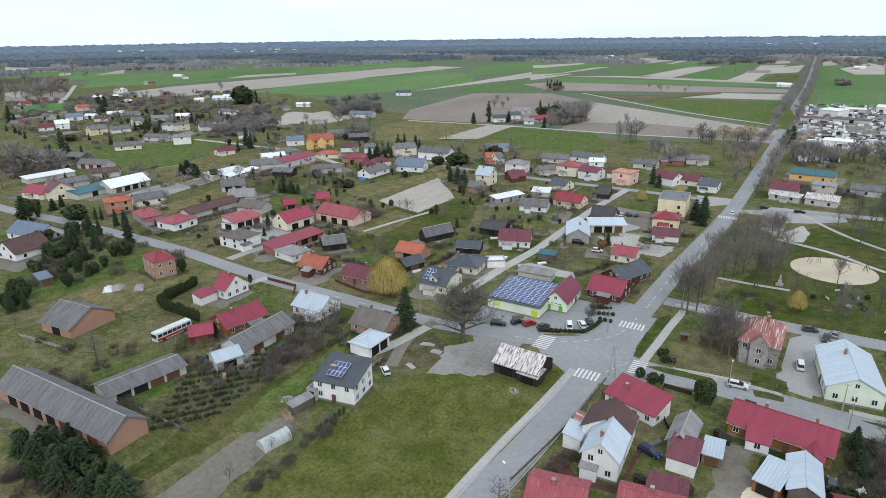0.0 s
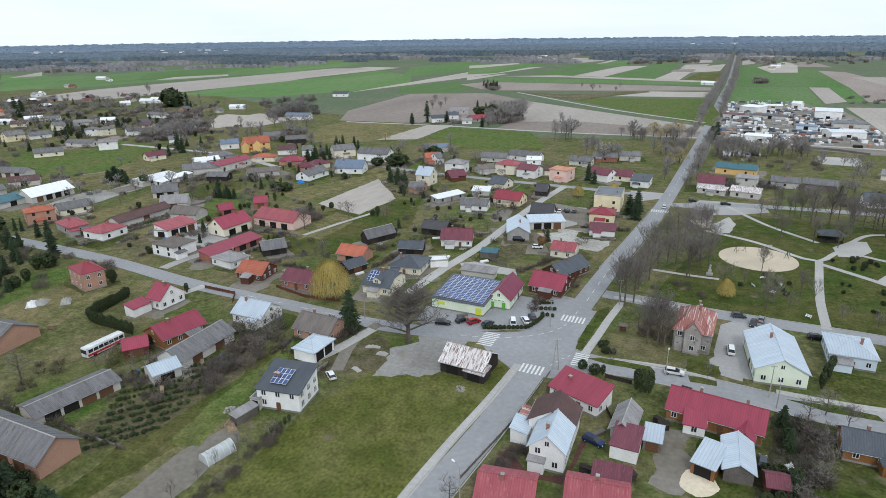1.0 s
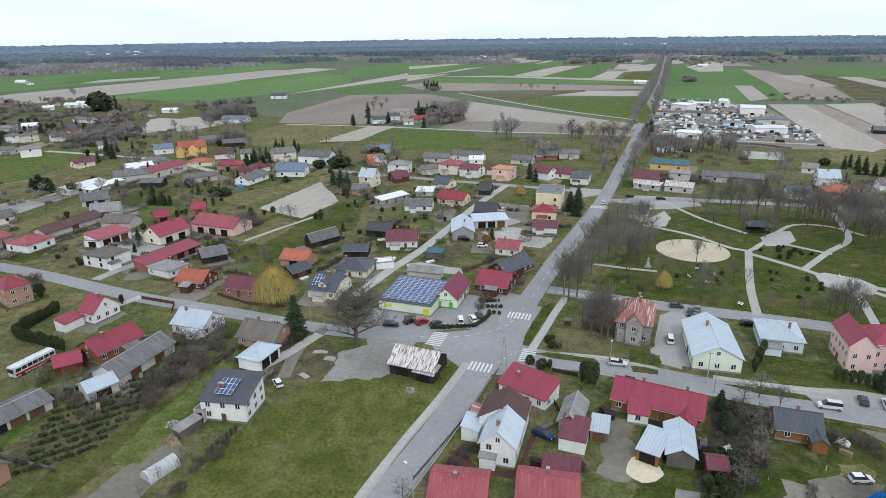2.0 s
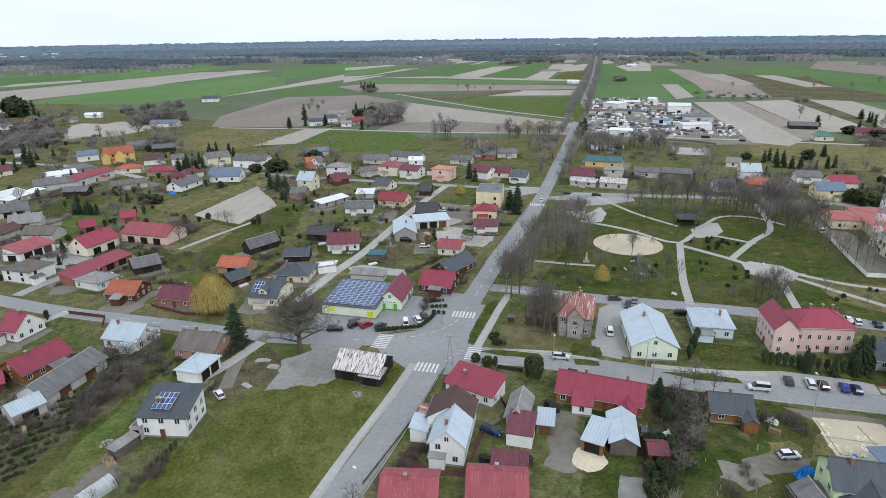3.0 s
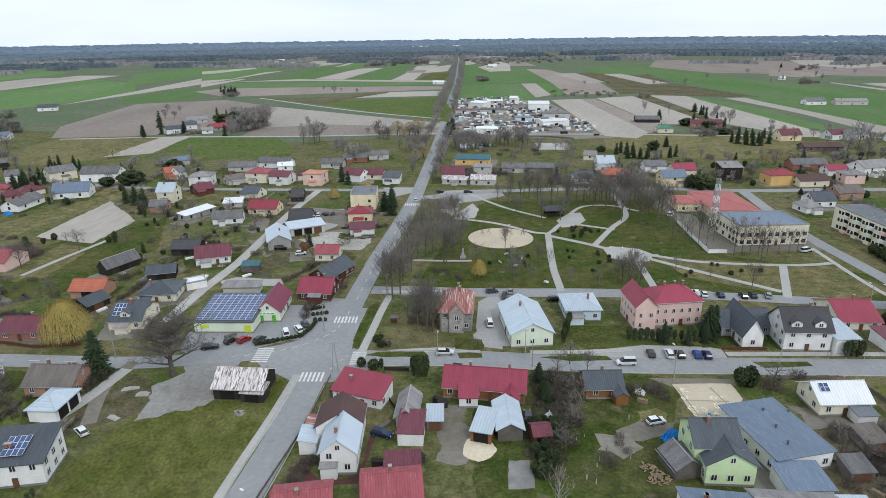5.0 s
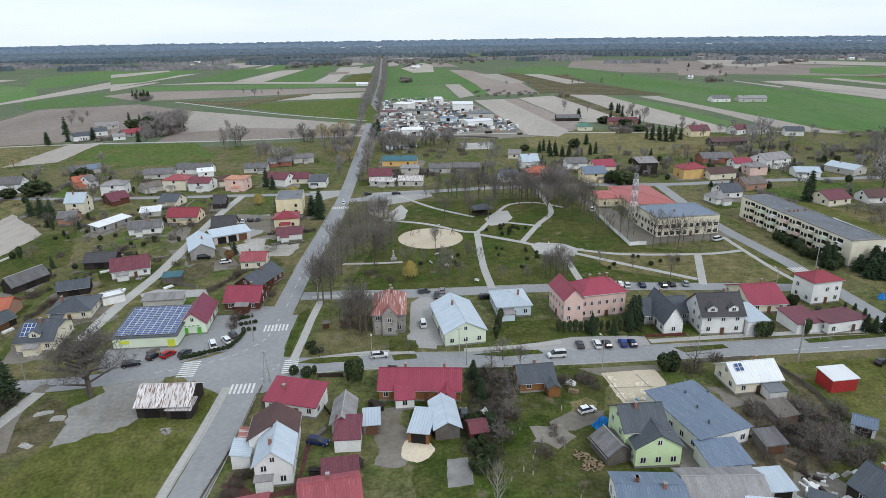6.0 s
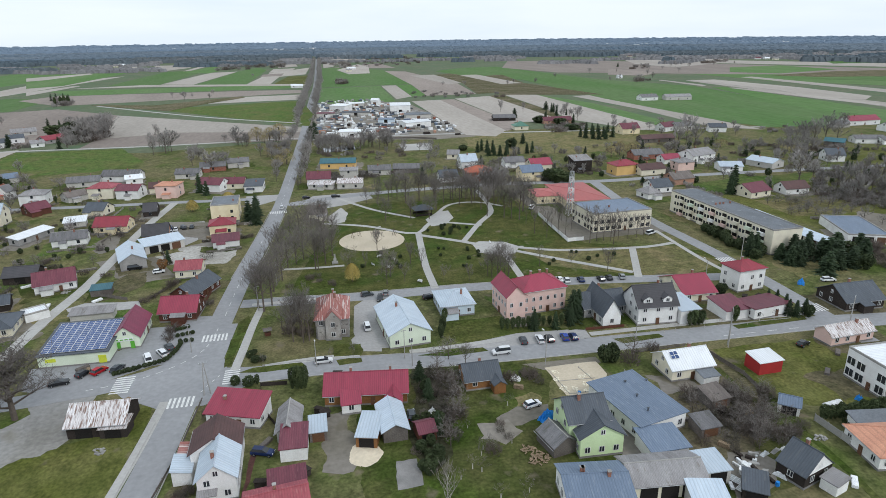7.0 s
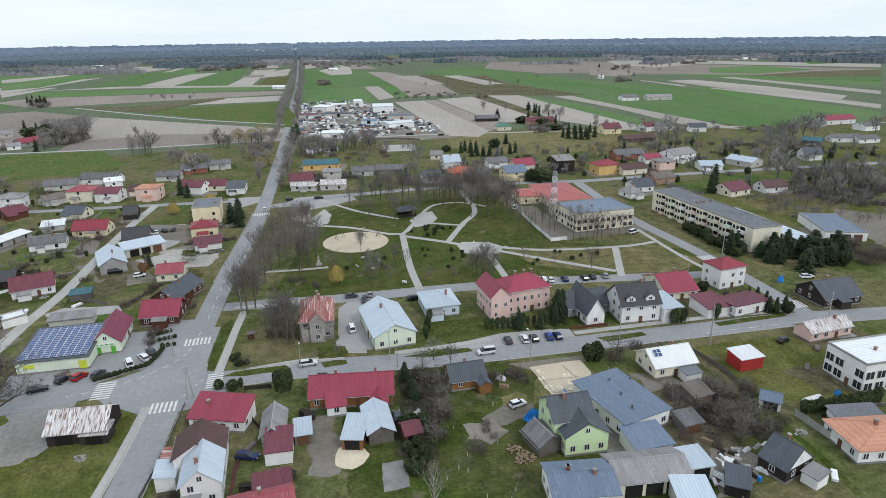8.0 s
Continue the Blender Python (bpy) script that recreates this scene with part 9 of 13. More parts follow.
def bus(x, y, turn):
    b = thing("bus", x, y, turn, "old white and red bus standing on the meadow", "bus")
    bm = bmesh.new()
    box(bm, 0, 0, 0.35, 11.0, 2.45, 2.65)
    bmesh.ops.bevel(bm, geom=bm.edges[:], offset=0.18, segments=2, affect="EDGES")
    part("body", bm, PLASTIC_WHITE, b)
    for s in (-1, 1):
        bm = bmesh.new()
        box(bm, 0, s * 1.235, 0.75, 10.4, 0.04, 0.55)
        part("side_stripe", bm, CAR_PAINT["red"], b, "red painted side stripe")
        for i in range(7):
            bm = bmesh.new()
            box(bm, -4.4 + i * 1.45, s * 1.235, 1.65, 1.25, 0.04, 0.85)
            part("window", bm, GLASS, b)
        for wx in (-3.2, 3.4):
            bm = bmesh.new()
            tube(bm, (wx, s * 0.95, 0.48), (wx, s * 1.25, 0.48), 0.48, 0.48, 16)
            part("wheel", bm, RUBBER, b)
    bm = bmesh.new()
    box(bm, 5.5, 0, 1.5, 0.05, 2.1, 1.1)
    part("windscreen", bm, GLASS, b)


# ---- solar panels ----
def solar_array(x, y, z, turn, tilt, cols, rows, w=1.66, h=1.0, group="solar panels on a roof"):
    """Panels on a slope: x, y, z is the middle of the field, turn the slope's heading, tilt its rise."""
    base = pose(x, y, z, 0, 0, turn) @ pose(0, 0, 0, tilt)
    frame_me = shared(("solar_frame", w, h), lambda bm: box(bm, 0, 0, 0, w - 0.02, h - 0.02, 0.05), TRIM)
    cell_me = shared(("solar_cells", w, h), lambda bm: box(bm, 0, 0, 0.05, w - 0.13, h - 0.13, 0.012), SOLAR)
    for i in range(cols):
        for j in range(rows):
            p = new("solar_panel", frame_me)
            p.matrix_basis = base @ pose((i - (cols - 1) / 2) * w, (j - (rows - 1) / 2) * h, 0.12)
            tagged(p, "blue solar panel with a pale frame on a roof", "solar panel", group)
            piece("cell_glass", cell_me, p, Matrix())


# ---- poles, lamps and wires ----
def street_lamp(x, y, turn, height=8.0):
    s = thing("street_lamp", x, y, turn, "slim concrete street lamp with a curved arm", "street lamp")
    bm = bmesh.new()
    tube(bm, (0, 0, 0), (0, 0, height), 0.13, 0.08, 8)
    part("post", bm, CONCRETE, s)
    bm = bmesh.new()
    tube(bm, (0, 0, height - 0.1), (0.7, 0, height + 0.35), 0.04, 0.04, 6)
    tube(bm, (0.7, 0, height + 0.35), (1.5, 0, height + 0.4), 0.04, 0.04, 6)
    part("arm", bm, STEEL, s)
    bm = bmesh.new()
    box(bm, 1.8, 0, height + 0.33, 0.8, 0.32, 0.14)
    part("lamp_head", bm, PLASTIC_WHITE, s)


def frame_pole(x, y, turn, height=8.5):
    """A power pole with two leaning legs and cross bars."""
    s = thing("power_pole", x, y, turn, "grey concrete power pole with two leaning legs", "power pole")
    for k in (-1, 1):
        bm = bmesh.new()
        tube(bm, (k * 0.75, 0, 0), (k * 0.08, 0, height), 0.14, 0.09, 8)
        part("leg", bm, CONCRETE, s)
    for f in (0.35, 0.62, 0.85):
        bm = bmesh.new()
        w = 0.75 * (1 - f) + 0.08 * f
        tube(bm, (-w, 0, height * f), (w, 0, height * f), 0.05, 0.05, 6)
        part("brace", bm, CONCRETE, s)
    bm = bmesh.new()
    box(bm, 0, 0, height - 0.15, 1.8, 0.12, 0.12)
    c = part("crossarm", bm, STEEL, s)
    for i in (-0.8, -0.3, 0.3, 0.8):
        bm = bmesh.new()
        tube(bm, (i, 0, height - 0.03), (i, 0, height + 0.2), 0.05, 0.04, 6)
        part("insulator", bm, PLASTIC_WHITE, c)


def pole(x, y, height=8.0):
    s = thing("power_pole", x, y, 20, "single grey concrete power pole beside the street", "power pole")
    bm = bmesh.new()
    tube(bm, (0, 0, 0), (0, 0, height), 0.14, 0.09, 8)
    part("post", bm, CONCRETE, s)
    bm = bmesh.new()
    box(bm, 0, 0, height - 0.25, 1.4, 0.1, 0.1)
    part("crossarm", bm, STEEL, s)


# ---- fences and walls ----
def fence(points, height, mat, label, step=2.5, name="fence"):
    """Posts with panels between them along a line."""
    f = thing(name, points[0][0], points[0][1], 0, label, "fence")
    o = Vector((*points[0], 0))
    for a, b in zip(points, points[1:]):
        a, b = Vector((*a, 0)), Vector((*b, 0))
        n = max(1, round((b - a).length / step))
        d = (b - a) / n
        turn = math.degrees(math.atan2(d.y, d.x))
        panel = shared(("panel", round(d.length, 2), height, mat.name), lambda bm, l=d.length: box(bm, 0, 0, 0.12, l - 0.12, 0.05, height - 0.2), mat)
        post = shared(("post", height, mat.name), lambda bm: box(bm, 0, 0, 0, 0.12, 0.12, height + 0.1), mat)
        for i in range(n):
            p = a + d * i - o
            piece("post", post, f, pose(p.x, p.y, 0))
            q = a + d * (i + 0.5) - o
            piece("panel", panel, f, pose(q.x, q.y, 0, 0, 0, turn))


# ---- garden and yard things ----
def greenhouse(x, y, turn, length, width, height):
    g = thing("polytunnel", x, y, turn, "milky polythene garden tunnel with hoops", "greenhouse")
    n = 12
    arc = [(-math.cos(math.pi * i / n) * width / 2, math.sin(math.pi * i / n) * height) for i in range(n + 1)]
    bm = bmesh.new()
    rings = [[bm.verts.new((lx, ay, az)) for ay, az in arc] for lx in (-length / 2, length / 2)]
    for i in range(n):
        bm.faces.new((rings[0][i], rings[1][i], rings[1][i + 1], rings[0][i + 1]))
    bm.faces.new(rings[0])
    bm.faces.new(rings[1][::-1])
    part("film", bm, FILM, g)
    for k in range(6):
        bm = bmesh.new()
        lx = -length / 2 + k * length / 5
        rows = [[bm.verts.new((lx + e, p[0] * f, p[1] * f)) for e, f in ((-0.04, 1.0), (0.04, 1.0), (0.04, 1.045), (-0.04, 1.045))] for p in arc]
        for u, w in zip(rows, rows[1:]):
            for i in range(4):
                bm.faces.new((u[i], u[(i + 1) % 4], w[(i + 1) % 4], w[i]))
        part("hoop", bm, PLASTIC_WHITE, g)


def cold_frame(x, y, turn):
    """A low timber bed covered by four glazed sashes."""
    w = thing("cold_frame", x, y, turn, "low garden frame with pale glazed sashes", "garden frame")
    bm = bmesh.new()
    for e in (-0.8, 0.8):
        box(bm, 0, e, 0, 4.6, 0.08, 0.45)
    for e in (-2.3, 2.3):
        box(bm, e, 0, 0, 0.08, 1.52, 0.45)
    part("box", bm, WALL["greywood"], w)
    for i in range(4):
        u = -1.72 + 1.15 * i
        bm = bmesh.new()
        for e in (-0.53, 0, 0.53):
            box(bm, u + e, 0, 0.46, 0.07, 1.7, 0.06)
        for e in (-0.82, -0.27, 0.27, 0.82):
            box(bm, u, e, 0.462, 1.06, 0.06, 0.05)
        sash = part("sash", bm, TRIM, w)
        bm = bmesh.new()
        box(bm, u, 0, 0.475, 1.0, 1.6, 0.01)
        part("pane", bm, FILM, sash)


def pavilion(x, y, turn):
    p = thing("pavilion", x, y, turn, "open dark timber park pavilion with a hipped roof", "pavilion")
    for sx in (-1, 0, 1):
        for sy in (-1, 1):
            bm = bmesh.new()
            box(bm, sx * 3.6, sy * 2.6, 0, 0.25, 0.25, 3.0)
            part("post", bm, WALL["darkwood"], p)
    roof_parts(p, 8.4, 6.4, 3.0, 1.5, "hip", ROOF["dark"], over=0.3)
    for s in (-1, 1):
        bm = bmesh.new()
        box(bm, 0, s * 2.6, 0.1, 7.0, 0.1, 0.9)
        part("railing", bm, WALL["darkwood"], p)


def mast(x, y, height):
    m = thing("lattice_mast", x, y, 0, "tall white steel lattice mast", "mast")
    n = 8
    for k in range(n):
        z0, z1 = height * k / n, height * (k + 1) / n
        w0, w1 = 1.35 - 0.7 * k / n, 1.35 - 0.7 * (k + 1) / n
        bm = bmesh.new()
        c0 = [Vector((sx * w0, sy * w0, z0)) for sx, sy in ((-1, -1), (1, -1), (1, 1), (-1, 1))]
        c1 = [Vector((sx * w1, sy * w1, z1)) for sx, sy in ((-1, -1), (1, -1), (1, 1), (-1, 1))]
        for i in range(4):
            tube(bm, c0[i], c1[i], 0.17, 0.17, 5)
            tube(bm, c0[i], c1[(i + 1) % 4], 0.11, 0.11, 4)
            tube(bm, c1[i], c1[(i + 1) % 4], 0.11, 0.11, 4)
        part("lattice_section", bm, TRIM if k % 2 == 0 else STEEL, m)


def wood_pile(x, y, turn, length, width, height):
    """A heap of split logs."""
    w = thing("firewood_pile", x, y, turn, "heap of split firewood in a yard", "firewood")
    rng = random.Random(int(x * 7 + y))
    log = shared(("log",), lambda bm: tube(bm, (-0.35, 0, 0), (0.35, 0, 0), 0.13, 0.12, 6), LOGS)
    for i in range(int(length * width * 4)):
        px, py = rng.uniform(-0.5, 0.5), rng.uniform(-0.5, 0.5)
        piece("log", log, w, pose(px * length, py * width, 0.12 + height * rng.random() * (1 - 1.4 * max(abs(px), abs(py))), rng.uniform(-20, 20), rng.uniform(-25, 25), rng.uniform(0, 180)))


def tarp(x, y, turn, length, width, height, mat=None, label="crumpled blue tarpaulin over a heap"):
    t = thing("tarpaulin_heap", x, y, turn, label, "tarpaulin")
    bm = bmesh.new()
    bmesh.ops.create_grid(bm, x_segments=14, y_segments=10, size=0.5)
    for v in bm.verts:
        u, w = v.co.x, v.co.y
        h = max(0.0, (0.25 - u * u) * (0.25 - w * w) * 16) ** 0.6 * height
        v.co = Vector((u * length, w * width, h * (1 + 0.9 * noise.noise(Vector((u * 7 + x, w * 7, 1)))) + 0.3 * height * noise.noise(Vector((u * 15 + x, w * 15, y)))))
        v.co.z = max(v.co.z, 0.0)
    part("sheet", bm, mat or PLASTIC_BLUE, t)


def crate_stack(x, y, turn, sx, sy, sz, mat, label, name="pallet"):
    """Goods on pallets: layers with gaps and a slightly shifted top."""
    n = max(1, min(3, round(sz / 0.7)))
    rng = random.Random(int(x * 3 + y * 5))
    bm = bmesh.new()
    for i in range(n):
        box(bm, rng.uniform(-0.08, 0.08), rng.uniform(-0.08, 0.08), i * sz / n, sx * (1 - 0.06 * i), sy * (1 - 0.06 * i), sz / n - 0.07)
    bmesh.ops.bevel(bm, geom=bm.edges[:], offset=0.04, segments=1, affect="EDGES")
    tagged(new(name, mesh_of(name, bm, mat)), label, "goods").matrix_basis = pose(x, y, 0, 0, 0, turn)


def bench(x, y, turn):
    b = thing("park_bench", x, y, turn, "pale park bench on the lawn", "bench")
    for nm, a in (("seat", (0, 0, 0.42, 1.7, 0.45, 0.06)), ("backrest", (0, 0.24, 0.6, 1.7, 0.06, 0.4)), ("leg", (-0.7, 0, 0, 0.08, 0.42, 0.42)), ("leg", (0.7, 0, 0, 0.08, 0.42, 0.42))):
        bm = bmesh.new()
        box(bm, *a)
        part(nm, bm, TRIM if nm != "leg" else CONCRETE, b)


def monument(x, y):
    m = thing("monument", x, y, 0, "small pale stone monument in the park", "monument")
    for nm, a in (("base", (0, 0, 0, 2.2, 2.2, 0.5)), ("plinth_block", (0, 0, 0.5, 1.1, 1.1, 1.2)), ("shaft", (0, 0, 1.7, 0.6, 0.6, 1.8))):
        bm = bmesh.new()
        box(bm, *a)
        part(nm, bm, KERB, m)


def fuel_tank(x, y, turn, length=4.5, radius=0.8):
    t = thing("gas_tank", x, y, turn, "white cylindrical gas tank beside the hedge", "tank")
    bm = bmesh.new()
    tube(bm, (-length / 2, 0, radius + 0.3), (length / 2, 0, radius + 0.3), radius, radius, 16)
    bmesh.ops.bevel(bm, geom=[e for e in bm.edges if abs(e.verts[0].co.x - e.verts[1].co.x) < 1e-4], offset=0.25, segments=3, affect="EDGES")
    part("vessel", bm, PLASTIC_WHITE, t)
    for s in (-1, 1):
        bm = bmesh.new()
        box(bm, s * length * 0.3, 0, 0, 0.3, 1.0, 0.45)
        part("saddle", bm, CONCRETE, t)


def hedge_bed(points, width, height):
    """A low clipped hedge along a line."""
    line = smooth(points, 1.0)
    spots = [(p.x, p.y, height / 1.6, width / 1.8) for p in line]
    joined("ball", spots, "low clipped evergreen hedge beside the car park", "hedge")


def hedge(points, size=0.85, step=0.9):
    """A hedge of thujas in a row."""
    line = smooth(points, step)
    rng = random.Random(int(abs(points[0][0])))
    joined("thuja", [(p.x, p.y, size * rng.uniform(0.85, 1.15), 1.0) for p in line], "dense dark green thuja hedge", "hedge")


def sign_board(x, y, z, turn, w, h, mat, label, bars=0, bar_mat=None):
    """A flat board fixed to a wall, with plain bars for its lettering."""
    s = thing("sign_board", x, y, turn, label, "sign", z=z)
    bm = bmesh.new()
    box(bm, 0, 0, 0, w, 0.12, h)
    part("board", bm, mat, s)
    for i in range(bars):
        bm = bmesh.new()
        box(bm, (i - (bars - 1) / 2) * w / bars, -0.065, h * 0.3, w / bars * 0.7, 0.02, h * 0.4)
        part("letter_bar", bm, bar_mat or MATS["shop_green"], s)


material("shop_green", (0.12, 0.42, 0.05), 0.6, grain=0.05)
material("shop_yellow", (0.62, 0.68, 0.06), 0.6, grain=0.05)


def balconies(x, y, turn, side, spots, storeys, mat):
    """Loggias as flat panels of painted shade with solid railings, and windows between them on a block's facade; side
    is the facade's distance from its middle.
    """
    b = thing("balcony_row", x, y, turn, "row of pastel balconies over panels of painted shade on the block", "balcony")
    # Thin near-black box on the facade, in place of a shaded hollow.
    recess = shared(("recess",), lambda bm: box(bm, 0, 0, 0, 0.10, 2.5, 2.2), SHADEBLACK)
    paints = (mat, WALL["pink"], WALL["green"], mat, WALL["white"])
    for i, u in enumerate(spots):
        for s in range(storeys):
            piece("recess", recess, b, pose(side - 0.03 * math.copysign(1, -side), u, 0.5 + s * 2.95))
            paint = paints[(i * 3 + s * 2) % 5]
            piece("railing", shared(("railing", paint.name), lambda bm: box(bm, 0, 0, 0, 1.1, 2.9, 1.15), paint), b, pose(side + math.copysign(0.5, side), u, 0.3 + s * 2.95))
            if len(spots) > 2:
                for d in (2.5, 4.4):
                    add_window(b, side + math.copysign(0.02, side), u + d, 1.75 + s * 2.95, math.copysign(90, side), 1.3, 1.4, pane=False)


# ---- cars
car(-64.8, 144.0, 15, 'black', 'estate')
car(-60.5, 147.5, 58, 'black', 'hatch')
car(-57.1, 148.0, 56, 'red', 'hatch')
car(-53.0, 148.2, 70, 'grey', 'hatch')
car(-46.8, 151.9, 111, 'white', 'van')
car(-43.9, 154.3, 122, 'white', 'estate')
car(-42.7, 157.3, 119, 'grey', 'hatch')
car(-78.1, 107.5, 139, 'white', 'hatch')
car(-2.9, 140.8, 3, 'white', 'estate')
car(9.4, 157.5, 93, 'white', 'van')
car(-19.3, 293.6, 88, 'white', 'hatch')
car(49.3, 140.0, 85, 'grey', 'hatch')
car(53.8, 139.8, 85, 'white', 'estate')
car(56.4, 139.5, 89, 'black', 'hatch')
car(60.7, 139.4, 84, 'blue', 'hatch')
car(63.0, 139.1, 87, 'navy', 'hatch')
car(74.6, 178.4, 86, 'white', 'hatch')
car(76.6, 177.3, 83, 'white', 'hatch')
car(81.4, 176.6, 84, 'navy', 'hatch')
car(88.1, 175.8, 86, 'black', 'hatch')
car(91.1, 176.1, 82, 'black', 'hatch')
car(95.7, 175.9, 73, 'silver', 'hatch')
car(11.4, 180.4, 9, 'grey', 'hatch')
car(17.2, 180.3, 83, 'silver', 'hatch')
car(15.0, 176.4, -96, 'black', 'hatch')
car(30.2, 173.8, 8, 'black', 'estate')
car(35.6, 173.3, 8, 'grey', 'hatch')
car(41.7, 111.1, 16, 'white', 'hatch', 'small white car parked on worn grass')
car(15.1, 112.9, 87, 'grey', 'hatch')
car(-15.4, 106.8, -19, 'navy', 'estate')
car(119.4, 122.2, 21, 'black', 'hatch')
car(159.3, 158.2, -5, 'white', 'estate')
car(41.8, 135.4, -179, 'white', 'van')
car(-72.6, 241.8, 42, 'silver', 'hatch')
car(-63.4, 264.8, 95, 'white', 'hatch', 'parked white hatchback in a gravel yard')
car(-58.9, 270.2, 95, 'black', 'hatch', 'parked black hatchback in a gravel yard')
car(-56.1, 271.0, 95, 'grey', 'hatch', 'parked grey hatchback in a gravel yard')
car(-64.7, 271.3, 95, 'navy', 'hatch', 'parked navy hatchback in a gravel yard')
car(-67.1, 222.6, 5, 'black', 'van', 'parked black van in a gravel yard')
car(-58.0, 217.0, 15, 'white', 'hatch', 'parked white hatchback in a gravel yard')
car(-62.2, 268.7, 97, 'white', 'hatch')
car(-60.0, 271.8, 97, 'grey', 'hatch')
car(-63.3, 244.0, 45, 'grey', 'hatch')
car(115.2, 244.9, 47, 'white', 'hatch')
car(107.8, 305.3, 29, 'black', 'hatch')
car(95.1, 290.2, 62, 'grey', 'hatch')
car(95.2, 264.9, 58, 'white', 'van')
car(98.8, 295.2, 60, 'navy', 'hatch')
car(128.8, 216.7, 24, 'white', 'van')
car(-8.1, 309.8, 8, 'black', 'hatch')
car(6.5, 309.1, 4, 'black', 'estate')
car(-117.3, 102.7, 92, 'white', 'hatch')
bus(-141.2, 96.0, 267)

cold_frame(70.2, 79.4, -62)
cold_frame(70.0, 76.5, -62)

# ---- solar panels
solar_array(-64.2, 161.4, 4.18, -1.0, 4.1, 9, 15, 1.72, 1.02, 'solar panels on the shop roof')
solar_array(-82.1, 95.2, 6.16, 8.0, 12.5, 4, 3, 1.0, 1.6, 'solar panels on the white house')
solar_array(-95.0, 157.6, 5.1, 2.2, 29.5, 3, 3, 1.0, 1.4, 'solar panels on the cream house')
sign_board(-54.2, 159.72, 2.35, 1.2, 4.6, 0.8, PLASTIC_WHITE, 'white shop sign board with green lettering bars', 4)
sign_board(-56.0, 159.72, 0.4, 1.2, 1.6, 1.7, MATS['shop_green'], 'green framed shop window')
sign_board(-52.2, 159.72, 0.1, 1.2, 1.0, 2.1, MATS['shop_green'], 'green framed shop door')
sign_board(-57.6, 152.88, 0.3, -1.0, 1.8, 2.1, MATS['shop_yellow'], 'yellow green shop entrance front')
sign_board(-69.6, 153.08, 1.6, -1.0, 2.4, 0.9, MATS['shop_yellow'], 'yellow poster on the shop wall')
balconies(160.6, 215.3, 2.9, -4.45, (-26, -19, -12, -5, 2, 9, 16, 23), 3, WALL['cream'])
balconies(160.6, 215.3, -87.1, 30.2, (0.5,), 3, WALL['pink'])
solar_array(78.6, 116.5, 5.25, 2.1, 31.2, 2, 2, 1.0, 1.0, 'solar panels on the white roof')

# ---- lamps and poles
frame_pole(-29.5, 131.9, 20, 8.2)
frame_pole(100.5, 126.3, 60, 10.6)
frame_pole(139.8, 129.0, 40, 9)
street_lamp(-33.3, 80.0, 150, 8.2)
street_lamp(50.8, 127.4, 100, 8.6)
pole(17.3, 138.5, 8.0)
pole(-87.4, 139.0, 8.0)
pole(-330.1, 196.4, 9.0)
pole(-21.3, 176.5, 8.0)
pole(131.2, 161.6, 9.0)
pole(145.1, 182.7, 9.0)
pole(79.4, 135.6, 5.0)
pole(-36.6, 153.9, 8.0)
street_lamp(19.3, 232.8, 0, 6.0)
street_lamp(-17.0, 196.0, 90, 6.0)
street_lamp(122.7, 169.9, 90, 6.0)
street_lamp(-4.7, 139.1, 90, 6.0)
street_lamp(18.6, 134.4, 90, 6.0)

# ---- fences and garden walls
fence([(-35.9, 86.7), (-33.6, 100.1), (-31.9, 110.4), (-30.3, 130.1)], 0.8, WALL['greywood'], 'low grey board fence along the road', 2.5, 'fence')
fence([(68.2, 142.7), (79.5, 142.3)], 1.0, WALL['brownwood'], 'low red brown garden fence', 2.5, 'fence')
fence([(97.6, 93.2), (98.9, 77.0), (103.4, 76.4)], 1.8, KERB, 'pale concrete garden wall', 3.0, 'garden_wall')
fence([(92.8, 125.1), (95.0, 112.4), (94.0, 105.0)], 1.3, WALL['greywood'], 'grey wire and post fence', 2.5, 'fence')
fence([(67.7, 119.3), (70.4, 110.9), (71.0, 107.1)], 1.2, CONCRETE, 'low concrete plot wall', 2.5, 'fence')
fence([(-17.7, 132.7), (-11.5, 132.1)], 1.2, WALL['darkwood'], 'dark garden fence beside the street', 2.5, 'fence')
fence([(-17.7, 132.7), (-16.2, 121.6), (-11.8, 112.5)], 1.1, WALL['darkwood'], 'dark board garden fence', 2.5, 'fence')
fence([(-147.2, 138.3), (-134.4, 137.9), (-130.5, 132.3)], 1.2, WALL['brownwood'], 'low brown garden fence', 2.5, 'fence')
fence([(94.4, 254.0), (93.4, 235.6), (92.8, 215.5), (99.6, 215.8)], 1.7, WALL['white'], 'low white wall round the school yard', 3.0, 'fence')
fence([(45.9, 484.6), (71.9, 482.2), (89.9, 471.0)], 1.5, WALL['greywood'], 'fence of the storage yard', 4.0, 'fence')
fence([(-126.1, 147.8), (-112.2, 144.5), (-100.2, 145.9)], 1.1, WALL['brownwood'], 'brown garden fence along the street', 2.5, 'fence')
fence([(-62.4, 193.9), (-72.9, 199.8)], 1.2, WALL['greywood'], 'grey board garden fence', 2.5, 'fence')
fence([(-43.0, 168.9), (-38.0, 184.9), (-36.6, 205.4)], 1.2, WALL['brownwood'], 'brown garden fence along the road', 2.5, 'fence')
fence([(50.7, 124.6), (51.6, 113.9), (59.2, 113.7)], 0.3, KERB, 'low pale foundation strip on the building plot', 4.0, 'foundation')
fence([(58.3, 124.4), (59.5, 117.4)], 0.3, KERB, 'low pale foundation strip on the building plot', 4.0, 'foundation')
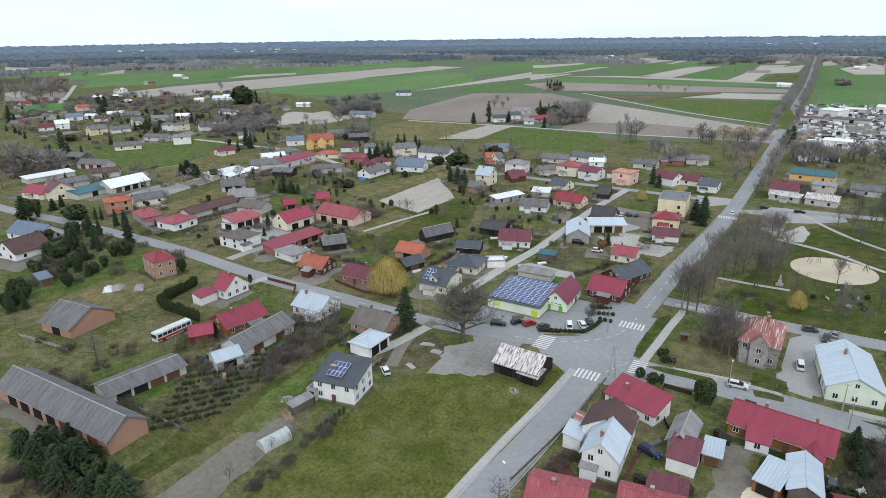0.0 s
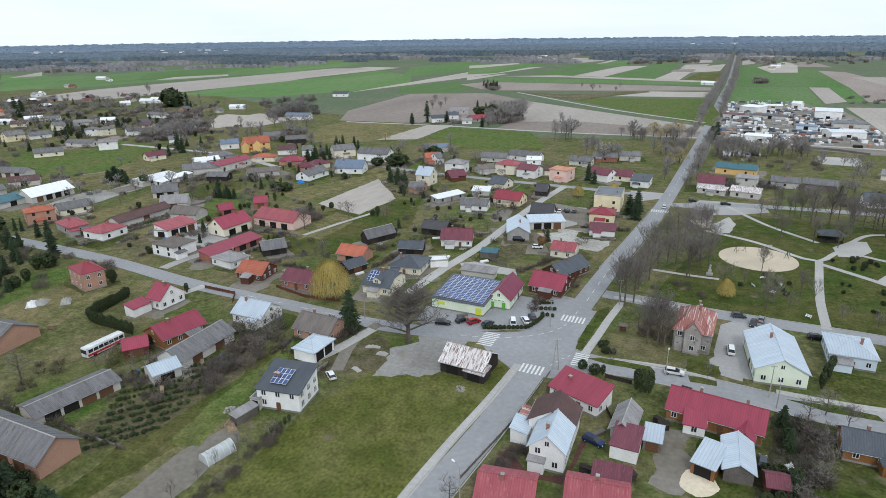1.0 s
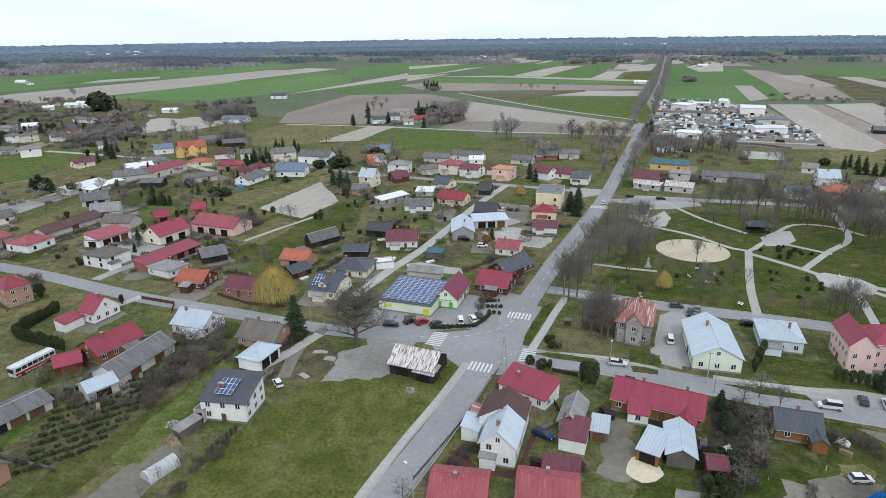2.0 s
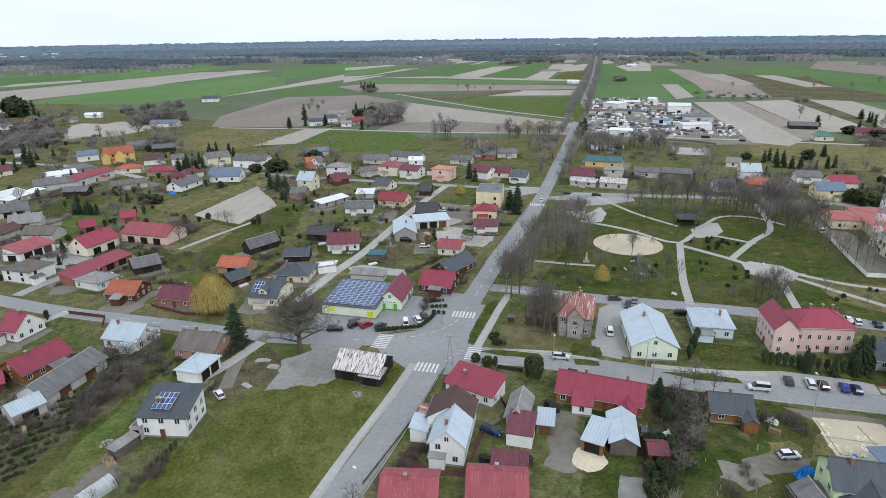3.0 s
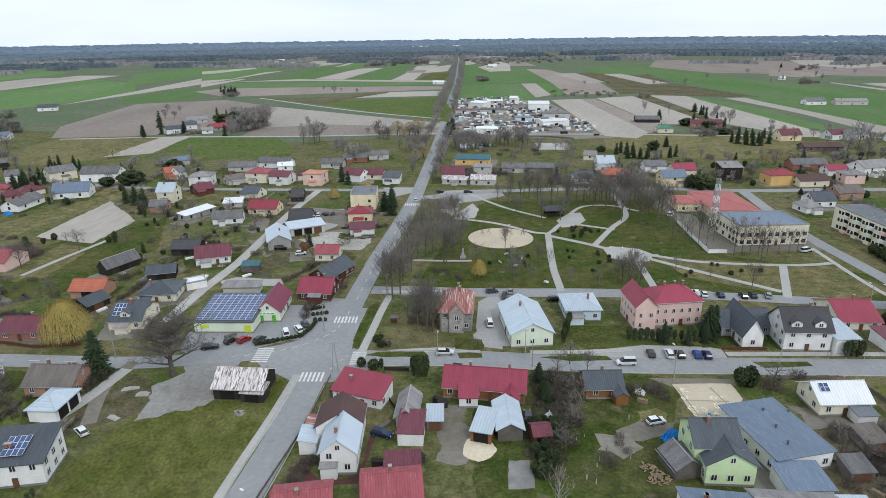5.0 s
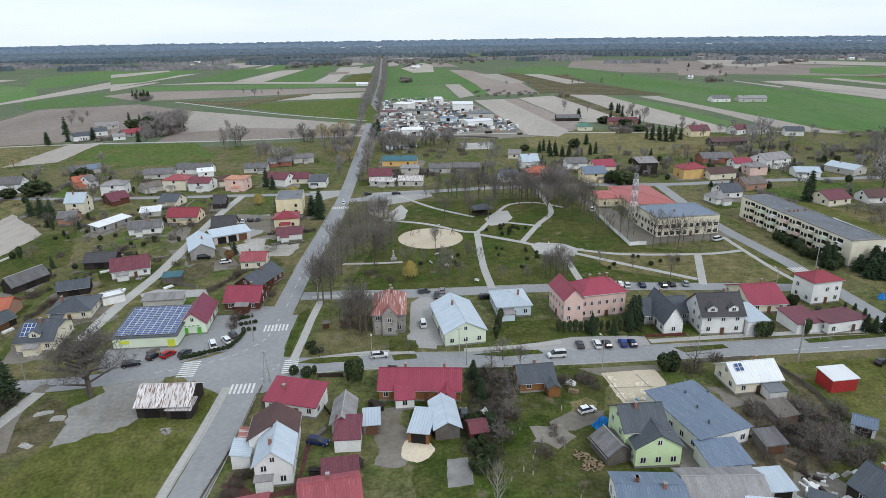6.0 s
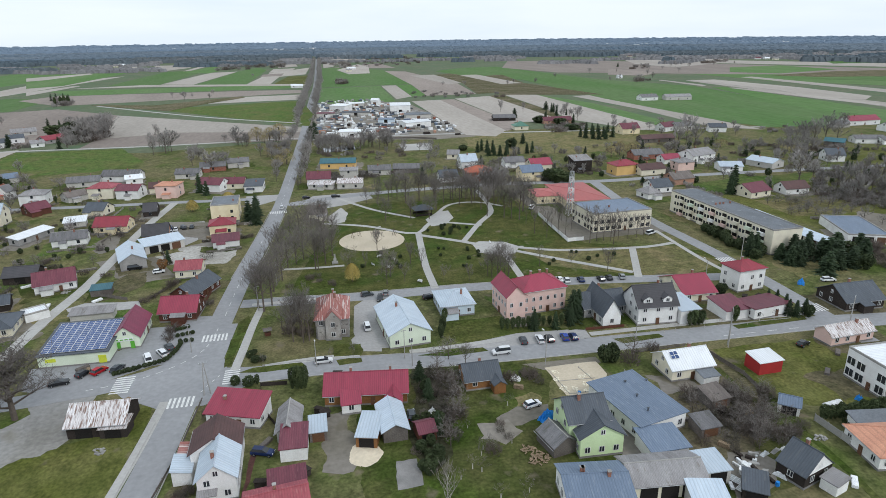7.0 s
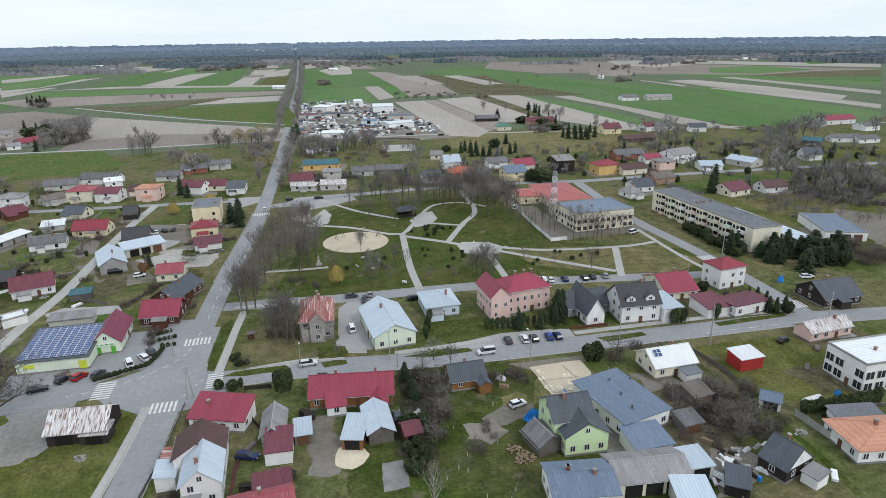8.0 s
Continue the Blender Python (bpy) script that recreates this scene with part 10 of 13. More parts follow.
fence([(51.1, 119.5), (60.2, 119.0)], 0.3, KERB, 'low pale foundation strip on the building plot', 4.0, 'foundation')

# ---- gardens and yards
greenhouse(-82.3, 74.2, 76, 6.1, 3.2, 2.1)
pavilion(43.9, 267.5, 8)
mast(108.2, 250.8, 19.9)
monument(2.6, 212.6)
wood_pile(36.3, 93.7, 60, 3.2, 2.4, 0.9)
wood_pile(36.1, 96.4, 151, 3.2, 2.4, 0.9)
wood_pile(37.6, 94.2, 139, 3.2, 2.4, 0.9)
tarp(43.3, 106.3, 33, 4.5, 2.2, 1.6, None, 'crumpled blue tarpaulin over a heap')

tarp(41.5, 122.7, 154, 2.6, 1.6, 1.0, PLASTIC_WHITE, 'white sheet over a garden heap')
tarp(19.7, 112.6, 121, 2.4, 2.0, 1.4, PLASTIC_WHITE, 'pale sheet over a small heap')
tarp(-209.2, 274.7, 160, 4.0, 3.0, 1.4, None, 'blue tarpaulin in a garden')
tarp(-86.4, 82.3, 148, 3.5, 2.0, 1.4, LOGS, 'heap of junk beside a shed')
tarp(-76.4, 124.6, 16, 4.0, 1.2, 0.6, KERB, 'heap of pale rubble')
tarp(-74.4, 113.1, 155, 3.0, 1.4, 0.5, KERB, 'heap of pale rubble')
tarp(-72.4, 122.3, 3, 3.0, 1.8, 0.6, CONCRETE, 'heap of grey rubble')
tarp(66.8, 82.1, 141, 5.0, 2.2, 1.3, CONCRETE, 'heap of scrap beside a shed')
tarp(149.3, 158.3, 49, 3.0, 2.0, 1.3, None, 'blue tarpaulin under the trees')
tarp(80.1, 85.8, 20, 2.2, 0.9, 0.6, PLASTIC_WHITE, 'white sheet over scrap in a garden')
tarp(82.8, 86.2, 25, 2.4, 0.8, 0.5, CONCRETE, 'grey sheet over scrap in a garden')
tarp(84.8, 86.4, 15, 1.6, 0.8, 0.5, PLASTIC_WHITE, 'white sheet over scrap in a garden')
tarp(78.8, 79.7, -60, 2.6, 1.1, 0.7, PLASTIC_WHITE, 'white sheet along the cottage wall')
tarp(85.9, 97.8, 100, 2.4, 0.6, 0.5, PLASTIC_WHITE, 'white sheet among bushes')
crate_stack(74.0, 84.8, 94, 1.7, 0.5, 0.6, PLASTIC_WHITE, 'pale discarded crate in a muddy garden', 'crate')
crate_stack(77.0, 84.5, 141, 0.8, 0.8, 0.6, PLASTIC_WHITE, 'pale discarded crate in a muddy garden', 'crate')
crate_stack(73.8, 83.5, 59, 1.3, 0.7, 0.6, PLASTIC_WHITE, 'pale discarded crate in a muddy garden', 'crate')
crate_stack(77.2, 86.2, 151, 0.6, 0.7, 0.8, CONCRETE, 'grey block in a muddy garden', 'block')
crate_stack(74.5, 84.0, 99, 1.4, 0.8, 0.5, PLASTIC_WHITE, 'pale discarded crate in a muddy garden', 'crate')
crate_stack(78.2, 85.7, 93, 0.6, 0.4, 0.4, PLASTIC_WHITE, 'pale discarded crate in a muddy garden', 'crate')
crate_stack(75.4, 83.2, 107, 1.2, 0.5, 0.5, PLASTIC_WHITE, 'pale discarded crate in a muddy garden', 'crate')
crate_stack(74.5, 83.2, 174, 1.7, 0.3, 0.5, WALL['darkwood'], 'dark stack of old boards in a muddy garden', 'board_stack')
crate_stack(76.5, 85.2, 138, 1.7, 0.6, 0.7, WALL['darkwood'], 'dark stack of old boards in a muddy garden', 'board_stack')
crate_stack(74.4, 82.8, 68, 0.9, 0.3, 0.8, PLASTIC_WHITE, 'pale discarded crate in a muddy garden', 'crate')
crate_stack(72.7, 84.0, 105, 1.7, 0.3, 0.6, PLASTIC_WHITE, 'pale discarded crate in a muddy garden', 'crate')
crate_stack(78.1, 86.1, 157, 1.5, 0.5, 0.7, CONCRETE, 'grey block in a muddy garden', 'block')
crate_stack(73.9, 82.9, 79, 0.5, 0.4, 0.6, WALL['darkwood'], 'dark stack of old boards in a muddy garden', 'board_stack')
tarp(113.0, 97.8, 120, 1.6, 1.2, 1.0, None, 'blue tarpaulin beside the school')
tarp(-179.6, 113.1, 138, 5.0, 3.0, 1.2, CONCRETE, 'heap of scrap on the meadow')
tarp(-187.4, 107.4, 140, 5.0, 3.0, 1.2, PLASTIC_WHITE, 'pale scrap on the meadow')
tarp(-186.2, 109.6, 121, 5.0, 4.0, 1.0, CONCRETE, 'heap of scrap on the meadow')
fuel_tank(104.4, 96.0, 8, 4.8, 0.85)
bench(18.7, 215.3, 203)
bench(21.0, 202.9, 327)
bench(24.0, 211.0, 77)
bench(15.8, 207.0, 118)
bench(29.4, 187.7, 325)
bench(62.9, 221.3, 77)
hedge_bed([(-53.1, 145.9), (-51.0, 146.6), (-48.8, 147.4)], 2.0, 1.0)
hedge_bed([(-50.4, 147.3), (-46.8, 148.5), (-42.6, 150.3)], 1.8, 1.0)
hedge_bed([(-42.1, 151.0), (-40.8, 154.7), (-40.2, 159.1)], 1.8, 1.0)
hedge_bed([(-43.0, 167.8), (-40.1, 169.3)], 1.8, 1.0)
hedge_bed([(-41.9, 164.0), (-38.2, 165.1)], 1.8, 1.0)
hedge_bed([(-40.6, 160.5), (-37.7, 160.4)], 1.8, 1.0)

# ---- the storage yard of the builders merchant
shed(26.8, 686.7, -34.0, 18.6, 16.0, 6.0, 0.6, 'white', 'white', 'mono', label='storage hall of the builders yard with a white roof', name='hall')
shed(88.1, 668.0, -5.6, 21.0, 30.0, 7.0, 1.5, 'white', 'white', 'gable', label='storage hall of the builders yard with a white roof', name='hall')
shed(85.2, 548.6, 15.8, 24.4, 16.0, 4.5, 1.0, 'white', 'white', 'gable', label='storage hall of the builders yard with a white roof', name='hall')
shed(27.5, 505.0, -9.7, 20.8, 9.0, 4.5, 0.5, 'white', 'white', 'mono', label='storage hall of the builders yard with a white roof', name='hall')
shed(46.0, 726.5, -0.1, 17.0, 10.0, 3.5, 1.0, 'white', 'silicate', 'gable', label='storage hall of the builders yard with a white roof', name='hall')
shed(69.0, 739.4, -19.4, 8.6, 9.0, 5.0, 2.0, 'white', 'white', 'gable', label='storage hall of the builders yard with a white roof', name='hall')
shed(9.6, 640.2, -4.3, 17.5, 8.0, 3.5, 0.5, 'maroon', 'silicate', 'mono', label='storage hall of the builders yard with a maroon roof', name='hall')
shed(40.0, 643.9, -9.4, 28.1, 8.0, 3.0, 0.6, 'dark', 'silicate', 'mono', label='storage hall of the builders yard with a dark roof', name='hall')
shed(96.4, 602.4, 1.0, 24.7, 12.0, 4.0, 0.6, 'tar', 'silicate', 'mono', label='storage hall of the builders yard with a tar roof', name='hall')
shed(63.9, 582.0, -18.0, 14.7, 7.0, 3.0, 0.5, 'slate', 'paleblue', 'mono', label='storage hall of the builders yard with a slate roof', name='hall')
crate_stack(94.7, 533.9, 2, 5.9, 3.5, 1.3, PAVING, 'pallet of grey paving stone in the storage yard')
crate_stack(-3.4, 526.7, 92, 5.7, 4.2, 1.9, STEEL, 'galvanised steel stack in the storage yard')
crate_stack(112.3, 579.9, 5, 2.9, 2.3, 1.1, PLASTIC_WHITE, 'pallet wrapped in white film in the storage yard')
crate_stack(92.1, 624.3, 5, 5.1, 3.3, 1.5, WALL["darkwood"], 'dark stack of timber in the storage yard')
crate_stack(29.3, 635.5, 5, 7.0, 3.7, 1.1, KERB, 'pallet of pale paving stone in the storage yard')
crate_stack(111.0, 549.9, 2, 2.8, 4.1, 2.4, WALL["greywood"], 'grey timber stack in the storage yard')
crate_stack(4.4, 536.6, 2, 2.6, 3.1, 1.5, WALL["redbrick"], 'red brick pallet in the storage yard')
crate_stack(9.5, 575.6, 5, 5.7, 2.8, 2.2, KERB, 'pallet of pale paving stone in the storage yard')
crate_stack(3.6, 578.7, 2, 6.9, 2.7, 1.2, KERB, 'pallet of pale paving stone in the storage yard')
crate_stack(45.6, 623.7, 5, 4.2, 4.2, 1.4, PLASTIC_WHITE, 'pallet wrapped in white film in the storage yard')
crate_stack(111.3, 526.6, 92, 6.9, 4.0, 1.2, PAVING, 'pallet of grey paving stone in the storage yard')
crate_stack(78.8, 529.8, 5, 6.9, 3.3, 1.7, WALL["greywood"], 'grey timber stack in the storage yard')
crate_stack(96.7, 711.5, 92, 5.3, 2.2, 1.8, PLASTIC_WHITE, 'white container in the storage yard')
crate_stack(57.0, 544.3, 92, 5.7, 3.8, 0.8, CONCRETE, 'stack of grey concrete block in the storage yard')
crate_stack(1.0, 562.9, 5, 5.3, 2.7, 1.8, CONCRETE, 'stack of grey concrete block in the storage yard')
crate_stack(22.4, 682.0, 92, 3.7, 4.0, 1.0, CONCRETE, 'stack of grey concrete block in the storage yard')
crate_stack(62.3, 548.0, 2, 4.0, 3.7, 1.8, WALL["greywood"], 'grey timber stack in the storage yard')
crate_stack(6.4, 577.6, 92, 6.3, 3.1, 2.2, CONCRETE, 'stack of grey concrete block in the storage yard')
crate_stack(19.3, 638.8, 92, 4.5, 2.6, 1.0, ROOF["dark"], 'dark covered stack in the storage yard')
crate_stack(80.9, 660.4, 2, 6.4, 2.9, 2.1, PLASTIC_WHITE, 'white container in the storage yard')
crate_stack(4.7, 574.0, 2, 4.4, 3.3, 2.2, PLASTIC_WHITE, 'white container in the storage yard')
crate_stack(57.8, 553.7, 5, 5.1, 2.1, 1.5, WALL["greywood"], 'grey timber stack in the storage yard')
crate_stack(22.4, 601.3, 92, 4.5, 4.4, 2.3, PLASTIC_WHITE, 'white container in the storage yard')
crate_stack(22.7, 541.6, 5, 4.9, 4.2, 2.2, WALL["darkwood"], 'dark stack of timber in the storage yard')
crate_stack(12.3, 667.4, 92, 4.8, 2.5, 2.2, KERB, 'pallet of pale paving stone in the storage yard')
crate_stack(69.1, 710.8, 92, 3.0, 3.3, 1.2, STEEL, 'galvanised steel stack in the storage yard')
crate_stack(-0.6, 517.1, 5, 3.1, 4.4, 1.7, PAVING, 'pallet of grey paving stone in the storage yard')
crate_stack(30.7, 699.3, 2, 3.6, 2.7, 2.2, PAVING, 'pallet of grey paving stone in the storage yard')
crate_stack(9.0, 512.7, 92, 5.1, 3.0, 2.0, STEEL, 'galvanised steel stack in the storage yard')
crate_stack(27.8, 566.9, 5, 2.7, 2.8, 2.1, WALL["darkwood"], 'dark stack of timber in the storage yard')
crate_stack(106.2, 509.3, 2, 2.7, 3.2, 0.9, KERB, 'pallet of pale paving stone in the storage yard')
crate_stack(96.5, 568.0, 5, 3.2, 2.2, 1.4, STEEL, 'galvanised steel stack in the storage yard')
crate_stack(54.7, 636.0, 2, 6.9, 3.1, 1.0, WALL["greywood"], 'grey timber stack in the storage yard')
crate_stack(106.2, 553.0, 5, 4.6, 3.6, 1.7, KERB, 'pallet of pale paving stone in the storage yard')
crate_stack(76.6, 521.6, 5, 6.8, 3.0, 0.8, CONCRETE, 'stack of grey concrete block in the storage yard')
crate_stack(28.1, 654.6, 2, 6.1, 2.6, 1.0, PLASTIC_WHITE, 'white container in the storage yard')
crate_stack(87.4, 501.0, 5, 5.5, 3.8, 1.7, WALL["darkwood"], 'dark stack of timber in the storage yard')
crate_stack(7.4, 580.2, 5, 3.1, 3.9, 0.9, KERB, 'pallet of pale paving stone in the storage yard')
crate_stack(-4.3, 531.5, 2, 6.3, 3.7, 2.1, PAVING, 'pallet of grey paving stone in the storage yard')
crate_stack(104.6, 566.3, 2, 5.0, 2.2, 1.7, ROOF["dark"], 'dark covered stack in the storage yard')
crate_stack(63.7, 504.9, 2, 3.6, 2.4, 1.2, PLASTIC_WHITE, 'pallet wrapped in white film in the storage yard')
crate_stack(75.3, 523.3, 5, 4.2, 3.0, 1.4, WALL["redbrick"], 'red brick pallet in the storage yard')
crate_stack(65.9, 700.2, 2, 6.9, 3.0, 2.0, WALL["darkwood"], 'dark stack of timber in the storage yard')
crate_stack(14.8, 555.4, 92, 6.7, 3.7, 1.0, PLASTIC_WHITE, 'white container in the storage yard')
crate_stack(44.3, 507.7, 2, 4.7, 3.2, 1.9, PLASTIC_WHITE, 'pallet wrapped in white film in the storage yard')
crate_stack(115.4, 556.6, 92, 5.7, 3.0, 2.2, WALL["greywood"], 'grey timber stack in the storage yard')
crate_stack(86.9, 635.7, 5, 2.6, 3.2, 1.4, ROOF["dark"], 'dark covered stack in the storage yard')
crate_stack(19.5, 632.3, 5, 6.0, 2.4, 2.4, CONCRETE, 'stack of grey concrete block in the storage yard')
crate_stack(60.8, 560.4, 92, 6.3, 4.1, 1.7, STEEL, 'galvanised steel stack in the storage yard')
crate_stack(58.1, 535.4, 92, 6.5, 2.1, 2.3, WALL["redbrick"], 'red brick pallet in the storage yard')
crate_stack(115.9, 532.0, 2, 6.3, 2.6, 1.1, PAVING, 'pallet of grey paving stone in the storage yard')
crate_stack(36.0, 676.8, 5, 3.3, 2.1, 1.1, KERB, 'pallet of pale paving stone in the storage yard')
crate_stack(4.7, 536.8, 2, 3.7, 4.3, 0.9, PAVING, 'pallet of grey paving stone in the storage yard')
crate_stack(53.9, 534.0, 2, 2.6, 2.8, 1.4, CONCRETE, 'stack of grey concrete block in the storage yard')
crate_stack(3.5, 568.9, 5, 3.1, 2.8, 2.2, STEEL, 'galvanised steel stack in the storage yard')
crate_stack(4.2, 618.5, 92, 6.6, 2.2, 2.3, STEEL, 'galvanised steel stack in the storage yard')
crate_stack(42.7, 529.9, 5, 5.5, 3.7, 2.3, STEEL, 'galvanised steel stack in the storage yard')
crate_stack(75.1, 572.5, 92, 4.1, 3.8, 1.9, STEEL, 'galvanised steel stack in the storage yard')
crate_stack(87.3, 660.9, 2, 4.2, 4.3, 1.5, PLASTIC_WHITE, 'pallet wrapped in white film in the storage yard')
crate_stack(8.3, 586.3, 92, 5.7, 3.5, 1.7, CONCRETE, 'stack of grey concrete block in the storage yard')
crate_stack(89.3, 584.2, 2, 5.7, 2.3, 1.1, WALL["greywood"], 'grey timber stack in the storage yard')
crate_stack(71.8, 562.0, 5, 2.9, 2.7, 0.9, WALL["redbrick"], 'red brick pallet in the storage yard')
crate_stack(13.0, 604.1, 2, 5.6, 3.3, 2.2, WALL["greywood"], 'grey timber stack in the storage yard')
crate_stack(14.3, 577.4, 92, 6.0, 3.8, 1.1, PAVING, 'pallet of grey paving stone in the storage yard')
crate_stack(21.5, 616.8, 92, 3.1, 3.5, 2.2, WALL["redbrick"], 'red brick pallet in the storage yard')
crate_stack(107.5, 557.6, 92, 3.3, 4.2, 1.4, PLASTIC_WHITE, 'pallet wrapped in white film in the storage yard')
crate_stack(31.0, 520.2, 5, 6.8, 3.0, 1.7, STEEL, 'galvanised steel stack in the storage yard')
crate_stack(74.3, 548.5, 92, 5.7, 4.2, 1.9, WALL["darkwood"], 'dark stack of timber in the storage yard')
crate_stack(101.9, 679.7, 5, 3.3, 3.6, 1.1, ROOF["dark"], 'dark covered stack in the storage yard')
crate_stack(32.2, 556.9, 2, 4.6, 2.2, 2.3, PLASTIC_WHITE, 'pallet wrapped in white film in the storage yard')
crate_stack(67.2, 581.5, 5, 4.0, 4.2, 1.9, KERB, 'pallet of pale paving stone in the storage yard')
crate_stack(10.2, 523.8, 2, 5.7, 3.8, 1.3, PLASTIC_WHITE, 'white container in the storage yard')
crate_stack(104.1, 572.7, 2, 4.3, 4.1, 1.9, PAVING, 'pallet of grey paving stone in the storage yard')
crate_stack(51.0, 592.9, 92, 6.3, 2.5, 1.6, PAVING, 'pallet of grey paving stone in the storage yard')
crate_stack(96.5, 586.7, 2, 5.7, 2.9, 1.4, STEEL, 'galvanised steel stack in the storage yard')
crate_stack(67.8, 558.7, 2, 6.1, 2.6, 1.4, ROOF["dark"], 'dark covered stack in the storage yard')
crate_stack(21.4, 737.1, 5, 4.8, 3.6, 1.0, PLASTIC_WHITE, 'white container in the storage yard')
crate_stack(84.1, 589.6, 2, 6.3, 3.0, 1.3, PLASTIC_WHITE, 'pallet wrapped in white film in the storage yard')
crate_stack(-2.9, 556.2, 5, 2.7, 3.2, 2.3, ROOF["dark"], 'dark covered stack in the storage yard')
crate_stack(57.7, 668.4, 92, 3.0, 4.3, 1.8, CONCRETE, 'stack of grey concrete block in the storage yard')
crate_stack(63.0, 568.3, 5, 5.3, 2.9, 0.9, KERB, 'pallet of pale paving stone in the storage yard')
crate_stack(99.7, 716.4, 92, 2.9, 2.4, 0.9, KERB, 'pallet of pale paving stone in the storage yard')
crate_stack(0.1, 567.9, 2, 6.5, 3.9, 1.3, CONCRETE, 'stack of grey concrete block in the storage yard')
crate_stack(67.4, 618.8, 5, 3.9, 3.5, 2.3, KERB, 'pallet of pale paving stone in the storage yard')
crate_stack(6.7, 655.1, 2, 4.8, 3.4, 1.7, WALL["redbrick"], 'red brick pallet in the storage yard')
crate_stack(110.9, 590.9, 92, 4.1, 2.5, 2.1, WALL["redbrick"], 'red brick pallet in the storage yard')
crate_stack(58.7, 597.5, 5, 3.7, 2.4, 2.0, STEEL, 'galvanised steel stack in the storage yard')
crate_stack(75.1, 532.0, 5, 2.7, 2.4, 2.0, WALL["redbrick"], 'red brick pallet in the storage yard')
crate_stack(88.4, 538.2, 2, 5.2, 4.0, 0.9, CONCRETE, 'stack of grey concrete block in the storage yard')
crate_stack(101.0, 700.1, 92, 5.4, 4.5, 0.8, STEEL, 'galvanised steel stack in the storage yard')
crate_stack(18.7, 534.7, 5, 5.1, 2.3, 0.9, PAVING, 'pallet of grey paving stone in the storage yard')
crate_stack(98.3, 639.6, 2, 6.7, 2.4, 2.4, KERB, 'pallet of pale paving stone in the storage yard')
crate_stack(10.6, 655.5, 2, 6.3, 3.3, 1.6, ROOF["dark"], 'dark covered stack in the storage yard')
crate_stack(109.3, 506.9, 2, 5.3, 2.1, 2.1, STEEL, 'galvanised steel stack in the storage yard')
crate_stack(70.1, 504.8, 2, 6.7, 2.6, 1.0, PAVING, 'pallet of grey paving stone in the storage yard')
crate_stack(45.1, 518.9, 2, 5.4, 3.9, 2.2, PLASTIC_WHITE, 'white container in the storage yard')
crate_stack(41.8, 565.6, 2, 3.8, 4.4, 1.5, STEEL, 'galvanised steel stack in the storage yard')
crate_stack(58.1, 691.7, 5, 3.8, 3.6, 1.3, KERB, 'pallet of pale paving stone in the storage yard')
crate_stack(18.6, 541.3, 92, 5.8, 3.1, 1.8, WALL["darkwood"], 'dark stack of timber in the storage yard')
crate_stack(92.4, 649.4, 2, 4.0, 3.1, 0.9, CONCRETE, 'stack of grey concrete block in the storage yard')
crate_stack(29.5, 685.9, 92, 3.5, 4.2, 2.0, ROOF["dark"], 'dark covered stack in the storage yard')
crate_stack(55.9, 538.0, 5, 6.8, 4.3, 2.3, WALL["redbrick"], 'red brick pallet in the storage yard')
crate_stack(57.3, 525.1, 5, 7.0, 4.3, 1.3, WALL["redbrick"], 'red brick pallet in the storage yard')
crate_stack(5.7, 551.8, 92, 4.8, 3.6, 0.9, WALL["greywood"], 'grey timber stack in the storage yard')
crate_stack(60.4, 622.9, 92, 6.0, 2.4, 1.5, ROOF["dark"], 'dark covered stack in the storage yard')
crate_stack(23.2, 598.6, 5, 6.9, 4.2, 1.4, WALL["greywood"], 'grey timber stack in the storage yard')
crate_stack(18.3, 646.0, 5, 4.9, 3.4, 1.4, STEEL, 'galvanised steel stack in the storage yard')
crate_stack(52.2, 505.3, 92, 3.6, 4.0, 0.8, WALL["greywood"], 'grey timber stack in the storage yard')
crate_stack(11.9, 591.9, 2, 3.2, 2.1, 1.1, WALL["darkwood"], 'dark stack of timber in the storage yard')
crate_stack(106.9, 576.5, 92, 2.7, 2.5, 0.8, CONCRETE, 'stack of grey concrete block in the storage yard')
crate_stack(60.6, 624.6, 92, 5.0, 2.2, 1.3, KERB, 'pallet of pale paving stone in the storage yard')
crate_stack(25.5, 529.6, 92, 3.7, 2.1, 1.5, WALL["redbrick"], 'red brick pallet in the storage yard')
crate_stack(79.1, 538.1, 2, 6.8, 3.9, 2.1, PLASTIC_WHITE, 'white container in the storage yard')
crate_stack(48.2, 532.5, 92, 3.1, 2.0, 0.9, CONCRETE, 'stack of grey concrete block in the storage yard')
crate_stack(78.5, 703.7, 5, 4.8, 3.9, 2.2, STEEL, 'galvanised steel stack in the storage yard')
crate_stack(44.8, 558.3, 2, 2.8, 2.3, 2.1, WALL["greywood"], 'grey timber stack in the storage yard')
crate_stack(6.2, 541.2, 5, 3.8, 2.6, 1.3, STEEL, 'galvanised steel stack in the storage yard')
crate_stack(68.4, 562.8, 92, 2.7, 3.2, 1.2, PLASTIC_WHITE, 'pallet wrapped in white film in the storage yard')
crate_stack(58.2, 564.3, 2, 3.9, 3.5, 1.0, WALL["greywood"], 'grey timber stack in the storage yard')
crate_stack(9.4, 537.9, 2, 4.5, 2.2, 0.9, WALL["greywood"], 'grey timber stack in the storage yard')
crate_stack(58.2, 529.0, 2, 3.9, 2.9, 1.8, STEEL, 'galvanised steel stack in the storage yard')
crate_stack(80.5, 563.9, 2, 4.4, 3.0, 2.2, KERB, 'pallet of pale paving stone in the storage yard')
crate_stack(93.2, 528.8, 92, 5.3, 2.3, 2.1, PAVING, 'pallet of grey paving stone in the storage yard')
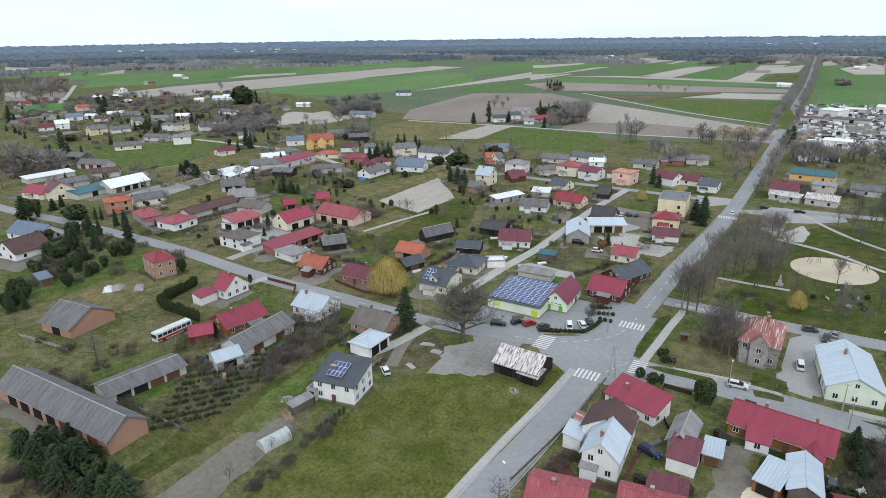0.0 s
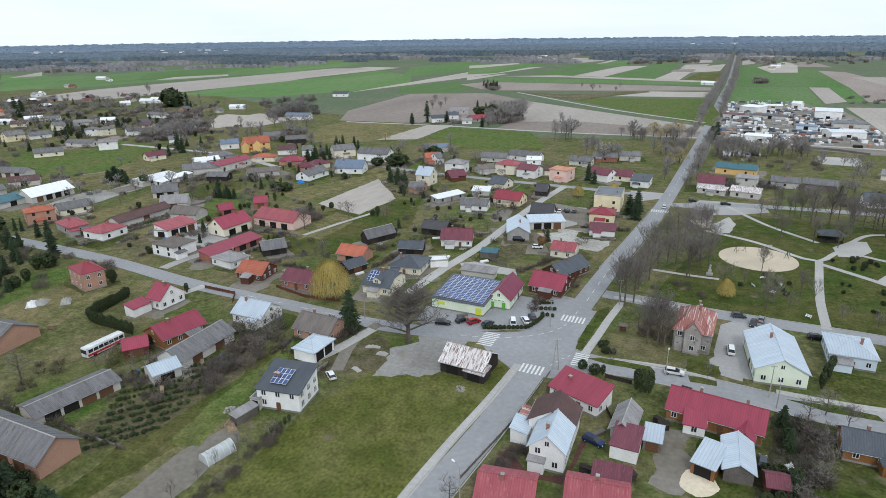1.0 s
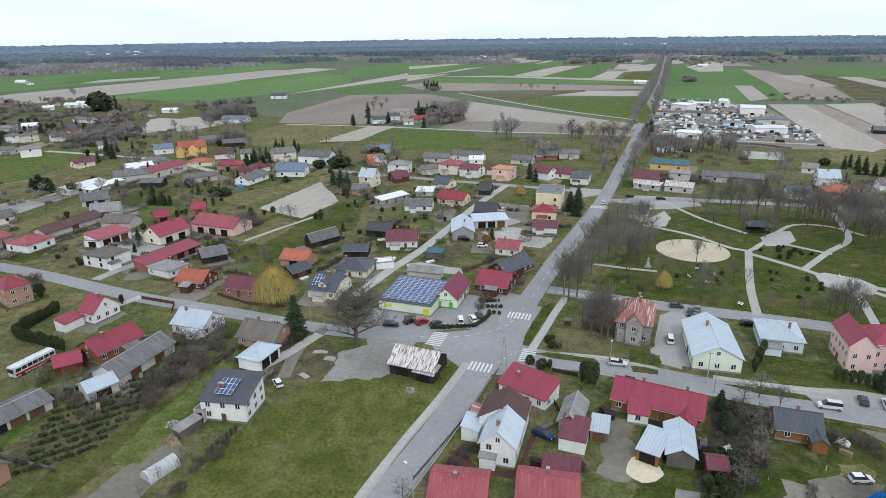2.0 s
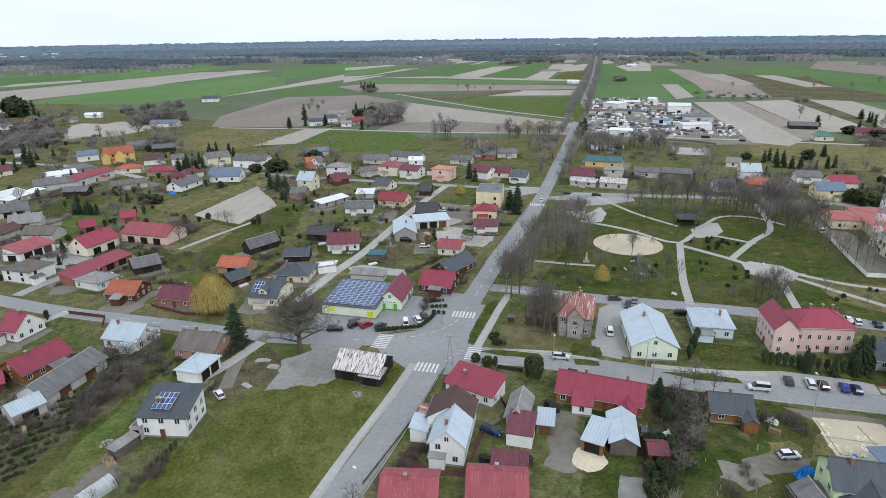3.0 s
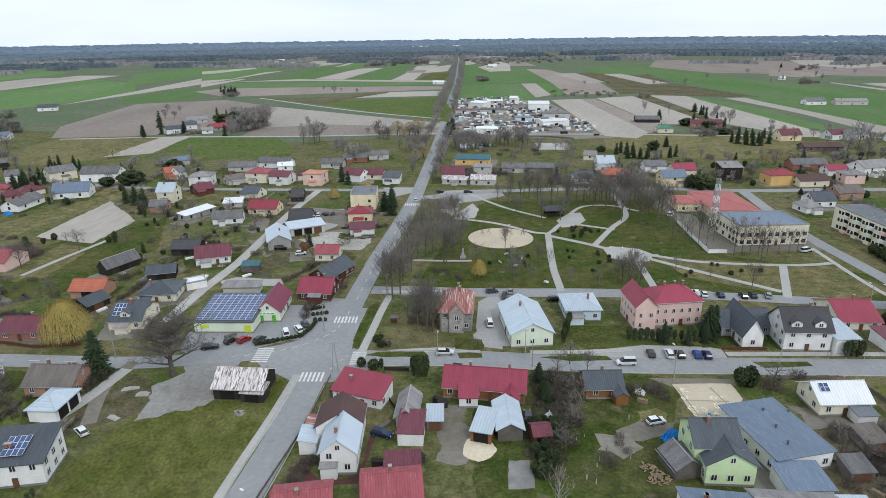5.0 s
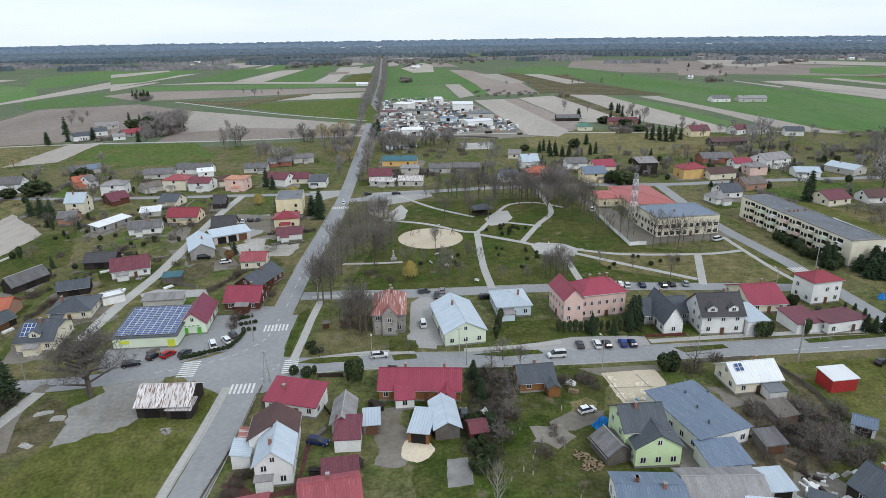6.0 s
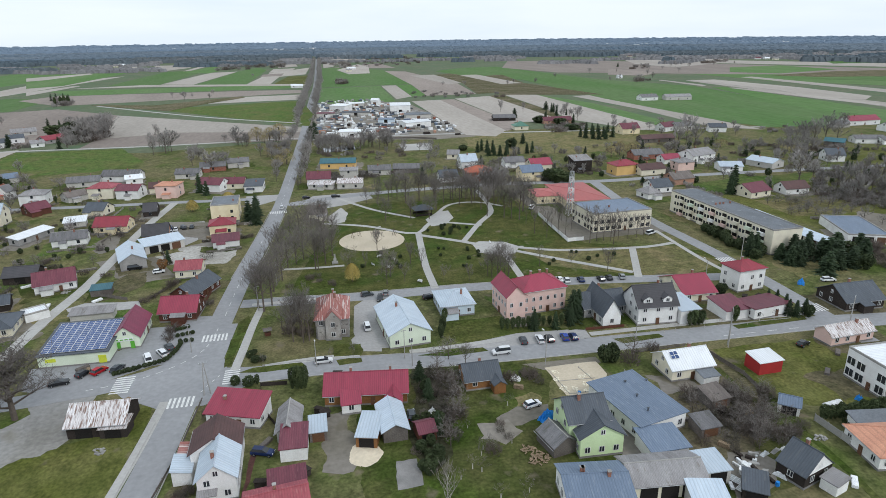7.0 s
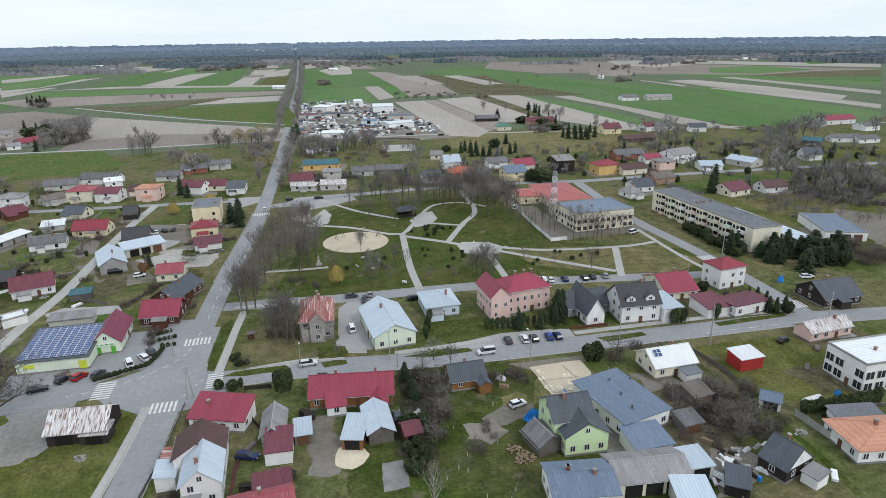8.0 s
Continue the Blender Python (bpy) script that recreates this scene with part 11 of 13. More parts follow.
crate_stack(66.6, 636.2, 2, 3.3, 3.2, 1.1, WALL["darkwood"], 'dark stack of timber in the storage yard')
crate_stack(13.2, 552.8, 92, 4.3, 2.0, 1.4, STEEL, 'galvanised steel stack in the storage yard')
crate_stack(18.1, 568.1, 2, 5.4, 2.3, 1.0, WALL["greywood"], 'grey timber stack in the storage yard')
crate_stack(81.4, 672.3, 5, 6.0, 3.1, 1.1, ROOF["dark"], 'dark covered stack in the storage yard')
crate_stack(11.1, 653.2, 5, 6.7, 3.5, 2.3, WALL["redbrick"], 'red brick pallet in the storage yard')
crate_stack(13.9, 603.8, 5, 5.0, 4.2, 1.0, PAVING, 'pallet of grey paving stone in the storage yard')
crate_stack(99.8, 563.3, 92, 4.3, 3.3, 1.3, STEEL, 'galvanised steel stack in the storage yard')
crate_stack(15.1, 608.9, 2, 5.9, 2.7, 2.0, WALL["redbrick"], 'red brick pallet in the storage yard')
crate_stack(111.0, 618.1, 5, 3.7, 2.5, 0.9, PLASTIC_WHITE, 'pallet wrapped in white film in the storage yard')
crate_stack(92.3, 567.0, 2, 4.6, 3.5, 1.3, WALL["greywood"], 'grey timber stack in the storage yard')
crate_stack(89.7, 649.0, 92, 5.0, 3.6, 1.7, STEEL, 'galvanised steel stack in the storage yard')
crate_stack(86.2, 516.5, 92, 6.3, 2.7, 2.4, CONCRETE, 'stack of grey concrete block in the storage yard')
crate_stack(39.2, 696.1, 2, 5.8, 2.9, 1.8, WALL["darkwood"], 'dark stack of timber in the storage yard')
crate_stack(60.0, 588.9, 2, 6.9, 3.3, 1.5, WALL["darkwood"], 'dark stack of timber in the storage yard')
crate_stack(101.0, 692.8, 92, 6.3, 3.9, 0.9, WALL["redbrick"], 'red brick pallet in the storage yard')
crate_stack(23.8, 583.8, 5, 5.8, 3.0, 1.7, PAVING, 'pallet of grey paving stone in the storage yard')
crate_stack(48.7, 602.1, 92, 4.7, 2.8, 0.8, PAVING, 'pallet of grey paving stone in the storage yard')
crate_stack(65.1, 663.9, 92, 5.8, 2.8, 1.5, KERB, 'pallet of pale paving stone in the storage yard')
crate_stack(42.3, 540.4, 5, 4.0, 3.5, 1.6, ROOF["dark"], 'dark covered stack in the storage yard')
crate_stack(14.8, 648.7, 2, 3.0, 2.4, 2.2, WALL["darkwood"], 'dark stack of timber in the storage yard')
crate_stack(49.8, 523.1, 2, 4.7, 4.5, 1.6, WALL["redbrick"], 'red brick pallet in the storage yard')
crate_stack(15.9, 678.5, 92, 5.3, 3.6, 1.5, WALL["redbrick"], 'red brick pallet in the storage yard')
crate_stack(52.1, 530.7, 2, 6.3, 2.8, 2.3, CONCRETE, 'stack of grey concrete block in the storage yard')
crate_stack(102.1, 684.1, 92, 4.4, 3.5, 2.2, CONCRETE, 'stack of grey concrete block in the storage yard')
crate_stack(23.8, 622.5, 2, 5.4, 2.1, 2.3, PAVING, 'pallet of grey paving stone in the storage yard')
crate_stack(67.7, 563.8, 2, 3.5, 3.2, 2.2, PAVING, 'pallet of grey paving stone in the storage yard')
crate_stack(79.0, 633.4, 92, 6.8, 2.6, 1.7, STEEL, 'galvanised steel stack in the storage yard')
crate_stack(41.6, 569.1, 92, 4.1, 3.3, 1.3, PLASTIC_WHITE, 'white container in the storage yard')
crate_stack(114.5, 546.3, 2, 4.5, 3.8, 2.2, WALL["darkwood"], 'dark stack of timber in the storage yard')
crate_stack(85.4, 576.8, 2, 6.2, 4.3, 1.0, ROOF["dark"], 'dark covered stack in the storage yard')
crate_stack(28.2, 679.7, 5, 4.7, 3.0, 2.2, KERB, 'pallet of pale paving stone in the storage yard')
crate_stack(54.4, 613.1, 5, 3.6, 2.7, 1.9, PLASTIC_WHITE, 'pallet wrapped in white film in the storage yard')
crate_stack(51.6, 695.8, 5, 4.5, 3.4, 1.2, ROOF["dark"], 'dark covered stack in the storage yard')
crate_stack(107.5, 643.9, 92, 3.5, 3.7, 1.6, CONCRETE, 'stack of grey concrete block in the storage yard')
crate_stack(83.2, 594.5, 92, 3.9, 2.9, 0.9, PLASTIC_WHITE, 'pallet wrapped in white film in the storage yard')
crate_stack(72.9, 589.7, 92, 3.3, 3.3, 1.5, KERB, 'pallet of pale paving stone in the storage yard')
crate_stack(68.7, 608.4, 5, 4.1, 4.5, 1.6, WALL["darkwood"], 'dark stack of timber in the storage yard')
crate_stack(17.1, 549.3, 92, 3.1, 2.8, 1.4, CONCRETE, 'stack of grey concrete block in the storage yard')
crate_stack(16.1, 650.7, 2, 6.4, 3.1, 1.6, WALL["darkwood"], 'dark stack of timber in the storage yard')
crate_stack(69.0, 511.7, 92, 2.9, 3.9, 1.7, ROOF["dark"], 'dark covered stack in the storage yard')
crate_stack(31.6, 510.8, 92, 4.0, 3.0, 2.3, WALL["greywood"], 'grey timber stack in the storage yard')
crate_stack(53.7, 571.8, 5, 4.7, 3.4, 1.2, CONCRETE, 'stack of grey concrete block in the storage yard')
crate_stack(92.6, 558.3, 92, 3.0, 3.4, 1.3, WALL["redbrick"], 'red brick pallet in the storage yard')
crate_stack(58.4, 666.4, 92, 5.1, 2.3, 0.9, WALL["redbrick"], 'red brick pallet in the storage yard')
crate_stack(72.7, 659.9, 92, 3.3, 2.3, 1.7, WALL["darkwood"], 'dark stack of timber in the storage yard')
crate_stack(111.1, 490.2, 5, 4.3, 2.2, 1.2, WALL["darkwood"], 'dark stack of timber in the storage yard')
crate_stack(7.5, 508.3, 5, 4.5, 2.7, 2.3, STEEL, 'galvanised steel stack in the storage yard')

def stored_goods():
    """Stacks of building goods, machines and containers packed into the merchant's yard, too many to count."""
    yard = [(2.4, 767.4), (23.4, 800.5), (77.3, 780.8), (102.5, 672.7), (119.2, 527.1), (104.6, 504.9), (40.1, 512.9), (-0.5, 525.8)]
    rng = random.Random(44)
    for mat, label, n in ((PLASTIC_WHITE, "white wrapped pallets and containers packed in the yard", 170), (CONCRETE, "grey stacks of blocks and pipes in the yard", 150), (ROOF["dark"], "dark stacks and machines in the yard", 110), (WALL["brick"], "stacks of brick and tile in the yard", 36), (ROOF["slate"], "blue grey stacks in the yard", 44)):
        bm = bmesh.new()
        for k in range(n * 8):
            if n <= 0:
                break
            x, y = rng.uniform(-10, 125), rng.uniform(480, 790)
            inside = False
            for (x1, y1), (x2, y2) in zip(yard, yard[1:] + yard[:1]):
                if (y1 > y) != (y2 > y) and x < (x2 - x1) * (y - y1) / (y2 - y1) + x1:
                    inside = not inside
            if inside and clear(x, y, 0.8):
                n -= 1
                box_turned(bm, x, y, 0, rng.uniform(1.5, 6.5), rng.uniform(1.2, 3.0), rng.uniform(0.7, 2.6), rng.choice((0.05, 1.6)) + rng.uniform(-0.15, 0.15))
        tagged(new("stored_goods", mesh_of("stored_goods", bm, mat)), label, "goods", kind="stuff")


stored_goods()

def swing(x, y, turn):
    """An A-frame swing with two seats."""
    w = thing("swing", x, y, turn, "dark metal swing frame on the playground sand", "swing", z=0.08)
    for u in (-1.8, 1.8):
        for e in (-0.9, 0.9):
            bm = bmesh.new()
            tube(bm, (u, e, 0), (u, 0, 2.3), 0.07, 0.07, 6)
            part("leg", bm, DARKTRIM, w)
    bm = bmesh.new()
    tube(bm, (-2.0, 0, 2.3), (2.0, 0, 2.3), 0.07, 0.07, 6)
    part("beam", bm, DARKTRIM, w)
    for u in (-0.8, 0.8):
        bm = bmesh.new()
        box(bm, u, 0, 0.5, 0.5, 0.22, 0.05)
        for e in (-0.2, 0.2):
            tube(bm, (u + e, 0, 0.52), (u + e, 0, 2.3), 0.02, 0.02, 4)
        part("seat", bm, RUBBER, w)


def well_house(x, y, turn):
    """A small roofed timber well on the lawn."""
    w = thing("well", x, y, turn, "small roofed timber well on the lawn", "well")
    bm = bmesh.new()
    box(bm, 0, 0, 0, 1.3, 1.1, 0.85)
    part("well_box", bm, WALL["brownwood"], w)
    for u in (-0.75, 0.75):
        bm = bmesh.new()
        box(bm, u, 0, 0, 0.14, 0.14, 2.0)
        part("post", bm, WALL["brownwood"], w)
    for side in (-1, 1):
        bm = bmesh.new()
        pts = [(-1.2, 0, 2.35), (1.2, 0, 2.35), (1.2, side * 0.95, 1.75), (-1.2, side * 0.95, 1.75)]
        slab(bm, pts if side < 0 else pts[::-1], 0.08)
        part("roof_slope", bm, WALL["greywood"], w)


swing(12.2, 240.9, 30)
swing(27.5, 240.0, 80)
well_house(-17.7, 159.5, 10)

# ---- trees and shrubs: the west side
plant('spruce', -87.2, 130.8, 1.24, 1.15)
plant('oak', -69.0, 130.7, 1.16, 1.10)
plant('willow', -104.8, 147.9, 1.31)
plant('spruce', -116.4, 46.4, 0.61, 1.90)
plant('spruce', -109.4, 46.6, 0.80, 1.90)
plant('spruce', -107.7, 49.3, 0.82, 1.90)
plant('spruce', -124.6, 47.6, 0.40, 1.90)
plant('spruce', -119.1, 51.6, 0.50, 1.90)
plant('spruce', -113.7, 53.5, 0.45, 1.90)
plant('spruce', -123.4, 51.3, 0.44, 1.90)
plant('spruce', -120.4, 55.0, 0.39, 1.90)
plant('spruce', -99.9, 47.6, 0.57, 1.90)
plant('spruce', -96.6, 49.8, 0.66, 1.90)
plant('spruce', -94.8, 46.4, 0.74, 1.90)
plant('spruce', -97.8, 44.8, 0.61, 1.90)
plant('spruce', -91.6, 47.4, 0.70, 1.90)
plant('spruce', -106.7, 45.5, 0.67, 1.90)
grove('evergreen', [(-128, 49), (-121, 59), (-104, 54), (-94, 51), (-99, 45), (-118, 44)], 14, 1.10, 1.0)
grove('bush', [(-123, 44), (-99, 45), (-95, 38), (-112, 38)], 12, 0.90, 1.0, True)
grove('evergreen', [(-273, 139), (-252, 154), (-223, 143), (-212, 131), (-221, 116), (-239, 120)], 16, 1.30, 1.0)
grove('spruce', [(-277, 141), (-248, 156), (-217, 139), (-235, 122)], 9, 0.75, 1.0)
grove('bush', [(-277, 141), (-246, 157), (-211, 135), (-223, 115)], 12, 1.30, 1.0, True)
grove('evergreen', [(-221, 93), (-215, 98), (-194, 87), (-197, 81)], 8, 1.20, 1.0)
plant('spruce', -197.3, 82.8, 0.79)
plant('spruce', -196.4, 86.5, 0.64)
grove('bush', [(-232, 110), (-238, 128), (-212, 114), (-206, 95)], 10, 1.10, 1.0, True)
hedge([(-141.7, 105.1), (-148.6, 105.6), (-161.4, 107.3), (-162.7, 112.8), (-164.4, 123.2)])
plant('evergreen', -179.1, 129.7, 1.38, 0.91)
plant('thuja', -150.2, 133.4, 0.84)
plant('evergreen', -306.0, 146.3, 2.15, 0.58)
plant('evergreen', -297.4, 145.5, 2.05, 0.61)
grove('bush', [(-119, 118), (-115, 126), (-106, 129), (-95, 112), (-97, 104), (-104, 100), (-109, 92)], 10, 0.9, 1.0, True)
grove('apple', [(-119, 118), (-108, 128), (-97, 111), (-104, 100)], 14, 1.00, 1.0)
grove('bush', [(-98, 134), (-88, 138), (-83, 125), (-88, 123)], 10, 1.30, 1.0, True)
grove('bush', [(-129, 87), (-114, 95), (-106, 84), (-118, 78)], 14, 0.80, 1.0, True)
nursery((-107.9, 65.1), (-123.7, 89.8), (-100.2, 76.1), (-106.0, 108.8))
grove('young', [(-88, 54), (-81, 86), (-75, 94), (-73, 67)], 9, 0.50, 1.0)
grove('bush', [(-79, 59), (-77, 71), (-78, 82), (-76, 88), (-74, 78), (-75, 58)], 26, 0.55, 1.0, True)
hedge([(-76.6, 82.0), (-76.3, 89.0)], 0.45, 1.4)
plant('apple', -146.7, 77.5, 1.52)
plant('apple', -186.0, 78.2, 0.76)
plant('apple', -109.6, 94.2, 0.70)
grove('apple', [(-136, 83), (-136, 97), (-114, 95), (-121, 85)], 6, 0.80, 1.0)
grove('young', [(-95, 102), (-96, 122), (-89, 118), (-86, 88)], 5, 0.50, 1.0)
grove('bush', [(-290, 134), (-256, 157), (-193, 144), (-174, 151), (-183, 136), (-195, 111), (-209, 93)], 34, 1.10, 1.0, True)
grove('spruce', [(-240, 106), (-252, 121), (-207, 123), (-199, 104)], 7, 0.60, 1.0)
grove('evergreen', [(-240, 106), (-259, 125), (-205, 124), (-196, 100)], 12, 1.10, 1.0)
grove('bush', [(-136, 66), (-154, 88), (-140, 88), (-131, 93), (-124, 78)], 10, 0.70, 1.0, True)

# ---- trees: between the plots
grove('bush', [(-310, 206), (-300, 260), (-261, 298), (-188, 315), (-146, 336), (-76, 323), (-69, 248), (-67, 196), (-88, 185), (-117, 171), (-154, 172), (-189, 154), (-239, 161)], 126, 0.80, 1.0, True)
grove('ball', [(-310, 206), (-300, 260), (-261, 298), (-188, 315), (-146, 336), (-76, 323), (-69, 248), (-67, 196), (-88, 185), (-117, 171), (-154, 172), (-189, 154), (-239, 161)], 28, 0.80, 1.0, True)
grove('apple', [(-310, 206), (-300, 260), (-261, 298), (-188, 315), (-146, 336), (-76, 323), (-69, 248), (-67, 196), (-88, 185), (-117, 171), (-154, 172), (-189, 154), (-239, 161)], 48, 0.90, 1.0)
grove('bare', [(-310, 206), (-300, 260), (-261, 298), (-188, 315), (-146, 336), (-76, 323), (-69, 248), (-67, 196), (-88, 185), (-117, 171), (-154, 172), (-189, 154), (-239, 161)], 14, 0.55, 1.0)
grove('evergreen', [(-310, 206), (-300, 260), (-261, 298), (-188, 315), (-146, 336), (-76, 323), (-69, 248), (-67, 196), (-88, 185), (-117, 171), (-154, 172), (-189, 154), (-239, 161)], 26, 0.75, 1.0)
grove('spruce', [(-310, 206), (-300, 260), (-261, 298), (-188, 315), (-146, 336), (-76, 323), (-69, 248), (-67, 196), (-88, 185), (-117, 171), (-154, 172), (-189, 154), (-239, 161)], 12, 0.50, 1.0)
grove('thuja', [(-310, 206), (-300, 260), (-261, 298), (-188, 315), (-146, 336), (-76, 323), (-69, 248), (-67, 196), (-88, 185), (-117, 171), (-154, 172), (-189, 154), (-239, 161)], 20, 0.90, 1.0)
grove('bush', [(-679, 322), (-572, 469), (-356, 411), (-222, 372), (-172, 396), (-128, 383), (-117, 333), (-190, 281), (-265, 229), (-379, 172)], 258, 1.20, 1.0, True)
grove('ball', [(-679, 322), (-572, 469), (-356, 411), (-222, 372), (-172, 396), (-128, 383), (-117, 333), (-190, 281), (-265, 229), (-379, 172)], 26, 1.40, 1.0, True)
grove('bare', [(-679, 322), (-572, 469), (-356, 411), (-222, 372), (-172, 396), (-128, 383), (-117, 333), (-190, 281), (-265, 229), (-379, 172)], 72, 0.60, 1.0, True)
grove('evergreen', [(-679, 322), (-572, 469), (-356, 411), (-222, 372), (-172, 396), (-128, 383), (-117, 333), (-190, 281), (-265, 229), (-379, 172)], 34, 1.00, 1.0, True)
grove('spruce', [(-679, 322), (-572, 469), (-356, 411), (-222, 372), (-172, 396), (-128, 383), (-117, 333), (-190, 281), (-265, 229), (-379, 172)], 26, 0.65, 1.0, True)
grove('bare', [(-890, 428), (-721, 665), (-468, 542), (-365, 407), (-474, 356), (-580, 273)], 90, 0.60, 1.0, True)
grove('bush', [(-890, 428), (-721, 665), (-468, 542), (-365, 407), (-474, 356), (-580, 273)], 144, 1.70, 1.0, True)
grove('spruce', [(-890, 428), (-721, 665), (-468, 542), (-365, 407), (-474, 356), (-580, 273)], 14, 0.70, 1.0, True)
grove('bare', [(-506, 603), (-469, 663), (-380, 536), (-412, 498)], 36, 0.55, 1.0, True)
grove('bush', [(-506, 603), (-469, 663), (-380, 536), (-412, 498)], 40, 1.80, 1.0, True)
grove('bush', [(-521, 440), (-440, 443), (-392, 394), (-425, 362)], 40, 1.80, 1.0, True)
grove('bare', [(-356, 411), (-355, 490), (-295, 406), (-310, 369)], 16, 0.60, 1.0, True)
plant('spruce', -150.2, 286.2, 0.90, 1.10)
plant('spruce', -156.5, 290.3, 0.90, 1.10)
plant('spruce', -163.3, 294.4, 0.90, 1.10)
plant('spruce', -145.8, 274.7, 0.90, 1.10)
plant('spruce', -246.0, 341.5, 0.75)
plant('spruce', -243.7, 344.9, 0.75)
plant('spruce', -242.6, 350.0, 0.75)
plant('spruce', -239.6, 329.2, 0.75)
plant('spruce', -231.7, 337.3, 0.75)
plant('spruce', -232.5, 374.1, 0.70)
plant('spruce', -239.9, 380.7, 0.70)
plant('spruce', -244.1, 368.6, 0.70)
plant('spruce', -241.6, 369.8, 0.70)
plant('spruce', -247.0, 367.2, 0.70)
plant('spruce', -230.6, 232.1, 0.55, 1.30)
plant('spruce', -227.6, 232.3, 0.55, 1.30)
plant('spruce', -224.7, 232.4, 0.55, 1.30)
plant('spruce', -221.7, 232.6, 0.55, 1.30)
plant('spruce', -219.6, 233.6, 0.55, 1.30)
plant('spruce', -233.9, 237.3, 0.55, 1.30)
plant('spruce', -227.9, 237.6, 0.55, 1.30)
plant('spruce', -307.1, 239.3, 0.70, 1.30)
plant('spruce', -301.5, 238.7, 0.70, 1.30)
plant('spruce', -315.8, 243.6, 0.70, 1.30)
plant('spruce', -432.7, 240.1, 0.95, 1.20)
plant('spruce', -665.1, 324.4, 0.95, 1.20)
plant('spruce', -661.2, 413.4, 0.95, 1.20)
plant('spruce', -508.4, 359.2, 0.95, 1.20)
plant('spruce', -482.8, 390.4, 0.95, 1.20)
plant('spruce', -343.5, 321.1, 0.95, 1.20)
plant('spruce', -585.5, 555.9, 0.95, 1.20)
plant('spruce', -605.7, 561.4, 0.95, 1.20)
plant('spruce', -569.3, 549.2, 0.95, 1.20)
plant('spruce', -571.4, 535.1, 0.95, 1.20)
plant('bare', -145.5, 223.1, 0.75)
grove('bush', [(-175, 224), (-169, 232), (-148, 203), (-155, 199)], 9, 1.40, 1.0, True)
plant('spruce', -63.1, 336.8, 0.96)
plant('spruce', -32.7, 276.0, 1.01, 1.30)
plant('spruce', -29.9, 282.2, 0.91, 1.30)
plant('spruce', -29.1, 270.4, 0.94, 1.20)
plant('willow', -60.4, 298.9, 0.60)
plant('beech', -56.9, 218.7, 0.9, 1.0)
plant('spruce', -56.5, 226.0, 0.55, 1.0)
plant('bush', -43.6, 228.9, 1.50)

# ---- trees: the open land to the north
grove('bare', [(-73, 504), (-25, 509), (-23, 484), (-66, 471)], 16, 0.65, 1.0, True)
grove('bare', [(-143, 565), (-125, 573), (-101, 468), (-115, 461)], 8, 0.70, 1.0, True)
grove('bare', [(-40, 437), (-22, 467), (-17, 399), (-32, 392)], 14, 0.60, 1.0, True)
grove('bare', [(-88, 448), (-66, 447), (-57, 398), (-78, 398)], 9, 0.60, 1.0, True)
grove('bare', [(-233, 644), (-195, 633), (-169, 533), (-187, 506)], 60, 0.60, 1.0, True)
grove('bare', [(-322, 701), (-282, 652), (-261, 604), (-290, 619)], 6, 0.60, 1.0, True)
grove('willow', [(-38, 449), (-20, 468), (-18, 417), (-30, 407)], 6, 0.70, 1.0, True)
grove('willow', [(-68, 512), (-40, 510), (-38, 487), (-60, 482)], 4, 0.60, 1.0, True)
plant('spruce', -253.9, 502.3, 0.90)
plant('spruce', -246.3, 517.9, 0.90)
plant('spruce', -226.7, 619.2, 0.90)
plant('spruce', -243.6, 639.1, 0.90)
plant('spruce', -223.8, 636.5, 0.90)
plant('spruce', -188.5, 505.7, 0.90)
plant('spruce', -185.8, 611.8, 0.90)
plant('spruce', -340.5, 937.4, 0.90)
plant('spruce', -325.4, 920.6, 0.90)
plant('spruce', -338.7, 915.6, 0.90)
plant('spruce', -313.3, 903.7, 0.90)
plant('evergreen', -309.5, 864.5, 2.60, 0.48)
plant('evergreen', -312.3, 853.8, 2.60, 0.48)
plant('evergreen', -299.2, 858.9, 2.60, 0.48)
plant('evergreen', -309.0, 874.6, 2.60, 0.48)
grove('bush', [(-260, 555), (-221, 573), (-197, 513), (-236, 503)], 16, 1.30, 1.0, True)
avenue()
plant('spruce', -2.1, 516.9, 1.22, 1.40)
plant('spruce', -5.3, 500.5, 1.03, 1.40)

# ---- trees: the park
plant('bare', -19.7, 175.7, 1.17)
plant('bare', -17.6, 179.7, 1.02)
plant('bare', -21.6, 179.4, 0.99)
plant('bare', -15.4, 199.9, 1.11)
plant('bare', -17.7, 190.7, 1.20)
plant('bare', -13.9, 211.2, 1.07)
plant('bare', -11.1, 215.1, 1.07)
plant('bare', -8.6, 219.2, 1.02)
plant('bare', -16.4, 225.6, 1.00)
plant('bare', -10.4, 233.8, 0.88)
plant('bare', -7.2, 239.9, 0.90)
plant('bare', -4.3, 207.6, 1.09)
plant('bare', -0.8, 212.3, 1.12)
plant('bare', -2.0, 231.5, 0.96)
plant('bare', -5.7, 250.7, 0.85)
plant('bare', -10.6, 252.0, 0.93)
plant('bare', -0.3, 257.3, 0.92)
plant('bare', 2.8, 244.6, 0.84)
plant('bare', -13.8, 241.7, 0.90)
plant('bare', -2.5, 266.3, 0.81)
plant('bare', 1.9, 220.7, 0.93)
plant('bare', -7.3, 263.3, 0.88)
plant('bare', -17.4, 211.0, 1.16)
plant('bare', 25.7, 290.4, 0.73, 0.95)
plant('bare', 31.8, 295.3, 0.92, 0.95)
plant('bare', 39.2, 288.8, 0.89, 0.95)
plant('bare', 46.6, 292.3, 1.10, 0.95)
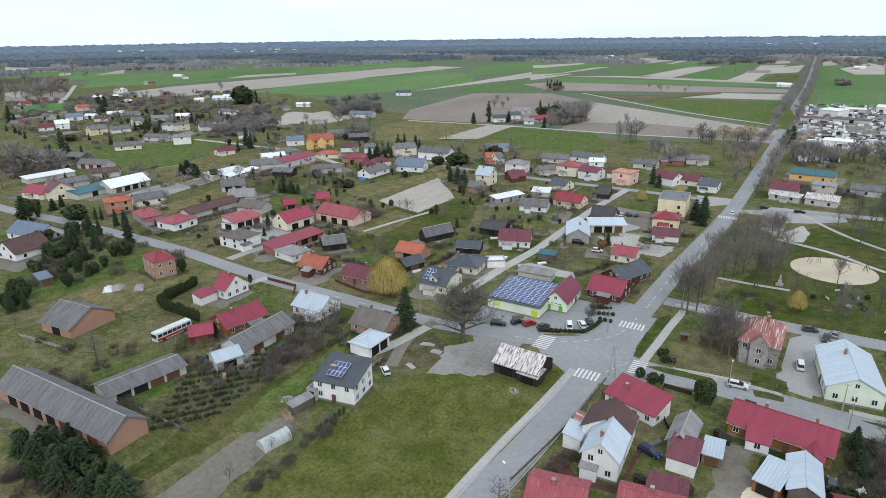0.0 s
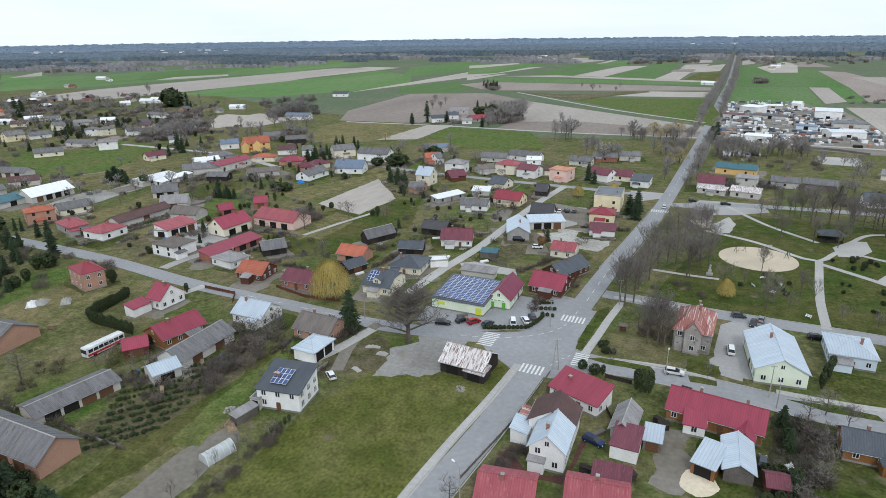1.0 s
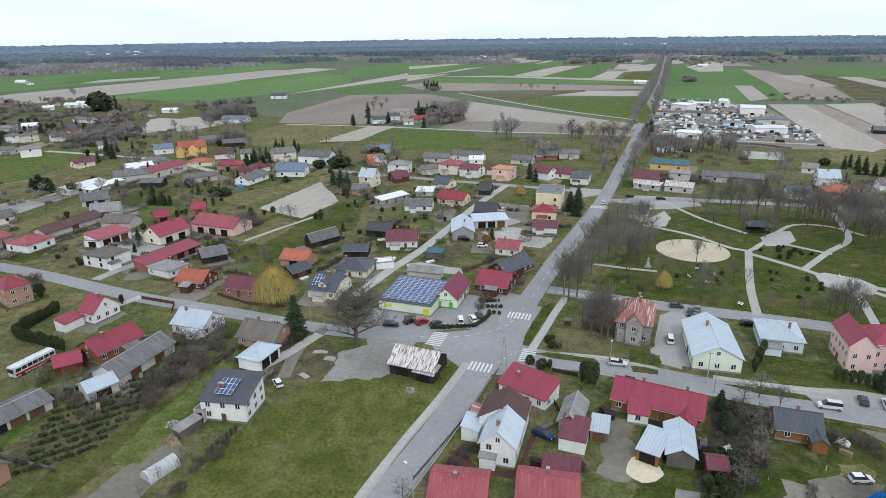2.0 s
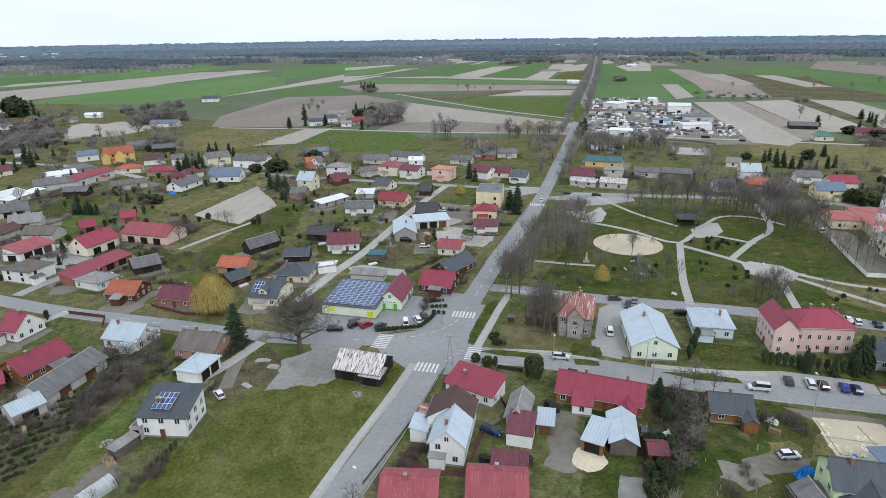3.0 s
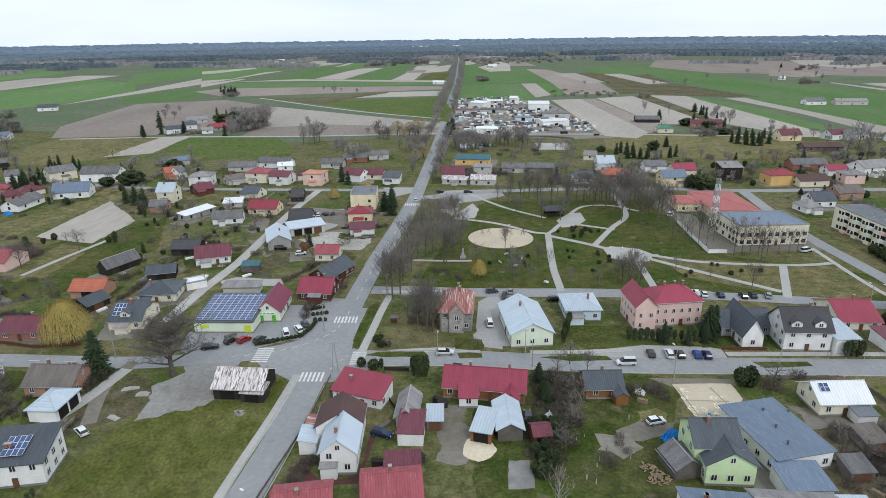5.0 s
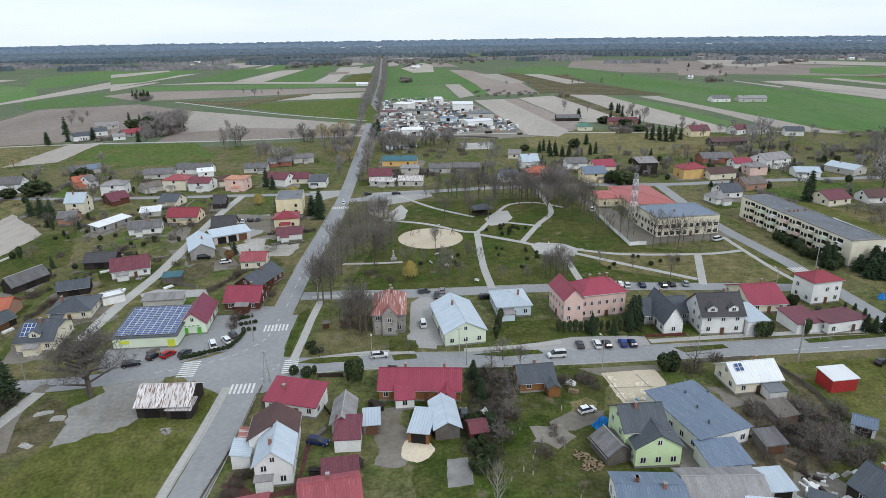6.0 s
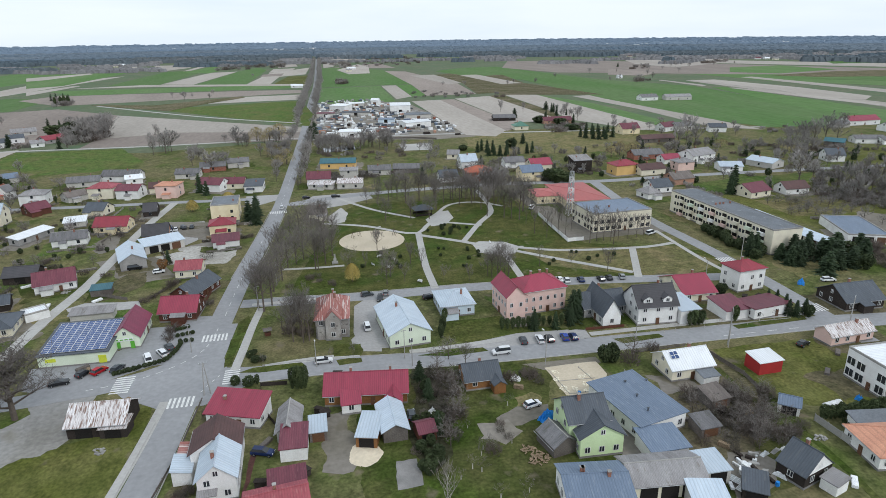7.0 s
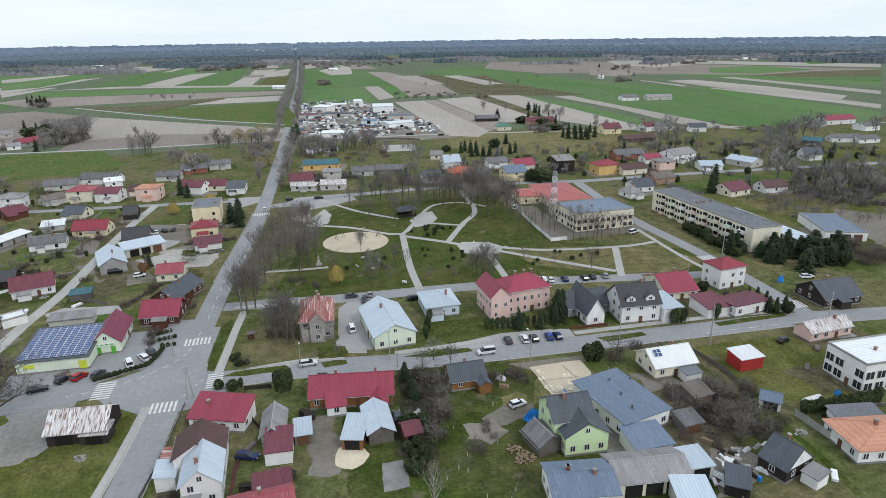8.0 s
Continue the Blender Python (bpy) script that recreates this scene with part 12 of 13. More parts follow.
plant('bare', 45.6, 259.4, 0.96, 0.95)
plant('bare', 51.3, 273.0, 1.18, 0.95)
plant('bare', 62.0, 291.3, 1.05, 0.95)
plant('bare', 70.0, 289.1, 1.01, 0.95)
plant('bare', 76.5, 291.9, 0.98, 0.95)
plant('bare', 71.7, 257.8, 1.14, 0.95)
plant('bare', 78.7, 281.1, 1.13, 0.95)
plant('bare', 86.1, 284.6, 1.00, 0.95)
plant('bare', 86.9, 273.4, 1.05, 0.95)
plant('bare', 83.9, 249.0, 1.26, 0.95)
plant('bare', 65.9, 296.0, 0.86, 0.95)
plant('bare', 37.7, 261.6, 0.96, 0.95)
plant('bare', 26.4, 261.1, 0.85, 0.95)
plant('bare', 54.3, 295.8, 0.92, 0.95)
plant('bare', 20.7, 294.0, 0.69, 0.95)
plant('bare', 36.4, 298.5, 0.81, 0.95)
plant('bare', 57.4, 285.9, 0.95, 0.95)
plant('bare', 70.1, 280.2, 1.08, 0.95)
plant('bare', 79.1, 272.5, 1.10, 0.95)
plant('bare', 92.0, 285.2, 1.01, 0.95)
plant('bare', 90.2, 262.3, 1.13, 0.95)
plant('bare', 64.1, 279.8, 0.98, 0.95)
plant('bare', 71.9, 269.3, 0.99, 0.95)
plant('bare', 51.2, 302.5, 0.93, 0.95)
plant('bare', 42.6, 302.5, 0.80, 0.95)
plant('bare', 78.2, 253.2, 1.15, 0.95)
plant('young', 84.8, 242.5, 1.71, 0.70)
plant('young', 83.8, 228.9, 1.84, 0.70)
plant('young', 92.6, 243.0, 1.47, 0.70)
plant('young', 92.3, 232.1, 1.66, 0.70)
plant('young', 93.1, 226.4, 1.69, 0.70)
plant('young', 94.5, 222.2, 1.81, 0.70)
plant('young', 99.3, 227.9, 1.73, 0.70)
plant('young', 86.6, 222.1, 1.60, 0.70)
plant('young', 101.6, 251.4, 1.45, 0.70)
plant('young', 101.0, 242.5, 1.57, 0.70)
plant('young', 91.4, 254.2, 1.62, 0.70)
plant('young', 104.0, 213.7, 1.80)
plant('young', 106.9, 213.6, 1.77)
plant('young', 109.6, 212.9, 1.69)
plant('young', 113.0, 213.4, 1.55)
plant('young', 117.3, 213.8, 1.44)
plant('young', 121.2, 214.2, 1.33)
plant('young', 124.5, 214.8, 1.23)
plant('young', 100.6, 212.4, 1.92)
plant('young', 108.8, 208.8, 1.69)
plant('bare', 55.4, 185.5, 0.95, 0.85)
plant('bare', 53.6, 185.9, 0.88, 0.85)
plant('bare', 58.4, 186.8, 0.90, 0.85)
plant('bare', 58.1, 191.2, 0.88, 0.85)
plant('bare', 52.8, 188.2, 0.69, 0.85)
plant('bare', 29.0, 205.7, 0.60, 0.85)
plant('bare', 20.6, 194.6, 0.74, 0.85)
plant('bare', 19.8, 232.7, 0.41, 0.85)
plant('bare', 93.9, 182.9, 0.70, 0.85)
plant('bare', 58.1, 181.7, 0.82, 0.85)
plant('young', 32.2, 200.8, 0.91)
plant('young', 18.5, 201.6, 1.03)
plant('young', 6.8, 199.2, 1.26)
plant('young', 37.2, 186.1, 0.87)
plant('young', 45.3, 184.0, 0.99)
plant('young', 73.0, 192.9, 1.05)
plant('young', 84.0, 191.2, 0.74)
plant('young', 13.0, 205.8, 0.78)
plant('young', 24.6, 189.4, 0.99)
plant('bare', -8.7, 156.7, 0.99, 0.90)
plant('bare', -6.4, 153.5, 1.02, 0.90)
plant('bare', -11.2, 158.7, 0.84, 0.90)
plant('bare', -14.1, 163.3, 0.54, 0.90)
plant('bare', -7.6, 159.9, 0.78, 0.90)
grove('bush', [(-13, 172), (-5, 170), (-5, 154), (-12, 158)], 8, 0.90, 1.0, True)
grove('bush', [(-17, 190), (1, 206), (8, 194), (1, 184)], 6, 0.70, 1.0, True)
grove('ball', [(44, 253), (64, 244), (52, 224), (39, 238)], 12, 0.80, 1.0, True)
grove('ball', [(40, 220), (57, 216), (53, 187), (38, 196)], 10, 0.70, 1.0, True)
grove('ball', [(67, 213), (106, 198), (98, 182), (72, 194)], 7, 0.80, 1.0, True)
grove('ball', [(12, 220), (29, 216), (26, 199), (11, 202)], 6, 0.80, 1.0, True)
grove('ball', [(-23, 149), (-19, 150), (-17, 143), (-22, 143)], 5, 0.95, 1.0, True)

# ---- trees: along the right street
plant('spruce', 54.6, 146.6, 0.62, 1.1)
hedge([(46.0, 148.6), (52.0, 148.0), (58.0, 148.4), (63.0, 147.4)], 0.8, 1.3)
plant('spruce', 67.2, 149.6, 0.98, 1.35)
plant('spruce', 70.0, 152.6, 0.80, 1.3)
plant('spruce', 60.6, 145.9, 0.50, 1.2)
plant('spruce', 65.3, 146.6, 0.63, 0.75)
plant('thuja', 97.6, 139.1, 1.00)
plant('thuja', 99.0, 139.1, 1.00)
plant('thuja', 100.4, 139.1, 1.00)
plant('thuja', 98.9, 139.8, 1.00)
plant('thuja', 101.6, 139.5, 1.00)
plant('thuja', 28.5, 147.2, 1.00)
plant('thuja', 29.5, 150.4, 1.00)
plant('thuja', 30.5, 153.7, 1.00)
plant('thuja', 31.5, 157.1, 1.00)
plant('evergreen', 118.6, 155.3, 1.05, 0.82)
plant('evergreen', 118.3, 156.3, 1.05, 0.81)
grove('spruce', [(159, 182), (173, 192), (195, 186), (196, 179), (176, 160), (161, 164), (152, 166)], 36, 0.70, 1.6)
grove('evergreen', [(159, 182), (194, 179), (177, 161), (158, 166)], 10, 1.20, 1.0)
grove('evergreen', [(154, 224), (160, 188), (150, 181), (150, 212)], 26, 0.90, 1.0)
grove('spruce', [(154, 197), (158, 186), (154, 180), (150, 188)], 5, 0.60, 1.0)
plant('thuja', 111.6, 139.0, 1.1)
plant('spruce', 128.6, 138.9, 0.50, 1.2)
plant('spruce', 130.2, 137.8, 0.52, 1.3)
plant('spruce', 134.0, 138.5, 0.46, 1.3)
plant('evergreen', 133.2, 136.4, 1.0)
plant('spruce', 129.1, 148.2, 0.41, 1.25)
plant('spruce', 131.6, 147.5, 0.41, 1.25)
plant('spruce', 135.3, 140.2, 0.40, 1.25)
plant('spruce', 129.8, 141.7, 0.53, 1.25)
plant('evergreen', 67.5, 125.5, 1.52, 0.82)
plant('evergreen', 65.5, 125.4, 1.29)
plant('apple', 72.9, 125.0, 1.41, 1.20)
plant('bush', 71.6, 123.9, 1.20)
grove('bush', [(75, 107), (90, 116), (90, 106), (92, 99), (82, 87), (70, 88), (69, 96)], 16, 0.85, 1.0, True)
grove('apple', [(75, 105), (90, 106), (90, 97), (81, 87), (71, 90)], 14, 0.75, 1.0)
grove('young', [(75, 107), (92, 108), (90, 97), (81, 87), (71, 90)], 4, 0.60, 1.0)
grove('bush', [(40, 126), (48, 123), (47, 117), (39, 119)], 8, 0.80, 1.0, True)
for vx, vy in ((88.0, 136.1), (91.9, 136.9), (96.2, 136.9), (100.8, 137.1), (104.8, 136.5), (113.5, 136.1), (118.0, 137.2), (122.9, 137.4), (127.6, 138.2), (132.8, 138.0)):
    plant('limed', vx, vy, 0.9, 0.8)
hedge([(99.6, 93.4), (107.4, 92.5), (118.7, 92.9)])
hedge([(102.9, 91.4), (101.0, 84.0), (99.7, 78.1)], 0.35)

# ---- trees: the corner gardens
plant('thuja', -10.3, 130.2, 1.20, 0.75)
plant('thuja', -9.2, 129.7, 1.50, 0.75)
plant('thuja', -8.2, 129.7, 1.44, 0.75)
plant('thuja', -7.4, 129.8, 1.50, 0.75)
plant('thuja', -8.8, 130.9, 1.38, 0.75)
plant('ball', -23.6, 134.9, 1.25)
plant('ball', -20.4, 133.7, 1.4)
plant('thuja', -18.5, 133.9, 0.60)
plant('evergreen', 19.7, 121.2, 1.00)
plant('evergreen', 20.1, 108.7, 0.93)
plant('evergreen', 18.2, 98.5, 0.85)
plant('spruce', 19.3, 127.5, 0.54, 1.30)
plant('spruce', 19.9, 119.2, 0.52, 1.30)
plant('spruce', 19.6, 106.6, 0.48, 1.30)
plant('bush', 19.4, 124.4, 0.55)
plant('bush', 20.3, 116.3, 0.55)
plant('bush', 19.3, 111.3, 0.55)
plant('bush', 18.2, 102.4, 0.55)
plant('bush', 16.8, 96.7, 0.55)
plant('bush', 14.2, 100.8, 0.55)
grove('bush', [(23, 132), (30, 133), (24, 103), (20, 100)], 20, 1.00, 1.0, True)
grove('apple', [(24, 132), (30, 134), (24, 103), (20, 100)], 10, 0.90, 1.0)
plant('birch', 17.1, 84.6, 1.16)
plant('apple', 28.6, 99.3, 0.70)
plant('apple', 29.1, 98.1, 0.50)
grove('limed', [(23, 107), (38, 116), (35, 88), (30, 82), (18, 85)], 12, 0.90, 1.0)
grove('bush', [(32, 109), (38, 108), (34, 97), (29, 98)], 3, 0.60, 1.0, True)
plant('bare', 31.4, 131.2, 0.45)
plant('apple', 28.0, 135.6, 1.10)
plant('apple', 24.5, 132.4, 1.00)
plant('apple', -35.4, 80.4, 1.00)

# ---- trees: gardens behind the park and to the east
grove('bush', [(24, 329), (90, 372), (181, 407), (275, 430), (322, 389), (384, 345), (290, 254), (213, 269), (168, 302), (105, 306)], 162, 1.20, 1.0, True)
grove('ball', [(24, 329), (90, 372), (181, 407), (275, 430), (322, 389), (384, 345), (290, 254), (213, 269), (168, 302), (105, 306)], 24, 1.40, 1.0, True)
grove('bare', [(24, 329), (90, 372), (181, 407), (275, 430), (322, 389), (384, 345), (290, 254), (213, 269), (168, 302), (105, 306)], 70, 0.55, 1.0, True)
grove('spruce', [(24, 329), (90, 372), (181, 407), (275, 430), (322, 389), (384, 345), (290, 254), (213, 269), (168, 302), (105, 306)], 24, 0.60, 1.0, True)
grove('evergreen', [(24, 329), (90, 372), (181, 407), (275, 430), (322, 389), (384, 345), (290, 254), (213, 269), (168, 302), (105, 306)], 22, 1.00, 1.0, True)
grove('apple', [(24, 329), (90, 372), (181, 407), (275, 430), (322, 389), (384, 345), (290, 254), (213, 269), (168, 302), (105, 306)], 24, 1.00, 1.0, True)
plant('spruce', 134.7, 416.6, 0.80)
plant('spruce', 125.0, 401.6, 0.80)
plant('spruce', 111.3, 416.8, 0.80)
plant('spruce', 113.3, 409.4, 0.80)
plant('spruce', 117.0, 408.3, 0.80)
plant('spruce', 107.1, 411.3, 0.80)
plant('spruce', 137.8, 397.7, 0.80)
plant('spruce', 142.8, 400.6, 0.80)
plant('spruce', 200.7, 453.5, 0.80)
plant('spruce', 214.9, 463.9, 0.80)
plant('spruce', 222.9, 470.7, 0.80)
plant('spruce', 217.3, 448.3, 0.80)
plant('spruce', 230.7, 468.3, 0.80)
plant('spruce', 214.3, 473.5, 0.80)
plant('spruce', 200.1, 266.7, 1.04, 1.20)
grove('bare', [(347, 408), (380, 412), (281, 299), (263, 305)], 18, 0.80, 1.0, True)
grove('bush', [(286, 315), (339, 299), (271, 235), (233, 246)], 60, 1.40, 1.0, True)
grove('apple', [(220, 261), (290, 254), (232, 198), (205, 214)], 30, 1.00, 1.0, True)
grove('bare', [(35, 464), (87, 424), (70, 378), (31, 409)], 14, 0.55, 1.0, True)
grove('bare', [(-1, 468), (26, 450), (16, 413), (0, 428)], 12, 0.60, 1.0, True)
grove('bush', [(-1, 468), (65, 438), (58, 391), (0, 408)], 24, 1.20, 1.0, True)
grove('spruce', [(228, 618), (252, 585), (224, 519), (202, 537)], 9, 0.80, 1.0, True)
grove('bare', [(252, 664), (272, 603), (233, 527), (211, 554)], 10, 0.60, 1.0, True)
grove('bare', [(256, 519), (351, 453), (314, 404), (220, 434)], 16, 0.60, 1.0, True)
grove('bush', [(22, 777), (104, 687), (91, 639), (18, 664)], 10, 1.50, 1.0, True)
grove('bare', [(192, 974), (813, 1454), (1017, 1345), (521, 964), (236, 786)], 22, 0.70, 1.0, True)
grove('bush', [(136, 893), (250, 806), (239, 770), (121, 798)], 22, 1.40, 1.0, True)

# ---- more trees between the rows
plant('spruce', -450.9, 246.6, 1.83, 0.77)
plant('spruce', -665.3, 320.1, 1.86, 0.95)
plant('spruce', -675.8, 419.5, 1.87, 1.01)
plant('spruce', -295.8, 138.8, 1.26, 1.53)
plant('spruce', -312.6, 240.7, 0.82, 2.16)
plant('spruce', -316.0, 239.0, 0.68, 1.80)
plant('spruce', -311.6, 244.8, 0.62, 2.00)
plant('spruce', -355.3, 328.3, 1.24, 1.14)
plant('spruce', -303.6, 155.9, 0.60, 1.69)
plant('spruce', -306.1, 161.4, 0.54, 1.32)
plant('spruce', -270.3, 156.0, 0.61, 0.81)
plant('spruce', -266.9, 156.7, 0.60, 0.81)
plant('spruce', -266.5, 559.6, 1.46, 0.94)
plant('spruce', -260.0, 513.5, 0.78, 1.51)
plant('spruce', -229.3, 523.4, 1.06, 1.28)
plant('spruce', -498.3, 396.4, 1.07, 1.21)
plant('spruce', -252.7, 377.5, 0.78, 0.90)
plant('spruce', -249.9, 381.5, 0.78, 0.90)
plant('spruce', -242.3, 385.1, 0.78, 0.90)
plant('spruce', -241.0, 326.1, 0.77, 1.45)
plant('spruce', -238.9, 331.5, 0.91, 1.39)
plant('spruce', -231.9, 330.6, 0.70, 1.60)
plant('spruce', -482.2, 349.3, 1.01, 0.91)
plant('spruce', -470.8, 327.1, 1.07, 0.92)
plant('spruce', -58.7, 330.3, 0.79, 1.10)
plant('spruce', -561.8, 427.5, 0.71, 1.52)
plant('spruce', -563.2, 437.0, 0.72, 1.52)
plant('spruce', -502.2, 339.9, 0.92, 1.01)
plant('evergreen', -583.0, 540.0, 5.82, 1.34)
plant('evergreen', -285.9, 237.3, 1.67, 1.11)
plant('evergreen', -278.5, 151.8, 1.81, 1.65)
plant('evergreen', -257.7, 126.4, 1.49, 1.95)
plant('evergreen', -180.7, 335.4, 1.92, 2.11)
plant('evergreen', -191.8, 329.9, 1.28, 2.38)
plant('evergreen', -172.0, 370.6, 1.82, 1.94)
plant('evergreen', -215.7, 573.0, 2.68, 1.96)
plant('evergreen', -203.4, 578.5, 3.35, 1.81)
plant('evergreen', -211.2, 256.4, 1.13, 2.56)
plant('evergreen', -205.4, 256.4, 1.12, 1.97)
plant('evergreen', -502.9, 280.6, 1.26, 3.91)
plant('evergreen', -241.0, 272.9, 0.82, 2.08)
plant('evergreen', -134.6, 312.9, 1.16, 1.18)
plant('bare', -422.5, 200.7, 1.32, 1.32)
plant('bare', -407.3, 204.5, 1.22, 1.45)
plant('bare', -390.6, 205.5, 1.07, 1.46)
plant('bare', -432.4, 195.8, 1.27, 1.17)
plant('bare', -923.3, 504.9, 1.93, 1.50)
plant('bare', -891.7, 475.8, 1.73, 1.40)
plant('bare', -1454.4, 856.1, 2.87, 1.08)
plant('bare', -105.7, 463.9, 1.34, 1.12)
plant('bare', -103.2, 470.6, 1.16, 1.15)
plant('bare', -62.3, 501.4, 0.95, 1.48)
plant('bare', -64.6, 392.6, 0.97, 1.45)
plant('bare', -60.6, 398.3, 0.82, 1.37)
plant('bare', -155.3, 203.7, 0.84, 0.99)
plant('bare', -8.6, 358.3, 1.23, 0.71)
plant('bare', -7.9, 385.7, 1.21, 0.66)
plant('bare', -6.8, 413.6, 1.17, 0.66)
plant('bare', -5.7, 445.3, 1.14, 0.65)
plant('bare', -328.2, 446.5, 0.89, 1.39)
plant('bare', -348.5, 448.8, 0.83, 1.64)
plant('bare', -364.9, 449.2, 0.77, 1.66)
plant('bare', -356.3, 407.9, 0.72, 1.52)
plant('bare', -352.7, 382.7, 0.63, 1.85)
plant('bare', -433.3, 426.1, 0.81, 1.39)
plant('bare', -454.1, 425.1, 0.82, 1.39)
plant('bare', -205.4, 389.8, 0.42, 1.97)
plant('bare', -178.4, 413.1, 0.67, 1.00)
plant('bare', -132.3, 269.3, 0.50, 1.02)
plant('bare', 11.8, 441.7, 0.89, 1.01)
plant('bare', 22.3, 442.9, 0.90, 1.01)
plant('bare', 30.2, 458.7, 0.80, 1.17)
plant('bare', 38.5, 447.1, 1.03, 0.97)
plant('bare', 47.0, 466.9, 0.94, 1.01)
plant('bare', 2.6, 441.1, 0.89, 0.92)
plant('bare', -113.1, 460.3, 0.83, 0.96)
plant('bare', -332.8, 223.8, 0.43, 1.72)
plant('bare', -204.5, 230.1, 0.60, 1.16)
plant('bare', -203.6, 300.1, 0.40, 1.20)
plant('willow', -46.7, 503.1, 1.29, 1.23)
plant('willow', -29.8, 505.5, 1.30, 1.23)
plant('willow', -37.0, 502.1, 1.09, 1.11)
plant('willow', -20.7, 403.1, 1.13, 1.13)
plant('willow', -25.6, 397.1, 0.80, 1.03)
plant('willow', -372.8, 167.8, 1.22, 0.75)
plant('willow', -233.1, 414.6, 0.66, 1.34)
plant('willow', -45.5, 310.9, 0.58, 1.23)
grove('bush', [(-429, 353), (-435, 393), (-428, 437), (-404, 408), (-396, 362), (-405, 339)], 110, 1.80, 1.0, True)
grove('bare', [(-429, 353), (-435, 393), (-428, 437), (-404, 408), (-396, 362), (-405, 339)], 26, 0.67, 1.0, True)
grove('bush', [(-427, 513), (-416, 562), (-390, 529), (-406, 492)], 60, 2.82, 1.0, True)
grove('bare', [(-421, 506), (-409, 554), (-385, 522), (-401, 485)], 18, 0.86, 1.0, True)
grove('bush', [(-527, 479), (-514, 508), (-478, 475), (-485, 447)], 40, 2.20, 1.0, True)
grove('bush', [(-200, 533), (-175, 578), (-166, 556), (-186, 516)], 40, 2.04, 1.0, True)
grove('bare', [(-191, 545), (-177, 586), (-166, 556), (-182, 525)], 22, 1.15, 1.0, True)
grove('bush', [(-336, 391), (-328, 443), (-307, 417), (-317, 375)], 50, 1.66, 1.0, True)
grove('bush', [(-463, 211), (-445, 242), (-386, 210), (-397, 178)], 70, 1.67, 1.0, True)
grove('bare', [(-1241, 596), (-1178, 620), (-907, 512), (-792, 411), (-832, 393)], 16, 1.41, 1.0, True)
grove('bush', [(-784, 447), (-704, 531), (-585, 533), (-540, 491), (-612, 431), (-664, 382)], 110, 1.69, 1.0, True)
grove('bare', [(-752, 428), (-692, 521), (-575, 524), (-531, 483), (-603, 424), (-654, 376)], 30, 0.61, 1.0, True)
grove('evergreen', [(-624, 400), (-593, 467), (-467, 423), (-439, 342), (-497, 315)], 26, 1.22, 1.0, True)
grove('bush', [(-2, 362), (27, 363), (43, 364), (42, 355), (-2, 338)], 34, 1.16, 1.0, True)
grove('bare', [(-2, 447), (51, 465), (49, 441), (0, 424)], 26, 0.83, 1.0, True)
plant('spruce', 203.9, 270.2, 1.30, 1.08)
plant('spruce', 201.9, 446.6, 0.92, 1.10)
plant('spruce', 206.2, 442.5, 1.00, 1.01)
plant('spruce', 209.1, 438.7, 1.08, 0.93)
plant('spruce', 214.0, 437.2, 1.00, 1.01)
plant('spruce', 223.7, 445.5, 0.93, 1.01)
plant('spruce', 148.0, 436.4, 0.79, 1.41)
plant('spruce', 110.8, 396.5, 0.64, 1.33)
plant('spruce', 114.9, 397.3, 0.71, 1.20)
plant('spruce', 118.0, 394.3, 0.71, 1.20)
plant('spruce', 122.5, 395.0, 0.64, 1.33)
plant('spruce', 127.6, 393.5, 0.57, 1.00)
plant('spruce', 131.8, 396.5, 0.50, 1.14)
plant('spruce', 138.6, 398.7, 0.58, 1.00)
plant('spruce', 186.1, 575.7, 0.92, 1.57)
plant('spruce', 238.3, 630.8, 0.79, 1.73)
plant('spruce', 150.7, 186.1, 0.92, 1.20)
plant('spruce', 170.8, 301.0, 0.30, 1.99)
plant('spruce', 201.1, 326.2, 0.46, 1.43)
plant('evergreen', 123.0, 317.7, 1.73, 1.18)
plant('evergreen', 125.5, 311.3, 2.09, 1.40)
plant('evergreen', 131.6, 312.4, 1.53, 1.33)
plant('evergreen', 134.9, 422.9, 1.48, 1.79)
plant('evergreen', 98.8, 419.8, 1.20, 1.67)
plant('evergreen', 299.9, 329.3, 1.48, 1.40)
plant('evergreen', 198.3, 538.4, 1.57, 2.41)
plant('evergreen', 209.9, 519.2, 1.53, 2.65)
plant('evergreen', 208.8, 491.1, 1.17, 3.30)
plant('bare', 248.9, 278.4, 1.48, 1.23)
plant('bare', 258.0, 399.6, 1.66, 0.80)
plant('bare', 244.8, 389.0, 1.23, 0.90)
plant('bare', 255.9, 385.6, 1.37, 0.75)
plant('bare', 340.8, 384.0, 1.30, 1.02)
plant('bare', 344.1, 377.8, 1.43, 0.99)
plant('bare', 362.5, 387.7, 1.63, 1.02)
plant('bare', 366.4, 381.2, 1.27, 1.08)
plant('bare', 424.2, 438.2, 0.97, 1.27)
plant('bare', 428.8, 389.1, 1.31, 1.06)
plant('bare', 292.4, 255.0, 1.16, 0.81)
plant('bare', 274.2, 247.6, 1.01, 0.96)
plant('bare', 268.1, 251.8, 1.05, 0.91)
plant('bare', 262.0, 256.1, 1.00, 0.96)
plant('bare', 253.9, 258.4, 1.09, 0.93)
plant('bare', 249.4, 264.8, 0.99, 0.96)
plant('bare', 266.1, 288.0, 0.85, 1.03)
plant('bare', 303.6, 280.0, 0.89, 1.03)
plant('bare', 300.7, 288.7, 0.84, 1.01)
plant('bare', 268.3, 320.1, 0.85, 0.64)
plant('bare', 214.8, 294.0, 0.50, 0.82)
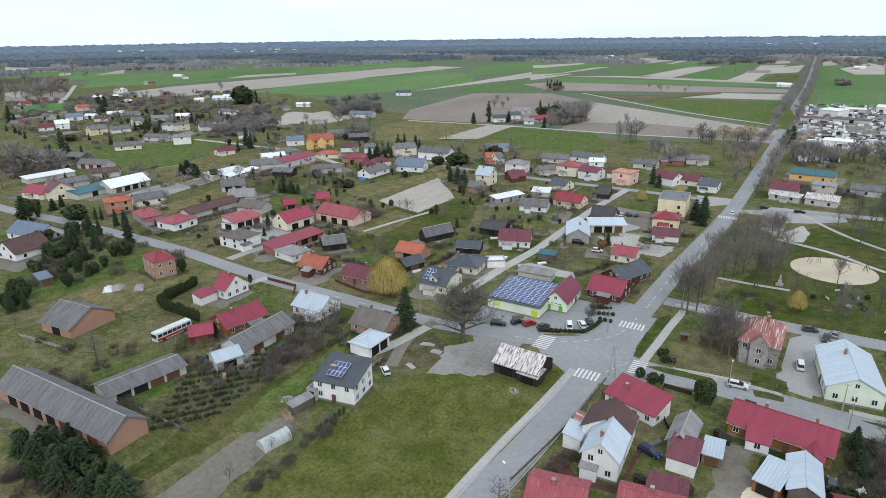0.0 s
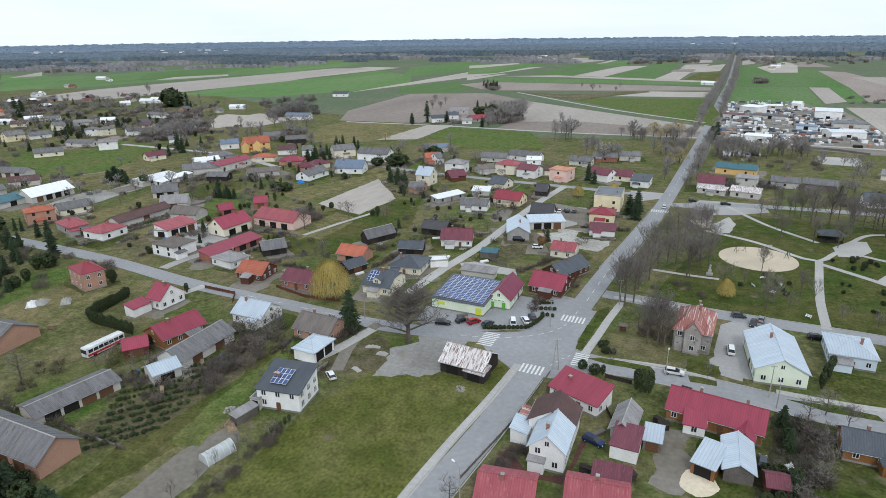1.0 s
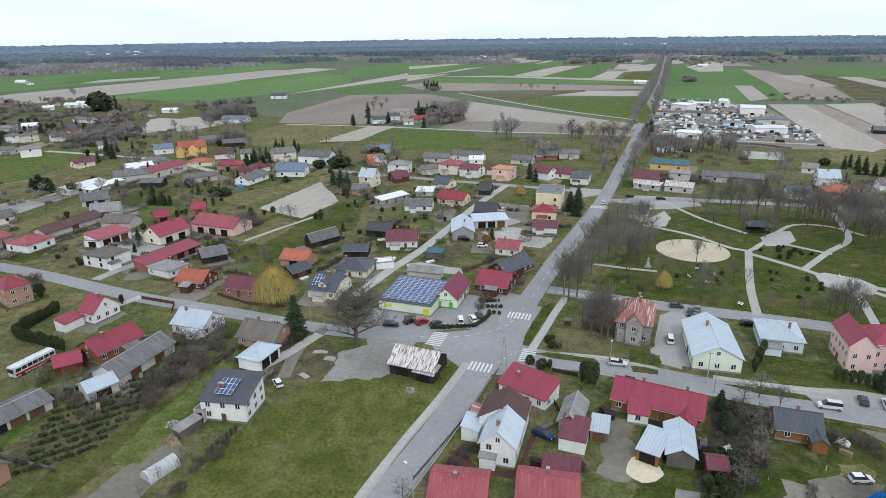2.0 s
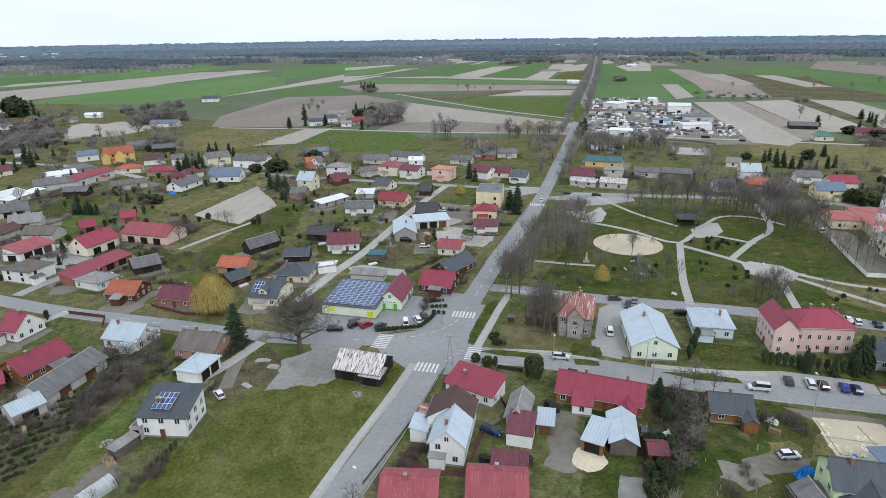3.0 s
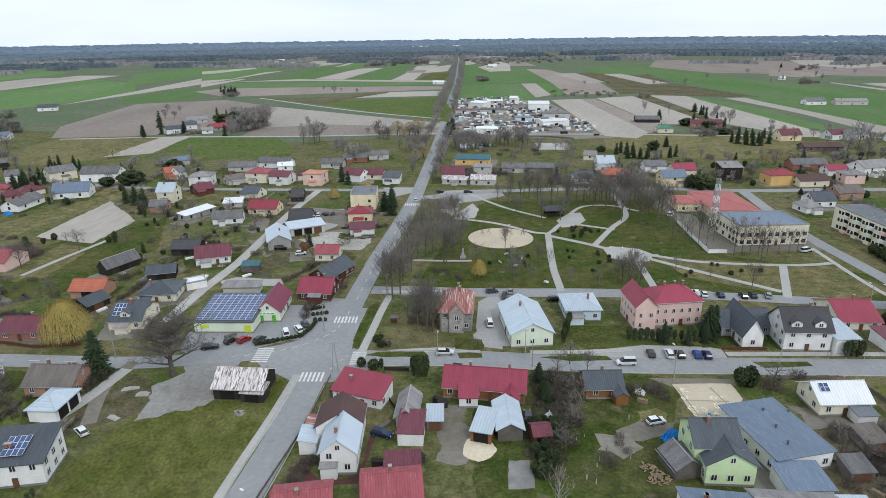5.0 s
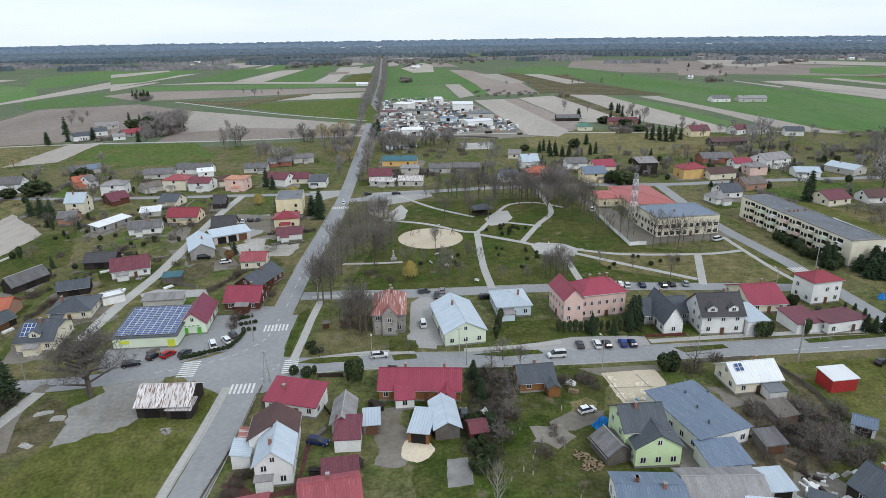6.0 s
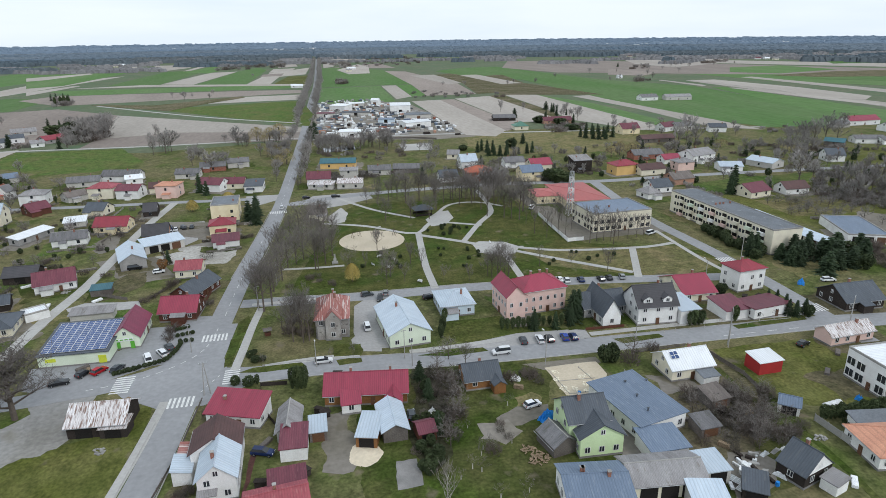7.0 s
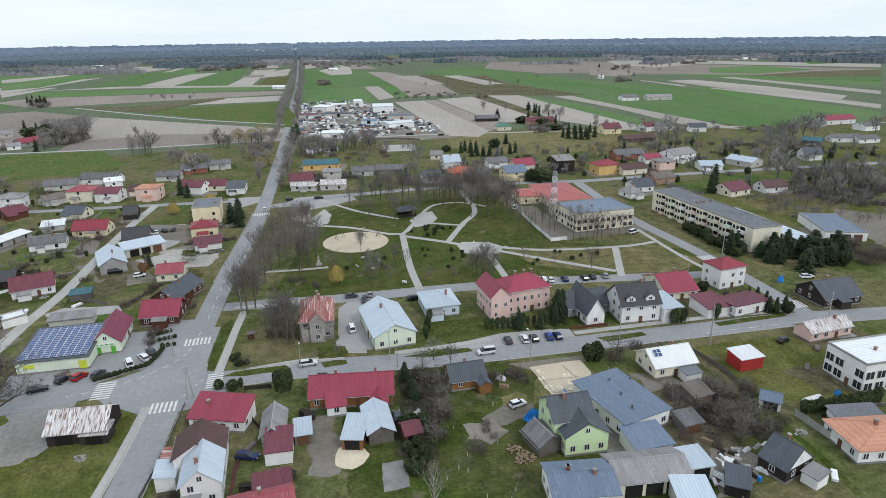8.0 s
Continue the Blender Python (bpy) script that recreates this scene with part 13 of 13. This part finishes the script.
plant('bare', 207.9, 615.3, 0.86, 0.70)
plant('bare', 234.2, 538.5, 1.01, 0.96)
plant('bare', 186.0, 622.9, 0.95, 0.88)
plant('willow', 194.6, 375.3, 1.09, 1.08)
plant('willow', 204.6, 378.6, 0.94, 1.19)
plant('willow', 186.7, 371.4, 0.83, 1.12)
plant('willow', 275.2, 384.4, 0.65, 1.74)
grove('bush', [(243, 263), (295, 254), (255, 218), (244, 227), (235, 245)], 70, 1.13, 1.0, True)
grove('bare', [(245, 266), (299, 258), (260, 223), (249, 232), (238, 248)], 10, 0.81, 1.0, True)
grove('bush', [(329, 363), (356, 364), (336, 343), (306, 339)], 34, 1.20, 1.0, True)
grove('bush', [(357, 450), (392, 459), (376, 437), (343, 428)], 14, 1.02, 1.0, True)
grove('bush', [(192, 514), (229, 513), (220, 481), (184, 479)], 24, 1.53, 1.0, True)
grove('apple', [(204, 249), (250, 240), (237, 223), (202, 225)], 34, 0.77, 1.0, True)
grove('bush', [(193, 312), (207, 280), (190, 260), (178, 288)], 20, 0.99, 1.0, True)
grove('bare', [(68, 300), (96, 305), (92, 287), (66, 281)], 10, 1.02, 1.0, True)
plant('willow', 7.7, 193.7, 0.74, 0.78)
plant('bush', 29.0, 97.5, 0.91, 0.84)
plant('bare', 18.8, 222.9, 0.69, 0.94)
plant('bare', 18.6, 188.4, 0.75, 1.00)
plant('young', -17.5, 142.3, 0.51, 0.93)
plant('young', -1.0, 141.7, 0.51, 0.93)
plant('young', 4.5, 142.2, 0.51, 0.93)
plant('bush', -26.3, 119.8, 0.73, 0.79)
plant('bush', -23.7, 118.7, 0.66, 0.86)
plant('bush', -21.1, 118.0, 0.72, 0.87)
plant('bush', -19.1, 118.4, 0.60, 0.76)
plant('bush', -28.5, 123.0, 0.86, 0.55)
grove('bush', [(-32, 91), (-29, 103), (-28, 117), (-27, 116), (-27, 102), (-29, 89)], 26, 0.51, 1.0, True)
grove('bush', [(-108, 89), (-108, 98), (-110, 110), (-111, 126), (-107, 123), (-103, 105), (-100, 90)], 44, 0.89, 1.0, True)
grove('apple', [(-108, 89), (-108, 98), (-110, 110), (-110, 127), (-102, 120), (-103, 105), (-100, 90)], 12, 0.78, 1.0, True)
grove('bush', [(78, 106), (86, 109), (96, 104), (96, 93), (86, 87), (79, 93), (74, 98)], 62, 0.80, 1.0, True)
grove('apple', [(78, 106), (86, 109), (96, 104), (96, 93), (86, 87), (79, 93), (74, 98)], 22, 0.86, 1.0, True)
grove('bush', [(197, 186), (210, 175), (194, 161), (182, 164)], 20, 1.34, 1.0, True)
grove('bush', [(17, 127), (26, 133), (27, 121), (20, 106), (16, 108)], 26, 0.70, 1.0, True)
grove('evergreen', [(15, 111), (20, 112), (18, 93), (14, 93)], 9, 0.69, 1.0, True)
plant('bare', -8.0, 153.1, 1.39, 0.68)
plant('bare', -10.7, 154.0, 1.14, 0.69)
plant('bare', -21.6, 178.0, 1.11, 0.64)
plant('bare', -17.9, 184.5, 1.14, 0.65)
plant('bare', -3.4, 206.9, 1.08, 0.75)
plant('bare', -1.2, 224.8, 1.15, 0.64)
plant('bare', 40.0, 293.1, 1.24, 0.59)
plant('bare', 46.3, 291.5, 1.20, 0.61)
plant('bare', 53.7, 289.1, 1.27, 0.61)
plant('bare', 62.6, 288.8, 1.24, 0.63)
plant('bare', 68.7, 287.3, 1.36, 0.62)
plant('bare', 81.5, 288.3, 1.46, 0.58)
plant('bare', 82.3, 277.1, 1.34, 0.57)
plant('bare', 81.2, 252.1, 1.13, 0.63)
plant('bare', 89.3, 260.6, 1.20, 0.65)
plant('bare', 33.8, 297.9, 1.09, 0.63)
plant('bare', 27.3, 300.6, 1.05, 0.65)
# ---- clumps of trees out in the fields
grove('bush', [(-1031, 543), (-1261, 678), (-1216, 694), (-931, 534)], 60, 2.60, 1.0, True)
grove('bush', [(-1421, 959), (-1735, 1205), (-1683, 1363), (-1261, 1009)], 66, 3.00, 1.0, True)
grove('bush', [(-223, 1580), (-246, 1997), (-79, 2112), (-71, 1647)], 90, 3.20, 1.0, True)
grove('bush', [(40, 1058), (44, 1137), (53, 1141), (52, 1063)], 16, 3.00, 1.0, True)
grove('bush', [(63, 1564), (78, 1855), (102, 1860), (94, 1595)], 22, 3.00, 1.0, True)
grove('bush', [(14, 1808), (188, 2233), (433, 2085), (258, 1681), (105, 1578)], 90, 2.60, 1.0, True)
grove('bush', [(-306, 829), (-333, 918), (-314, 911), (-288, 835)], 26, 2.20, 1.0, True)
grove('bush', [(678, 1297), (773, 1383), (715, 1278), (654, 1238)], 14, 2.40, 1.0, True)
grove('bush', [(554, 951), (506, 944), (544, 1012)], 7, 2.40, 1.0, True)
grove('bush', [(948, 1447), (1073, 1524), (1000, 1419), (907, 1373)], 20, 2.60, 1.0, True)
grove('bush', [(-825, 470), (-884, 553), (-827, 575), (-741, 491)], 50, 1.80, 1.0, True)
plant('bare', -1284.3, 782.8, 1.10)
plant('bare', -1254.0, 759.3, 0.90)
plant('bare', -764.5, 667.4, 1.00)
plant('bare', -754.2, 661.4, 0.80)
plant('bare', -164.5, 864.3, 0.80)
plant('bare', -188.1, 910.6, 0.55)
plant('bare', -161.1, 900.7, 0.50)
plant('bare', -137.6, 924.6, 0.60)
plant('bare', -132.8, 860.2, 0.60)
plant('bare', 823.7, 1357.0, 1.00)
plant('bare', 506.4, 931.1, 1.00)
plant('bare', 496.9, 922.5, 0.80)
plant('bare', 512.0, 928.8, 0.70)
plant('bare', -114.7, 1294.7, 0.60)
plant('spruce', -633.7, 594.7, 1.10, 1.40)
plant('spruce', -616.8, 586.2, 1.20, 1.40)
plant('spruce', -616.7, 593.9, 1.00, 1.40)
plant('spruce', -712.4, 449.4, 1.20, 1.40)
plant('spruce', 677.2, 1348.6, 0.90, 1.40)
plant('spruce', 1265.3, 1413.9, 0.90, 1.40)
plant('spruce', 1353.3, 1363.5, 0.90, 1.40)
plant('spruce', 1338.9, 1335.3, 0.80, 1.40)

# ---- plots round the houses ----
yards()


# ---- odds and ends beside the houses ----
def boards(bm):
    """A long crate."""
    box(bm, 0, 0, 0, 3.2, 1.1, 0.62)
    bmesh.ops.bevel(bm, geom=bm.edges[:], offset=0.06, segments=2, affect="EDGES")


def barrel(bm):
    tube(bm, (0, 0, 0), (0, 0, 0.92), 0.34, 0.36, 12)
    tube(bm, (0, 0, 0.3), (0, 0, 0.34), 0.39, 0.39, 12)
    tube(bm, (0, 0, 0.62), (0, 0, 0.66), 0.39, 0.39, 12)


def rubble(bm):
    rng = random.Random(3)
    for i in range(22):
        r = 1.3 * math.sqrt(rng.random())
        a, k = rng.uniform(0, 6.283), rng.uniform(0.18, 0.42)
        box(bm, r * math.cos(a), r * math.sin(a), 0, k * 1.5, k, (0.75 - 0.45 * r) * rng.uniform(0.5, 1.0))


def stacked_wood(bm):
    for row in range(5):
        for i in range(9):
            tube(bm, ((i - 4) * 0.24 + 0.12 * (row % 2), -0.4, 0.12 + row * 0.2), ((i - 4) * 0.24 + 0.12 * (row % 2), 0.4, 0.12 + row * 0.2), 0.11, 0.11, 5)


def hutch(bm):
    box(bm, 0, 0, 0, 1.9, 1.2, 1.25)
    slab(bm, [(-1.15, -0.85, 1.35), (1.15, -0.85, 1.35), (1.15, 0.75, 1.65), (-1.15, 0.75, 1.65)], 0.06)


def oddments(seed=6):
    rng = random.Random(seed)
    kinds = (("crate", boards, WALL["greywood"], "long weathered timber crate beside a house", "timber"), ("water_butt", barrel, PLASTIC_BLUE, "blue plastic water butt beside a house", "barrel"),
             ("rubble_heap", rubble, CONCRETE, "small heap of broken concrete in a yard", "rubble"), ("firewood", stacked_wood, LOGS, "neat stack of cut firewood beside a house", "firewood"),
             ("hutch", hutch, WALL["darkwood"], "small dark timber hutch in a yard", "hutch"), ("crate", boards, PLASTIC_WHITE, "long white plastic crate in a yard", "timber"))
    for x, y, ca, sa, l, d in list(FOOT):
        if math.hypot(x, y) > 300 or -30 < x < 130 and 150 < y < 300:
            continue
        for k in range(rng.choice((0, 1, 1, 2, 2))):
            name, build, mat, label, cat = rng.choice(kinds)
            u, w = rng.uniform(-1, 1) * (l + 2), rng.choice((-1, 1)) * (d + rng.uniform(1.6, 4.5))
            px, py = x + u * ca - w * sa, y + u * sa + w * ca
            if clear(px, py, 1.3):
                ob = tagged(new(name, shared((name, mat.name), build, mat)), label, cat, kind="stuff" if name in ("firewood", "rubble_heap") else "")
                ob.matrix_basis = pose(px, py, 0, 0, 0, rng.uniform(0, 360))



oddments()
plot_rng = random.Random(14)
for k in range(12):
    ob = tagged(new("brick_heap", shared(("brick_heap",), rubble, WALL["cream"])), "small heap of pale building blocks on sand", "bricks")
    ob.matrix_basis = pose(plot_rng.uniform(50, 60), plot_rng.uniform(113, 124), 0.04, 0, 0, plot_rng.uniform(0, 360)) @ Matrix.Diagonal((0.7, 0.7, 0.22, 1))


def vent(bm):
    tube(bm, (0, 0, -0.6), (0, 0, 0.5), 0.16, 0.16, 10)
    tube(bm, (0, 0, 0.5), (0, 0, 0.62), 0.34, 0.10, 10)


for vx, vy in [(62.5, 109.3), (67.4, 108.9), (62.4, 103.8), (62.2, 98.7)]:
    ob = tagged(new("roof_vent", shared(("roof_vent",), vent, ROOF["dark"])), "dark metal vent on the slate blue roof", "vent", "vents on the workshop roof")
    ob.matrix_basis = pose(vx, vy, 4.3)
for k in range(26):
    mat, word = plot_rng.choice(((PLASTIC_WHITE, "white"), (WALL["darkwood"], "dark"), (PLASTIC_WHITE, "white"), (CONCRETE, "grey"), (LOGS, "wooden")))
    build, name = plot_rng.choice(((boards, "crate"), (rubble, "rubble_heap"), (hutch, "hutch")))
    dx, dy = plot_rng.uniform(67.8, 80.0), plot_rng.uniform(77.7, 87.9)
    if clear(dx, dy, 0.8):
        ob = tagged(new(name, shared((name, mat.name), build, mat)), f"{word} {name.replace('_', ' ')} lying in a cluttered yard", "clutter")
        ob.matrix_basis = pose(dx, dy, 0, 0, 0, plot_rng.uniform(0, 360)) @ Matrix.Diagonal((0.6, 0.6, 0.7, 1))
